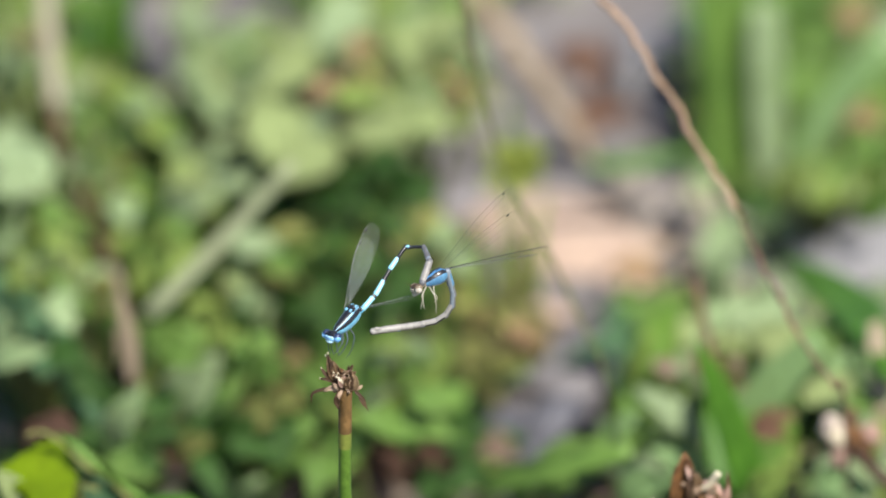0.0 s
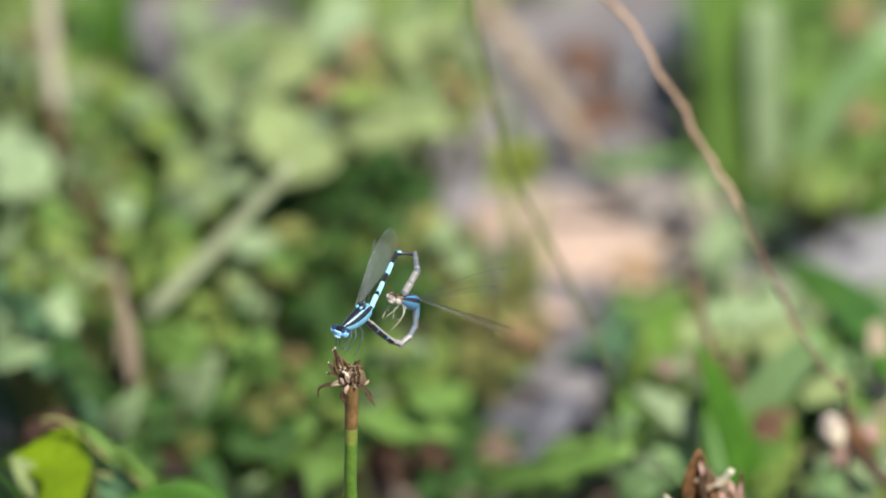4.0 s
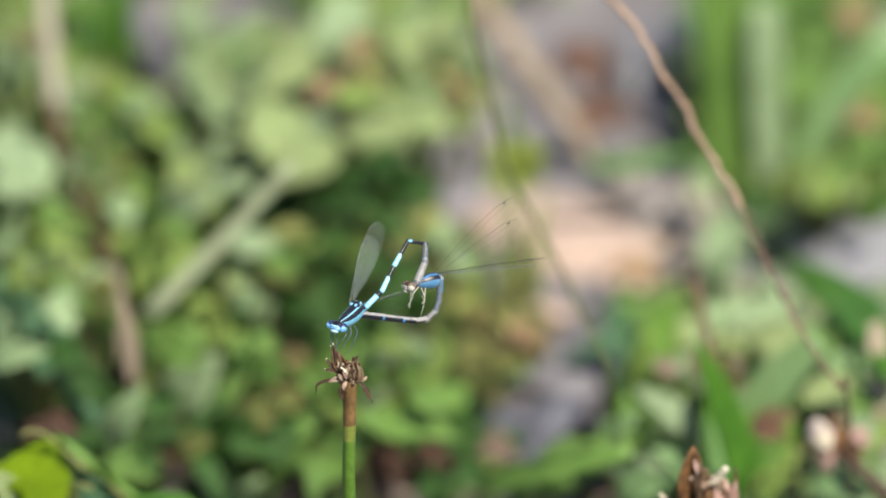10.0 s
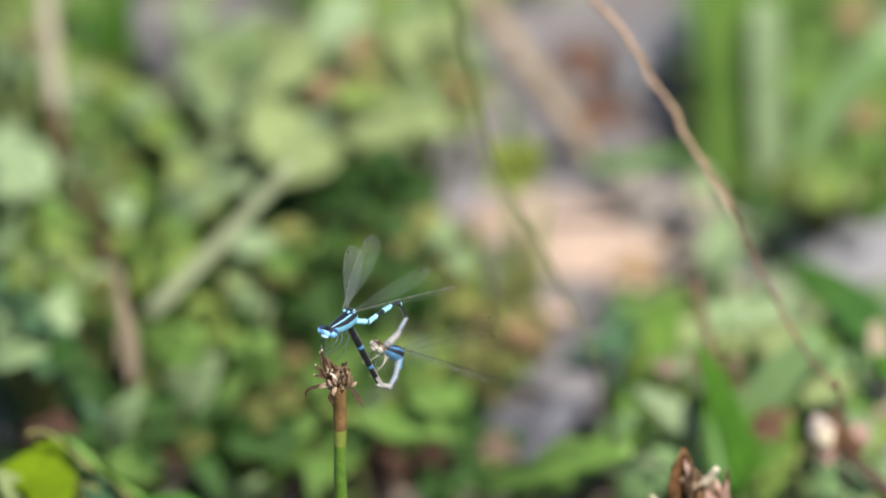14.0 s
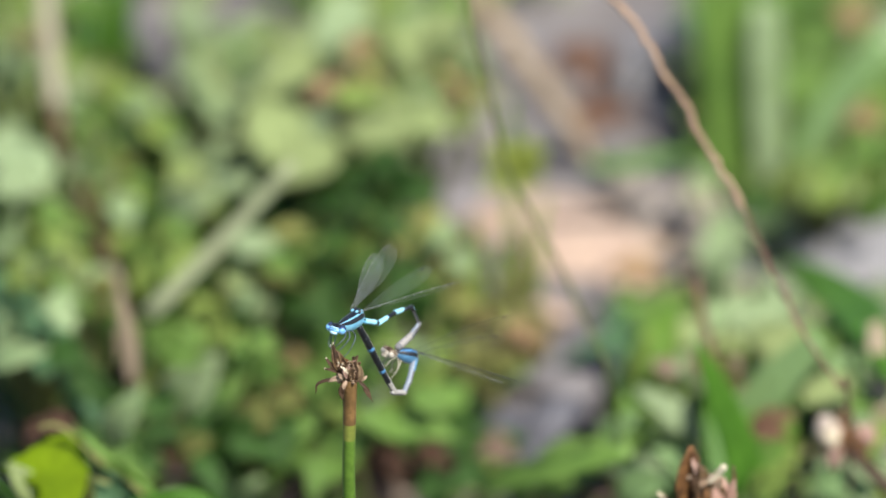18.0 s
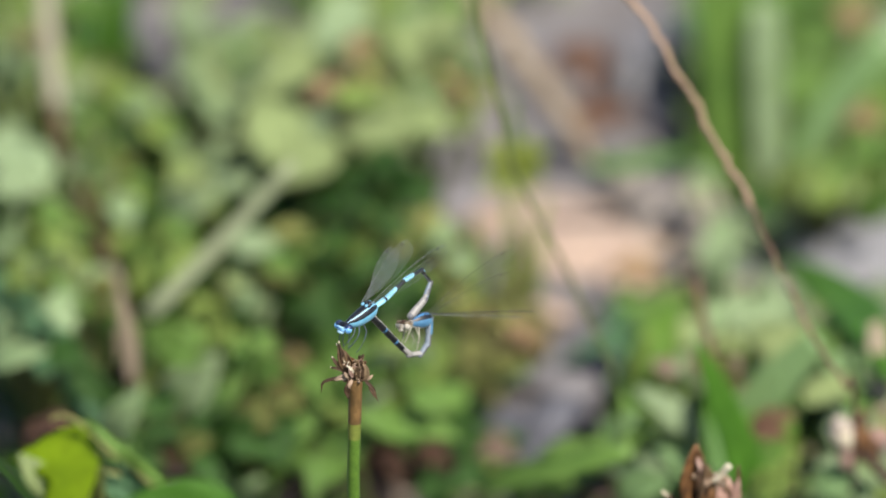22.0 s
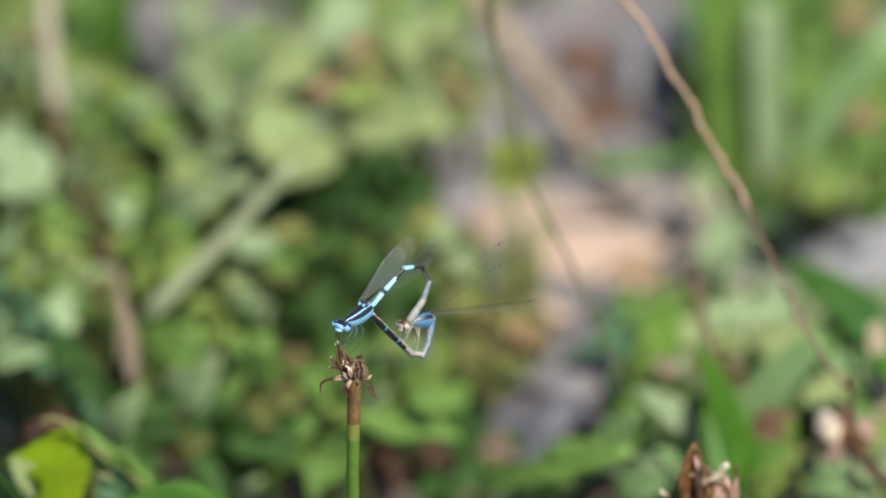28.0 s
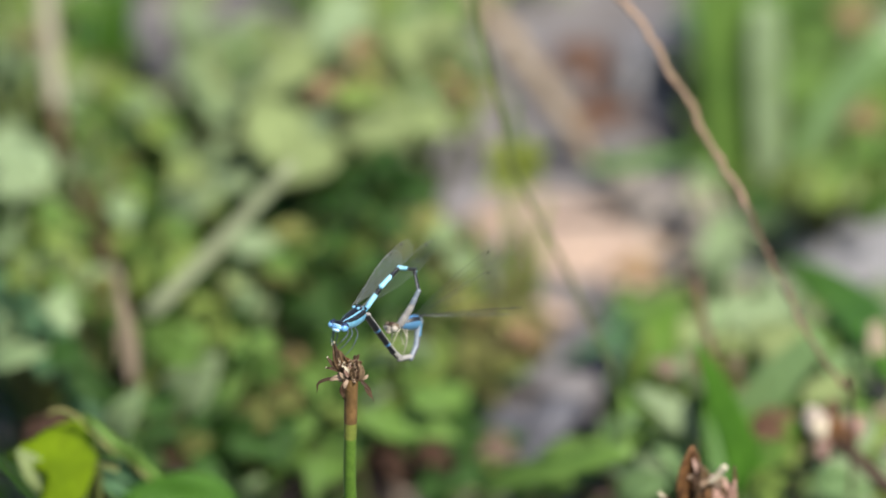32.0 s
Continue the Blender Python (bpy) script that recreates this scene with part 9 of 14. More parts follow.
def build_male():
    ob = thing("male_damselfly", (0, 0, 0.15), "bright sky-blue and black male damselfly gripping the rush head", "damselfly", "mating damselflies")
    pts = [(-2.4, 0, -1.2), (-2.1, 0, -1.1), (-1.4, 0, -1.05), (-0.4, 0, -1.0), (0.9, 0, -0.95), (2.4, 0, -0.85), (3.8, 0, -0.6), (4.8, 0, -0.35), (5.3, 0, -0.15), (5.7, 0, 0.0), (6.3, 0, 0.1)]
    bm = tube([Vector(p) * MM for p in pts], [r * MM for r in (0.70, 1.2, 1.75, 2.02, 2.06, 1.94, 1.70, 1.4, 1.15, 0.95, 0.6)], 32, 0.84, None, paint_thorax((30, 47, 80, 142)))
    part("thorax", bm, [BLACK, STRIPE, THORAX_BLUE, GREY_BLUE], ob, "blue thorax with black shoulder stripes")
    for dx, dy, dz, r, m in ((-0.7, 0.55, 1.05, 0.42, BLACK), (-0.7, -0.55, 1.05, 0.42, BLACK), (0.3, 0.6, 1.2, 0.38, STRIPE), (0.3, -0.6, 1.2, 0.38, STRIPE), (-1.5, 0.5, 0.5, 0.4, STRIPE), (-1.5, -0.5, 0.5, 0.4, STRIPE), (-1.1, 0.0, 0.9, 0.4, BLACK), (-0.2, 0.95, 0.8, 0.35, BLACK), (-0.2, -0.95, 0.8, 0.35, BLACK)):
        part("wing_joint", blob(Vector((dx, dy, dz)) * MM, (r * 1.3 * MM, r * MM, r * 0.8 * MM), 8), m, ob)
    insect_head(ob, (7.15, 0, 0.15), 5.0, FACE_BLUE, BLACK, EYE_BLUE, FACE_PALE, "broad blue head with a black band", 24)
    for s in (-1, 1):
        leg(ob, (4.9, s * 0.7, -1.4), (6.7, s * 1.8, -2.0), (8.6, s * 1.3, -3.0), (9.4, s * 0.5, -3.9), 0.13, LEG_DARK)
        leg(ob, (3.9, s * 0.8, -1.8), (5.6, s * 2.2, -2.6), (7.6, s * 1.6, -4.2), (8.6, s * 0.6, -5.2), 0.13, LEG_DARK)
        leg(ob, (2.8, s * 0.8, -2.1), (3.6, s * 2.4, -3.2), (5.6, s * 2.2, -5.6), (7.2, s * 1.1, -7.4), 0.13, LEG_DARK)
    seg = []
    side = 180
    seg.append(body_piece("abdomen_segment", ob, 5.1, 0.70, [(0.08, BLACK, BLUE, 60), (0.80, CYAN, BLUE, 110), (1.0, BLACK, BLACK, 180)], waist=True))
    seg.append(body_piece("abdomen_segment", ob, 6.9, 0.62, [(0.46, CYAN, BLUE, 110), (0.52, CYAN, BLACK, 60), (1.0, BLACK, BEIGE, 130)], waist=True))
    seg.append(body_piece("abdomen_segment", ob, 6.4, 0.60, [(0.40, CYAN, BLUE, 110), (0.46, CYAN, BLACK, 60), (1.0, BLACK, BEIGE, 135)], waist=True))
    seg.append(body_piece("abdomen_segment", ob, 4.4, 0.54, [(0.05, BLACK, GREY_DARK, 100), (0.24, CYAN, BLACK, 40), (1.0, BLACK, GREY_DARK, 100)], "thin dark bent abdomen piece", waist=True))
    seg.append(body_piece("abdomen_segment", ob, 2.45, 0.55, [(0.4, GREY_DARK, GREY_BLUE, 70), (1.0, GREY_DARK, GREY_BLUE, 50)], "dark grey bent abdomen piece", 0.0))
    seg.append(body_piece("abdomen_segment", ob, 2.45, 0.66, [(0.5, GREY_DARK, GREY_BLUE, 60), (1.0, GREY_BLUE, GREY_PALE, 50)], "grey bent abdomen piece", 0.0))
    seg.append(body_piece("abdomen_segment", ob, 2.55, 0.78, [(0.1, GREY_DARK, GREY_PALE, 60), (1.0, GREY_PALE, GREY_PALE, 60)], "pale grey end piece", -0.04))
    seg.append(body_piece("abdomen_segment", ob, 2.55, 0.86, [(0.85, GREY_PALE, GREY_PALE, 60), (1.0, GREY_DARK, GREY_PALE, 90)], "pale grey end piece holding the female", -0.04))
    for s in (-1, 1):
        part("clasper", tube([Vector((2.1, s * 0.4, 0)) * MM, Vector((2.8, s * 0.55, -0.1)) * MM, Vector((3.3, s * 0.2, -0.2)) * MM], [0.2 * MM, 0.16 * MM, 0.06 * MM], 6), BLACK, seg[7])
    wings = [wing(ob, 21.4, WING_THIN, VEIN_PALE, broad=1.15), wing(ob, 17.0, WING_SKIN, VEIN_PALE, broad=1.4), wing(ob, 25.7, WING_CLEAR, VEIN_PALE), wing(ob, 20.5, WING_VEIL, VEIN_FAINT)]
    return ob, seg, wings


def build_female():
    ob = thing("female_damselfly", (0, 0, 0.16), "beige and steel-blue female damselfly held by the male", "damselfly", "mating damselflies")
    pts = [(-3.3, 0, -0.2), (-2.9, 0, -0.1), (-2.0, 0, 0.0), (-0.6, 0, 0.0), (1.2, 0, -0.05), (2.4, 0, -0.05), (3.2, 0, 0.0), (3.8, 0, 0.0)]
    bm = tube([Vector(p) * MM for p in pts], [r * MM for r in (0.5, 1.1, 1.75, 1.85, 1.40, 0.85, 0.6, 0.45)], 32, 0.84, None, paint_thorax((28, 50, 80, 150)))
    for f in bm.faces:
        if f.calc_center_median().x > 1.9 * MM:
            f.material_index = 4 if f.material_index else 0
    part("thorax", bm, [BLACK, FEMALE_BLUE, GREY_STEEL, GREY_PALE, BEIGE], ob, "steel-blue thorax with black stripes")
    insect_head(ob, (4.5, 0, -0.1), 4.4, MASK_PALE, STALK_BROWN, EYE_BROWN, MASK_PALE, "beige head with a brown band")
    for s in (-1, 1):
        k = 0.5 * s
        leg(ob, (2.6, s * 0.6, -0.7), (3.8 + k, s * 1.5, -1.6), (4.4 + k, s * 1.4, -2.9), (4.9 + 2 * k, s * 1.0, -4.0 - k), 0.12, LEG_PALE)
        leg(ob, (2.0, s * 0.7, -1.0), (2.6 - k, s * 1.8, -2.4), (2.9 - 2 * k, s * 1.7, -4.0), (3.5 - 2 * k, s * 1.2, -5.0 + k), 0.12, LEG_PALE)
        leg(ob, (1.0, s * 0.7, -1.3), (1.5 + k, s * 2.0, -2.8), (1.4 + 2 * k, s * 2.0, -4.6), (2.2 + 2 * k, s * 1.5, -6.0 - 2 * k), 0.12, LEG_PALE)
    seg = []
    for i in range(10):
        side = GREY_BLUE if i < 3 else GREY_PALE
        back = GREY_STEEL if i == 0 else (GREY_DARK if i < 4 else BLACK)
        spread = 60 if i < 5 else 100
        ring = FEMALE_BLUE if i in (6, 8) else (BLACK if i > 4 else side)
        seg.append(body_piece("abdomen_segment", ob, 3.15, (0.84, 0.72, 0.68, 0.68, 0.70, 0.72, 0.76, 0.80, 0.84, 0.78)[i], [(0.16, ring, side, spread), (0.9, back, side, spread), (1.0, back, side, spread)], "", 0.03))
    part("egg_guide", tube([Vector((1.4, 0, -0.5)) * MM, Vector((2.5, 0, -0.85)) * MM, Vector((3.4, 0, -0.5)) * MM], [0.35 * MM, 0.45 * MM, 0.12 * MM], 8), GREY_PALE, seg[9])
    wings = [wing(ob, 27.0, WING_CLEAR, VEIN), wing(ob, 23.5, WING_CLEAR, VEIN_PALE), wing(ob, 26.0, WING_CLEAR, VEIN_FAINT), wing(ob, 22.5, WING_CLEAR, VEIN_FAINT)]
    return ob, seg, wings


MALE, MALE_SEGMENTS, MALE_WINGS = build_male()
FEMALE, FEMALE_SEGMENTS, FEMALE_WINGS = build_female()


def rows_of(table):
    """Rows of seconds, millimetres and degrees as poses."""
    return [(t, pose(x / 1000, y / 1000, z / 1000, a, b, c)) for t, x, y, z, a, b, c in table]


def motions():
    walk(RUSH, rows_of([(0,-20.32,-7.34,0,1.6,-0.3,0), (0.5,-20.32,-7.34,0,0.9,-1.4,0), (1,-20.32,-7.34,0,0.9,-1.4,0), (1.5,-20.32,-7.34,0,0.2,-1,0), (2,-20.32,-7.34,0,0.7,-0.6,0), (2.5,-20.32,-7.34,0,1.1,-1.4,0), (3,-20.32,-7.34,0,0.2,-0.9,0), (3.5,-20.32,-7.34,0,0.7,0.3,0), (5.5,-20.32,-7.34,0,0.2,0.2,0), (6,-20.32,-7.34,0,-0.3,0.3,0), (6.5,-20.32,-7.34,0,-0.1,-0.5,0), (7,-20.32,-7.34,0,0.3,-0.4,0), (7.5,-20.32,-7.34,0,-0.6,0.2,0), (8,-20.32,-7.34,0,0.2,-0.4,0), (8.5,-20.32,-7.34,0,-0.5,0,0), (9,-20.32,-7.34,0,1,-0.4,0), (9.5,-20.32,-7.34,0,1.8,-0.6,0), (10,-20.32,-7.34,0,0,0.1,0), (10.5,-20.32,-7.34,0,-1.1,-0.2,0), (11,-20.32,-7.34,0,-0.1,0.3,0), (11.5,-20.32,-7.34,0,0.7,-0.5,0), (12,-20.32,-7.34,0,0.8,-0.8,0), (12.5,-20.32,-7.34,0,-1.3,0,0), (13,-20.32,-7.34,0,-1.8,0.8,0), (13.5,-20.32,-7.34,0,-0.4,0.8,0), (14,-20.32,-7.34,0,1,-0.8,0), (14.5,-20.32,-7.34,0,1.9,-1.5,0), (16.5,-20.32,-7.34,0,0.3,-0.6,0), (17,-20.32,-7.34,0,2,-2,-0.1), (17.5,-20.32,-7.34,0,0.4,0,0), (18,-20.32,-7.34,0,-0.1,0.1,0), (18.5,-20.32,-7.34,0,0.7,-0.4,0), (19,-20.32,-7.34,0,0,-1.1,0), (19.5,-20.32,-7.34,0,-0.4,0.2,0), (20,-20.32,-7.34,0,-1.5,1.8,0), (20.5,-20.32,-7.34,0,-1.8,1.6,0), (21,-20.32,-7.34,0,-1,1.7,0), (21.5,-20.32,-7.34,0,-1.5,0.5,0), (22,-20.32,-7.34,0,-0.3,0.6,0), (22.5,-20.32,-7.34,0,-2.1,1,0), (23,-20.32,-7.34,0,-1.8,0,0), (23.5,-20.32,-7.34,0,-0.8,0.8,0), (24,-20.32,-7.34,0,0.4,0.5,0), (24.5,-20.32,-7.34,0,-0.8,0.9,0), (25,-20.32,-7.34,0,-1.3,0.1,0), (25.5,-20.32,-7.34,0,0.4,1.4,0), (27.5,-20.32,-7.34,0,-0.6,0.7,0), (28,-20.32,-7.34,0,-0.3,0.5,0), (28.5,-20.32,-7.34,0,0.8,0.4,0), (29,-20.32,-7.34,0,-0.3,1.4,0), (29.5,-20.32,-7.34,0,0.4,0,0), (30,-20.32,-7.34,0,-0.9,0.5,0), (30.5,-20.32,-7.34,0,-1.3,1,0), (31,-20.32,-7.34,0,0.5,1.4,0.1), (31.5,-20.32,-7.34,0,0.2,0.5,0), (32,-20.32,-7.34,0,-0.3,0.2,0)]))
    walk(HUSK, rows_of([(0,61.15,41.2,0,1.69,-0.6,0), (0.5,61.15,41.2,0,0.36,-2.3,-0.2), (1,61.15,41.2,0,0.73,-2.3,-0.1), (1.5,61.15,41.2,0,-0.24,-1.81,-0.1), (2,61.15,41.2,0,0.6,-0.6,0), (2.5,61.15,41.2,0,0.12,-2.3,-0.2), (3,61.15,41.2,0,0,-1.09,-0.1), (3.5,61.15,41.2,0,0.97,1.21,0.1), (5.5,61.15,41.2,0,0.12,0.73,0.1), (6,61.15,41.2,0,-0.36,0.6,0), (6.5,61.15,41.2,0,-0.24,-0.85,-0.1), (7,61.15,41.2,0,0,-0.73,0), (7.5,61.15,41.2,0,-0.97,0.12,0), (8,61.15,41.2,0,-0.12,0,0), (8.5,61.15,41.2,0,-0.36,-0.24,0), (9,61.15,41.2,0,0.48,-0.6,0), (9.5,61.15,41.2,0,1.94,-0.85,0), (10,61.15,41.2,0,0.48,0.48,0), (10.5,61.15,41.2,0,-2.18,-0.36,-0.1), (11,61.15,41.2,0,-0.36,0.73,0), (11.5,61.15,41.2,0,0.6,-0.85,0), (12,61.15,41.2,0,1.21,-1.33,-0.1), (12.5,61.15,41.2,0,-2.18,0.12,-0.1), (13,61.15,41.2,0,-2.06,1.21,0), (13.5,61.15,41.2,0,-0.36,1.21,0.1), (14,61.15,41.2,0,0.6,-0.73,0), (14.5,61.15,41.2,0,1.94,-2.3,-0.1), (16.5,61.15,41.2,0,0.6,-1.21,-0.1), (17,61.15,41.2,0,2.66,-3.27,-0.2), (17.5,61.15,41.2,0,1.57,-0.12,0), (18,61.15,41.2,0,0.12,0.24,0), (18.5,61.15,41.2,0,1.45,-0.85,0), (19,61.15,41.2,0,0.73,-2.18,-0.1), (19.5,61.15,41.2,0,0.48,0.48,0.1), (20,61.15,41.2,0,-1.21,2.54,0.1), (20.5,61.15,41.2,0,-0.12,2.3,0.2), (21,61.15,41.2,0,0.12,2.54,0.2), (21.5,61.15,41.2,0,-0.97,0.85,0), (22,61.15,41.2,0,-0.12,0.85,0.1), (22.5,61.15,41.2,0,-3.02,1.57,0), (23,61.15,41.2,0,-1.45,-0.48,-0.1), (23.5,61.15,41.2,0,0.36,0.97,0.1), (24,61.15,41.2,0,0.24,0.36,0), (24.5,61.15,41.2,0,0.12,1.69,0.1), (25,61.15,41.2,0,-1.09,-0.36,-0.1), (25.5,61.15,41.2,0,1.33,1.69,0.2), (27.5,61.15,41.2,0,-0.97,1.21,0.1), (28,61.15,41.2,0,-0.36,0.6,0), (28.5,61.15,41.2,0,1.81,0.48,0.1), (29,61.15,41.2,0,0.12,2.42,0.2), (29.5,61.15,41.2,0,-0.12,0,0), (30,61.15,41.2,0,-2.06,1.09,0), (30.5,61.15,41.2,0,-2.06,1.21,0), (31,61.15,41.2,0,2.42,2.3,0.3), (31.5,61.15,41.2,0,-0.12,1.09,0.1), (32,61.15,41.2,0,0.12,0.36,0)]))
    walk(BUD, rows_of([(0,140.03,141.2,0,2.18,1.36,1.1), (0.5,140.03,141.2,0,-3.94,-3.54,-2.1), (1,140.03,141.2,0,-1.77,-1.5,-0.9), (1.5,140.03,141.2,0,-5.3,-4.62,-2.8), (2,140.03,141.2,0,-2.72,-2.86,-1.5), (2.5,140.03,141.2,0,-4.35,-3.4,-2.2), (3,140.03,141.2,0,-2.58,-0.82,-1.2), (3.5,140.03,141.2,0,0.54,1.36,0.5), (5.5,140.03,141.2,0,3.26,1.09,1.5), (6,140.03,141.2,0,0.41,0.41,0.2), (6.5,140.03,141.2,0,-3.4,-4.35,-2), (7,140.03,141.2,0,-1.36,-2.31,-0.9), (7.5,140.03,141.2,0,2.18,0.82,1), (8,140.03,141.2,0,0.27,-0.27,0.1), (8.5,140.03,141.2,0,-1.09,-1.63,-0.7), (9,140.03,141.2,0,0.68,-0.14,0.3), (9.5,140.03,141.2,0,4.22,1.9,2), (10,140.03,141.2,0,1.36,-1.36,0.3), (10.5,140.03,141.2,0,-2.72,-2.45,-1.5), (11,140.03,141.2,0,2.86,2.04,1.5), (11.5,140.03,141.2,0,1.63,0,0.6), (12,140.03,141.2,0,-0.27,-1.9,-0.4), (12.5,140.03,141.2,0,-3.54,-4.22,-2.1), (13,140.03,141.2,0,-0.41,-0.82,-0.3), (13.5,140.03,141.2,0,2.31,0.27,1), (14,140.03,141.2,0,0.41,-1.09,0), (14.5,140.03,141.2,0,-3.54,-4.62,-2.1), (16.5,140.03,141.2,0,-1.22,-2.86,-1), (17,140.03,141.2,0,-3.13,-4.35,-2), (17.5,140.03,141.2,0,3.13,1.63,1.5), (18,140.03,141.2,0,1.5,0.27,0.6), (18.5,140.03,141.2,0,1.36,1.09,0.8), (19,140.03,141.2,0,-5.6,-7.4,-3.5), (19.5,140.03,141.2,0,1.77,0.41,0.8), (20,140.03,141.2,0,9.11,8.16,5.3), (20.5,140.03,141.2,0,5.3,4.62,3), (21,140.03,141.2,0,7.34,4.62,3.8), (21.5,140.03,141.2,0,-2.04,-2.86,-1.3), (22,140.03,141.2,0,4.08,2.99,2.2), (22.5,140.03,141.2,0,2.18,2.58,1.3), (23,140.03,141.2,0,-3.13,-2.58,-1.6), (23.5,140.03,141.2,0,3.81,2.18,1.9), (24,140.03,141.2,0,2.04,0,0.8), (24.5,140.03,141.2,0,3.67,1.5,1.8), (25,136.53,141.2,2,-5,-9.8,-4.8), (25.5,140.03,141.2,0,6.94,4.22,3.6), (27.5,140.03,141.2,0,-0.82,-0.41,-0.4), (28,140.03,141.2,0,0.41,0.41,0.2), (28.5,140.03,141.2,0,1.22,0.82,0.6), (29,140.03,141.2,0,6.26,5.85,3.7), (29.5,140.03,141.2,0,-1.22,0.27,-0.5), (30,140.03,141.2,0,-0.95,-0.14,-0.4), (30.5,140.03,141.2,0,-0.68,0.82,-0.1), (31,140.03,141.2,0,5.03,5.17,3), (31.5,140.03,141.2,0,1.9,2.58,1.2), (32,140.03,141.2,0,-3.13,-1.9,-1.5)]))
    walk(SHOOT, rows_of([(0,-62.98,-95.92,0,1.1,-0.8,0.1), (0.5,-62.98,-95.92,0,0.5,-1.9,-0.1), (1,-62.98,-95.92,0,0.6,-2.6,-0.1), (1.5,-62.98,-95.92,0,0.3,-1.4,0), (2,-62.98,-95.92,0,0.1,-0.6,0), (2.5,-62.98,-95.92,0,0.8,-1.5,0), (3,-62.98,-95.92,0,0.1,-1.7,-0.1), (3.5,-62.98,-95.92,0,-0.8,0.3,-0.1), (5.5,-62.98,-95.92,0,0.7,-0.6,0), (6,-62.98,-95.92,0,-0.3,0.2,0), (6.5,-62.98,-95.92,0,0.4,-0.4,0), (7,-62.98,-95.92,0,1.1,-1.1,0.1), (7.5,-62.98,-95.92,0,0.3,-0.2,0), (8,-62.98,-95.92,0,1,-0.6,0.1), (8.5,-62.98,-95.92,0,0.6,-0.6,0), (9,-62.98,-95.92,0,1.1,-0.7,0.1), (9.5,-62.98,-95.92,0,1.9,-1.1,0.1), (10,-62.98,-95.92,0,0.9,-1.2,0), (10.5,-62.98,-95.92,0,-0.3,0,0), (11,-62.98,-95.92,0,0.7,-0.5,0), (11.5,-62.98,-95.92,0,1.1,-0.9,0.1), (12,-62.98,-95.92,0,1.1,-1.4,0), (12.5,-62.98,-95.92,0,-0.6,0.1,-0.1), (13,-62.98,-95.92,0,-1.3,0.7,-0.1), (13.5,-62.98,-95.92,0,-0.4,0.3,0), (14,-62.98,-95.92,0,1,-0.8,0.1), (14.5,-62.98,-95.92,0,1.5,-1.4,0.1), (16.5,-62.98,-95.92,0,0.3,-0.3,0), (17,-62.98,-95.92,0,1.9,-1.3,0.1), (17.5,-62.98,-95.92,0,0.4,-0.2,0), (18,-62.98,-95.92,0,0.3,0,0), (18.5,-62.98,-95.92,0,0.3,-0.3,0), (19,-62.98,-95.92,0,0.6,-0.7,0), (19.5,-62.98,-95.92,0,0.2,0.2,0), (20,-62.98,-95.92,0,-0.7,0.9,0), (20.5,-62.98,-95.92,0,-1.1,0.9,-0.1), (21,-62.98,-95.92,0,-0.4,0.7,0), (21.5,-62.98,-95.92,0,-1.3,0.8,-0.1), (22,-62.98,-95.92,0,-0.8,0.7,-0.1), (22.5,-62.98,-95.92,0,-2.6,1.4,-0.2), (23,-62.98,-95.92,0,-1.6,0.7,-0.1), (23.5,-62.98,-95.92,0,0.1,0.3,0), (24,-62.98,-95.92,0,-0.1,0.2,0), (24.5,-62.98,-95.92,0,-1.2,0.7,-0.1), (25,-62.98,-95.92,0,-1.4,0.7,-0.1), (25.5,-62.98,-95.92,0,-0.4,0.8,0), (27.5,-62.98,-95.92,0,-1.5,0.7,-0.1), (28,-62.98,-95.92,0,-0.5,0.1,-0.1), (28.5,-62.98,-95.92,0,0.4,-0.3,0), (29,-62.98,-95.92,0,-0.5,0.4,0), (29.5,-62.98,-95.92,0,0.5,-0.6,0), (30,-62.98,-95.92,0,-0.3,-0.1,0), (30.5,-62.98,-95.92,0,-1.4,0.6,-0.1), (31,-62.98,-95.92,0,-0.5,0.4,0), (31.5,-62.98,-95.92,0,0.4,-0.2,0), (32,-62.98,-95.92,0,-1.6,0.5,-0.2)]))
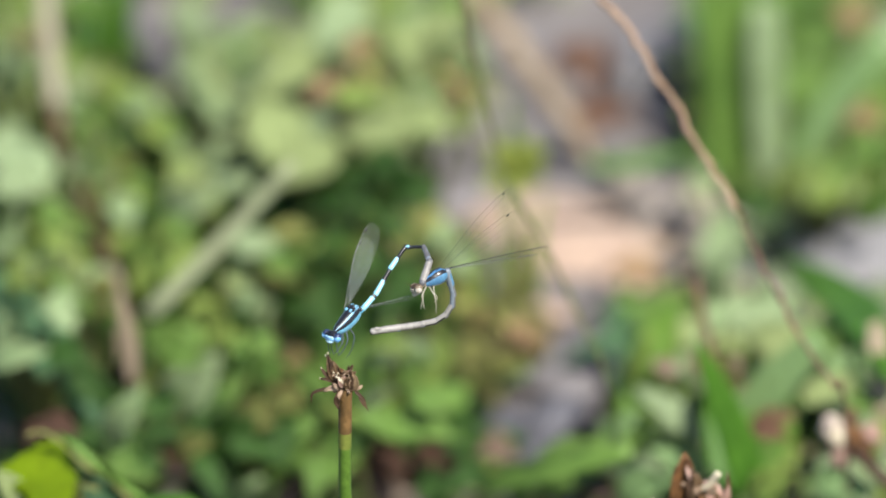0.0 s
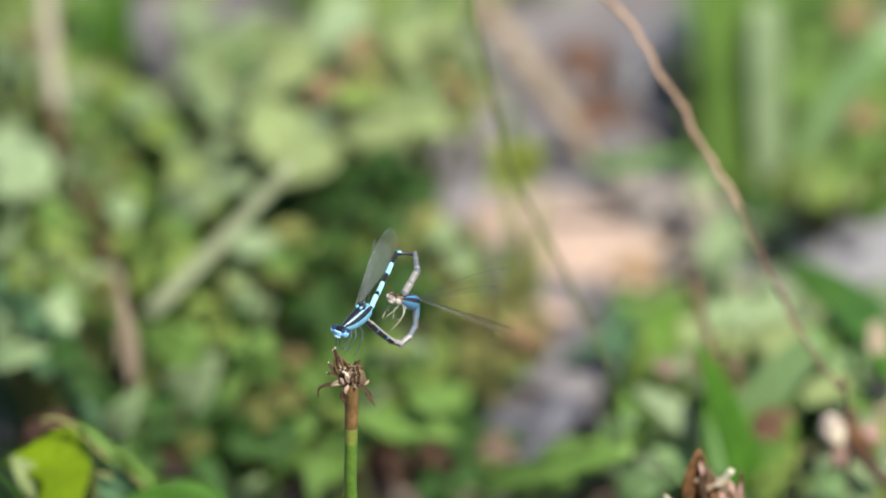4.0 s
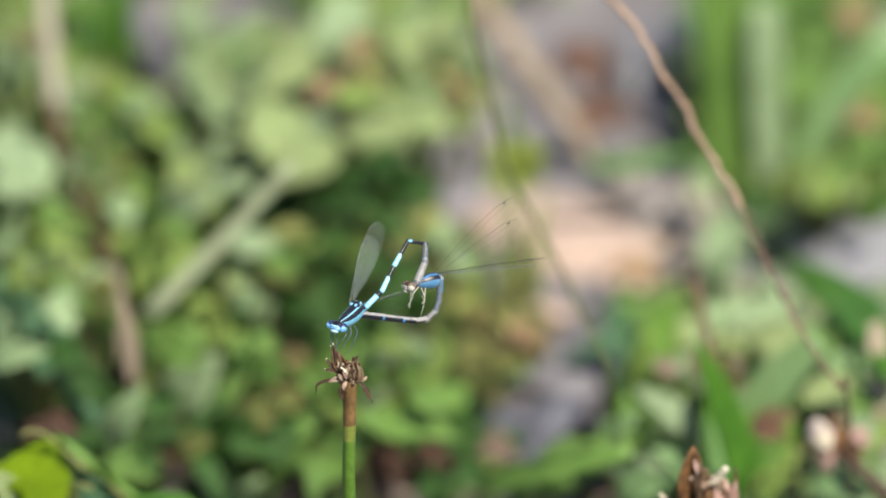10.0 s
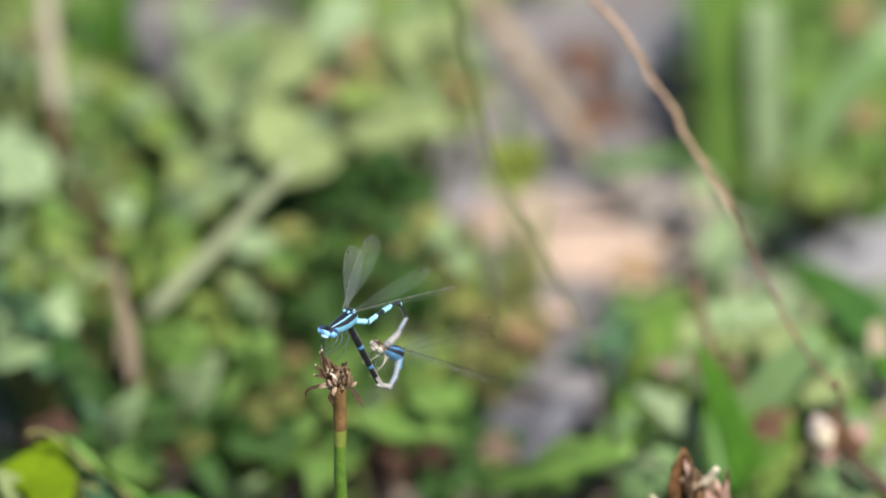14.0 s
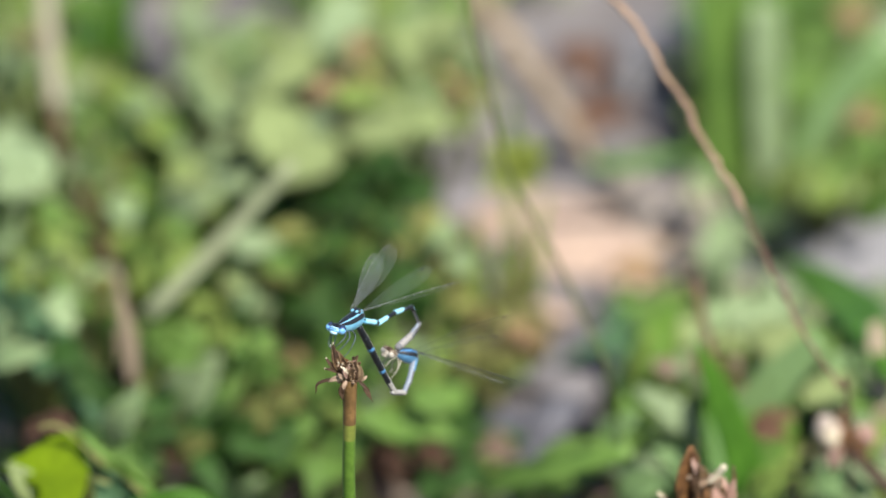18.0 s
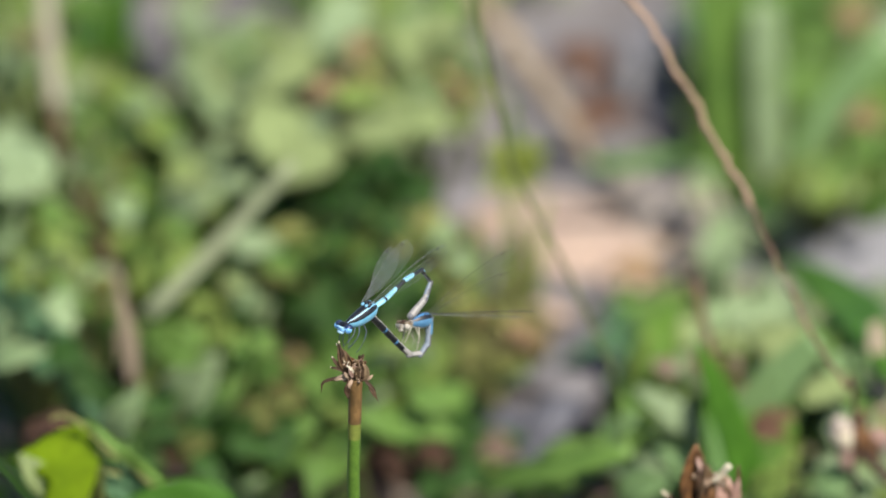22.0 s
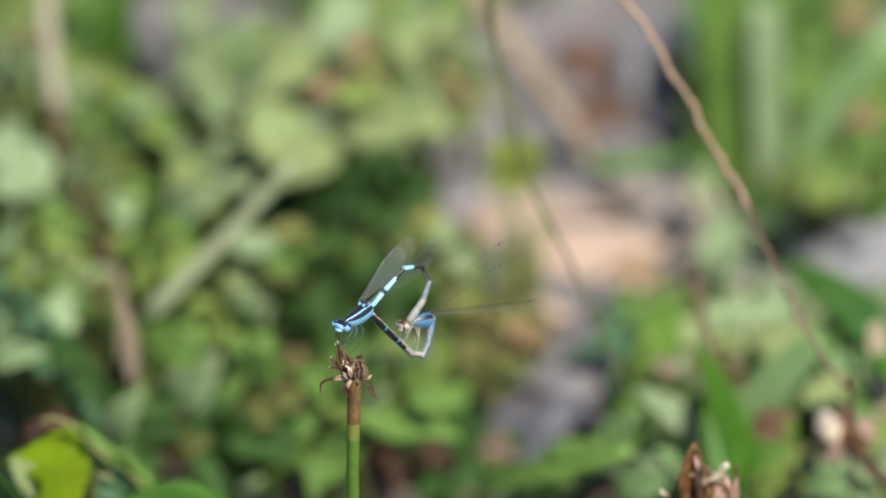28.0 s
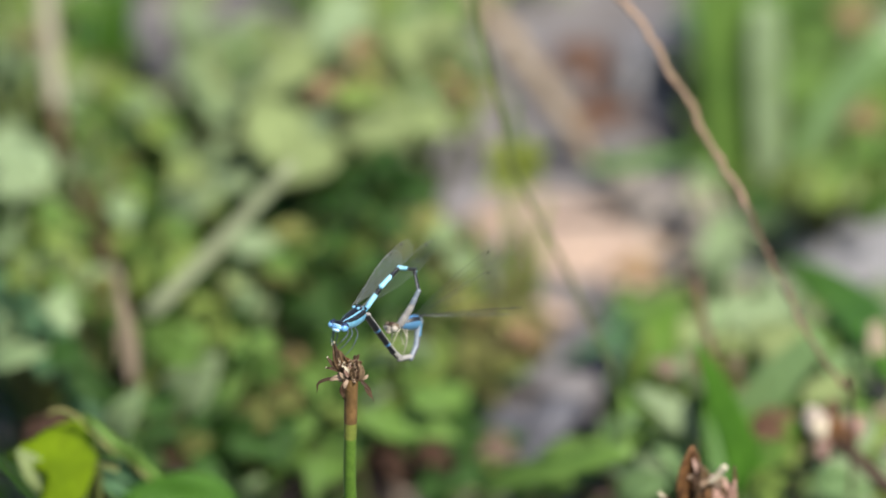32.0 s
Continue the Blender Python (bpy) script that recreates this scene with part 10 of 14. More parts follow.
    walk(DRY_STALK, rows_of([(0,103.82,157.13,0,0,-0.72,0), (0.5,103.82,157.13,0,0,-0.05,0), (1,103.82,157.13,0,0,-0.26,0), (1.5,103.82,157.13,0,0,0.29,0), (2,103.82,157.13,0,0,-0.38,0), (2.5,103.82,157.13,0,0,-0.84,0), (3,103.82,157.13,0,0,-0.69,0), (3.5,103.82,157.13,0,0,-0.09,0), (5.5,103.82,157.13,0,0,-1.66,0), (6,103.82,157.13,0,0,0.02,0), (6.5,103.82,157.13,0,0,-0.21,0), (7,103.82,157.13,0,0,-0.25,0), (7.5,103.82,157.13,0,0,-0.33,0), (8,103.82,157.13,0,0,-0.33,0), (8.5,103.82,157.13,0,0,0.06,0), (9,103.82,157.13,0,0,-0.62,0), (9.5,103.82,157.13,0,0,-0.25,0), (10,103.82,157.13,0,0,-0.14,0), (10.5,103.82,157.13,0,0,-0.79,0), (11,103.82,157.13,0,0,-0.54,0), (11.5,103.82,157.13,0,0,-0.56,0), (12,103.82,157.13,0,0,-0.14,0), (12.5,103.82,157.13,0,0,-0.44,0), (13,103.82,157.13,0,0,0.23,0), (13.5,103.82,157.13,0,0,0.02,0), (14,103.82,157.13,0,0,-1.2,0), (14.5,103.82,157.13,0,0,-0.83,0), (16.5,103.82,157.13,0,0,0.61,0), (17,103.82,157.13,0,0,-1.29,0), (17.5,103.82,157.13,0,0,-0.15,0), (18,103.82,157.13,0,0,0,0), (18.5,103.82,157.13,0,0,0.44,0), (19,103.82,157.13,0,0,0.58,0), (19.5,103.82,157.13,0,0,0.06,0), (20,103.82,157.13,0,0,0.57,0), (20.5,103.82,157.13,0,0,0.57,0), (21,103.82,157.13,0,0,0.35,0), (21.5,103.82,157.13,0,0,0.85,0), (22,103.82,157.13,0,0,0.94,0), (22.5,103.82,157.13,0,0,0.75,0), (23,103.82,157.13,0,0,0.29,0), (23.5,103.82,157.13,0,0,0.18,0), (24,103.82,157.13,0,0,0.18,0), (24.5,103.82,157.13,0,0,0.26,0), (25,103.82,157.13,0,0,0.81,0), (25.5,103.82,157.13,0,0,0.58,0), (27.5,103.82,157.13,0,0,-0.01,0), (28,103.82,157.13,0,0,0.53,0), (28.5,103.82,157.13,0,0,-0.62,0), (29,103.82,157.13,0,0,-1.01,0), (29.5,103.82,157.13,0,0,-0.9,0), (30,103.82,157.13,0,0,0.3,0), (30.5,103.82,157.13,0,0,-0.56,0), (31,103.82,157.13,0,0,0.16,0), (31.5,103.82,157.13,0,0,0.06,0), (32,103.82,157.13,0,0,0.43,0)]))
    walk(GRASS_STALK, rows_of([(0,48.02,187.35,0,-0.1,-0.3,-0.1), (0.5,48.02,187.35,0,-0.8,-1.8,-0.4), (1,48.02,187.35,0,-0.8,-1.8,-0.4), (1.5,48.02,187.35,0,-0.6,-1.3,-0.3), (2,48.02,187.35,0,-0.3,-0.7,-0.2), (2.5,48.02,187.35,0,-0.8,-1.8,-0.4), (3,48.02,187.35,0,-0.5,-1.1,-0.3), (3.5,48.02,187.35,0,0.2,0.6,0.1), (5.5,48.02,187.35,0,0.2,0.5,0.1), (6,48.02,187.35,0,0.3,0.9,0.2), (6.5,48.02,187.35,0,-0.2,-0.6,-0.1), (7,48.02,187.35,0,-0.2,-0.4,-0.1), (7.5,48.02,187.35,0,0.2,0.5,0.1), (8,48.02,187.35,0,-0.1,-0.3,-0.1), (8.5,48.02,187.35,0,0.1,0.2,0), (9,48.02,187.35,0,-0.6,-1.4,-0.3), (9.5,48.02,187.35,0,-0.3,-0.8,-0.2), (10,48.02,187.35,0,0.1,0.3,0.1), (10.5,48.02,187.35,0,-0.1,-0.1,0), (11,48.02,187.35,0,0.2,0.6,0.1), (11.5,48.02,187.35,0,-0.2,-0.6,-0.1), (12,48.02,187.35,0,-0.4,-1,-0.2), (12.5,48.02,187.35,0,0.1,0.2,0), (13,48.02,187.35,0,0.4,0.9,0.2), (13.5,48.02,187.35,0,0.5,1.2,0.3), (14,48.02,187.35,0,-0.4,-1,-0.2), (14.5,48.02,187.35,0,-0.9,-2.1,-0.5), (16.5,48.02,187.35,0,-0.3,-0.7,-0.2), (17,48.02,187.35,0,-1.2,-2.7,-0.7), (17.5,48.02,187.35,0,0.1,0.2,0), (18,48.02,187.35,0,0.1,0.3,0.1), (18.5,48.02,187.35,0,-0.1,-0.3,-0.1), (19,48.02,187.35,0,-0.7,-1.6,-0.4), (19.5,48.02,187.35,0,0.2,0.5,0.1), (20,48.02,187.35,0,1,2.7,0.6), (20.5,48.02,187.35,0,0.9,2.4,0.6), (21,48.02,187.35,0,0.9,2.5,0.6), (21.5,48.02,187.35,0,0.4,0.9,0.2), (22,48.02,187.35,0,0.4,1,0.2), (22.5,48.02,187.35,0,0.6,1.6,0.4), (23,48.02,187.35,0,0.4,1,0.2), (23.5,48.02,187.35,0,0.5,1.3,0.3), (24,48.02,187.35,0,0.3,0.8,0.2), (24.5,48.02,187.35,0,0.6,1.4,0.3), (25,48.02,187.35,0,0.1,0.3,0.1), (25.5,48.02,187.35,0,0.8,2.1,0.5), (27.5,48.02,187.35,0,0.5,1.1,0.3), (28,48.02,187.35,0,0.8,2,0.5), (28.5,48.02,187.35,0,0.3,0.7,0.2), (29,48.02,187.35,0,0.8,2.1,0.5), (29.5,48.02,187.35,0,0.1,0.2,0), (30,48.02,187.35,0,0.3,0.8,0.2), (30.5,48.02,187.35,0,0.6,1.6,0.4), (31,48.02,187.35,0,0.8,2.1,0.5), (31.5,48.02,187.35,0,0.3,0.8,0.2), (32,48.02,187.35,0,0.4,1,0.2)]))
    walk(MALE, rows_of([(0,-20.47,-6.51,157.53,0,27.6,-129.2), (0.5,-23.14,-4.54,157.28,0,25.7,-127.1), (1,-22.99,-4.22,156.44,0,19.3,-126.6), (1.5,-22.55,-2.08,156.97,0,22.5,-122.9), (2,-21.13,-3.7,157.22,0,24.6,-125.9), (2.5,-23.44,-4.85,157.25,0,25.7,-126), (3,-21.31,-2.35,156.06,0,15.7,-129.1), (3.5,-18.02,-4.27,156.98,0,22.5,-133.1), (5.5,-18.81,-2.49,156.99,0,20.8,-128.5), (6,-18.99,-0.73,156.32,0,16.9,-122.7), (6.5,-21.65,-0.6,155.74,0,13.1,-117.5), (7,-21.16,-1.95,155.52,0,10.6,-121.1), (7.5,-19.47,0.37,156.14,0,15.5,-120), (8,-21.32,-1.68,156.26,0,17,-119.1), (8.5,-19.62,-0.22,156.25,0,15.1,-123.6), (9,-21.3,-3.45,155.72,0,12.5,-118.4), (9.5,-21.27,-5.75,155.62,0,12.6,-123.3), (10,-19.61,-1.31,156.08,0,12.9,-123.2), (10.5,-20.12,1.75,155.48,0,8.3,-123.6), (11,-18.21,-1.35,156.1,0,12.9,-128.9), (11.5,-20.37,-3.26,155.8,0,11.5,-128), (12,-20.98,-3.82,156.07,0,13.7,-129.7), (12.5,-18.86,1.36,156.19,0,13.2,-132.1), (13,-16.85,2.96,155.43,0,8.9,-128.8), (13.5,-17.13,-0.29,155.25,0,6.7,-127.4), (14,-21.14,-4,155.64,0,10.8,-127.7), (14.5,-23.13,-6.31,155.37,0,10.2,-128.5), (16.5,-21,-2.5,155.27,0,10,-127.3), (17,-24.68,-6.67,154.68,0,9.5,-126.5), (17.5,-19.13,-2.9,155.12,0,10,-130.4), (18,-19.47,-1.12,154.27,0,3.7,-125.2), (18.5,-20.37,-3.46,155.04,0,9.8,-127.7), (19,-21.47,-2.22,154.79,0,7.9,-133.5), (19.5,-19.01,-0.35,153.9,0,0.9,-125.9), (20,-14.66,1.94,154.88,0,7.6,-129.2), (20.5,-14.99,2.98,153.17,0,-4.4,-127.7), (21,-14.32,-0.34,155.96,0,15.4,-137.6), (21.5,-16.98,0.74,155.96,0,16.4,-138.3), (22,-16.95,-2.17,156.49,0,19.4,-137.3), (22.5,-17.49,4.24,155.17,0,8.2,-123.2), (23,-18.56,1.98,155.72,0,14.8,-135.6), (23.5,-16.5,-0.65,155.77,0,13.9,-136.4), (24,-17.72,-3.29,155.65,0,13.7,-133.5), (24.5,-16.98,-0.06,155.83,0,14.3,-130), (25,-18.86,1.02,155.49,0,13.1,-132.1), (25.5,-15.86,-2.67,155.01,0,11.7,-125.4), (27.5,-17.29,-0.12,155.86,0,12.2,-128.4), (28,-17.74,-1.3,156.08,0,13.8,-131.7), (28.5,-18.63,-4.49,157.6,0,26,-130.1), (29,-15.4,-1.54,157.05,0,21,-132), (29.5,-18.49,-3.37,157.58,0,24.1,-135.8), (30,-18.22,0.44,156.63,0,18.9,-128.5), (30.5,-17.02,1.45,156.95,0,19.9,-127.5), (31,-16.16,-3.14,156.96,0,20.8,-126.4), (31.5,-18.53,-1.87,155.81,0,12.2,-124.1), (32,-19.16,-0.39,154.78,0,4.7,-123)]))
    walk(FEMALE, rows_of([(0,-1.99,-1.24,163.34,19.4,16,-152.7), (0.5,-5.16,0.76,162.84,22.5,15.8,-146.7), (1,-1.27,-0.85,162.3,16.7,23.5,-160.8), (1.5,-5.01,4.83,161.57,23.2,19.5,-147), (2,-0.3,2.4,160.11,17.8,26.1,-158.9), (2.5,-1.86,0.4,161.02,17.3,24.6,-159.7), (3,-4.22,3.02,164.72,20,31,-155.5), (3.5,-7.74,7.28,152.91,-4.9,-30.4,-137), (5.5,-5.57,6.16,163.48,16.8,0.2,-147.4), (6,-1.99,0.76,166.57,18.7,12.3,-152.4), (6.5,-6.8,1.16,165.18,21.6,10.8,-145.5), (7,-4.93,4.38,156.68,10.9,-9.6,-153), (7.5,-1.87,4.05,163.53,21,16.4,-149.7), (8,-7.3,2.61,164.19,16.7,-1.6,-145.2), (8.5,-3.86,6.81,158.65,10.9,-10.4,-150.7), (9,-5.6,3.63,157.98,10.1,-12.5,-148.7), (9.5,-5.26,1.41,156.51,9.6,-12.8,-151.5), (10,-3.49,4.27,160.03,14.5,-0.8,-152.9), (10.5,-8.86,9.28,137.95,-12.2,-47.9,-154.2), (11,-7.32,8.45,140.17,-4.8,-33.8,-147.6), (11.5,-10.75,6.2,139.3,-15.5,-47.6,-149), (12,-11.18,4.26,139.23,-12,-43.9,-149.7), (12.5,-5.94,10.83,144.55,3.9,-22.2,-146.1), (13,-5.48,12.7,143,1.4,-25.8,-148), (13.5,-5.56,10.48,142.97,3.4,-22.8,-144.9), (14,-11.41,5.81,141.8,-7,-35.2,-144.8), (14.5,-12.71,3.02,141.19,-3.6,-30.9,-143.9), (16.5,-11.11,5.73,138.51,-10.6,-43.1,-151.1), (17,-15.21,1.34,137.22,-15,-41.8,-141.4), (17.5,-9.78,5.56,138.01,-7.4,-34.7,-142.8), (18,-8.53,9.37,139.36,1.9,-25.4,-149.2), (18.5,-6.98,6.3,143.61,10.7,-11.9,-147.3), (19,-9.53,7.46,141.36,3.9,-22.5,-149.1), (19.5,-9.82,7.77,136.58,-9.9,-36,-140), (20,2.9,12.02,148.34,13.8,-3.9,-151.3), (20.5,-5.14,13.85,142.43,1,-24.5,-131.7), (21,1.44,8.33,153.88,14.7,0.7,-154), (21.5,-5.47,11.19,146.49,10.6,-13.4,-142.6), (22,-5.21,8.38,148.34,15.2,-6.7,-141.7), (22.5,-2.56,12.63,153.04,19.4,4.7,-145.4), (23,-7.84,13.27,146.29,11.6,-12.1,-142.1), (23.5,-2.78,10.71,151.36,16,-1,-147.9), (24,-5.09,7.73,149.95,19,1.6,-143.4), (24.5,-4.63,10.42,147.06,12.3,-9.3,-146.5), (25,-6.9,12.23,148.24,14.4,-5.3,-146.5), (25.5,-2.28,7.29,150.02,18.1,5.4,-149.1), (27.5,-6.2,12.11,148.95,16.9,-2,-144.3), (28,-5,9.29,147.9,14.4,-5.4,-146.5), (28.5,-5.28,6.42,150.13,17.2,1.2,-147.3), (29,-2.28,8.22,151.61,19.5,8.9,-148.6), (29.5,-8.74,8.31,144.53,8.8,-15.1,-145.8), (30,-4.33,11.05,148.58,15.5,-0.4,-150.3), (30.5,-4.08,12.73,148.52,15.1,-2.8,-148.4), (31,-4.22,8.86,148.11,14.4,-5.4,-146.5), (31.5,-6.88,10.03,147.18,14.5,-5.5,-145.9), (32,-7.78,11.39,146.37,14.6,-5.7,-145.3)]))
    walk(MALE_SEGMENTS[0], rows_of([(0,-1.96,1.13,-1.16,1.6,-6.8,170.7), (0.5,-1.8,1.06,-1.05,-0.4,-3.7,-178.8), (1,-2.02,1.14,-0.81,-0.6,-14.5,166.1), (1.5,-1.78,1.2,-0.92,0.8,-5.9,179.1), (2,-1.56,1.27,-1.3,0.2,-11.1,161.6), (2.5,-1.76,1.21,-1.15,-0.8,3.3,177.5), (3,-1.57,0.57,-0.74,2.1,-23.2,-174.9), (3.5,-1.94,0.74,-0.91,9.7,4.2,-156.4), (5.5,-1.87,0.71,-0.68,4.3,-20,-164.7), (6,-1.87,0.96,-0.53,-1.3,-31.7,161.6), (6.5,-1.79,1.2,-0.45,-5.7,-41.9,167.5), (7,-2.19,1.6,-0.44,3.4,-27.1,160.8), (7.5,-1.82,1.24,-0.62,-4.7,-21.6,174.4), (8,-1.73,1.1,-0.61,3.6,-35,163.6), (8.5,-1.91,1.19,-0.69,0.2,-12.4,179.8), (9,-1.97,1.62,-0.59,7.2,-22.2,144.7), (9.5,-1.93,1.23,-0.63,0.3,-12.3,178.8), (10,-1.69,1.28,-0.93,6.3,-24.7,156.4), (10.5,-0.79,1.37,-2.18,2.2,34.3,171.4), (11,-0.78,1.29,-2.24,-2,29.7,170.3), (11.5,-0.86,1.23,-2.07,4.1,33.6,-175.3), (12,-0.55,1.2,-2.39,-0.7,36.8,173.7), (12.5,-1.02,0.99,-1.81,3.5,19.9,-179.9), (13,-1.29,1.12,-1.57,2.4,17.6,178.3), (13.5,-1.13,1.11,-1.71,3.7,18.6,-177.6), (14,-0.87,0.96,-1.8,1,33.6,178.2), (14.5,-0.98,1.17,-1.93,3.9,28.1,-176.5), (16.5,-0.86,1.27,-2.12,3.2,34.2,-178.6), (17,-0.62,1.52,-2.62,-1.3,42.7,172.4), (17.5,-0.87,1.22,-2.22,4.2,37,-173.4), (18,-1.22,1.25,-1.66,1.2,28.7,172.9), (18.5,-1.04,1.1,-1.76,3.6,20,179.6), (19,-0.96,0.8,-1.83,1.2,31.9,177.2), (19.5,-1.08,1.33,-2.11,3,29.2,178.9), (20,-1.72,1.22,-1.17,3.7,-2.7,151.9), (20.5,-1.79,0.79,-0.28,2.3,-3,-171.9), (21,-1.59,0.4,-0.88,7,-9.9,173.9), (21.5,-1.67,0.48,-0.96,7.9,16.8,-163), (22,-1.08,0.17,-1.05,6.1,8.3,-173.8), (22.5,-1.64,0.76,-0.48,2.7,-10,174.6), (23,-1.54,0.37,-0.8,6,4.1,-168.8), (23.5,-1.69,0.31,-0.62,6.5,0.5,-164.5), (24,-1.67,0.28,-0.49,5.5,-16.7,176.4), (24.5,-1.63,0.69,-0.82,4.9,10.9,-173.4), (25,-1.76,0.4,-0.47,5.2,-21.4,178.7), (25.5,-1.62,0.73,-0.61,3.3,-5.4,175.1), (27.5,-1.65,0.61,-0.61,4.6,0.5,-174.5), (28,-1.72,0.56,-0.67,3.3,-25.1,168.9), (28.5,-1.45,0.64,-1.08,4.8,15.6,-177.5), (29,-1.45,0.64,-1.1,4.1,-18.4,173.9), (29.5,-1.5,0.59,-1.22,9.4,26.6,-164.2), (30,-1.42,1,-1.27,1.5,-24.6,166.6), (30.5,-1.53,0.74,-0.92,3.8,10.8,-179.6), (31,-1.45,1.07,-1.23,0,-23.7,166.4), (31.5,-1.59,0.81,-0.68,3.3,3.2,179), (32,-1.95,0.97,-0.13,5.8,-42.5,158.7)]))
    walk(MALE_SEGMENTS[1], rows_of([(0,-6.9,1.94,-0.57,0.5,-14,179.7), (0.5,-6.93,0.95,-0.72,-0.3,-6.3,179.1), (1,-6.85,2.34,0.48,-1.6,-16.2,170.5), (1.5,-6.69,1.28,-0.4,1,-7.8,177.8), (2,-6.37,2.87,-0.31,-1.9,-8.5,172.3), (2.5,-6.89,1.43,-1.44,-0.9,1.1,175.7), (3,-6.49,0.13,1.38,1.9,-25.3,-174.3), (3.5,-6.59,-1.29,-1.29,9.6,2.9,-157.3), (5.5,-6.54,-0.57,1.08,4.9,-23.1,-166.4), (6,-6.77,2.59,2.66,-10.2,-40.8,178.5), (6.5,-5.48,2.02,2.94,-5,-42.9,166.6), (7,-7.03,3.28,2.18,-4.3,-25.8,177.9), (7.5,-6.59,1.71,1.27,-3.8,-25,171.9), (8,-6.55,2.52,2.91,-7.5,-32.1,-176.9), (8.5,-6.86,1.2,0.4,0.5,-14.7,178.1), (9,-6.13,4.57,1.49,-6.6,-21.1,-179.8), (9.5,-6.88,1.33,0.44,0.6,-14.4,177.2), (10,-6.36,3.33,1.42,-4.8,-24.1,-177.7), (10.5,-5.11,2.03,-5.17,2.7,27.4,172.3), (11,-5.06,2.03,-4.73,6.6,22.6,-172.6), (11.5,-5.24,0.86,-4.99,4.2,26.4,-175.2), (12,-4.79,1.67,-5.59,5.4,23.1,-176.3), (12.5,-5.7,0.98,-3.51,3.2,11.3,179.2), (13,-6.32,1.27,-3.17,4.6,2.9,-175), (13.5,-6.18,0.91,-3.41,3.5,10.6,-178.4), (14,-5.17,1.1,-4.65,7.2,11.4,-171.2), (14.5,-5.59,0.88,-4.4,3.8,20.6,-176.7), (16.5,-5.16,1.17,-5.05,3.6,27.1,-178.1), (17,-4.53,2.04,-6.26,8.6,24.6,-173.7), (17.5,-5.02,0.74,-5.36,4.6,30,-172.8), (18,-5.93,1.84,-4.26,6.9,5.7,-176.4), (18.5,-6.05,1.14,-3.59,3.3,11.8,178.6), (19,-5.51,1.02,-4.67,8.2,9,-170.6), (19.5,-5.65,1.42,-4.66,3.4,22.2,179.8), (20,-6.26,3.65,-0.93,2.5,-17,174.1), (20.5,-6.89,0.07,-0.02,2.4,-3.9,-172.9), (21,-6.48,0.92,-0.02,6.3,-22,178.4), (21.5,-6.48,-1,-2.48,7.5,15.8,-164.4), (22,-6.01,-0.37,-1.78,6.2,1,-173), (22.5,-6.94,1.26,0.47,3.1,-12.5,172.4), (23,-6.51,-0.62,-1.16,6.2,-3.7,-166.4), (23.5,-6.99,-1.17,-0.67,6.5,-1.6,-166.3), (24,-6.52,0.59,0.97,2.6,-12.6,-173.8), (24.5,-6.72,0.11,-1.81,4.7,9.7,-174.8), (25,-6.6,0.51,1.43,3.6,-11.6,-176.7), (25.5,-6.61,1.16,-0.14,3.5,-7,173.5), (27.5,-6.64,0.13,-0.65,4.6,-0.7,-175.5), (28,-6.44,1.49,1.59,-1,-12.8,179), (28.5,-6.27,0.43,-2.43,4.5,14.4,-178.8), (29,-6.75,1.2,0.68,1.4,-11.9,-177.8), (29.5,-5.83,-0.64,-3.47,8.9,26,-165.2), (30,-6.55,2.22,1.14,0.6,-10.1,168.7), (30.5,-6.48,0.7,-1.86,3.6,9.6,179.1), (31,-6.49,2.29,1.05,-4.6,-4.4,177.5), (31.5,-6.64,0.89,-0.96,3.2,2,177.9), (32,-6.25,2.64,4.09,-6,-14.9,175.2)]))
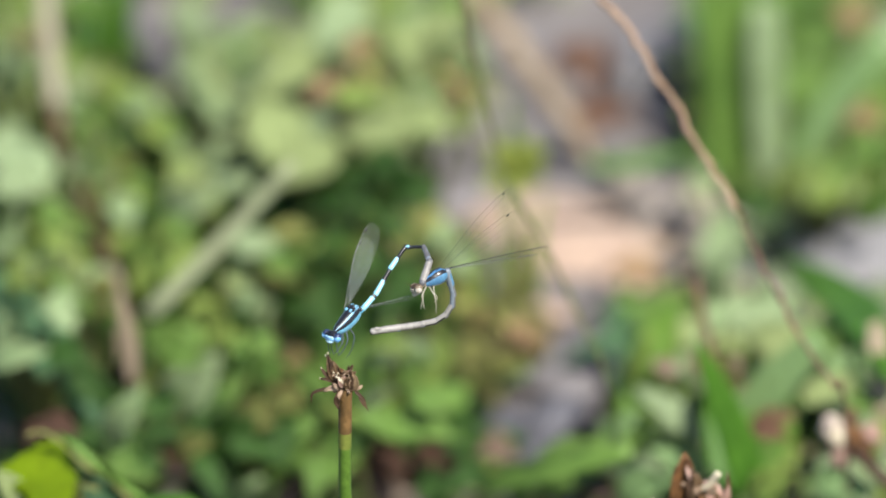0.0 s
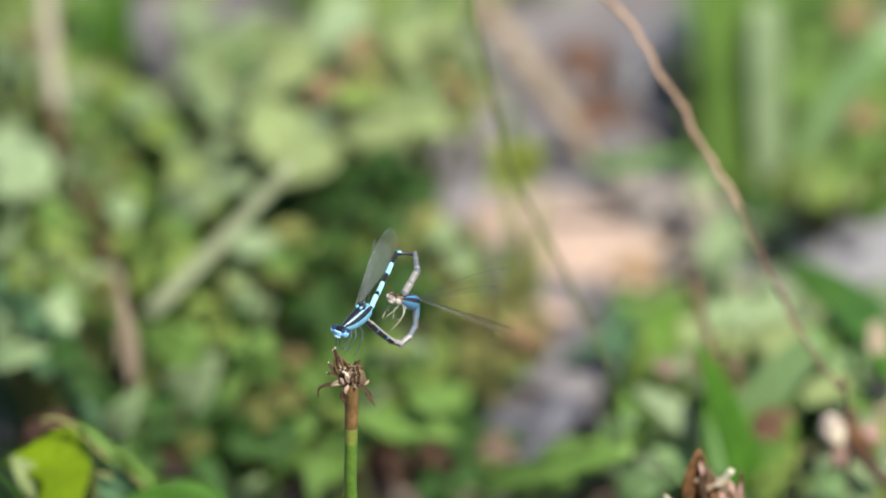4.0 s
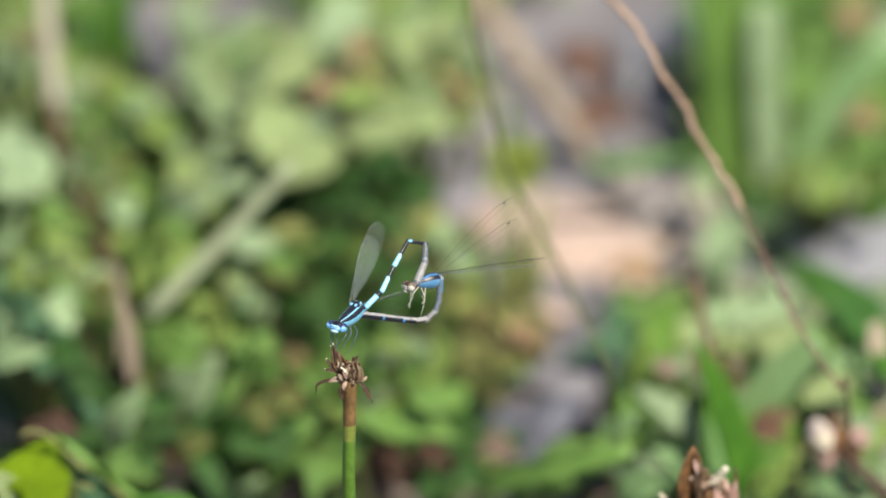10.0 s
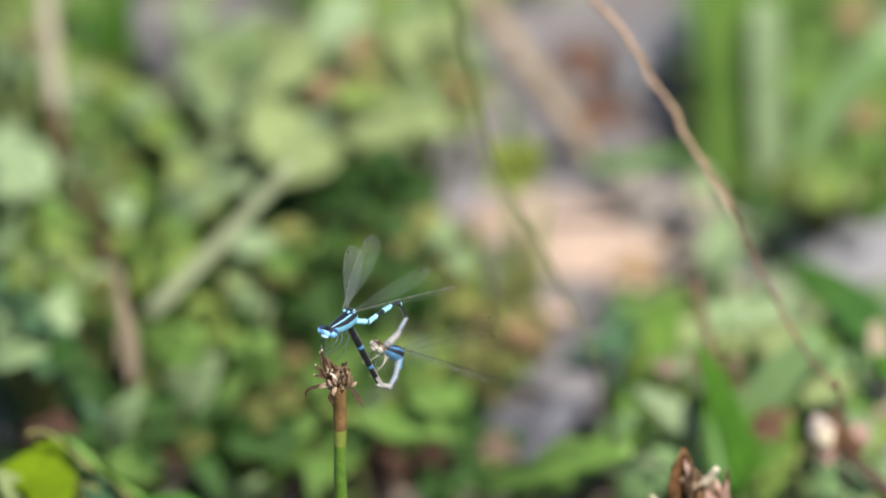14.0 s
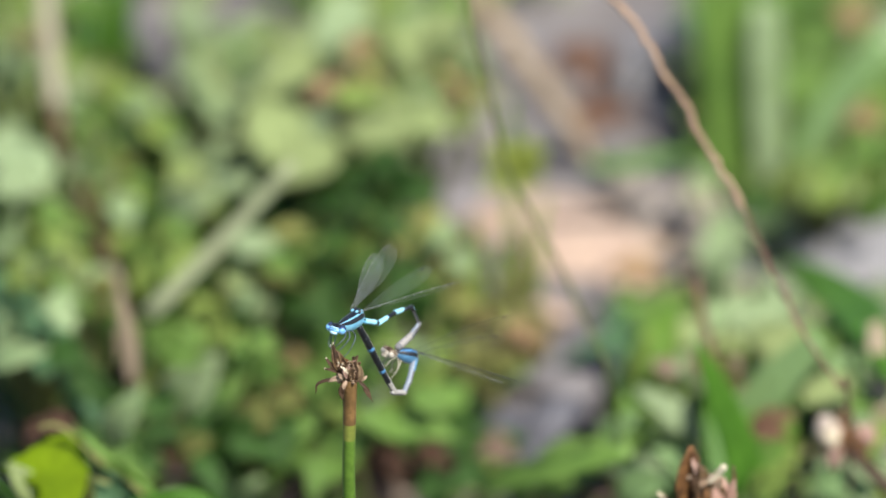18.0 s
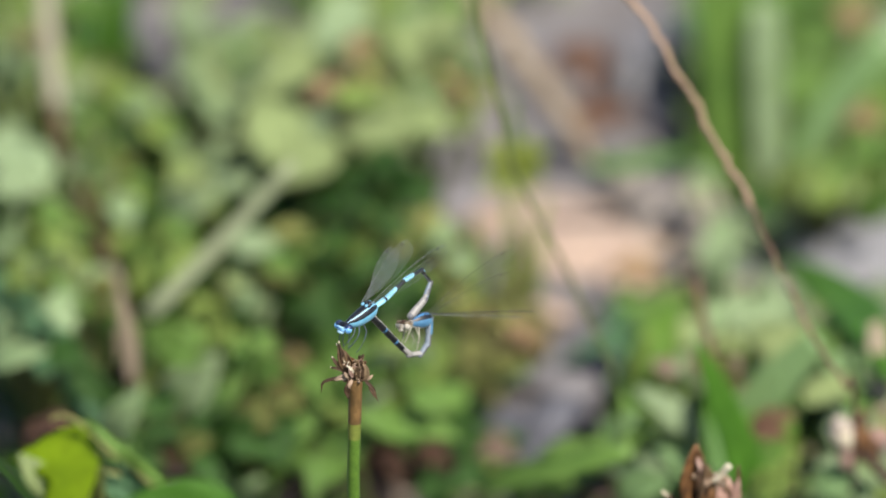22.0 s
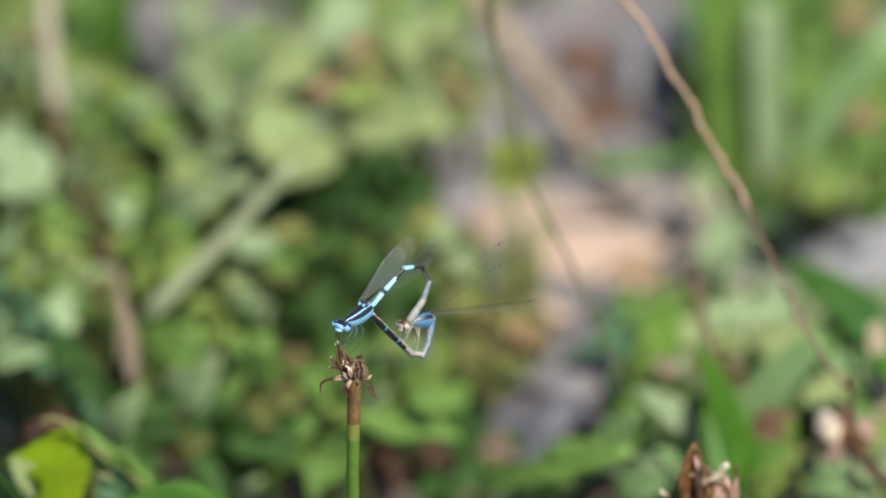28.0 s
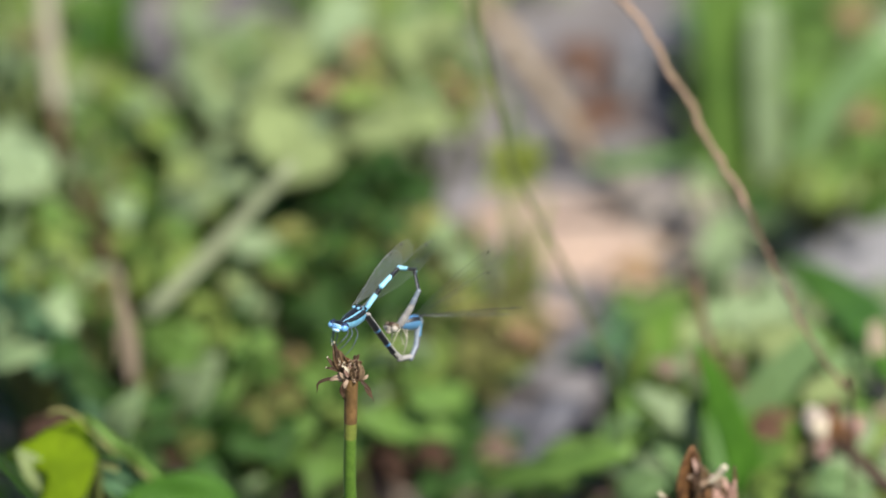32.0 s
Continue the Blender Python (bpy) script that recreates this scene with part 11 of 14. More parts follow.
    walk(MALE_SEGMENTS[2], rows_of([(0,-13.52,1.97,1.09,0.3,-3.9,-179.3), (0.5,-13.79,1.05,0.03,0.3,-12.6,174.2), (1,-13.32,3.42,2.38,0.1,-16.2,164.3), (1.5,-13.29,1.53,0.5,1.5,-13.7,173.6), (2,-12.99,3.76,0.7,-1.7,-2,171.1), (2.5,-13.75,1.95,-1.58,-1,-4.3,171.2), (3,-12.91,-0.52,4.43,6.4,-23.2,175), (3.5,-12.87,-3.91,-1.63,9.5,-0.5,-159.6), (5.5,-12.73,-2.07,3.79,5.9,-27.4,-168.9), (6,-12.08,2.73,7.25,2.5,-40.2,159.4), (6.5,-10.44,3.2,7.67,-3.7,-44.8,164.6), (7,-13.37,3.52,5.25,3.2,-12.3,160.8), (7.5,-12.8,2.59,4.2,-1.6,-31.6,166.6), (8,-12.24,2.21,6.48,-1.9,-26.5,172.6), (8.5,-13.45,1.43,2.14,1.9,-21.5,172.8), (9,-12.34,4.55,3.89,-3.3,-28,171.1), (9.5,-13.46,1.66,2.13,1.9,-20.7,172.1), (10,-12.54,3.08,4.18,-1.4,-30,174), (10.5,-11.31,2.87,-8.41,2.2,21.2,171.2), (11,-11.21,1.23,-7.3,2.8,19.1,177.9), (11.5,-11.51,0.34,-8.11,3.6,19.9,-176.6), (12,-11.27,1.25,-8.35,5.6,31.4,-175.8), (12.5,-12.27,1.07,-4.82,2.4,1.5,174.8), (13,-13.34,0.65,-3.52,4.6,18,-177.5), (13.5,-13.16,0.71,-4.71,3.1,3.1,179.6), (14,-11.85,0.06,-6.01,6.9,14,-172.9), (14.5,-12.12,0.5,-6.86,3.3,13.6,-178.4), (16.5,-11.35,0.96,-8.21,3,20.6,-179.4), (17,-10.91,1.34,-9.2,5.7,21.4,179.5), (17.5,-11.01,-0.01,-8.85,4,23.9,-174), (18,-13.04,1.39,-4.97,6.7,13.9,-178.8), (18.5,-13.01,1.31,-5.05,2.9,4.1,176.3), (19,-12.43,-0.12,-5.78,7.2,12.8,-176.9), (19.5,-12.1,1.44,-7.3,3.1,16.2,178.9), (20,-12.74,4.32,1.06,0.8,-8.8,179.7), (20.5,-13.71,-0.79,0.45,2.5,-5.7,-174.9), (21,-12.86,1.1,2.56,4.1,-5.3,-175.2), (21.5,-12.96,-2.81,-4.39,6.9,14.2,-166.7), (22,-12.74,-1.2,-1.9,6.6,17.6,-168.1), (22.5,-13.9,2.2,2.02,3.7,-15.4,169.6), (23,-13.16,-2.23,-0.72,7.1,23.3,-169.9), (23.5,-14.05,-2.88,-0.47,6.6,-3.9,-168.5), (24,-13.09,-0.13,2.45,3.2,11.4,-175.3), (24.5,-13.56,-0.51,-2.98,4.3,7.6,-177.3), (25,-13.32,0.12,2.81,2.9,23.4,-170.8), (25.5,-13.27,1.92,0.69,4,-11.2,169.5), (27.5,-13.37,-0.39,-0.58,4.6,-3.8,-178.4), (28,-13.08,1.61,3.09,-2,29.7,-179), (28.5,-12.8,0.29,-4.11,3.6,11.2,177.8), (29,-13.66,0.93,2.13,2,29.8,-178.1), (29.5,-11.71,-2.19,-6.45,7.7,24.4,-167.9), (30,-13.3,3.56,2.37,-1.6,36.3,178.7), (30.5,-13.16,0.8,-2.99,3.1,6.6,176), (31,-13.27,2.58,1.58,-6.6,42,176.6), (31.5,-13.42,1.15,-1.19,3.1,-1,175), (32,-12.71,3.18,5.82,-8.5,28.9,175.7)]))
    walk(MALE_SEGMENTS[3], rows_of([(0,-19.66,1.89,1.5,3.6,8.2,120), (0.5,-20.03,1.69,1.44,11.8,3.2,108.1), (1,-19.18,5.07,4.15,12.9,10.9,116.5), (1.5,-19.27,2.2,1.97,12.4,28.2,134.2), (2,-19.16,4.72,0.91,-0.3,36.1,134.8), (2.5,-20.05,2.92,-1.1,3.3,5.1,109.2), (3,-18.97,0.02,7.04,24.2,-10.4,105), (3.5,-18.74,-6.1,-1.58,1.8,9,118.5), (5.5,-18.47,-3.19,6.83,32.8,32.6,148.3), (6,-16.45,4.38,11.2,34.7,-10.5,103.4), (6.5,-15.07,4.48,12.44,41.2,-7.1,93.5), (7,-19.31,5.59,6.62,12.8,7.3,82.1), (7.5,-18.24,3.89,7.63,28.6,-3.3,99.8), (8,-17.69,2.92,9.21,24.2,-4.9,102.5), (8.5,-19.25,2.16,4.44,20.9,-2.9,102.8), (9,-17.85,5.41,6.85,22.6,29.4,134), (9.5,-19.26,2.47,4.35,20.1,-3.8,102), (10,-18.03,3.66,7.36,28.4,6.6,106.8), (10.5,-17.34,3.8,-10.78,-34.5,73.6,107.2), (11,-17.06,1.44,-9.34,-38.4,59.7,64.9), (11.5,-17.64,-0.02,-10.34,-43.2,75.4,102.3), (12,-16.81,0.84,-11.74,-96.1,75.5,52.8), (12.5,-18.44,1.64,-4.97,-3.8,63.4,74.7), (13,-19.49,0.38,-5.52,-45.2,70.7,78.6), (13.5,-19.78,0.76,-5.07,-2.7,73.9,121.8), (14,-17.99,-0.7,-7.54,-28.4,71.7,100.3), (14.5,-18.43,0.33,-8.38,-31.5,74.2,102.4), (16.5,-17.39,0.9,-10.49,-43,73.3,98.7), (17,-17.03,1.39,-11.6,-68.4,78.3,67.9), (17.5,-16.88,-0.63,-11.46,-46.6,74.2,104), (18,-19.47,1.26,-6.56,-7.7,71.7,139), (18.5,-19.64,1.75,-5.52,-7.7,75.3,110.8), (19,-18.88,-0.48,-7.25,2.5,71.2,159), (19.5,-18.31,1.56,-9.1,-20.5,69.9,124.2), (20,-18.89,4.36,2.01,9.5,28.7,119.3), (20.5,-20.04,-1.36,1.09,15.6,66.1,128.2), (21,-19,0.59,3.13,9.5,45.8,146.5), (21.5,-19.09,-4.26,-5.98,-44.4,76.8,88.4), (22,-18.54,-2.42,-3.78,-16.4,75.2,143), (22.5,-20.33,3.38,3.83,49.5,73,104.8), (23,-18.82,-3.25,-3.19,-63.4,72.2,71.1), (23.5,-20.72,-4.24,0,19.1,79.7,115.4), (24,-19.15,-0.63,1.21,-12.2,74.5,141.9), (24.5,-19.97,-0.82,-3.84,-22.6,73.7,86.2), (25,-18.97,-0.79,0.33,-43.4,75.9,116.5), (25.5,-19.32,3.04,1.91,22.2,66.3,76.6), (27.5,-19.59,-0.57,-0.16,5.6,67.1,78.5), (28,-18.47,1.51,0.02,-63.1,76.7,101), (28.5,-18.91,0.53,-5.32,-25,61.3,53), (29,-19.12,0.75,-1,-68.4,70.3,75.7), (29.5,-17.28,-3.38,-9.04,-62.4,65.6,58.5), (30,-18.29,3.68,-1.3,-83.1,61.1,51.4), (30.5,-19.38,1.24,-3.71,-16.9,65.3,62.4), (31,-17.86,2.85,-2.57,-118.1,64.7,39.5), (31.5,-19.69,1.7,-1.09,1.3,67.9,77.4), (32,-18.07,3.59,2.85,-80.1,63.1,54.4)]))
    walk(MALE_SEGMENTS[4], rows_of([(0,-21.75,5.52,0.9,-6.3,6.4,50.9), (0.5,-21.28,5.51,1.22,1.3,14.5,39.1), (1,-21.02,8.76,3.36,-4.6,9.1,50.1), (1.5,-21.75,4.75,0.06,-29.2,13.6,36.4), (2,-21.52,7.1,-1.54,-36.7,12.1,45.7), (2.5,-21.35,6.65,-1.46,-3.8,14.5,38.1), (3,-19.98,3.79,7.75,22.3,28.7,50.1), (3.5,-20.59,-2.7,-2.19,-8.4,19.5,44.5), (5.5,-21.53,-1.29,4.52,-36.7,20.7,40.9), (6,-17.41,8.43,11.98,29.6,13.9,55.1), (6.5,-15.32,8.68,12.97,24.7,21.4,33.3), (7,-18.78,9.39,6.13,-1.1,65.1,18.7), (7.5,-18.93,7.92,7.87,14.5,21.1,35), (8,-18.59,6.98,9.57,11,32.9,28.4), (8.5,-20.16,6.17,4.65,11.3,22,38.2), (9,-20.35,8,4.81,-35.5,30.7,22.5), (9.5,-20.12,6.49,4.62,12.1,23.5,38.6), (10,-19.2,7.52,6.89,-1.3,32.3,26.2), (10.5,-17.74,5.08,-15.34,-81.6,10.6,-5.1), (11,-16.04,3.62,-13.46,-159.5,55.3,-60.4), (11.5,-17.9,1.15,-14.95,-87.6,11.1,0.5), (12,-16.07,1.82,-16.48,-97.4,3.1,1.9), (12.5,-17.92,3.51,-8.86,-95.2,50.2,-42.2), (13,-19.16,2.01,-10.28,-90.2,24.8,3.6), (13.5,-20.48,1.89,-9.7,-86.5,21.3,-2.6), (14,-18.24,0.71,-11.88,-94.1,29.3,1.2), (14.5,-18.7,1.57,-12.89,-80.8,9.8,1.1), (16.5,-17.59,2.22,-14.95,-82.5,9.6,-0.3), (17,-16.66,2.32,-16.43,-92.3,8.6,2.8), (17.5,-17.19,0.61,-15.97,-78.4,5.4,3.9), (18,-20.62,2.26,-11.17,-92.6,23.2,1.4), (18.5,-20.07,2.88,-10.15,-83.5,19.5,3.3), (19,-20.28,0.06,-11.67,-86.3,19.9,10), (19.5,-19.21,2.89,-13.5,-74.8,12.9,-2.7), (20,-20.94,8.02,-0.28,-46.6,59.7,14.8), (20.5,-21.19,0.1,-3.09,-77.9,35.1,7.2), (21,-21.44,2.2,0.12,-60.6,41.8,29.4), (21.5,-19.06,-3.19,-10.54,-84.4,10.5,19.8), (22,-19.4,-1.78,-7.85,-88.4,17.7,22.9), (22.5,-20.68,4.71,-0.67,-54.6,21.6,13.7), (23,-18.37,-1.94,-7.5,-135.9,47.4,-13), (23.5,-21.1,-3.45,-4.8,-71.2,21.1,30.5), (24,-20.04,0.07,-2.87,-116,44.5,16.6), (24.5,-19.88,0.48,-8.29,-79.6,21.9,8.8), (25,-19.44,0.15,-3.87,-118.8,36.1,17.4), (25.5,-18.91,4.76,-2.12,-82.4,60,-42), (27.5,-19.24,1.12,-4.23,-94.7,57,-39), (28,-18.65,2.49,-4.18,-166.7,52.2,-5.5), (28.5,-17.64,2.21,-9.18,-79.8,45.7,-22.1), (29,-18.74,2.24,-5.29,-133,44,-2.5), (29.5,-16.32,-1.82,-13.07,-96.8,25.1,-6.4), (30,-16.87,5.46,-5.44,-146.6,50.5,-19), (30.5,-18.52,2.88,-7.75,-86,49.9,-25.4), (31,-16.39,4.06,-6.61,-171.9,51.9,-17.4), (31.5,-19.32,3.33,-5.22,-86.7,51.3,-28.6), (32,-16.78,5.41,-1.54,-168.4,61.1,-34.7)]))
    walk(MALE_SEGMENTS[5], rows_of([(0,-20.33,7.26,0.65,-6.3,6.4,50.9), (0.5,-19.61,6.87,0.66,1.3,14.5,39.1), (1,-19.6,10.46,3,-4.6,9.1,50.1), (1.5,-19.96,6.07,-0.49,-29.2,13.6,36.4), (2,-19.99,8.67,-2,-36.7,12.1,45.7), (2.5,-19.66,7.98,-2.01,-3.8,14.5,38.1), (3,-18.76,5.25,6.71,22.3,28.7,50.1), (3.5,-19.1,-1.24,-2.93,-8.4,19.5,44.5), (5.5,-19.98,0.05,3.74,-36.7,20.7,40.9), (6,-16.17,10.21,11.44,29.6,13.9,55.1), (6.5,-13.56,9.84,12.14,24.7,21.4,33.3), (7,-17.84,9.71,3.98,-1.1,65.1,18.7), (7.5,-17.22,9.12,7.07,14.5,21.1,35), (8,-16.88,7.91,8.31,11,32.9,28.4), (8.5,-18.53,7.46,3.81,11.3,22,38.2), (9,-18.56,8.75,3.66,-35.5,30.7,22.5), (9.5,-18.51,7.77,3.73,12.1,23.5,38.6), (10,-17.5,8.36,5.7,-1.3,32.3,26.2), (10.5,-15.74,4.9,-15.72,-81.6,10.6,-5.1), (11,-15.43,2.55,-15.24,-159.5,55.3,-60.4), (11.5,-15.91,1.16,-15.34,-87.6,11.1,0.5), (12,-14.02,1.89,-16.59,-97.4,3.1,1.9), (12.5,-16.9,2.59,-10.51,-95.2,50.2,-42.2), (13,-17.35,2.13,-11.12,-90.2,24.8,3.6), (13.5,-18.68,1.81,-10.4,-86.5,21.3,-2.6), (14,-16.42,0.75,-12.91,-94.1,29.3,1.2), (14.5,-16.65,1.61,-13.25,-80.8,9.8,1.1), (16.5,-15.51,2.21,-15.3,-82.5,9.6,-0.3), (17,-14.65,2.42,-16.73,-92.3,8.6,2.8), (17.5,-15.1,0.75,-16.17,-78.4,5.4,3.9), (18,-18.85,2.3,-11.93,-92.6,23.2,1.4), (18.5,-18.22,2.99,-10.81,-83.5,19.5,3.3), (19,-18.46,0.38,-12.34,-86.3,19.9,10), (19.5,-17.16,2.8,-13.97,-74.8,12.9,-2.7), (20,-19.78,8.32,-2.33,-46.6,59.7,14.8), (20.5,-19.45,0.32,-4.32,-77.9,35.1,7.2), (21,-19.98,3.03,-1.38,-60.6,41.8,29.4), (21.5,-17.13,-2.5,-10.92,-84.4,10.5,19.8), (22,-17.43,-0.94,-8.53,-88.4,17.7,22.9), (22.5,-18.83,5.16,-1.42,-54.6,21.6,13.7), (23,-16.9,-2.28,-9.14,-135.9,47.4,-13), (23.5,-19.55,-2.54,-5.5,-71.2,21.1,30.5), (24,-18.49,0.53,-4.46,-116,44.5,16.6), (24.5,-17.99,0.78,-9.06,-79.6,21.9,8.8), (25,-17.78,0.67,-5.14,-118.8,36.1,17.4), (25.5,-18.09,4.03,-4.02,-82.4,60,-42), (27.5,-18.32,0.37,-6.06,-94.7,57,-39), (28,-17.29,2.36,-5.94,-166.7,52.2,-5.5), (28.5,-16.23,1.64,-10.74,-79.8,45.7,-22.1), (29,-16.95,2.16,-7.01,-133,44,-2.5), (29.5,-14.28,-2.05,-14.04,-96.8,25.1,-6.4), (30,-15.49,4.99,-7.2,-146.6,50.5,-19), (30.5,-17.23,2.27,-9.45,-86,49.9,-25.4), (31,-15.06,3.65,-8.38,-171.9,51.9,-17.4), (31.5,-18.09,2.66,-6.97,-86.7,51.3,-28.6), (32,-15.91,4.8,-3.46,-168.4,61.1,-34.7)]))
    walk(MALE_SEGMENTS[6], rows_of([(0,-18.92,9,0.4,-9.5,20.4,9.2), (0.5,-17.93,8.23,0.1,-2.9,9.7,22.3), (1,-18.19,12.16,2.65,-9.8,26.3,13.9), (1.5,-18.16,7.39,-1.03,-31.4,-1.6,26.3), (2,-18.45,10.24,-2.47,-42.2,22.4,12.5), (2.5,-17.96,9.31,-2.57,-2.9,11.4,41.7), (3,-17.54,6.71,5.67,6.6,25.7,20.8), (3.5,-17.61,0.22,-3.67,-22.2,29.4,-7.2), (5.5,-18.43,1.39,2.97,-38.9,8.4,34.6), (6,-14.92,12,10.89,5.6,39.5,-1.5), (6.5,-11.8,10.99,11.32,11.6,44.9,3.2), (7,-16.89,10.03,1.83,-34.8,15.6,-8.4), (7.5,-15.51,10.31,6.26,9.5,23.3,22), (8,-15.17,8.83,7.05,-2.4,16.9,4.7), (8.5,-16.9,8.74,2.98,-8.5,34.9,-10.3), (9,-16.77,9.49,2.5,-45.6,18.7,-5.5), (9.5,-16.91,9.06,2.83,-9.8,40.5,-11.5), (10,-15.81,9.19,4.5,-15.2,35.9,-0.4), (10.5,-13.75,4.72,-16.09,-81.2,4,0.6), (11,-14.82,1.48,-17.02,-122.7,-11.9,11), (11.5,-13.92,1.18,-15.73,-87.2,3.7,6.6), (12,-11.98,1.95,-16.7,-96.3,-8.2,-4.9), (12.5,-15.88,1.66,-12.16,-87.5,6.3,13.1), (13,-15.53,2.24,-11.96,-90.8,6.8,-1.1), (13.5,-16.88,1.73,-11.1,-84.9,10.6,6.1), (14,-14.59,0.79,-13.94,-94,-3.9,8.8), (14.5,-14.6,1.65,-13.6,-80.5,3.5,6.4), (16.5,-13.44,2.2,-15.65,-82.2,3.5,4.9), (17,-12.65,2.52,-17.04,-91.4,-11.9,-1.1), (17.5,-13.01,0.9,-16.36,-78.3,0.2,8.6), (18,-17.09,2.34,-12.68,-92.8,7.7,-0.8), (18.5,-16.36,3.1,-11.46,-82.4,9.7,10.2), (19,-16.63,0.7,-13.01,-86.5,-0.9,13), (19.5,-15.11,2.7,-14.44,-74.1,7.8,2.2), (20,-18.62,8.63,-4.38,-85.8,46.7,-39), (20.5,-17.71,0.54,-5.55,-75.6,27.1,12.4), (21,-18.51,3.85,-2.89,-77.6,33.2,-3), (21.5,-15.2,-1.8,-11.3,-84.1,4.1,24.3), (22,-15.47,-0.11,-9.21,-95.9,16.4,-2.5), (22.5,-16.98,5.61,-2.18,-53.8,14,16.9), (23,-15.42,-2.62,-10.79,-119.3,1.5,18.8), (23.5,-17.99,-1.62,-6.19,-70.6,11.6,34.3), (24,-16.94,0.99,-6.05,-124.5,28.2,0.5), (24.5,-16.09,1.07,-9.83,-78.4,11.6,15.3), (25,-16.11,1.19,-6.41,-135.5,36.7,-7.6), (25.5,-17.28,3.29,-5.92,-60.7,14.2,11.8), (27.5,-17.39,-0.38,-7.9,-79.3,13.2,13), (28,-15.93,2.22,-7.7,-168.6,32.2,-8.9), (28.5,-14.82,1.07,-12.3,-77.2,2.9,15.8), (29,-15.17,2.08,-8.74,-125,17.8,8.5), (29.5,-12.24,-2.28,-15,-94.2,10.8,6.9), (30,-14.12,4.52,-8.96,-148,43.3,-21.2), (30.5,-15.94,1.66,-11.15,-78,10.9,11.1), (31,-13.74,3.23,-10.15,-175.2,38.8,-21.8), (31.5,-16.86,1.99,-8.72,-74,21.4,2.8), (32,-15.04,4.2,-5.37,-173.7,54.9,-40.8)]))
    walk(MALE_SEGMENTS[7], rows_of([(0,-16.6,9.38,-0.48,-9.5,20.4,9.2), (0.5,-15.76,9.13,-0.3,-2.9,9.7,22.3), (1,-16.06,12.68,1.56,-9.8,26.3,13.9), (1.5,-15.96,8.48,-0.96,-31.4,-1.6,26.3), (2,-16.2,10.74,-3.42,-42.2,22.4,12.5), (2.5,-16.22,10.86,-3.04,-2.9,11.4,41.7), (3,-15.59,7.45,4.67,6.6,25.7,20.8), (3.5,-14.8,-0.14,-5.27,-22.2,29.4,-7.2), (5.5,-16.49,2.73,2.62,-38.9,8.4,34.6), (6,-12.93,11.95,9.25,5.6,39.5,-1.5), (6.5,-9.96,11.1,9.48,11.6,44.9,3.2), (7,-14.72,9.71,1.21,-34.8,15.6,-8.4), (7.5,-13.47,11.13,5.32,9.5,23.3,22), (8,-12.84,9.02,6.35,-2.4,16.9,4.7), (8.5,-14.91,8.38,1.56,-8.5,34.9,-10.3), (9,-14.45,9.27,1.72,-45.6,18.7,-5.5), (9.5,-14.93,8.65,1.11,-9.8,40.5,-11.5), (10,-13.86,9.18,3.09,-15.2,35.9,-0.4), (10.5,-11.49,4.74,-16.25,-81.2,4,0.6), (11,-12.51,1.93,-16.53,-122.7,-11.9,11), (11.5,-11.68,1.44,-15.87,-87.2,3.7,6.6), (12,-9.76,1.76,-16.37,-96.3,-8.2,-4.9), (12.5,-13.53,2.21,-12.42,-87.5,6.3,13.1), (13,-13.29,2.2,-12.22,-90.8,6.8,-1.1), (13.5,-14.7,1.96,-11.51,-84.9,10.6,6.1), (14,-12.26,1.15,-13.78,-94,-3.9,8.8), (14.5,-12.32,1.91,-13.74,-80.5,3.5,6.4), (16.5,-11.14,2.4,-15.79,-82.2,3.5,4.9), (17,-10.44,2.47,-16.57,-91.4,-11.9,-1.1), (17.5,-10.73,1.24,-16.37,-78.3,0.2,8.6), (18,-14.91,2.31,-12.98,-92.8,7.7,-0.8), (18.5,-14.2,3.49,-11.84,-82.4,9.7,10.2), (19,-14.43,1.21,-12.98,-86.5,-0.9,13), (19.5,-12.83,2.79,-14.75,-74.1,7.8,2.2), (20,-17.34,7.59,-6.12,-85.8,46.7,-39), (20.5,-15.67,0.99,-6.62,-75.6,27.1,12.4), (21,-16.16,3.73,-4.43,-77.6,33.2,-3), (21.5,-13.11,-0.85,-11.47,-84.1,4.1,24.3), (22,-13.04,-0.22,-9.92,-95.9,16.4,-2.5), (22.5,-14.87,6.25,-2.73,-53.8,14,16.9), (23,-13.17,-1.85,-10.85,-119.3,1.5,18.8), (23.5,-16.23,-0.42,-6.63,-70.6,11.6,34.3), (24,-14.74,1.01,-7.23,-124.5,28.2,0.5), (24.5,-13.91,1.67,-10.29,-78.4,11.6,15.3), (25,-14.12,0.93,-7.91,-135.5,36.7,-7.6), (25.5,-15,3.77,-6.51,-60.7,14.2,11.8), (27.5,-15.11,0.14,-8.45,-79.3,13.2,13), (28,-13.82,1.89,-9.05,-168.6,32.2,-8.9), (28.5,-12.51,1.72,-12.42,-77.2,2.9,15.8), (29,-12.99,2.41,-9.44,-125,17.8,8.5), (29.5,-9.9,-2,-15.45,-94.2,10.8,6.9), (30,-12.45,3.87,-10.64,-148,43.3,-21.2), (30.5,-13.64,2.11,-11.6,-78,10.9,11.1), (31,-12,2.54,-11.65,-175.2,38.8,-21.8), (31.5,-14.65,2.1,-9.59,-74,21.4,2.8), (32,-14.02,3.32,-7.29,-173.7,54.9,-40.8)]))
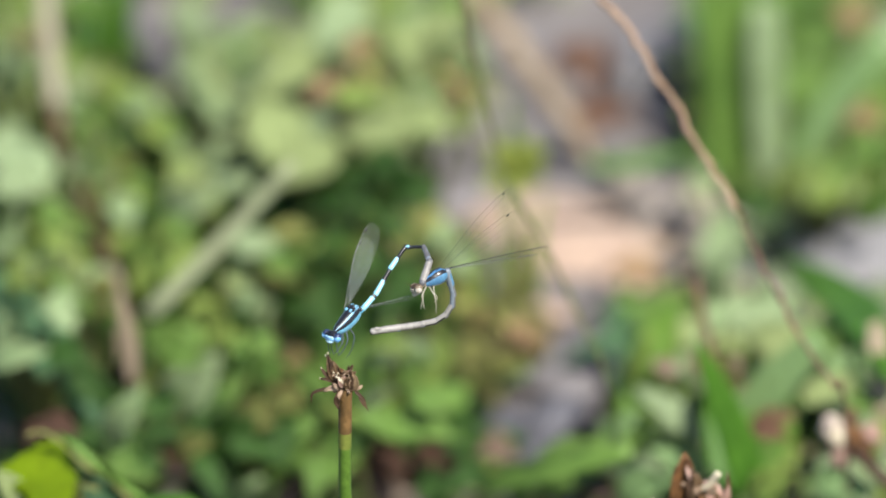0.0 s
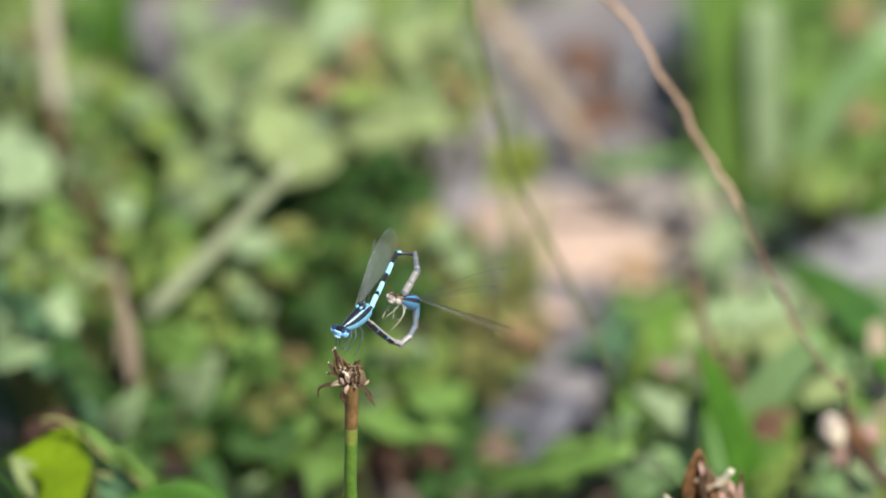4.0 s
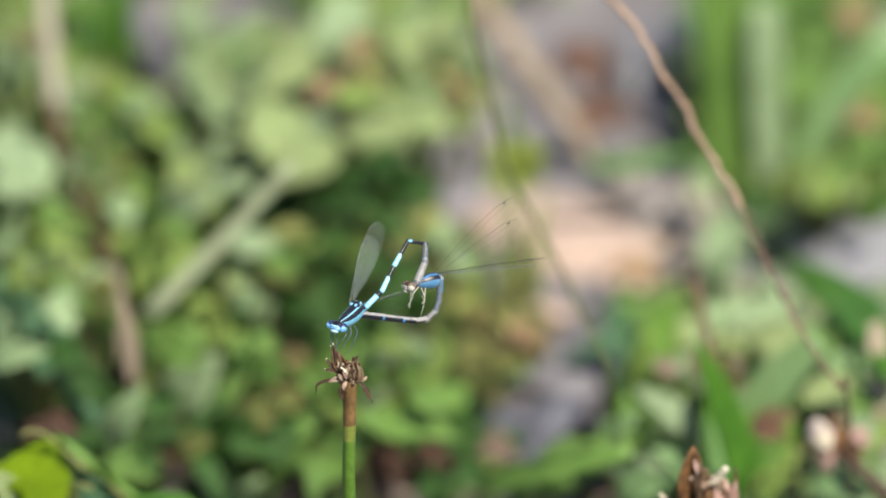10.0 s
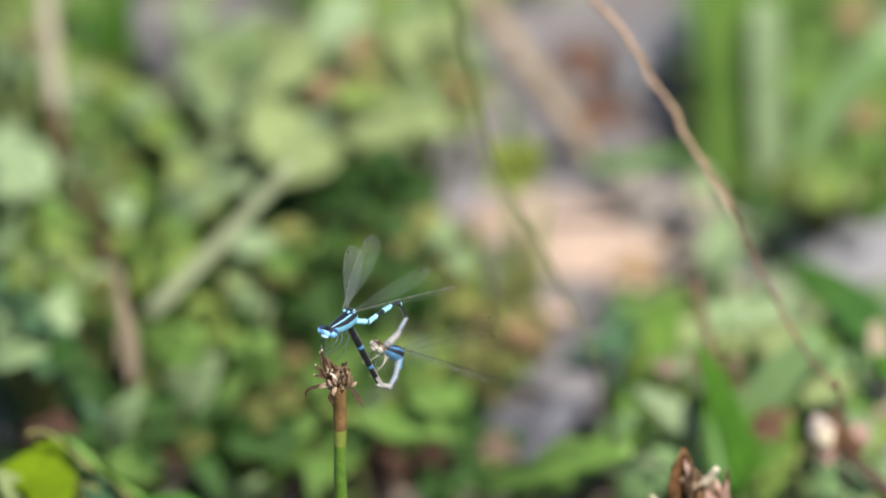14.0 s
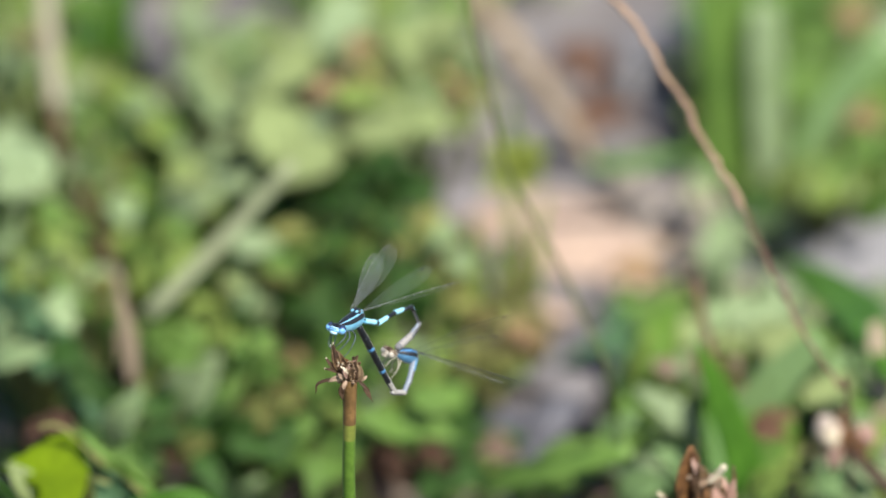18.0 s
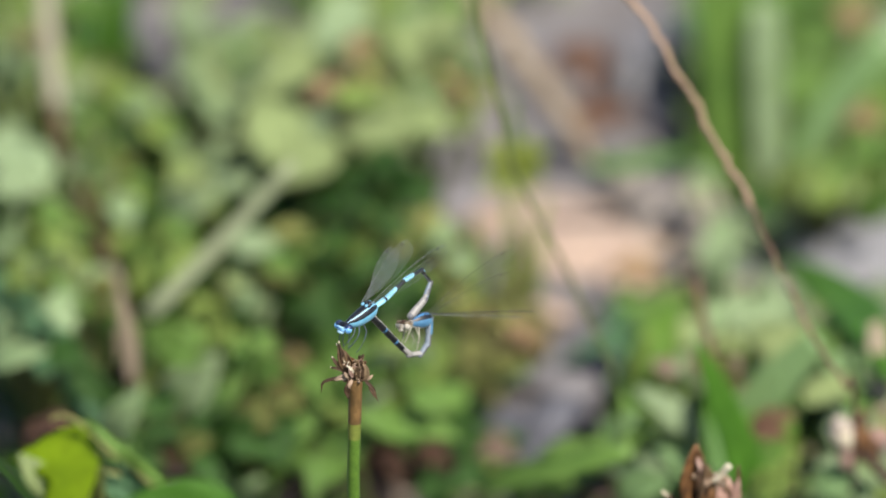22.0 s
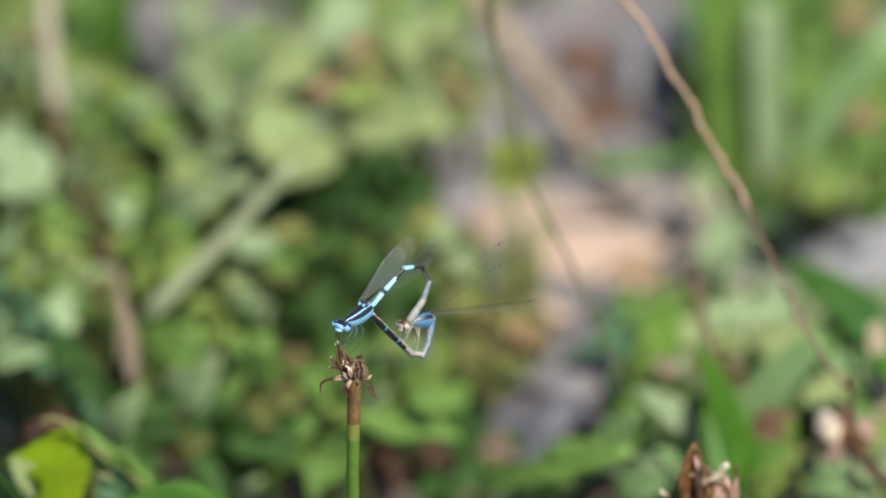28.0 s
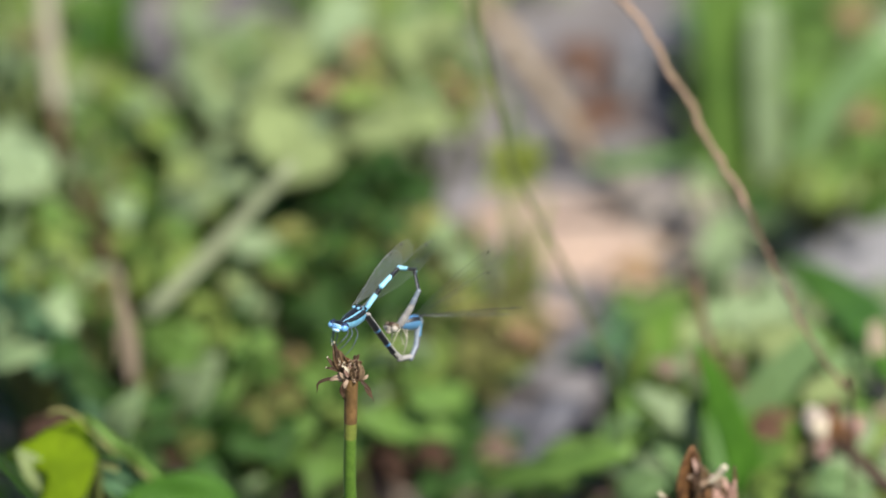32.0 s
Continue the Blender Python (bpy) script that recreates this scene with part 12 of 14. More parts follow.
    walk(FEMALE_SEGMENTS[0], rows_of([(0,-3.44,0,0,115.2,72.1,-84.5), (0.5,-3.33,0,0,108.6,59.6,-97.6), (1,-4,0,0,127.7,72.5,-62.5), (1.5,-3.39,0,0,132.1,61.7,-75.1), (2,-3.91,0,0,141.9,73.9,-48.7), (2.5,-3.83,0,0,119.9,76.6,-68.9), (3,-4.02,0,0,158.7,76.9,-31), (3.5,-2.59,0,0,39.2,56.8,178.5), (5.5,-3.11,0,0,100.3,62.1,-111.5), (6,-3.39,0,0,113.6,70.4,-88.6), (6.5,-3.22,0,0,98.3,64,-108.9), (7,-3.13,0,0,76.5,74.1,-131.3), (7.5,-3.4,0,0,109.8,66.1,-92.6), (8,-3.02,0,0,94.9,53.1,-119), (8.5,-3.06,0,0,91.7,72.5,-119.8), (9,-2.98,0,0,82.1,69.9,-130.9), (9.5,-3.05,0,0,89.4,71,-122.1), (10,-3.24,0,0,111.6,65.2,-97.4), (10.5,-2.94,0,0,-46.8,44.9,92.9), (11,-2.81,0,0,-58.7,48,77.3), (11.5,-2.83,0,0,-49.1,42.9,85.9), (12,-2.84,0,0,-49.2,45.1,87), (12.5,-2.83,0,0,-77.2,52.7,62), (13,-2.85,0,0,-75.8,51.5,64), (13.5,-2.79,0,0,-73.5,49.8,63.7), (14,-2.74,0,0,-58.8,46.3,74.1), (14.5,-2.73,0,0,-62.2,49.5,71.4), (16.5,-2.87,0,0,-57.4,47.8,80.8), (17,-2.68,0,0,-58.1,49,72.7), (17.5,-2.7,0,0,-67.8,52.6,65.5), (18,-2.88,0,0,-77.9,50.8,63.2), (18.5,-2.95,0,0,-91.2,53.2,54), (19,-2.9,0,0,-77.4,52.6,64.5), (19.5,-2.65,0,0,-56.3,49.9,73.2), (20,-3.17,0,0,-87,57.4,64.7), (20.5,-2.51,0,0,-78.5,74.7,48.7), (21,-3.3,0,0,179.4,82.3,-25.8), (21.5,-2.81,0,0,-100.7,80.9,39.3), (22,-2.87,0,0,161.5,82.4,-57.7), (22.5,-3.13,0,0,142.7,71.7,-70.8), (23,-2.82,0,0,-122.9,82,17), (23.5,-3.11,0,0,-171.1,78,-23.1), (24,-3.03,0,0,172.9,70.9,-43.5), (24.5,-2.96,0,0,-131.3,76,13.3), (25,-3.01,0,0,151.8,75.9,-64.2), (25.5,-3.23,0,0,172.9,72.2,-36.8), (27.5,-3,0,0,174,77.4,-41.8), (28,-3.01,0,0,-152.5,77.8,-7), (28.5,-3.12,0,0,-147.1,73.1,2.1), (29,-3.28,0,0,171.6,68.4,-37.9), (29.5,-2.88,0,0,-86.5,47.7,55.5), (30,-3.19,0,0,-125.2,66.2,27), (30.5,-3.1,0,0,-119,64.2,30.9), (31,-3.01,0,0,-112,60.3,35.7), (31.5,-2.99,0,0,-119.5,68.8,26.7), (32,-2.98,0,0,-131.1,74.9,13.9)]))
    walk(FEMALE_SEGMENTS[1], rows_of([(0,-3.35,-0.86,-2.68,119.5,73.3,-80.3), (0.5,-3.51,-1.41,-2.43,109.8,61.3,-96.3), (1,-3.61,-0.75,-2.69,144.8,68.9,-47.7), (1.5,-3.05,-1.29,-2.48,134.1,63.5,-72.6), (2,-3.39,-0.59,-2.71,149.9,73.6,-41.1), (2.5,-3.6,-0.61,-2.74,134.2,76,-55.6), (3,-3.48,-0.33,-2.75,167.9,72.4,-23.2), (3.5,-4.13,0.04,-2.36,31.5,63.5,168.3), (5.5,-3.59,-1.23,-2.49,108.1,64.9,-104.6), (6,-3.37,-0.95,-2.66,125.7,70.2,-77.7), (6.5,-3.62,-1.17,-2.54,100.4,65.8,-107), (7,-3.64,-0.58,-2.71,74,77.3,-133.9), (7.5,-3.45,-1.14,-2.58,111.6,67.5,-90.9), (8,-3.84,-1.48,-2.26,94.9,55.4,-118.8), (8.5,-3.48,-0.74,-2.69,94.4,75.9,-117.3), (9,-3.61,-0.73,-2.65,79.4,73.3,-133.6), (9.5,-3.54,-0.78,-2.67,89.1,74.7,-122.3), (10,-3.39,-1.17,-2.56,114.5,67.8,-94.3), (10.5,-3.06,2.3,-2.29,-56.2,49.2,84.7), (11,-2.33,2.11,-2.4,-65.4,49.9,71.4), (11.5,-2.67,2.3,-2.14,-52.3,44.4,83.2), (12,-2.72,2.2,-2.21,-56.7,48.4,80.5), (12.5,-2.02,1.52,-2.25,-82.4,53.1,57.4), (13,-2.07,1.61,-2.26,-78.2,51.8,61.9), (13.5,-1.96,1.68,-2.21,-75.7,50,61.8), (14,-2.2,1.89,-2.06,-63.6,47.7,70.1), (14.5,-2.12,1.82,-2.25,-67.6,50.8,66.8), (16.5,-2.54,2.04,-2.28,-63.9,49.8,75.1), (17,-2.09,1.9,-2.29,-69.9,52,62.5), (17.5,-1.9,1.76,-2.54,-72.4,53.4,61.4), (18,-1.98,1.79,-2.46,-80.8,51,60.6), (18.5,-1.92,1.42,-2.34,-93.5,53.1,51.8), (19,-2.09,1.69,-2.45,-80.7,52.9,61.6), (19.5,-2.06,1.94,-2.41,-67,52.9,63.9), (20,-2.46,1.51,-2.62,-102.9,56.5,49.6), (20.5,-2.02,0.56,-2.72,-84.8,71.5,42.4), (21,-2.96,-0.16,-2.8,-162.6,78.7,-8.2), (21.5,-2.47,0.28,-2.79,-104,76.2,36.1), (22,-2.67,-0.32,-2.8,-158.2,79.5,-17.3), (22.5,-2.84,-0.84,-2.68,156.9,72.9,-56.3), (23,-2.44,0.11,-2.79,-116.8,76.3,23.2), (23.5,-2.57,-0.23,-2.76,-151.5,75.7,-3), (24,-2.36,-0.64,-2.67,-170.2,70,-25.7), (24.5,-2.3,0.16,-2.74,-123.2,72.6,21.6), (25,-2.71,-0.62,-2.74,-177.4,75.9,-32.9), (25.5,-2.54,-0.52,-2.69,-171.7,71.5,-20.7), (27.5,-2.54,-0.41,-2.75,-156,75.6,-11.1), (28,-2.42,-0.07,-2.76,-138.4,74.1,7.6), (28.5,-2.3,0.03,-2.7,-137.5,70.1,12.1), (29,-2.46,-0.64,-2.62,-175.2,68.2,-23.8), (29.5,-1.77,1.61,-2.15,-87.4,47.7,54.7), (30,-2.17,0.52,-2.58,-123.8,63.7,28.8), (30.5,-2.05,0.63,-2.54,-117.6,62.1,32.6), (31,-1.88,0.82,-2.45,-110.8,58.7,37.1), (31.5,-2.08,0.46,-2.63,-116.2,65.8,30.3), (32,-2.26,0.18,-2.72,-122.9,70.9,22.5)]))
    walk(FEMALE_SEGMENTS[2], rows_of([(0,-3.22,-1.66,-5.39,159.2,62.4,-46.5), (0.5,-3.66,-2.76,-4.91,136,58.9,-75.2), (1,-2.93,-1.5,-5.31,178.3,38.3,-27.2), (1.5,-2.67,-2.49,-5.01,156.4,57.6,-53.9), (2,-2.79,-1.11,-5.41,177.7,50,-21.4), (2.5,-3.21,-1.17,-5.47,175.5,50.2,-24.2), (3,-2.7,-0.66,-5.43,-177.1,44.1,-16.8), (3.5,-5.36,0.29,-4.88,-98.6,86.4,32.7), (5.5,-3.89,-2.38,-5.05,146.2,64.1,-70.6), (6,-3.16,-1.88,-5.31,163.2,56.1,-47.3), (6.5,-3.96,-2.28,-5.11,133.9,63.8,-78.6), (7,-4.07,-1.03,-5.46,157.9,76.1,-54.2), (7.5,-3.47,-2.22,-5.18,143,62.4,-64.6), (8,-4.61,-2.89,-4.58,113.6,58.5,-104.2), (8.5,-3.8,-1.35,-5.42,156.8,73.6,-58.4), (9,-4.17,-1.32,-5.35,126.5,79.1,-89.1), (9.5,-3.93,-1.41,-5.39,149.8,76,-64.7), (10,-3.47,-2.24,-5.17,148.8,65.3,-63.5), (10.5,-2.86,4.41,-4.75,-83,53.1,60.3), (11,-1.67,4.07,-4.86,-86.7,52.7,52.6), (11.5,-2.4,4.52,-4.33,-59.2,46.9,77.3), (12,-2.38,4.24,-4.54,-70.8,51.6,67.9), (12.5,-1.11,2.95,-4.51,-117.5,49.4,26.2), (13,-1.22,3.18,-4.52,-107.4,50.7,35.9), (13.5,-1.08,3.32,-4.44,-93.2,50.9,46.5), (14,-1.55,3.7,-4.17,-85.2,51.1,51.5), (14.5,-1.38,3.54,-4.55,-89.3,53.2,47.6), (16.5,-2.03,3.95,-4.63,-73.6,51.5,66.5), (17,-1.22,3.55,-4.68,-88.9,53.4,45.7), (17.5,-0.99,3.43,-5.1,-87.4,54.7,48), (18,-1,3.53,-4.92,-94.5,51.3,48.5), (18.5,-0.84,2.8,-4.68,-119.1,48.6,29), (19,-1.21,3.32,-4.91,-103.5,52.4,41), (19.5,-1.22,3.65,-4.91,-86.1,54.7,46.9), (20,-1.36,2.81,-5.19,-126.1,50.6,27.9), (20.5,-1.36,1.16,-5.4,-118.2,62.6,10.7), (21,-2.41,-0.24,-5.56,-158.1,62.1,-5), (21.5,-1.92,0.68,-5.52,-141.8,56,-0.5), (22,-2.18,-0.47,-5.56,-157.5,49.1,-16), (22.5,-2.38,-1.53,-5.37,-174.1,53.5,-29.9), (23,-1.82,0.38,-5.53,-138.3,57.4,3.1), (23.5,-1.88,-0.27,-5.49,-149.9,57.5,-1.1), (24,-1.49,-1.05,-5.31,-158.1,50.7,-12.4), (24.5,-1.51,0.47,-5.43,-136.3,58.5,9.5), (25,-2.14,-0.99,-5.46,-157.1,51,-11.7), (25.5,-1.71,-0.83,-5.36,-159.9,52.8,-9.1), (27.5,-1.86,-0.54,-5.48,-147.3,54.5,-0.8), (28,-1.65,0.03,-5.47,-146.1,55.2,0.7), (28.5,-1.37,0.23,-5.35,-146.4,51.9,4.2), (29,-1.5,-1.06,-5.24,-161.5,51.4,-9.8), (29.5,-0.65,3.2,-4.29,-107.8,45.8,37.5), (30,-1.07,1.12,-5.11,-142.6,47.7,11.3), (30.5,-0.94,1.34,-5.03,-135.4,49.7,16.4), (31,-0.71,1.7,-4.86,-125,51,24.4), (31.5,-1.08,1.04,-5.2,-133.4,52.5,14.9), (32,-1.41,0.53,-5.39,-138.9,53.4,8.2)]))
    walk(FEMALE_SEGMENTS[3], rows_of([(0,-2.33,-2.6,-7.84,-178.5,37.3,-32), (0.5,-3.29,-4.16,-7.31,171.3,40.2,-49.7), (1,-0.99,-2.49,-7.03,-173.2,22.8,-23.4), (1.5,-1.79,-3.71,-7.38,-176.9,28.6,-37.1), (2,-1.16,-1.75,-7.5,-170,18.2,-17.7), (2.5,-1.61,-1.89,-7.58,-172.5,26.1,-18.7), (3,-0.79,-1.24,-7.36,-172,28.3,-15.9), (3.5,-5.21,0.39,-7.64,-132.6,52.2,2.4), (5.5,-3.48,-3.54,-7.58,-177.1,47.9,-35.7), (6,-2.1,-3.03,-7.64,-178.8,34.2,-36.2), (6.5,-3.71,-3.49,-7.62,165.8,52.4,-52), (7,-3.68,-1.56,-8.14,-170.3,39.2,-27.1), (7.5,-2.91,-3.39,-7.66,176.7,36,-42.7), (8,-4.97,-4.31,-6.97,150.2,57.1,-72.3), (8.5,-3.38,-2.02,-8.1,-170.4,51.3,-27.4), (9,-4.16,-1.85,-8.1,-172,49.7,-31.8), (9.5,-3.65,-2.01,-8.09,-169.7,44.7,-27.4), (10,-2.95,-3.28,-7.71,-177.2,40.8,-34.8), (10.5,-1.95,6.01,-7.19,-174.1,-9.9,-11.1), (11,-0.49,5.62,-7.42,-170.2,-1,-7), (11.5,-1.94,6.61,-6.61,-171.6,-3.3,-7.5), (12,-1.67,6,-6.93,-175.3,-10.2,-11.7), (12.5,0.54,3.76,-6.65,-157.8,18.3,-3.6), (13,0.24,4.25,-6.73,-148.8,27.7,3.2), (13.5,0.17,4.65,-6.69,-157.8,13.8,0.8), (14,-0.44,5.1,-6.38,-158.2,14.3,-1.8), (14.5,-0.18,4.85,-6.91,-161.7,11.3,-4.9), (16.5,-1.28,5.69,-7,-174.8,-9.6,-9.5), (17,0.02,4.83,-7.07,-178.3,-12.1,-15.7), (17.5,0.24,4.8,-7.7,-178.1,-11.8,-13.2), (18,0.31,5.01,-7.4,-160.6,9.3,2.7), (18.5,0.85,3.73,-6.86,-161.5,11.3,-1.4), (19,0.21,4.55,-7.35,-162.8,9,-2), (19.5,0,4.95,-7.44,177.3,-19.5,-18), (20,0.38,3.73,-7.58,-162,12.4,-1.3), (20.5,-0.09,1.4,-7.89,-163.5,15.8,-18.7), (21,-1.1,-0.36,-8.04,-166.6,9.3,-13.8), (21.5,-0.38,0.67,-7.82,-168,5.5,-14.5), (22,-0.44,-0.97,-7.65,-171.1,-2.3,-15.2), (22.5,-0.96,-2.35,-7.59,-167.2,16.3,-20.9), (23,-0.32,0.46,-7.88,-175.2,-9.5,-12.3), (23.5,-0.38,-0.29,-7.84,-166.2,6.8,-9.4), (24,0.22,-1.43,-7.45,-166.4,7.2,-11), (24.5,-0.08,0.71,-7.79,-167.9,3.2,-10.4), (25,-0.43,-1.35,-7.62,-168.1,1.6,-8.2), (25.5,-0.05,-1.1,-7.56,-166.7,4.8,-9.9), (27.5,-0.25,-0.57,-7.73,-165.8,5.5,-5.1), (28,-0.06,0.05,-7.75,-173.6,-11.2,-11.8), (28.5,0.33,0.36,-7.52,-169.7,-3.7,-8.1), (29,0.2,-1.35,-7.4,-166.3,5.4,-8.6), (29.5,0.94,4.42,-6.35,-150.5,20.5,7.4), (30,0.75,1.48,-7.15,-163.8,9.2,-2.9), (30.5,0.78,1.85,-7.14,-161.4,13.7,-1.9), (31,0.89,2.43,-7.03,-157.6,18.7,0.1), (31.5,0.55,1.47,-7.39,-163.6,10.1,-4.9), (32,0.21,0.76,-7.59,-167.9,2.3,-7.7)]))
    walk(FEMALE_SEGMENTS[4], rows_of([(0,-0.44,-3.78,-9.54,-169.2,11.7,-27.8), (0.5,-1.91,-5.78,-9.11,-171.6,14.5,-37.7), (1,1.4,-3.53,-8.12,-169.8,16.2,-19.4), (1.5,0.18,-5.2,-8.72,-170,16.6,-27.3), (2,1.39,-2.57,-8.38,-167.7,13,-12.4), (2.5,0.79,-2.7,-8.82,-169.3,21.3,-13.3), (3,1.6,-1.92,-8.69,-170.2,24.1,-13.9), (3.5,-3.52,0.46,-9.82,-170.8,0.4,-6.8), (5.5,-1.98,-4.62,-9.62,-167.9,7.1,-19), (6,-0.25,-4.39,-9.2,-167.9,3.8,-32.6), (6.5,-2.66,-4.83,-9.83,-171.1,11.5,-39.4), (7,-1.77,-2.54,-9.89,-168.9,0.3,-20.5), (7.5,-1.27,-4.91,-9.29,-169.4,8.2,-36.8), (8,-4.51,-5.76,-9.33,-174.3,26.2,-40.6), (8.5,-1.84,-2.82,-10.27,-168.1,7.9,-20.6), (9,-2.64,-2.79,-10.21,-168.2,9.2,-22.1), (9.5,-1.9,-2.92,-10.03,-168.4,4.5,-18.4), (10,-1.23,-4.47,-9.51,-168.4,1.9,-23.6), (10.5,1.13,5.41,-6.65,-178.7,-20.1,-12.3), (11,2.32,5.27,-7.37,173.1,-30.3,-12.1), (11.5,0.91,6.23,-6.45,178.4,-21.1,-11.5), (12,1.21,5.4,-6.41,177.8,-24.1,-13.4), (12.5,3.05,3.6,-7.49,174.2,-29.3,-12.1), (13,2.64,4.38,-7.99,174.5,-28.3,-10.4), (13.5,2.56,4.68,-7.27,170.3,-32.2,-9.8), (14,1.94,5.02,-6.99,173.5,-26.6,-12.2), (14.5,2.26,4.64,-7.4,171.5,-31.2,-14), (16.5,1.54,5.22,-6.52,176.8,-26,-11.7), (17,2.72,4.06,-6.47,172.6,-28.6,-16.6), (17.5,2.91,4.18,-7.13,168.7,-36.2,-15.5), (18,2.85,5.13,-7.81,168.7,-37.4,-7.5), (18.5,3.45,3.67,-7.39,171.2,-37.6,-8.1), (19,2.84,4.46,-7.76,172.2,-34.9,-10), (19.5,2.67,4.08,-6.44,169.1,-34.4,-17.8), (20,3.21,3.66,-8.21,-178.7,-28.6,-9.6), (20.5,2.11,0.66,-8.55,158.7,-39,-15), (21,1.42,-0.98,-8.46,-174.4,-25,-10.4), (21.5,2.16,0.01,-8.07,163,-41.1,-5.8), (22,2.13,-1.67,-7.54,160.5,-41.6,-0.6), (22.5,1.5,-3.28,-8.36,-178,-28.8,-12.9), (23,2.1,-0.07,-7.47,157.9,-42.3,-0.2), (23.5,2.21,-0.72,-8.15,174.3,-33.2,-2.7), (24,2.85,-1.94,-7.79,166.9,-39,0.2), (24.5,2.45,0.24,-7.94,166.5,-40.9,-3.7), (25,2.2,-1.72,-7.69,160.5,-40.2,6.8), (25.5,2.55,-1.55,-7.79,172.1,-41.8,-0.7), (27.5,2.38,-0.8,-7.99,157.2,-42,8.6), (28,2.42,-0.47,-7.25,164.7,-42.6,-0.5), (28.5,2.95,-0.02,-7.34,167,-43.1,0.9), (29,2.82,-1.75,-7.65,170.2,-44.7,1.7), (29.5,3.41,4.74,-7.28,160.7,-41.9,-0.4), (30,3.42,1.35,-7.59,172.7,-39,-1.7), (30.5,3.44,1.76,-7.79,172.1,-35.8,-1.9), (31,3.51,2.43,-7.91,173.8,-29.8,-2.6), (31.5,3.21,1.25,-7.87,166.3,-38.7,-0.2), (32,2.87,0.4,-7.7,161.2,-42.8,2.4)]))
    walk(FEMALE_SEGMENTS[5], rows_of([(0,1.99,-5.05,-10.11,157.2,-8.4,-24.4), (0.5,0.23,-7.44,-9.81,155.4,0.5,-25.6), (1,3.95,-4.43,-8.91,156.2,9.1,-15.3), (1.5,2.58,-6.43,-9.53,156.5,14,-14.7), (2,4.07,-3.15,-9.01,157,16,-4.4), (2.5,3.34,-3.31,-9.84,156.3,22.1,-6), (3,4.1,-2.53,-9.85,154.5,22.8,-11.3), (3.5,-0.8,0.13,-9.84,-159.8,-13.5,1.1), (5.5,0.62,-5.52,-9.97,161.4,-5.2,-2.9), (6,2.1,-5.89,-9.39,162.7,-7.6,-26.7), (6.5,-0.59,-6.53,-10.38,161.7,-14.1,-31.8), (7,0.82,-3.51,-9.9,-158.9,-17.6,-10.6), (7.5,0.96,-6.57,-9.69,-175.1,-2.3,-30.3), (8,-2.65,-7.35,-10.53,-179.2,-6,-21.4), (8.5,0.7,-3.78,-10.64,-163.5,-13.3,-10.9), (9,-0.11,-3.82,-10.66,-163.9,-11.8,-11.5), (9.5,0.72,-3.79,-10.25,-164.8,-14.2,-7.3), (10,1.31,-5.58,-9.61,-161,-13.2,-9.9), (10.5,4.11,4.76,-5.53,-125.9,-21.6,-12.3), (11,5.04,4.69,-5.74,-135.4,-32.3,-11.8), (11.5,3.78,5.65,-5.32,-129.8,-22.4,-11.4), (12,3.98,4.74,-5.13,-129.9,-25.5,-13.2), (12.5,5.45,3.08,-6.11,-136.2,-34.6,-11.4), (13,5.1,3.93,-6.64,-138.1,-36.7,-9.3), (13.5,4.98,4.26,-5.73,-139.4,-34.7,-9.2), (14,4.43,4.48,-5.72,-136.2,-29.1,-11.8), (14.5,4.72,4.03,-5.87,-137.6,-33.7,-13.4), (16.5,4.24,4.65,-5.17,-131.1,-27.4,-11.6), (17,5.28,3.3,-5.02,-135.7,-30.2,-16.3), (17.5,5.39,3.49,-5.24,-139.4,-37.7,-15.1), (18,5.35,4.8,-5.89,-140.6,-39.8,-6.8), (18.5,5.74,3.34,-5.6,-138.6,-41.9,-7.1), (19,5.33,4.02,-6,-136.6,-37.6,-9.4), (19.5,5.15,3.29,-4.67,-138.9,-35.7,-17.4), (20,5.9,3.21,-6.72,-164.6,-32.6,-9.6), (20.5,4.23,0.09,-6.77,-163.8,-39.7,-7.1), (21,3.93,-1.44,-7.27,-157.7,-28.7,-1.2), (21.5,4.27,-0.2,-6.22,-165.5,-42.4,4.5), (22,4.23,-1.69,-5.67,-171.3,-41.7,11.7), (22.5,3.86,-3.83,-7.02,-176.9,-39.2,1.8), (23,4.18,-0.07,-5.57,-167.5,-41.4,9.6), (23.5,4.56,-0.84,-6.61,-158.6,-35.8,8), (24,5.02,-1.93,-6.04,-174.6,-44.1,15), (24.5,4.57,0.1,-6.1,-167.4,-43.3,6.5), (25,4.34,-1.47,-5.87,-178.5,-40.1,19.2), (25.5,4.64,-1.58,-5.92,-165.6,-45.8,13.8), (27.5,4.44,-0.49,-6.11,175.8,-43.2,21.6), (28,4.49,-0.49,-5.34,-168.6,-42.4,10), (28.5,5,0.01,-5.43,-168.8,-46.2,12.6), (29,4.81,-1.69,-5.69,-171.3,-49.6,18.7), (29.5,5.55,4.72,-5.36,-169.3,-48.3,3), (30,5.58,1.28,-5.84,-163,-49,8.1), (30.5,5.67,1.68,-6.18,-167.7,-49.8,9), (31,5.88,2.32,-6.55,-171.5,-50.5,9), (31.5,5.37,1.24,-6.14,-176.8,-49.4,13.2), (32,4.92,0.49,-5.8,179.6,-48,16)]))
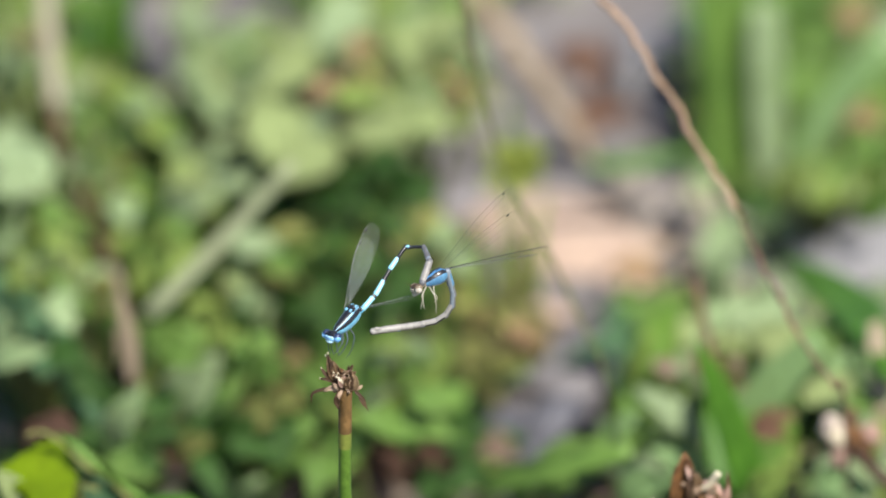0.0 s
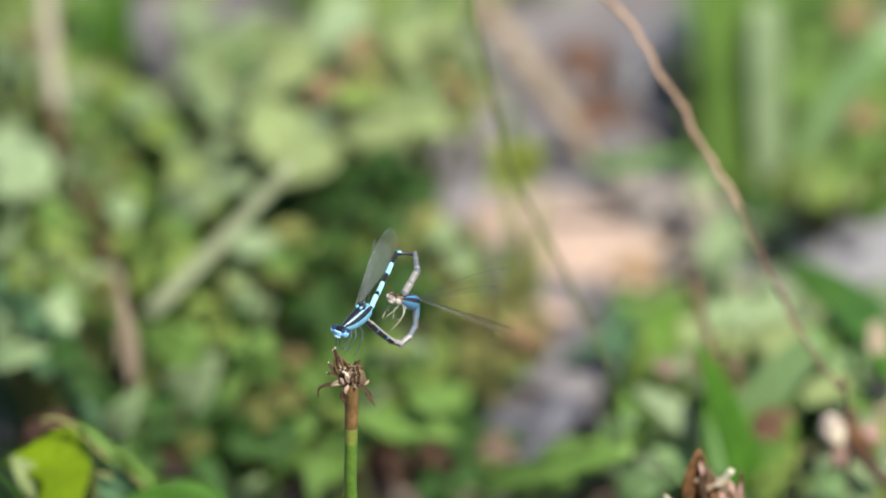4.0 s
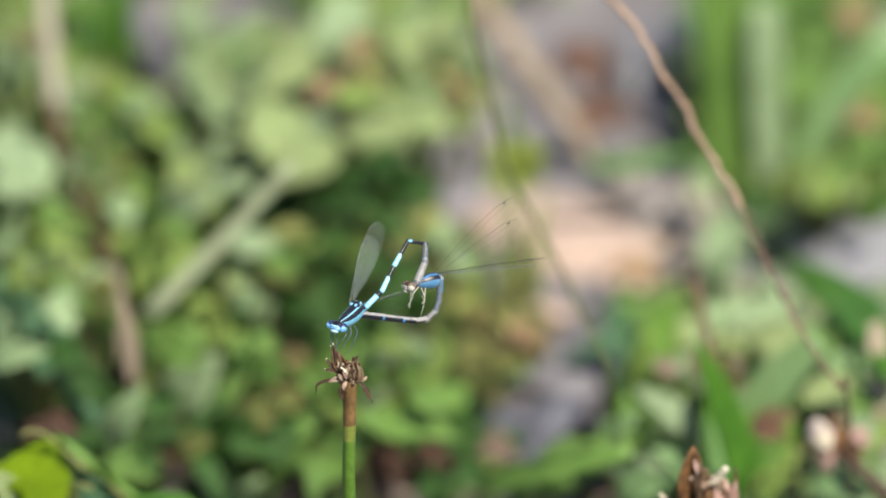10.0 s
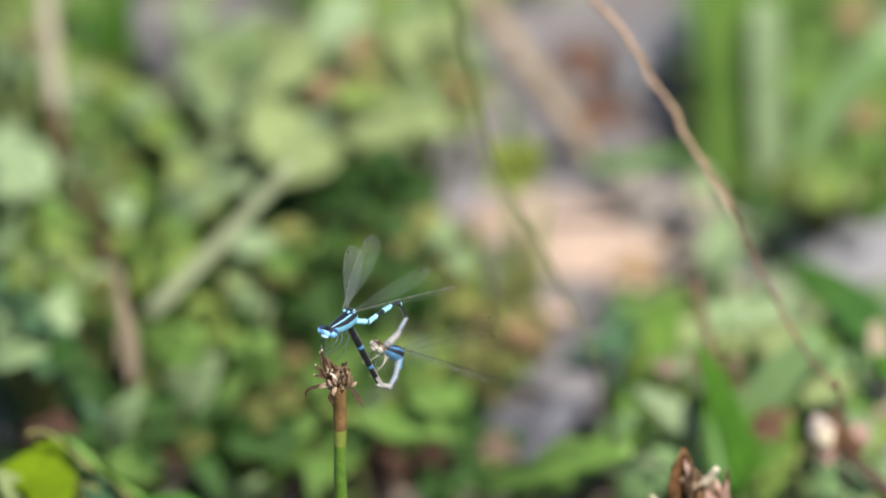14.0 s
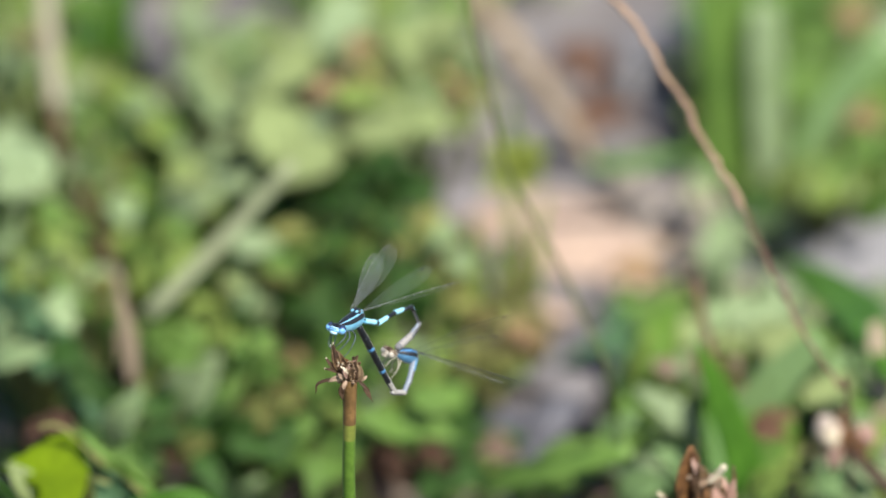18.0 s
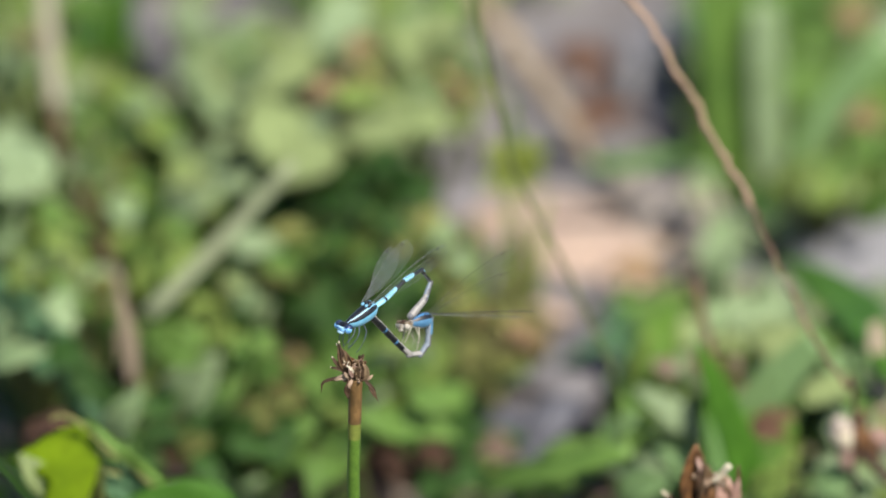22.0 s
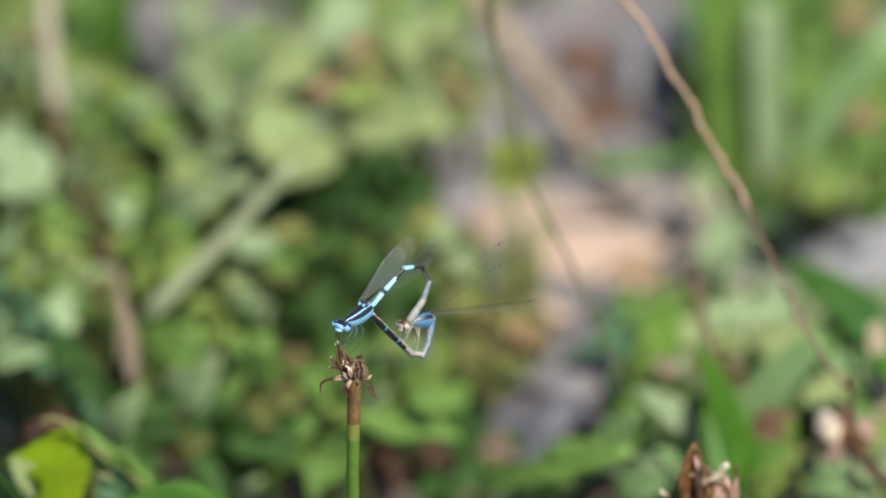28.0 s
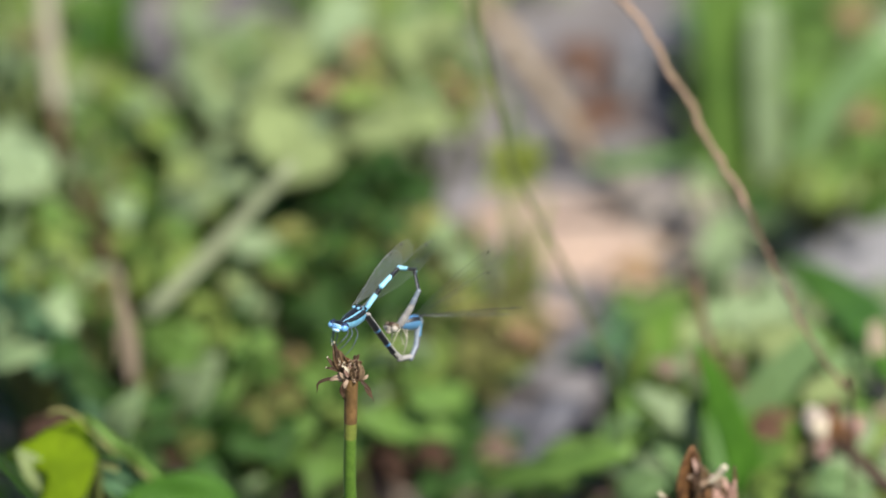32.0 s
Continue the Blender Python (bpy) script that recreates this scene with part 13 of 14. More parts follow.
    walk(FEMALE_SEGMENTS[6], rows_of([(0,4.52,-6.2,-9.69,136.4,-13.9,-17.6), (0.5,2.77,-8.65,-9.84,135.7,-4.7,-12.1), (1,6.64,-5.16,-9.35,137.3,5.5,-10.4), (1.5,5.22,-7.13,-10.21,140.1,10.5,-3.3), (2,6.78,-3.36,-9.79,139.5,15.1,2.3), (2.5,5.94,-3.58,-10.9,139.2,20.7,0.7), (3,6.65,-3.04,-10.94,136,20.2,-9), (3.5,1.94,0.19,-9.18,-149.3,-14.9,6.8), (5.5,3.42,-5.66,-9.71,143.9,-8.6,8.3), (6,4.6,-7.15,-9.01,142.2,-11.6,-19.2), (6.5,1.73,-7.97,-9.7,139.2,-20,-20.1), (7,3.46,-4,-9.05,-151.6,-20.9,-0.9), (7.5,3.39,-7.99,-9.57,176.1,-6.2,-21.9), (8,-0.06,-8.37,-10.24,170.4,-12.2,-3.7), (8.5,3.39,-4.29,-9.99,-159.2,-17,-1.2), (9,2.59,-4.37,-10.08,-159.8,-15.5,-1.4), (9.5,3.42,-4.13,-9.56,-161.2,-17.4,2.6), (10,4.01,-6.05,-8.96,-156.5,-16.7,2.2), (10.5,7.07,4.11,-4.33,-110.1,-22.2,-12.2), (11,7.71,4.13,-4.02,-119.6,-33.1,-11.6), (11.5,6.63,5.08,-4.12,-113.8,-23,-11.3), (12,6.73,4.1,-3.79,-114,-26.1,-13.2), (12.5,7.74,2.62,-4.5,-120.9,-36.1,-11), (13,7.38,3.55,-4.91,-122.9,-38.4,-8.9), (13.5,7.33,3.88,-4.08,-123.6,-35.6,-8.9), (14,6.87,3.98,-4.33,-120.4,-30.1,-11.6), (14.5,7.11,3.46,-4.22,-121.9,-34.6,-13.2), (16.5,6.92,4.11,-3.76,-115.2,-28,-11.5), (17,7.8,2.56,-3.49,-119.8,-30.8,-16.2), (17.5,7.83,2.83,-3.29,-123.6,-38.4,-14.8), (18,7.77,4.51,-3.86,-124.9,-40.6,-6.5), (18.5,7.9,3.07,-3.65,-123.4,-43.2,-6.7), (19,7.74,3.63,-4.11,-121,-38.6,-9.1), (19.5,7.59,2.52,-2.83,-123,-36.3,-17.2), (20,8.48,2.77,-5.05,-151.7,-34.2,-9.6), (20.5,6.38,-0.18,-4.97,-150.8,-38.5,-2), (21,6.4,-1.49,-5.92,-146.8,-29.6,6.6), (21.5,6.35,-0.04,-4.31,-153.6,-41.1,10.9), (22,6.29,-1.26,-3.79,-160.3,-39.7,18.6), (22.5,6.05,-3.76,-5.24,-174.1,-39.1,12.2), (23,6.27,0.28,-3.71,-155.3,-39.5,15.4), (23.5,6.82,-0.52,-4.96,-146.5,-35.3,15.1), (24,6.97,-1.41,-4.08,-164.5,-42.4,22.7), (24.5,6.61,0.34,-4.16,-155.1,-42.3,13), (25,6.37,-0.76,-4.06,-167.8,-38,25.9), (25.5,6.55,-1.11,-3.9,-156,-44.4,22.7), (27.5,6.35,0.27,-4.18,-173.3,-41,27.9), (28,6.54,-0.13,-3.44,-156.7,-40.8,16.8), (28.5,6.91,0.44,-3.39,-157.5,-45,19.7), (29,6.54,-1.1,-3.55,-162.6,-47.6,28), (29.5,7.47,4.82,-3.19,-151.6,-49.5,4), (30,7.42,1.54,-3.71,-151.4,-49.2,14.9), (30.5,7.47,1.97,-4.02,-156.1,-50.2,15.5), (31,7.65,2.6,-4.38,-160.2,-51.4,15.5), (31.5,7.15,1.66,-3.99,-165.8,-48.7,20.1), (32,6.73,1.01,-3.71,-169.5,-46.4,22.9)]))
    walk(FEMALE_SEGMENTS[7], rows_of([(0,7.13,-7.03,-9.02,134.9,-16.6,-11.3), (0.5,5.51,-9.24,-9.61,135.8,-7.6,-1.2), (1,9.4,-5.67,-9.62,137.6,3.3,-5.9), (1.5,7.99,-7.29,-10.72,142.5,7.4,5.1), (2,9.5,-3.25,-10.53,141.2,13.6,7.9), (2.5,8.58,-3.55,-11.9,141.2,19,6.1), (3,9.27,-3.46,-11.91,136.7,18.8,-7), (3.5,4.65,0.51,-8.46,-153.2,-14.8,10.1), (5.5,6.18,-5.26,-9.29,145.5,-9.8,14.9), (6,7.2,-8.06,-8.45,141,-13.9,-12.3), (6.5,4.22,-8.88,-8.73,136.5,-22.4,-10), (7,6.09,-4.04,-8.04,-156.1,-21.8,5.8), (7.5,5.99,-9.04,-9.27,175.2,-8.7,-14.2), (8,2.69,-8.55,-9.64,169.1,-13.8,6.5), (8.5,6.09,-4.35,-9.17,-162.9,-18,5.2), (9,5.3,-4.44,-9.32,-163.5,-16.5,5), (9.5,6.11,-4.01,-8.72,-165,-18.2,8.8), (10,6.71,-5.95,-8.15,-160.6,-17.7,10), (10.5,10.01,3.47,-3.1,-110.2,-22.4,-12.2), (11,10.36,3.59,-2.26,-119.9,-33.3,-11.5), (11.5,9.46,4.51,-2.89,-113.9,-23.1,-11.3), (12,9.46,3.46,-2.42,-114.1,-26.2,-13.1), (12.5,9.98,2.19,-2.83,-121.3,-36.7,-10.8), (13,9.62,3.21,-3.12,-123.4,-39,-8.7), (13.5,9.66,3.52,-2.39,-123.9,-35.9,-8.7), (14,9.29,3.48,-2.9,-120.7,-30.4,-11.4), (14.5,9.49,2.91,-2.54,-122.2,-35,-13), (16.5,9.58,3.57,-2.31,-115.3,-28.2,-11.4), (17,10.3,1.83,-1.93,-120,-31.1,-16.1), (17.5,10.25,2.19,-1.3,-123.8,-38.5,-14.7), (18,10.16,4.24,-1.79,-125.2,-40.9,-6.3), (18.5,10.02,2.82,-1.65,-123.7,-43.6,-6.5), (19,10.11,3.24,-2.19,-121.3,-39,-9), (19.5,10.02,1.77,-0.96,-123.2,-36.4,-17.1), (20,11.01,2.34,-3.31,-152,-34.7,-9.5), (20.5,8.59,-0.25,-3.21,-154.1,-37.2,1.2), (21,8.84,-1.21,-4.52,-151,-29.5,11.7), (21.5,8.43,0.36,-2.46,-157.8,-39.7,14.7), (22,8.35,-0.57,-1.99,-164.7,-37.9,22.2), (22.5,8.19,-3.3,-3.47,180,-37.8,18.3), (23,8.37,0.86,-1.92,-159.1,-37.8,18.8), (23.5,9.05,0.08,-3.33,-151.1,-34.3,19.5), (24,8.9,-0.6,-2.17,-169.9,-40.5,27), (24.5,8.64,0.8,-2.26,-159.6,-40.9,17.2), (25,8.37,0.21,-2.32,-172.2,-36.3,29.3), (25.5,8.41,-0.33,-1.93,-161.9,-42.6,27.9), (27.5,8.23,1.27,-2.33,-177.8,-39.1,31.2), (28,8.58,0.49,-1.6,-161.1,-39.3,20.8), (28.5,8.79,1.11,-1.4,-162.5,-43.4,24.2), (29,8.21,-0.21,-1.46,-168.9,-45.4,33.3), (29.5,9.35,4.95,-0.99,-152.2,-49.9,4.4), (30,9.2,2.02,-1.58,-156,-48.4,19.1), (30.5,9.21,2.45,-1.86,-160.8,-49.4,19.6), (31,9.34,3.07,-2.17,-164.7,-50.8,19.2), (31.5,8.9,2.3,-1.87,-170.5,-47.3,24), (32,8.52,1.77,-1.66,-174.1,-44.6,26.6)]))
    walk(FEMALE_SEGMENTS[8], rows_of([(0,9.78,-7.56,-8.21,133.9,-17.7,-6.7), (0.5,8.31,-9.3,-9.24,136.4,-8.8,5.5), (1,12.2,-5.96,-9.79,137.8,2.3,-2.5), (1.5,10.77,-7.03,-11.08,144.3,5.5,10.6), (2,12.21,-2.88,-11.19,142.4,12.5,11.6), (2.5,11.23,-3.27,-12.82,142.7,17.7,10), (3,11.92,-3.78,-12.82,137.2,18.1,-5.4), (3.5,7.33,0.99,-7.74,-154.7,-14.3,11.9), (5.5,8.86,-4.54,-8.81,146.9,-10,18.5), (6,9.88,-8.64,-7.77,140.3,-14.7,-7.5), (6.5,6.78,-9.33,-7.66,135.1,-22.9,-3.5), (7,8.7,-3.78,-7,-158.7,-21.6,9.8), (7.5,8.69,-9.72,-8.84,174.6,-9.9,-8.7), (8,5.41,-8.23,-8.97,168.9,-13.9,12.1), (8.5,8.76,-4.11,-8.29,-164.9,-17.9,9.2), (9,8,-4.2,-8.52,-165.4,-16.4,8.8), (9.5,8.76,-3.6,-7.84,-166.9,-18,12.5), (10,9.36,-5.49,-7.3,-163,-17.7,14.6), (10.5,12.95,2.84,-1.86,-110.1,-22.2,-12.2), (11,13,3.05,-0.49,-119.8,-33.2,-11.4), (11.5,12.3,3.94,-1.66,-113.9,-23,-11.2), (12,12.19,2.82,-1.04,-114.1,-26.1,-13.1), (12.5,12.21,1.76,-1.14,-121.3,-36.6,-10.8), (13,11.83,2.87,-1.31,-123.4,-38.9,-8.6), (13.5,11.99,3.16,-0.69,-123.8,-35.8,-8.7), (14,11.7,3,-1.46,-120.6,-30.3,-11.4), (14.5,11.85,2.36,-0.84,-122.1,-34.8,-13), (16.5,12.24,3.03,-0.86,-115.3,-28.1,-11.4), (17,12.8,1.11,-0.37,-120,-30.9,-16.1), (17.5,12.67,1.55,0.69,-123.8,-38.4,-14.7), (18,12.54,3.98,0.28,-125.2,-40.8,-6.3), (18.5,12.13,2.58,0.37,-123.7,-43.5,-6.5), (19,12.48,2.87,-0.25,-121.3,-38.9,-8.9), (19.5,12.44,1.02,0.91,-123.1,-36.3,-17.1), (20,13.53,1.92,-1.54,-152,-34.6,-9.5), (20.5,10.83,-0.21,-1.51,-155.7,-36.1,2.9), (21,11.24,-0.71,-3.13,-153.4,-29,14.8), (21.5,10.53,0.91,-0.66,-159.9,-38.4,16.7), (22,10.41,0.28,-0.26,-166.8,-36.5,24.1), (22.5,10.31,-2.6,-1.74,177.2,-36.5,21.5), (23,10.48,1.58,-0.19,-161.1,-36.5,20.6), (23.5,11.24,0.86,-1.74,-153.5,-33.3,21.9), (24,10.81,0.37,-0.34,-172.3,-39.1,29), (24.5,10.68,1.43,-0.42,-161.9,-39.8,19.3), (25,10.35,1.32,-0.65,-174.3,-35,31), (25.5,10.24,0.64,-0.01,-164.7,-41.2,30.5), (27.5,10.1,2.4,-0.55,-179.8,-37.7,32.8), (28,10.62,1.27,0.19,-163.4,-38.1,23), (28.5,10.66,1.95,0.54,-165,-42.1,26.4), (29,9.87,0.88,0.55,-171.7,-43.8,35.7), (29.5,11.21,5.1,1.23,-152.2,-49.8,4.4), (30,10.96,2.63,0.54,-158.6,-47.4,21.6), (30.5,10.94,3.07,0.28,-163.1,-48.3,21.7), (31,11.03,3.65,0.02,-166.7,-49.9,21), (31.5,10.65,3.08,0.2,-172.8,-46,25.9), (32,10.32,2.66,0.32,-176.3,-43.2,28.4)]))
    walk(FEMALE_SEGMENTS[9], rows_of([(0,12.45,-7.87,-7.35,133.7,-17.3,-4.1), (0.5,11.08,-9.03,-8.81,137.1,-8.8,8.8), (1,15.02,-6.08,-9.9,137.9,2.2,-0.5), (1.5,13.53,-6.52,-11.36,145.3,4.9,13.1), (2,14.91,-2.32,-11.8,143.1,11.8,13.5), (2.5,13.88,-2.8,-13.68,143.5,17.1,12), (3,14.59,-4.03,-13.7,137.5,18.2,-4.4), (3.5,10.01,1.55,-7.04,-154.2,-13.4,12.6), (5.5,11.5,-3.66,-8.32,148.4,-9.5,20.3), (6,12.58,-8.99,-7.05,140.1,-14.4,-4.8), (6.5,9.38,-9.49,-6.56,135,-22.2,-0.3), (7,11.28,-3.34,-5.96,-159.2,-20.8,11.5), (7.5,11.44,-10.14,-8.36,174.4,-9.9,-5.7), (8,8.08,-7.66,-8.3,169.6,-13.2,14.4), (8.5,11.41,-3.68,-7.43,-165.1,-17.1,10.9), (9,10.67,-3.79,-7.72,-165.6,-15.7,10.5), (9.5,11.38,-3.02,-6.96,-167.1,-17.3,14.1), (10,11.96,-4.81,-6.44,-163.5,-17.2,16.6), (10.5,15.89,2.2,-0.63,-109.9,-21.7,-12.1), (11,15.64,2.52,1.28,-119.5,-32.7,-11.5), (11.5,15.13,3.38,-0.43,-113.7,-22.6,-11.2), (12,14.92,2.19,0.34,-113.9,-25.6,-13), (12.5,14.45,1.34,0.55,-120.8,-35.9,-10.9), (13,14.05,2.53,0.5,-123,-38.2,-8.8), (13.5,14.31,2.8,1.01,-123.5,-35.3,-8.8), (14,14.11,2.51,-0.02,-120.3,-29.7,-11.4), (14.5,14.22,1.81,0.85,-121.8,-34.3,-13.1), (16.5,14.9,2.5,0.59,-115,-27.6,-11.4), (17,15.31,0.39,1.19,-119.7,-30.4,-16.1), (17.5,15.09,0.92,2.67,-123.5,-38,-14.8), (18,14.93,3.72,2.35,-124.9,-40.3,-6.4), (18.5,14.24,2.34,2.38,-123.3,-42.9,-6.6), (19,14.85,2.5,1.68,-121,-38.3,-9), (19.5,14.87,0.27,2.78,-122.8,-35.8,-17.2), (20,16.05,1.5,0.22,-151.6,-33.8,-9.5), (20.5,13.11,-0.09,0.16,-155.9,-35.1,3.4), (21,13.63,-0.08,-1.76,-154.1,-28.2,16.3), (21.5,12.65,1.55,1.1,-160.1,-37.4,17.3), (22,12.48,1.2,1.42,-166.9,-35.4,24.6), (22.5,12.42,-1.76,-0.06,176.7,-35.3,22.7), (23,12.6,2.37,1.49,-161.3,-35.6,21.1), (23.5,13.43,1.74,-0.19,-154,-32.4,22.9), (24,12.72,1.43,1.44,-172.5,-37.9,29.6), (24.5,12.73,2.15,1.39,-162.4,-38.8,20.1), (25,12.34,2.52,0.97,-174.4,-33.9,31.5), (25.5,12.07,1.72,1.84,-165.2,-40.1,31.3), (27.5,11.98,3.61,1.18,-179.9,-36.7,33.1), (28,12.67,2.13,1.93,-164,-37.1,23.8), (28.5,12.53,2.88,2.43,-165.5,-41.1,27.2), (29,11.52,2.07,2.5,-172.1,-42.6,36.4), (29.5,13.08,5.24,3.44,-151.6,-49.3,4.1), (30,12.74,3.33,2.61,-158.8,-46.3,22.2), (30.5,12.69,3.76,2.39,-163.1,-47.2,22.2), (31,12.72,4.3,2.17,-166.5,-48.9,21.2), (31.5,12.41,3.93,2.23,-172.8,-44.9,26.2), (32,12.13,3.64,2.25,-176.4,-42.1,28.7)]))
    walk(MALE_WINGS[0], rows_of([(0,0.2,-1.1,1.2,44.4,-14.9,-167), (0.5,0.2,-1.1,1.2,45.2,-14.4,-171.4), (1,0.2,-1.1,1.2,44.1,-24.2,-173.1), (1.5,0.2,-1.1,1.2,35,-21.7,-163.6), (2,0.2,-1.1,1.2,46.3,-14.3,-175.1), (2.5,0.2,-1.1,1.2,38.6,-16.9,-162.9), (3,0.2,-1.1,1.2,-13.4,6.9,-107.9), (3.5,0.2,-1.1,1.2,50,-9.7,-166.7), (5.5,0.2,-1.1,1.2,38.2,-21.5,-160.5), (6,0.2,-1.1,1.2,34.8,-26.6,-165), (6.5,0.2,-1.1,1.2,33.8,-28.9,-170.5), (7,0.2,-1.1,1.2,43.7,-33.8,179.7), (7.5,0.2,-1.1,1.2,39.1,-24,-173.3), (8,0.2,-1.1,1.2,34.3,-26.8,-169), (8.5,0.2,-1.1,1.2,40,-22.6,-169.4), (9,0.2,-1.1,1.2,41.8,-25.9,-178.9), (9.5,0.2,-1.1,1.2,43.2,-24.3,-174.4), (10,0.2,-1.1,1.2,39.5,-24.2,-169.4), (10.5,0.2,-1.1,1.2,47.9,-14.8,-173.3), (11,0.2,-1.1,1.2,44.8,-13,-163.5), (11.5,0.2,-1.1,1.2,40.9,-19.8,-163.3), (12,0.2,-1.1,1.2,44.3,-16.3,-164.1), (12.5,0.2,-1.1,1.2,45.6,-16,-162.7), (13,0.2,-1.1,1.2,42.9,-19.9,-164.3), (13.5,0.2,-1.1,1.2,45.1,-20.4,-168.1), (14,0.2,-1.1,1.2,42.5,-19.4,-165.2), (14.5,0.2,-1.1,1.2,46.1,-18.9,-168.5), (16.5,0.2,-1.1,1.2,48.5,-16.7,-171.8), (17,0.2,-1.1,1.2,52.8,-17.1,-179.5), (17.5,0.2,-1.1,1.2,53.8,-9.9,-170.6), (18,0.2,-1.1,1.2,49,-17.8,-172.4), (18.5,0.2,-1.1,1.2,56.6,-8.3,-177), (19,0.2,-1.1,1.2,55.2,-13.7,-171.1), (19.5,0.2,-1.1,1.2,51.4,-21.8,-175.8), (20,0.2,-1.1,1.2,53.7,-15.8,-175.3), (20.5,0.2,-1.1,1.2,37.8,-36.7,-164), (21,0.2,-1.1,1.2,47.8,-16.8,-159.6), (21.5,0.2,-1.1,1.2,50,-11.5,-158.4), (22,0.2,-1.1,1.2,57.7,-2.1,-165.8), (22.5,0.2,-1.1,1.2,49.9,-20.8,179.7), (23,0.2,-1.1,1.2,51.7,-11.5,-164.3), (23.5,0.2,-1.1,1.2,55.1,-11.6,-168.9), (24,0.2,-1.1,1.2,55.4,-11.8,-173.5), (24.5,0.2,-1.1,1.2,55.6,-8,-175.8), (25,0.2,-1.1,1.2,55.3,-10.9,-174.3), (25.5,0.2,-1.1,1.2,55.3,-13,176.3), (27.5,0.2,-1.1,1.2,55.5,-14.7,178.2), (28,0.2,-1.1,1.2,56,-12.6,-177.9), (28.5,0.2,-1.1,1.2,55.5,-2.4,178.7), (29,0.2,-1.1,1.2,56.5,-0.4,-171.9), (29.5,0.2,-1.1,1.2,57.8,-1.4,-172.3), (30,0.2,-1.1,1.2,55.5,-9.3,176.6), (30.5,0.2,-1.1,1.2,55,-7.2,176.8), (31,0.2,-1.1,1.2,54.6,-5.1,176.9), (31.5,0.2,-1.1,1.2,54.9,-14.7,173.4), (32,0.2,-1.1,1.2,56.4,-23.1,170.5)]))
    walk(MALE_WINGS[1], rows_of([(0,-1.3,-1,0.9,33.3,-12.6,-160.9), (0.5,-1.3,-1,0.9,34.3,-12,-165.5), (1,-1.3,-1,0.9,32.4,-21.9,-166.8), (1.5,-1.3,-1,0.9,23,-19.1,-157.7), (2,-1.3,-1,0.9,35.5,-11.9,-169.4), (2.5,-1.3,-1,0.9,26.9,-14.4,-156.9), (3,-1.3,-1,0.9,-32.2,9.8,-102.3), (3.5,-1.3,-1,0.9,38.6,-8.1,-160.9), (5.5,-1.3,-1,0.9,25.8,-19.4,-154.2), (6,-1.3,-1,0.9,22.4,-24.2,-159.1), (6.5,-1.3,-1,0.9,21.5,-26.5,-165), (7,-1.3,-1,0.9,31.2,-31.6,-173.8), (7.5,-1.3,-1,0.9,27.1,-21.8,-167.8), (8,-1.3,-1,0.9,22.2,-24.2,-163.3), (8.5,-1.3,-1,0.9,27.7,-20.6,-163.8), (9,-1.3,-1,0.9,29.9,-23.9,-173.5), (9.5,-1.3,-1,0.9,31,-22.5,-168.7), (10,-1.3,-1,0.9,26.9,-22.3,-163.8), (10.5,-1.3,-1,0.9,29.5,-15.6,-163.3), (11,-1.3,-1,0.9,26,-13.3,-152.9), (11.5,-1.3,-1,0.9,21.8,-19.8,-151.8), (12,-1.3,-1,0.9,20.6,-18.1,-147.8), (12.5,-1.3,-1,0.9,21.8,-18.1,-146.3), (13,-1.3,-1,0.9,17.9,-21.4,-147.7), (13.5,-1.3,-1,0.9,20,-22.5,-151.7), (14,-1.3,-1,0.9,18,-20.9,-148.5), (14.5,-1.3,-1,0.9,22.1,-21.3,-152), (16.5,-1.3,-1,0.9,25.1,-19.5,-156), (17,-1.3,-1,0.9,30.7,-21.3,-163.8), (17.5,-1.3,-1,0.9,30.9,-13.4,-156.2), (18,-1.3,-1,0.9,29.6,-18.9,-162.2), (18.5,-1.3,-1,0.9,39.7,-10.1,-167.6), (19,-1.3,-1,0.9,37.3,-15.7,-160.7), (19.5,-1.3,-1,0.9,31.9,-23.7,-165.2), (20,-1.3,-1,0.9,35.9,-17.7,-165), (20.5,-1.3,-1,0.9,14.9,-37.1,-150.3), (21,-1.3,-1,0.9,29.4,-18.1,-147.8), (21.5,-1.3,-1,0.9,31.8,-12.8,-147.3), (22,-1.3,-1,0.9,41.7,-3.9,-155.9), (22.5,-1.3,-1,0.9,32.4,-22.3,-169.5), (23,-1.3,-1,0.9,34,-13,-153.5), (23.5,-1.3,-1,0.9,43.1,-10.6,-163.1), (24,-1.3,-1,0.9,43.8,-10.6,-167.9), (24.5,-1.3,-1,0.9,44.2,-6.6,-170.6), (25,-1.3,-1,0.9,43.7,-9.7,-168.8), (25.5,-1.3,-1,0.9,44.2,-11.7,-178.8), (27.5,-1.3,-1,0.9,44.3,-13.5,-176.5), (28,-1.3,-1,0.9,44.8,-11.3,-172.4), (28.5,-1.3,-1,0.9,46,-0.3,-176.1), (29,-1.3,-1,0.9,45.8,1.3,-166.7), (29.5,-1.3,-1,0.9,47.6,0.1,-166.8), (30,-1.3,-1,0.9,45.3,-7.6,-178.1), (30.5,-1.3,-1,0.9,44.9,-5.4,-178.1), (31,-1.3,-1,0.9,44.6,-3.2,-178.2), (31.5,-1.3,-1,0.9,44.1,-13.3,178.4), (32,-1.3,-1,0.9,44.7,-22.3,175.8)]))
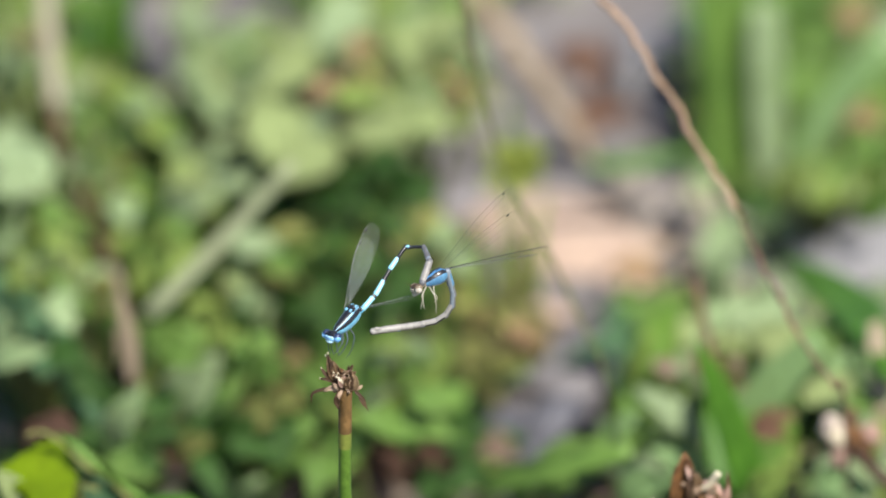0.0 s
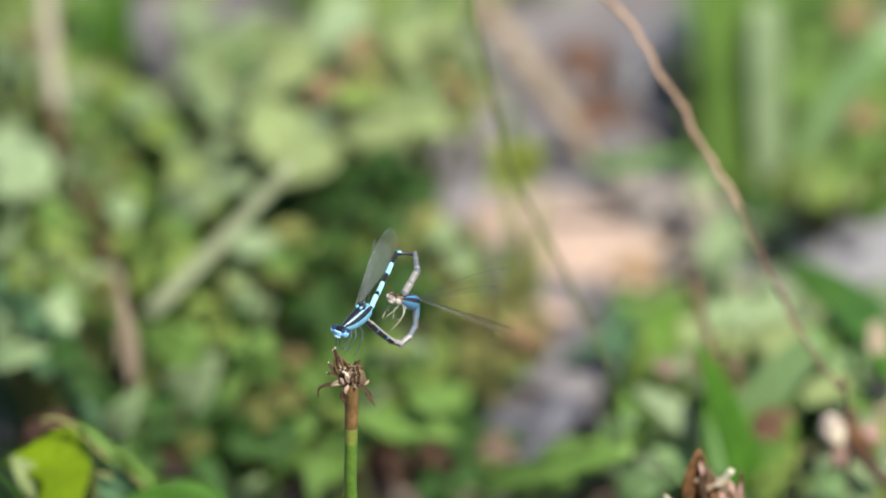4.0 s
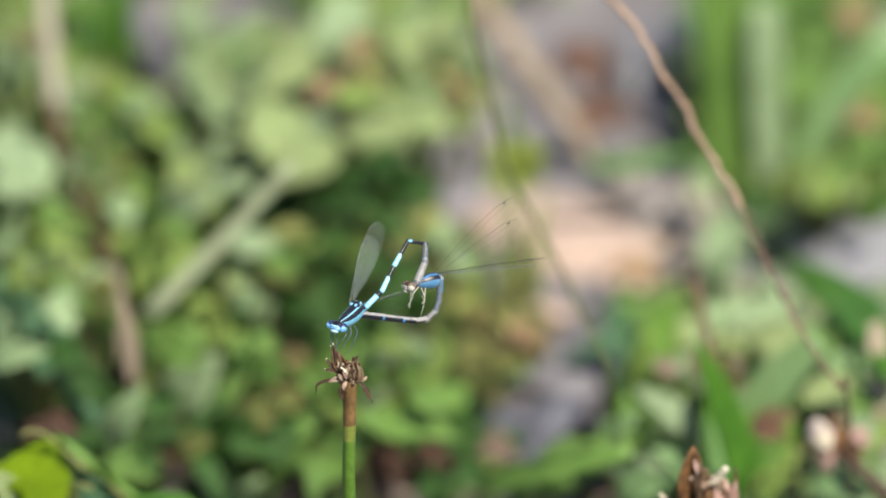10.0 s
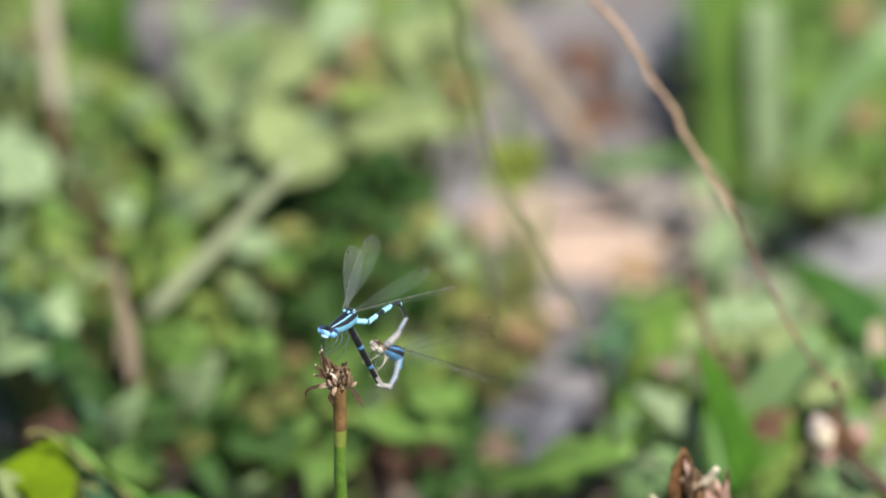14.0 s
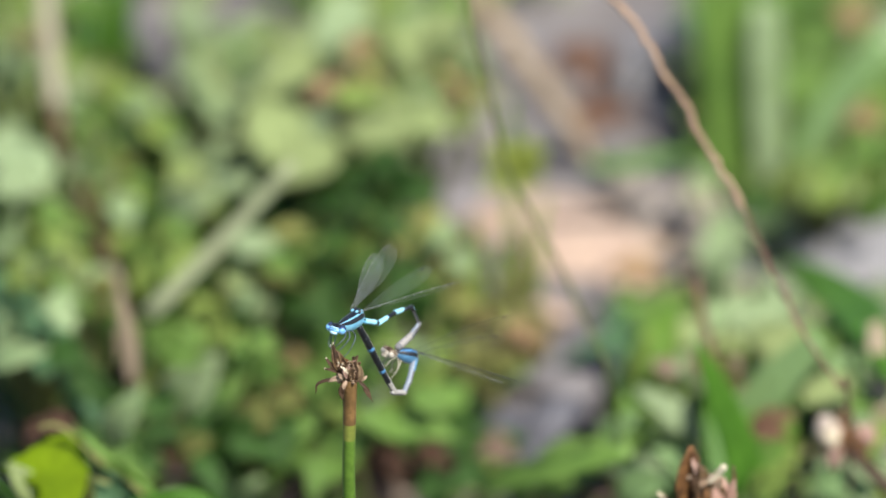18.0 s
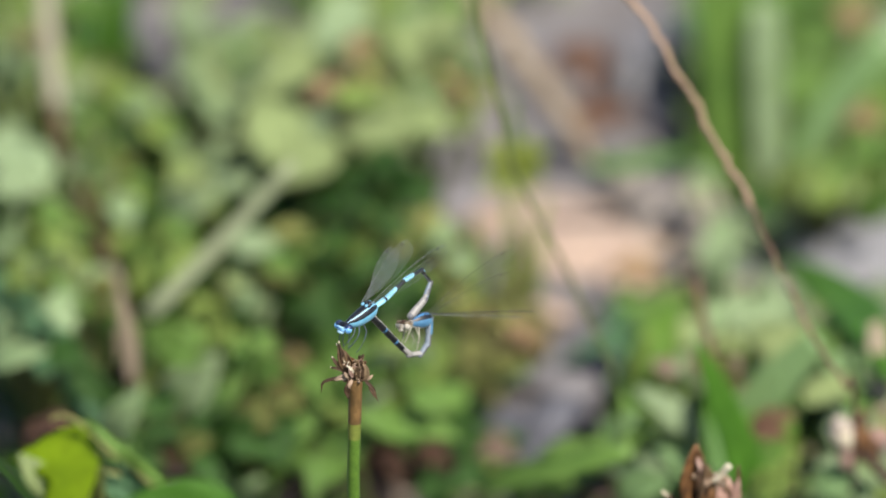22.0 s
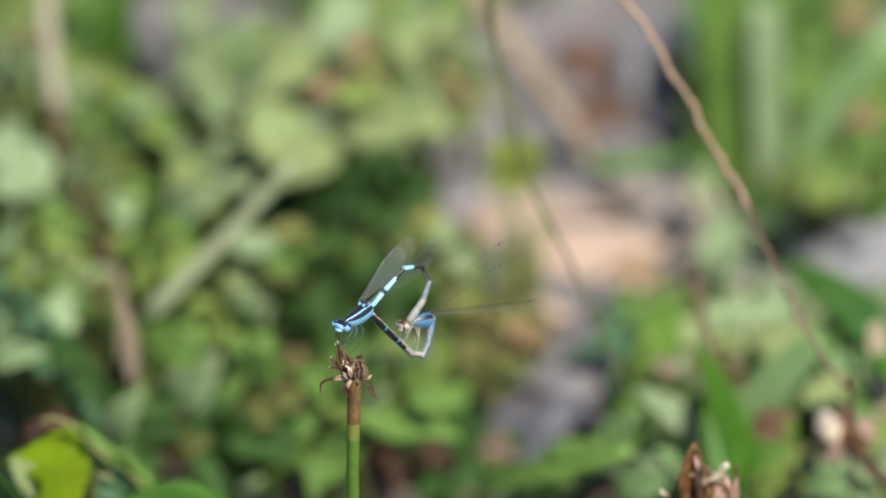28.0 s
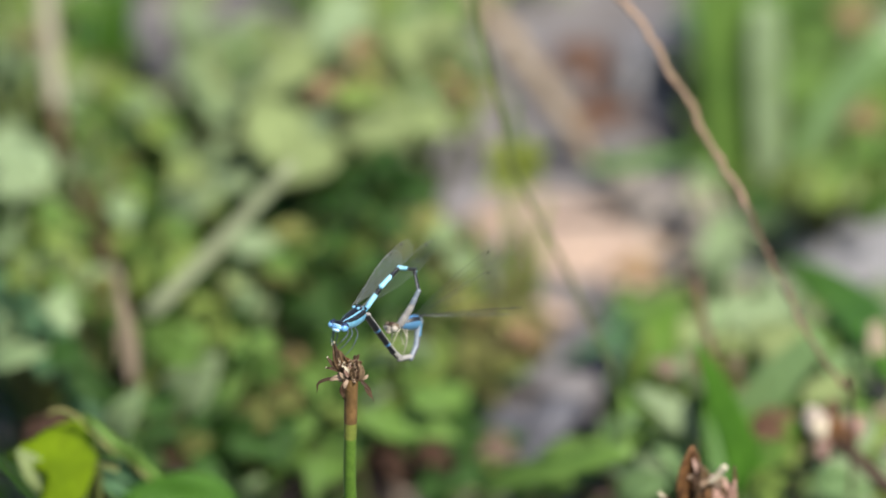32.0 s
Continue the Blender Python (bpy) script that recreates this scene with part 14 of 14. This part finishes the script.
    walk(MALE_WINGS[2], rows_of([(0,0.2,1.1,1.2,145.4,39,-179.3), (0.5,0.2,1.1,1.2,151.3,42,179.8), (1,0.2,1.1,1.2,141.3,28.3,175.1), (1.5,0.2,1.1,1.2,146.5,35.8,179.8), (2,0.2,1.1,1.2,145.1,38.3,172.2), (2.5,0.2,1.1,1.2,146.5,44.3,164.3), (3,0.2,1.1,1.2,159.6,38,-179.5), (3.5,0.2,1.1,1.2,98.4,3,-140.3), (5.5,0.2,1.1,1.2,143.1,30.4,-161.8), (6,0.2,1.1,1.2,141.4,26.7,-178.1), (6.5,0.2,1.1,1.2,141.6,24.7,-178.8), (7,0.2,1.1,1.2,154.4,28.8,-178.7), (7.5,0.2,1.1,1.2,144.5,27.9,177.2), (8,0.2,1.1,1.2,138.4,26.4,-175.9), (8.5,0.2,1.1,1.2,149.2,29.8,-175.4), (9,0.2,1.1,1.2,145.5,25.7,174.6), (9.5,0.2,1.1,1.2,147.3,26.3,-177.1), (10,0.2,1.1,1.2,145.8,25.7,-178), (10.5,0.2,1.1,1.2,136.6,9.7,154.6), (11,0.2,1.1,1.2,131.8,4.8,146.8), (11.5,0.2,1.1,1.2,142.5,20.7,178), (12,0.2,1.1,1.2,131.4,5.9,142.5), (12.5,0.2,1.1,1.2,130.7,-0.9,153.7), (13,0.2,1.1,1.2,126.9,-9.9,165), (13.5,0.2,1.1,1.2,127.4,-12.1,163.2), (14,0.2,1.1,1.2,132.9,3.6,146.8), (14.5,0.2,1.1,1.2,133.1,3.9,155.7), (16.5,0.2,1.1,1.2,133.2,2.6,145.7), (17,0.2,1.1,1.2,133,-0.1,143.1), (17.5,0.2,1.1,1.2,134.5,6.4,156.1), (18,0.2,1.1,1.2,136.2,0,154.1), (18.5,0.2,1.1,1.2,133.8,4,146.8), (19,0.2,1.1,1.2,135.2,2.4,156), (19.5,0.2,1.1,1.2,138,-5.6,144.8), (20,0.2,1.1,1.2,145.6,19.3,178.8), (20.5,0.2,1.1,1.2,136.5,-5.1,170.8), (21,0.2,1.1,1.2,171.4,38.8,-159.3), (21.5,0.2,1.1,1.2,91.9,-0.2,-178), (22,0.2,1.1,1.2,92.1,3.8,-178), (22.5,0.2,1.1,1.2,88.1,-12.1,165.7), (23,0.2,1.1,1.2,90.8,-1.5,-178.1), (23.5,0.2,1.1,1.2,90.6,-3.6,-178.9), (24,0.2,1.1,1.2,90.1,-2.2,-178.6), (24.5,0.2,1.1,1.2,89.2,-1.3,179.1), (25,0.2,1.1,1.2,90.2,-2.5,178.8), (25.5,0.2,1.1,1.2,88.4,-5.9,170.4), (27.5,0.2,1.1,1.2,88.2,-6.6,173.4), (28,0.2,1.1,1.2,89,-4.7,175.8), (28.5,0.2,1.1,1.2,86.6,5.2,170.8), (29,0.2,1.1,1.2,89.4,3.8,176), (29.5,0.2,1.1,1.2,91,7.4,-179.7), (30,0.2,1.1,1.2,87,-3.1,167.6), (30.5,0.2,1.1,1.2,86.6,-1.3,168), (31,0.2,1.1,1.2,86.3,0.5,168.4), (31.5,0.2,1.1,1.2,86.8,-8,168.4), (32,0.2,1.1,1.2,87.2,-15.6,169.1)]))
    walk(MALE_WINGS[3], rows_of([(0,-1.3,1,0.9,153.1,44.2,-177.4), (0.5,-1.3,1,0.9,160,47.2,-178.1), (1,-1.3,1,0.9,147.3,33.3,176.4), (1.5,-1.3,1,0.9,154.6,40.6,-178.5), (2,-1.3,1,0.9,152.1,43.7,173.4), (2.5,-1.3,1,0.9,152.9,50.1,164.8), (3,-1.3,1,0.9,168.4,42.7,-176.9), (3.5,-1.3,1,0.9,97.8,5.1,-138.7), (5.5,-1.3,1,0.9,150.5,34.1,-159.1), (6,-1.3,1,0.9,147.9,31,-176.5), (6.5,-1.3,1,0.9,148.4,28.5,-177.5), (7,-1.3,1,0.9,162.5,32.7,-176.8), (7.5,-1.3,1,0.9,151.4,32.3,178.6), (8,-1.3,1,0.9,145.1,30.4,-174.5), (8.5,-1.3,1,0.9,157,33.9,-173.4), (9,-1.3,1,0.9,152.1,29.9,175.8), (9.5,-1.3,1,0.9,154.4,30.3,-175.2), (10,-1.3,1,0.9,152.6,29.7,-176.2), (10.5,-1.3,1,0.9,78.6,0.4,165.2), (11,-1.3,1,0.9,75.4,-4,160.7), (11.5,-1.3,1,0.9,87.4,14.3,-173.6), (12,-1.3,1,0.9,76.2,-2.4,157.3), (12.5,-1.3,1,0.9,72.8,-9.3,168.7), (13,-1.3,1,0.9,64.8,-17.9,180), (13.5,-1.3,1,0.9,64.7,-20.3,178.2), (14,-1.3,1,0.9,75.9,-5.6,160.2), (14.5,-1.3,1,0.9,74.8,-5.3,168.3), (16.5,-1.3,1,0.9,76.1,-6.7,159.2), (17,-1.3,1,0.9,75.7,-9.2,157.4), (17.5,-1.3,1,0.9,76.8,-3.1,168.3), (18,-1.3,1,0.9,76.5,-10,165.8), (18.5,-1.3,1,0.9,76.7,-5.5,159.9), (19,-1.3,1,0.9,77.1,-7.3,169), (19.5,-1.3,1,0.9,78.7,-16.5,157.9), (20,-1.3,1,0.9,90.2,12.5,-173.2), (20.5,-1.3,1,0.9,74.2,-13.8,-178.2), (21,-1.3,1,0.9,-176.8,42.5,-154.9), (21.5,-1.3,1,0.9,94.8,4.7,-176.1), (22,-1.3,1,0.9,95.5,8.8,-176.2), (22.5,-1.3,1,0.9,90.4,-7.4,166.6), (23,-1.3,1,0.9,93.7,3.1,-176.5), (23.5,-1.3,1,0.9,93.2,1.1,-177.1), (24,-1.3,1,0.9,93.1,2.3,-177.1), (24.5,-1.3,1,0.9,92.3,3.2,-179.7), (25,-1.3,1,0.9,93.2,2,-179.8), (25.5,-1.3,1,0.9,91.2,-1.1,171.3), (27.5,-1.3,1,0.9,90.8,-1.8,174.6), (28,-1.3,1,0.9,91.7,0.1,177.3), (28.5,-1.3,1,0.9,89.7,11.3,172.1), (29,-1.3,1,0.9,92.7,9.1,177.4), (29.5,-1.3,1,0.9,94.6,12.8,-178), (30,-1.3,1,0.9,89.6,2.7,169), (30.5,-1.3,1,0.9,89.4,4.5,169.2), (31,-1.3,1,0.9,89.2,6.2,169.3), (31.5,-1.3,1,0.9,89.4,-3.1,169.3), (32,-1.3,1,0.9,89.4,-11.5,169.9)]))
    walk(FEMALE_WINGS[0], rows_of([(0,-0.6,-1,1.3,160.8,12.2,168.8), (0.5,-0.6,-1,1.3,160.5,7.3,161.2), (1,-0.6,-1,1.3,160,8.3,-175), (1.5,-0.6,-1,1.3,161.2,8.5,170.5), (2,-0.6,-1,1.3,160.2,8.7,-173.9), (2.5,-0.6,-1,1.3,160,8,-174.6), (3,-0.6,-1,1.3,165.4,14.2,-157.5), (3.5,-0.6,-1,1.3,165.3,-1.8,152.6), (5.5,-0.6,-1,1.3,161.9,2.7,160.4), (6,-0.6,-1,1.3,161,7.9,170.1), (6.5,-0.6,-1,1.3,161.8,7.6,162.2), (7,-0.6,-1,1.3,161.6,3.2,156), (7.5,-0.6,-1,1.3,160.9,8,169.6), (8,-0.6,-1,1.3,162.1,0,149.1), (8.5,-0.6,-1,1.3,162.2,4.7,152.1), (9,-0.6,-1,1.3,162.6,1.3,155.8), (9.5,-0.6,-1,1.3,161.5,-2.7,155.9), (10,-0.6,-1,1.3,160.6,-2,155.1), (10.5,-0.6,-1,1.3,154.2,-16.9,172.6), (11,-0.6,-1,1.3,162.5,-4.5,156.2), (11.5,-0.6,-1,1.3,157,-18.3,162.3), (12,-0.6,-1,1.3,157.9,-15.9,162.1), (12.5,-0.6,-1,1.3,160.9,-11.6,155), (13,-0.6,-1,1.3,161.8,-7,155.7), (13.5,-0.6,-1,1.3,163.2,-3.4,151.9), (14,-0.6,-1,1.3,160.6,-11.5,157), (14.5,-0.6,-1,1.3,162.2,-9.5,151.6), (16.5,-0.6,-1,1.3,157.5,-11.2,170.2), (17,-0.6,-1,1.3,161.6,-5.2,167.8), (17.5,-0.6,-1,1.3,163.5,-3.3,158.1), (18,-0.6,-1,1.3,162.8,-1.7,156.5), (18.5,-0.6,-1,1.3,163.5,4.3,155.7), (19,-0.6,-1,1.3,163.1,-1.6,143.4), (19.5,-0.6,-1,1.3,164.2,-2.9,157.1), (20,-0.6,-1,1.3,161.4,2.3,157.6), (20.5,-0.6,-1,1.3,166.8,-0.6,145.5), (21,-0.6,-1,1.3,160.3,-6.1,157.6), (21.5,-0.6,-1,1.3,164.4,3.4,150.6), (22,-0.6,-1,1.3,164.3,4.8,154), (22.5,-0.6,-1,1.3,161.5,6.8,151.3), (23,-0.6,-1,1.3,164.3,1.9,155.7), (23.5,-0.6,-1,1.3,161.5,-2.6,150.6), (24,-0.6,-1,1.3,163.2,5.9,158.9), (24.5,-0.6,-1,1.3,162.9,1.4,159), (25,-0.6,-1,1.3,161.7,-1.7,161.6), (25.5,-0.6,-1,1.3,161.4,5.5,161.7), (27.5,-0.6,-1,1.3,162.9,2.6,160.2), (28,-0.6,-1,1.3,162.1,-2.7,150), (28.5,-0.6,-1,1.3,161.3,-1.8,154.3), (29,-0.6,-1,1.3,160.4,5.2,154.7), (29.5,-0.6,-1,1.3,162.6,-2.9,154.3), (30,-0.6,-1,1.3,161.1,0.9,164.4), (30.5,-0.6,-1,1.3,161.5,-0.7,159.3), (31,-0.6,-1,1.3,161.9,-2.5,153.3), (31.5,-0.6,-1,1.3,162.2,-0.4,155.9), (32,-0.6,-1,1.3,162.8,1.6,157.6)]))
    walk(FEMALE_WINGS[1], rows_of([(0,-2,-1,1,160.6,16.6,173.5), (0.5,-2,-1,1,159.9,11.8,167.1), (1,-2,-1,1,159.5,12.2,-171), (1.5,-2,-1,1,160.7,12.5,174.4), (2,-2,-1,1,159.9,12.6,-170.1), (2.5,-2,-1,1,159.5,11.9,-170.8), (3,-2,-1,1,166.9,17.7,-153.5), (3.5,-2,-1,1,164.4,1,154.8), (5.5,-2,-1,1,160.8,6.3,164.1), (6,-2,-1,1,160.4,12,174.1), (6.5,-2,-1,1,161.1,11.6,166.3), (7,-2,-1,1,160.5,7.2,161.2), (7.5,-2,-1,1,160.3,12.1,173.7), (8,-2,-1,1,160.5,4.3,156.5), (8.5,-2,-1,1,161.2,8.9,157.8), (9,-2,-1,1,161.4,4.9,159.5), (9.5,-2,-1,1,159.8,1,160.4), (10,-2,-1,1,158.6,2.1,161.2), (10.5,-2,-1,1,152.4,-14.7,174.9), (11,-2,-1,1,161.2,-1.5,158.8), (11.5,-2,-1,1,154.9,-15.8,164.7), (12,-2,-1,1,155.9,-13.4,164.5), (12.5,-2,-1,1,158.9,-8.7,157.9), (13,-2,-1,1,160.1,-3.9,158.6), (13.5,-2,-1,1,161.7,-0.2,154.9), (14,-2,-1,1,158.9,-8.8,159.3), (14.5,-2,-1,1,160.4,-6.6,154.3), (16.5,-2,-1,1,156.1,-8.7,172.5), (17,-2,-1,1,161.1,-2.8,170.1), (17.5,-2,-1,1,162.5,-0.5,160.4), (18,-2,-1,1,161.5,1.6,159.4), (18.5,-2,-1,1,162.5,7.9,159), (19,-2,-1,1,161.3,2.7,151.7), (19.5,-2,-1,1,163.3,-0.1,159.3), (20,-2,-1,1,160.1,6.3,162.5), (20.5,-2,-1,1,165.8,2.3,147.5), (21,-2,-1,1,157.8,-2.1,163.5), (21.5,-2,-1,1,163.3,6.8,153.8), (22,-2,-1,1,163.4,8.3,157.1), (22.5,-2,-1,1,160.9,11.5,158.7), (23,-2,-1,1,163.3,5.2,158.4), (23.5,-2,-1,1,159.5,1.7,158.3), (24,-2,-1,1,162.5,9.6,162.2), (24.5,-2,-1,1,161.8,4.8,162), (25,-2,-1,1,160.4,1.6,164.6), (25.5,-2,-1,1,160.5,9.5,166), (27.5,-2,-1,1,161.9,6.1,163.3), (28,-2,-1,1,160.2,1.4,156.6), (28.5,-2,-1,1,159.6,2.3,160.7), (29,-2,-1,1,159.4,10,162), (29.5,-2,-1,1,161.1,0.4,157.5), (30,-2,-1,1,160,4.4,167.9), (30.5,-2,-1,1,160,2.9,163.1), (31,-2,-1,1,160.2,1.1,158.2), (31.5,-2,-1,1,160.8,3.1,159.6), (32,-2,-1,1,161.6,5.1,160.9)]))
    walk(FEMALE_WINGS[2], rows_of([(0,-0.6,1,1.3,109.6,-23.7,168.9), (0.5,-0.6,1,1.3,109.9,-27.9,164.7), (1,-0.6,1,1.3,103.2,-25.8,-167.4), (1.5,-0.6,1,1.3,104.9,-25.2,178.3), (2,-0.6,1,1.3,102.3,-24.6,-165), (2.5,-0.6,1,1.3,102.6,-25.7,-166.4), (3,-0.6,1,1.3,101.7,-12.3,-142.8), (3.5,-0.6,1,1.3,99.9,-30.4,169.2), (5.5,-0.6,1,1.3,105,-30.9,169), (6,-0.6,1,1.3,105.3,-26.1,177.1), (6.5,-0.6,1,1.3,107.5,-26.8,167.5), (7,-0.6,1,1.3,110.8,-32.2,158), (7.5,-0.6,1,1.3,105.9,-26.4,175.6), (8,-0.6,1,1.3,111.3,-34.7,154.6), (8.5,-0.6,1,1.3,111.6,-30.3,154.7), (9,-0.6,1,1.3,105.8,-32.3,164.2), (9.5,-0.6,1,1.3,110.4,-38.5,156.8), (10,-0.6,1,1.3,109.2,-36.4,163.4), (10.5,-0.6,1,1.3,78.8,-41,-161.1), (11,-0.6,1,1.3,99,-35.5,171.2), (11.5,-0.6,1,1.3,84.4,-46.6,-174.2), (12,-0.6,1,1.3,86.8,-44.6,-175.9), (12.5,-0.6,1,1.3,97.4,-43.9,169.8), (13,-0.6,1,1.3,99.3,-39.1,169.6), (13.5,-0.6,1,1.3,103,-36,163.7), (14,-0.6,1,1.3,92.4,-41,176.2), (14.5,-0.6,1,1.3,98.9,-41.5,166.2), (16.5,-0.6,1,1.3,85.1,-35.6,-166.4), (17,-0.6,1,1.3,91.6,-27.4,-170.5), (17.5,-0.6,1,1.3,97,-31.4,175.9), (18,-0.6,1,1.3,101.7,-33.6,169.3), (18.5,-0.6,1,1.3,105.9,-28.7,165), (19,-0.6,1,1.3,112.3,-36.1,149.9), (19.5,-0.6,1,1.3,97.3,-30.3,175.2), (20,-0.6,1,1.3,110.4,-33.2,159.3), (20.5,-0.6,1,1.3,103.4,-30.7,159.9), (21,-0.6,1,1.3,108,-40.5,166.7), (21.5,-0.6,1,1.3,106.9,-29.6,159.8), (22,-0.6,1,1.3,105.9,-27.6,164.2), (22.5,-0.6,1,1.3,111.4,-27.7,156.6), (23,-0.6,1,1.3,102.9,-29.2,168.7), (23.5,-0.6,1,1.3,110.2,-37.1,158.4), (24,-0.6,1,1.3,105.4,-26.8,168.6), (24.5,-0.6,1,1.3,102.6,-30.6,171.1), (25,-0.6,1,1.3,100.3,-33.5,174.7), (25.5,-0.6,1,1.3,108.7,-29.7,164.5), (27.5,-0.6,1,1.3,102.9,-29.4,172), (28,-0.6,1,1.3,111,-37.7,154.8), (28.5,-0.6,1,1.3,110.1,-36.9,159), (29,-0.6,1,1.3,110.2,-29,162.4), (29.5,-0.6,1,1.3,103.3,-35.9,165.2), (30,-0.6,1,1.3,102.6,-32.2,174.7), (30.5,-0.6,1,1.3,105.5,-34.9,166.5), (31,-0.6,1,1.3,110.9,-38.2,154.9), (31.5,-0.6,1,1.3,105.8,-34.4,163.7), (32,-0.6,1,1.3,104.1,-31.1,168.1)]))
    walk(FEMALE_WINGS[3], rows_of([(0,-2,1,1,107.9,-10.6,-177.5), (0.5,-2,1,1,107.5,-15.8,175.8), (1,-2,1,1,104.4,-14.4,-160.6), (1.5,-2,1,1,106.2,-13.8,-174.8), (2,-2,1,1,104.4,-13.6,-159.2), (2.5,-2,1,1,104.1,-14.5,-160), (3,-2,1,1,109.6,-3.6,-140.4), (3.5,-2,1,1,104.8,-21.9,170.8), (5.5,-2,1,1,105.5,-19.9,175.9), (6,-2,1,1,106,-14.5,-175.2), (6.5,-2,1,1,107.3,-15,176.7), (7,-2,1,1,107,-20,171), (7.5,-2,1,1,106.1,-14.5,-175.8), (8,-2,1,1,107.4,-23.2,166), (8.5,-2,1,1,108.4,-18.4,167.1), (9,-2,1,1,105.9,-21.4,171.3), (9.5,-2,1,1,104.5,-26,171.8), (10,-2,1,1,107.7,-26.8,167.3), (10.5,-2,1,1,84.4,-33.5,-161.9), (11,-2,1,1,101.9,-26.1,174.1), (11.5,-2,1,1,88.4,-38.1,-173.9), (12,-2,1,1,90.7,-36,-175.1), (12.5,-2,1,1,98.3,-34,173.9), (13,-2,1,1,100.9,-29.2,173.5), (13.5,-2,1,1,104.3,-26,168.4), (14,-2,1,1,96.1,-32.2,177.6), (14.5,-2,1,1,100.4,-31.9,169.8), (16.5,-2,1,1,91,-27.9,-166.4), (17,-2,1,1,98.9,-20.3,-170.2), (17.5,-2,1,1,102.1,-22.8,177.2), (18,-2,1,1,103.8,-23.7,173.3), (18.5,-2,1,1,107.3,-18.1,170.7), (19,-2,1,1,108,-24.9,161.3), (19.5,-2,1,1,102.8,-22,176.3), (20,-2,1,1,106.3,-20.9,172.6), (20.5,-2,1,1,107.5,-21.9,162), (21,-2,1,1,107.5,-31.8,167.9), (21.5,-2,1,1,108.2,-19.2,165.5), (22,-2,1,1,108.1,-17.4,169), (22.5,-2,1,1,109,-16.1,167.1), (23,-2,1,1,106.2,-19.6,172), (23.5,-2,1,1,106.8,-26.4,166.9), (24,-2,1,1,107.4,-16.2,173.9), (24.5,-2,1,1,105,-20.5,175.3), (25,-2,1,1,102.5,-23.4,178.7), (25.5,-2,1,1,106.6,-17.3,176.3), (27.5,-2,1,1,105.4,-19.2,176.3), (28,-2,1,1,106.3,-26.2,166.6), (28.5,-2,1,1,105.7,-25.3,170.5), (29,-2,1,1,108.6,-18.4,168.6), (29.5,-2,1,1,104,-25.5,170.7), (30,-2,1,1,103.6,-21.4,-179.5), (30.5,-2,1,1,104.3,-23.6,175), (31,-2,1,1,105.3,-26,169.1), (31.5,-2,1,1,105.2,-23.3,171.5), (32,-2,1,1,105.5,-20.7,173.3)]))


motions()
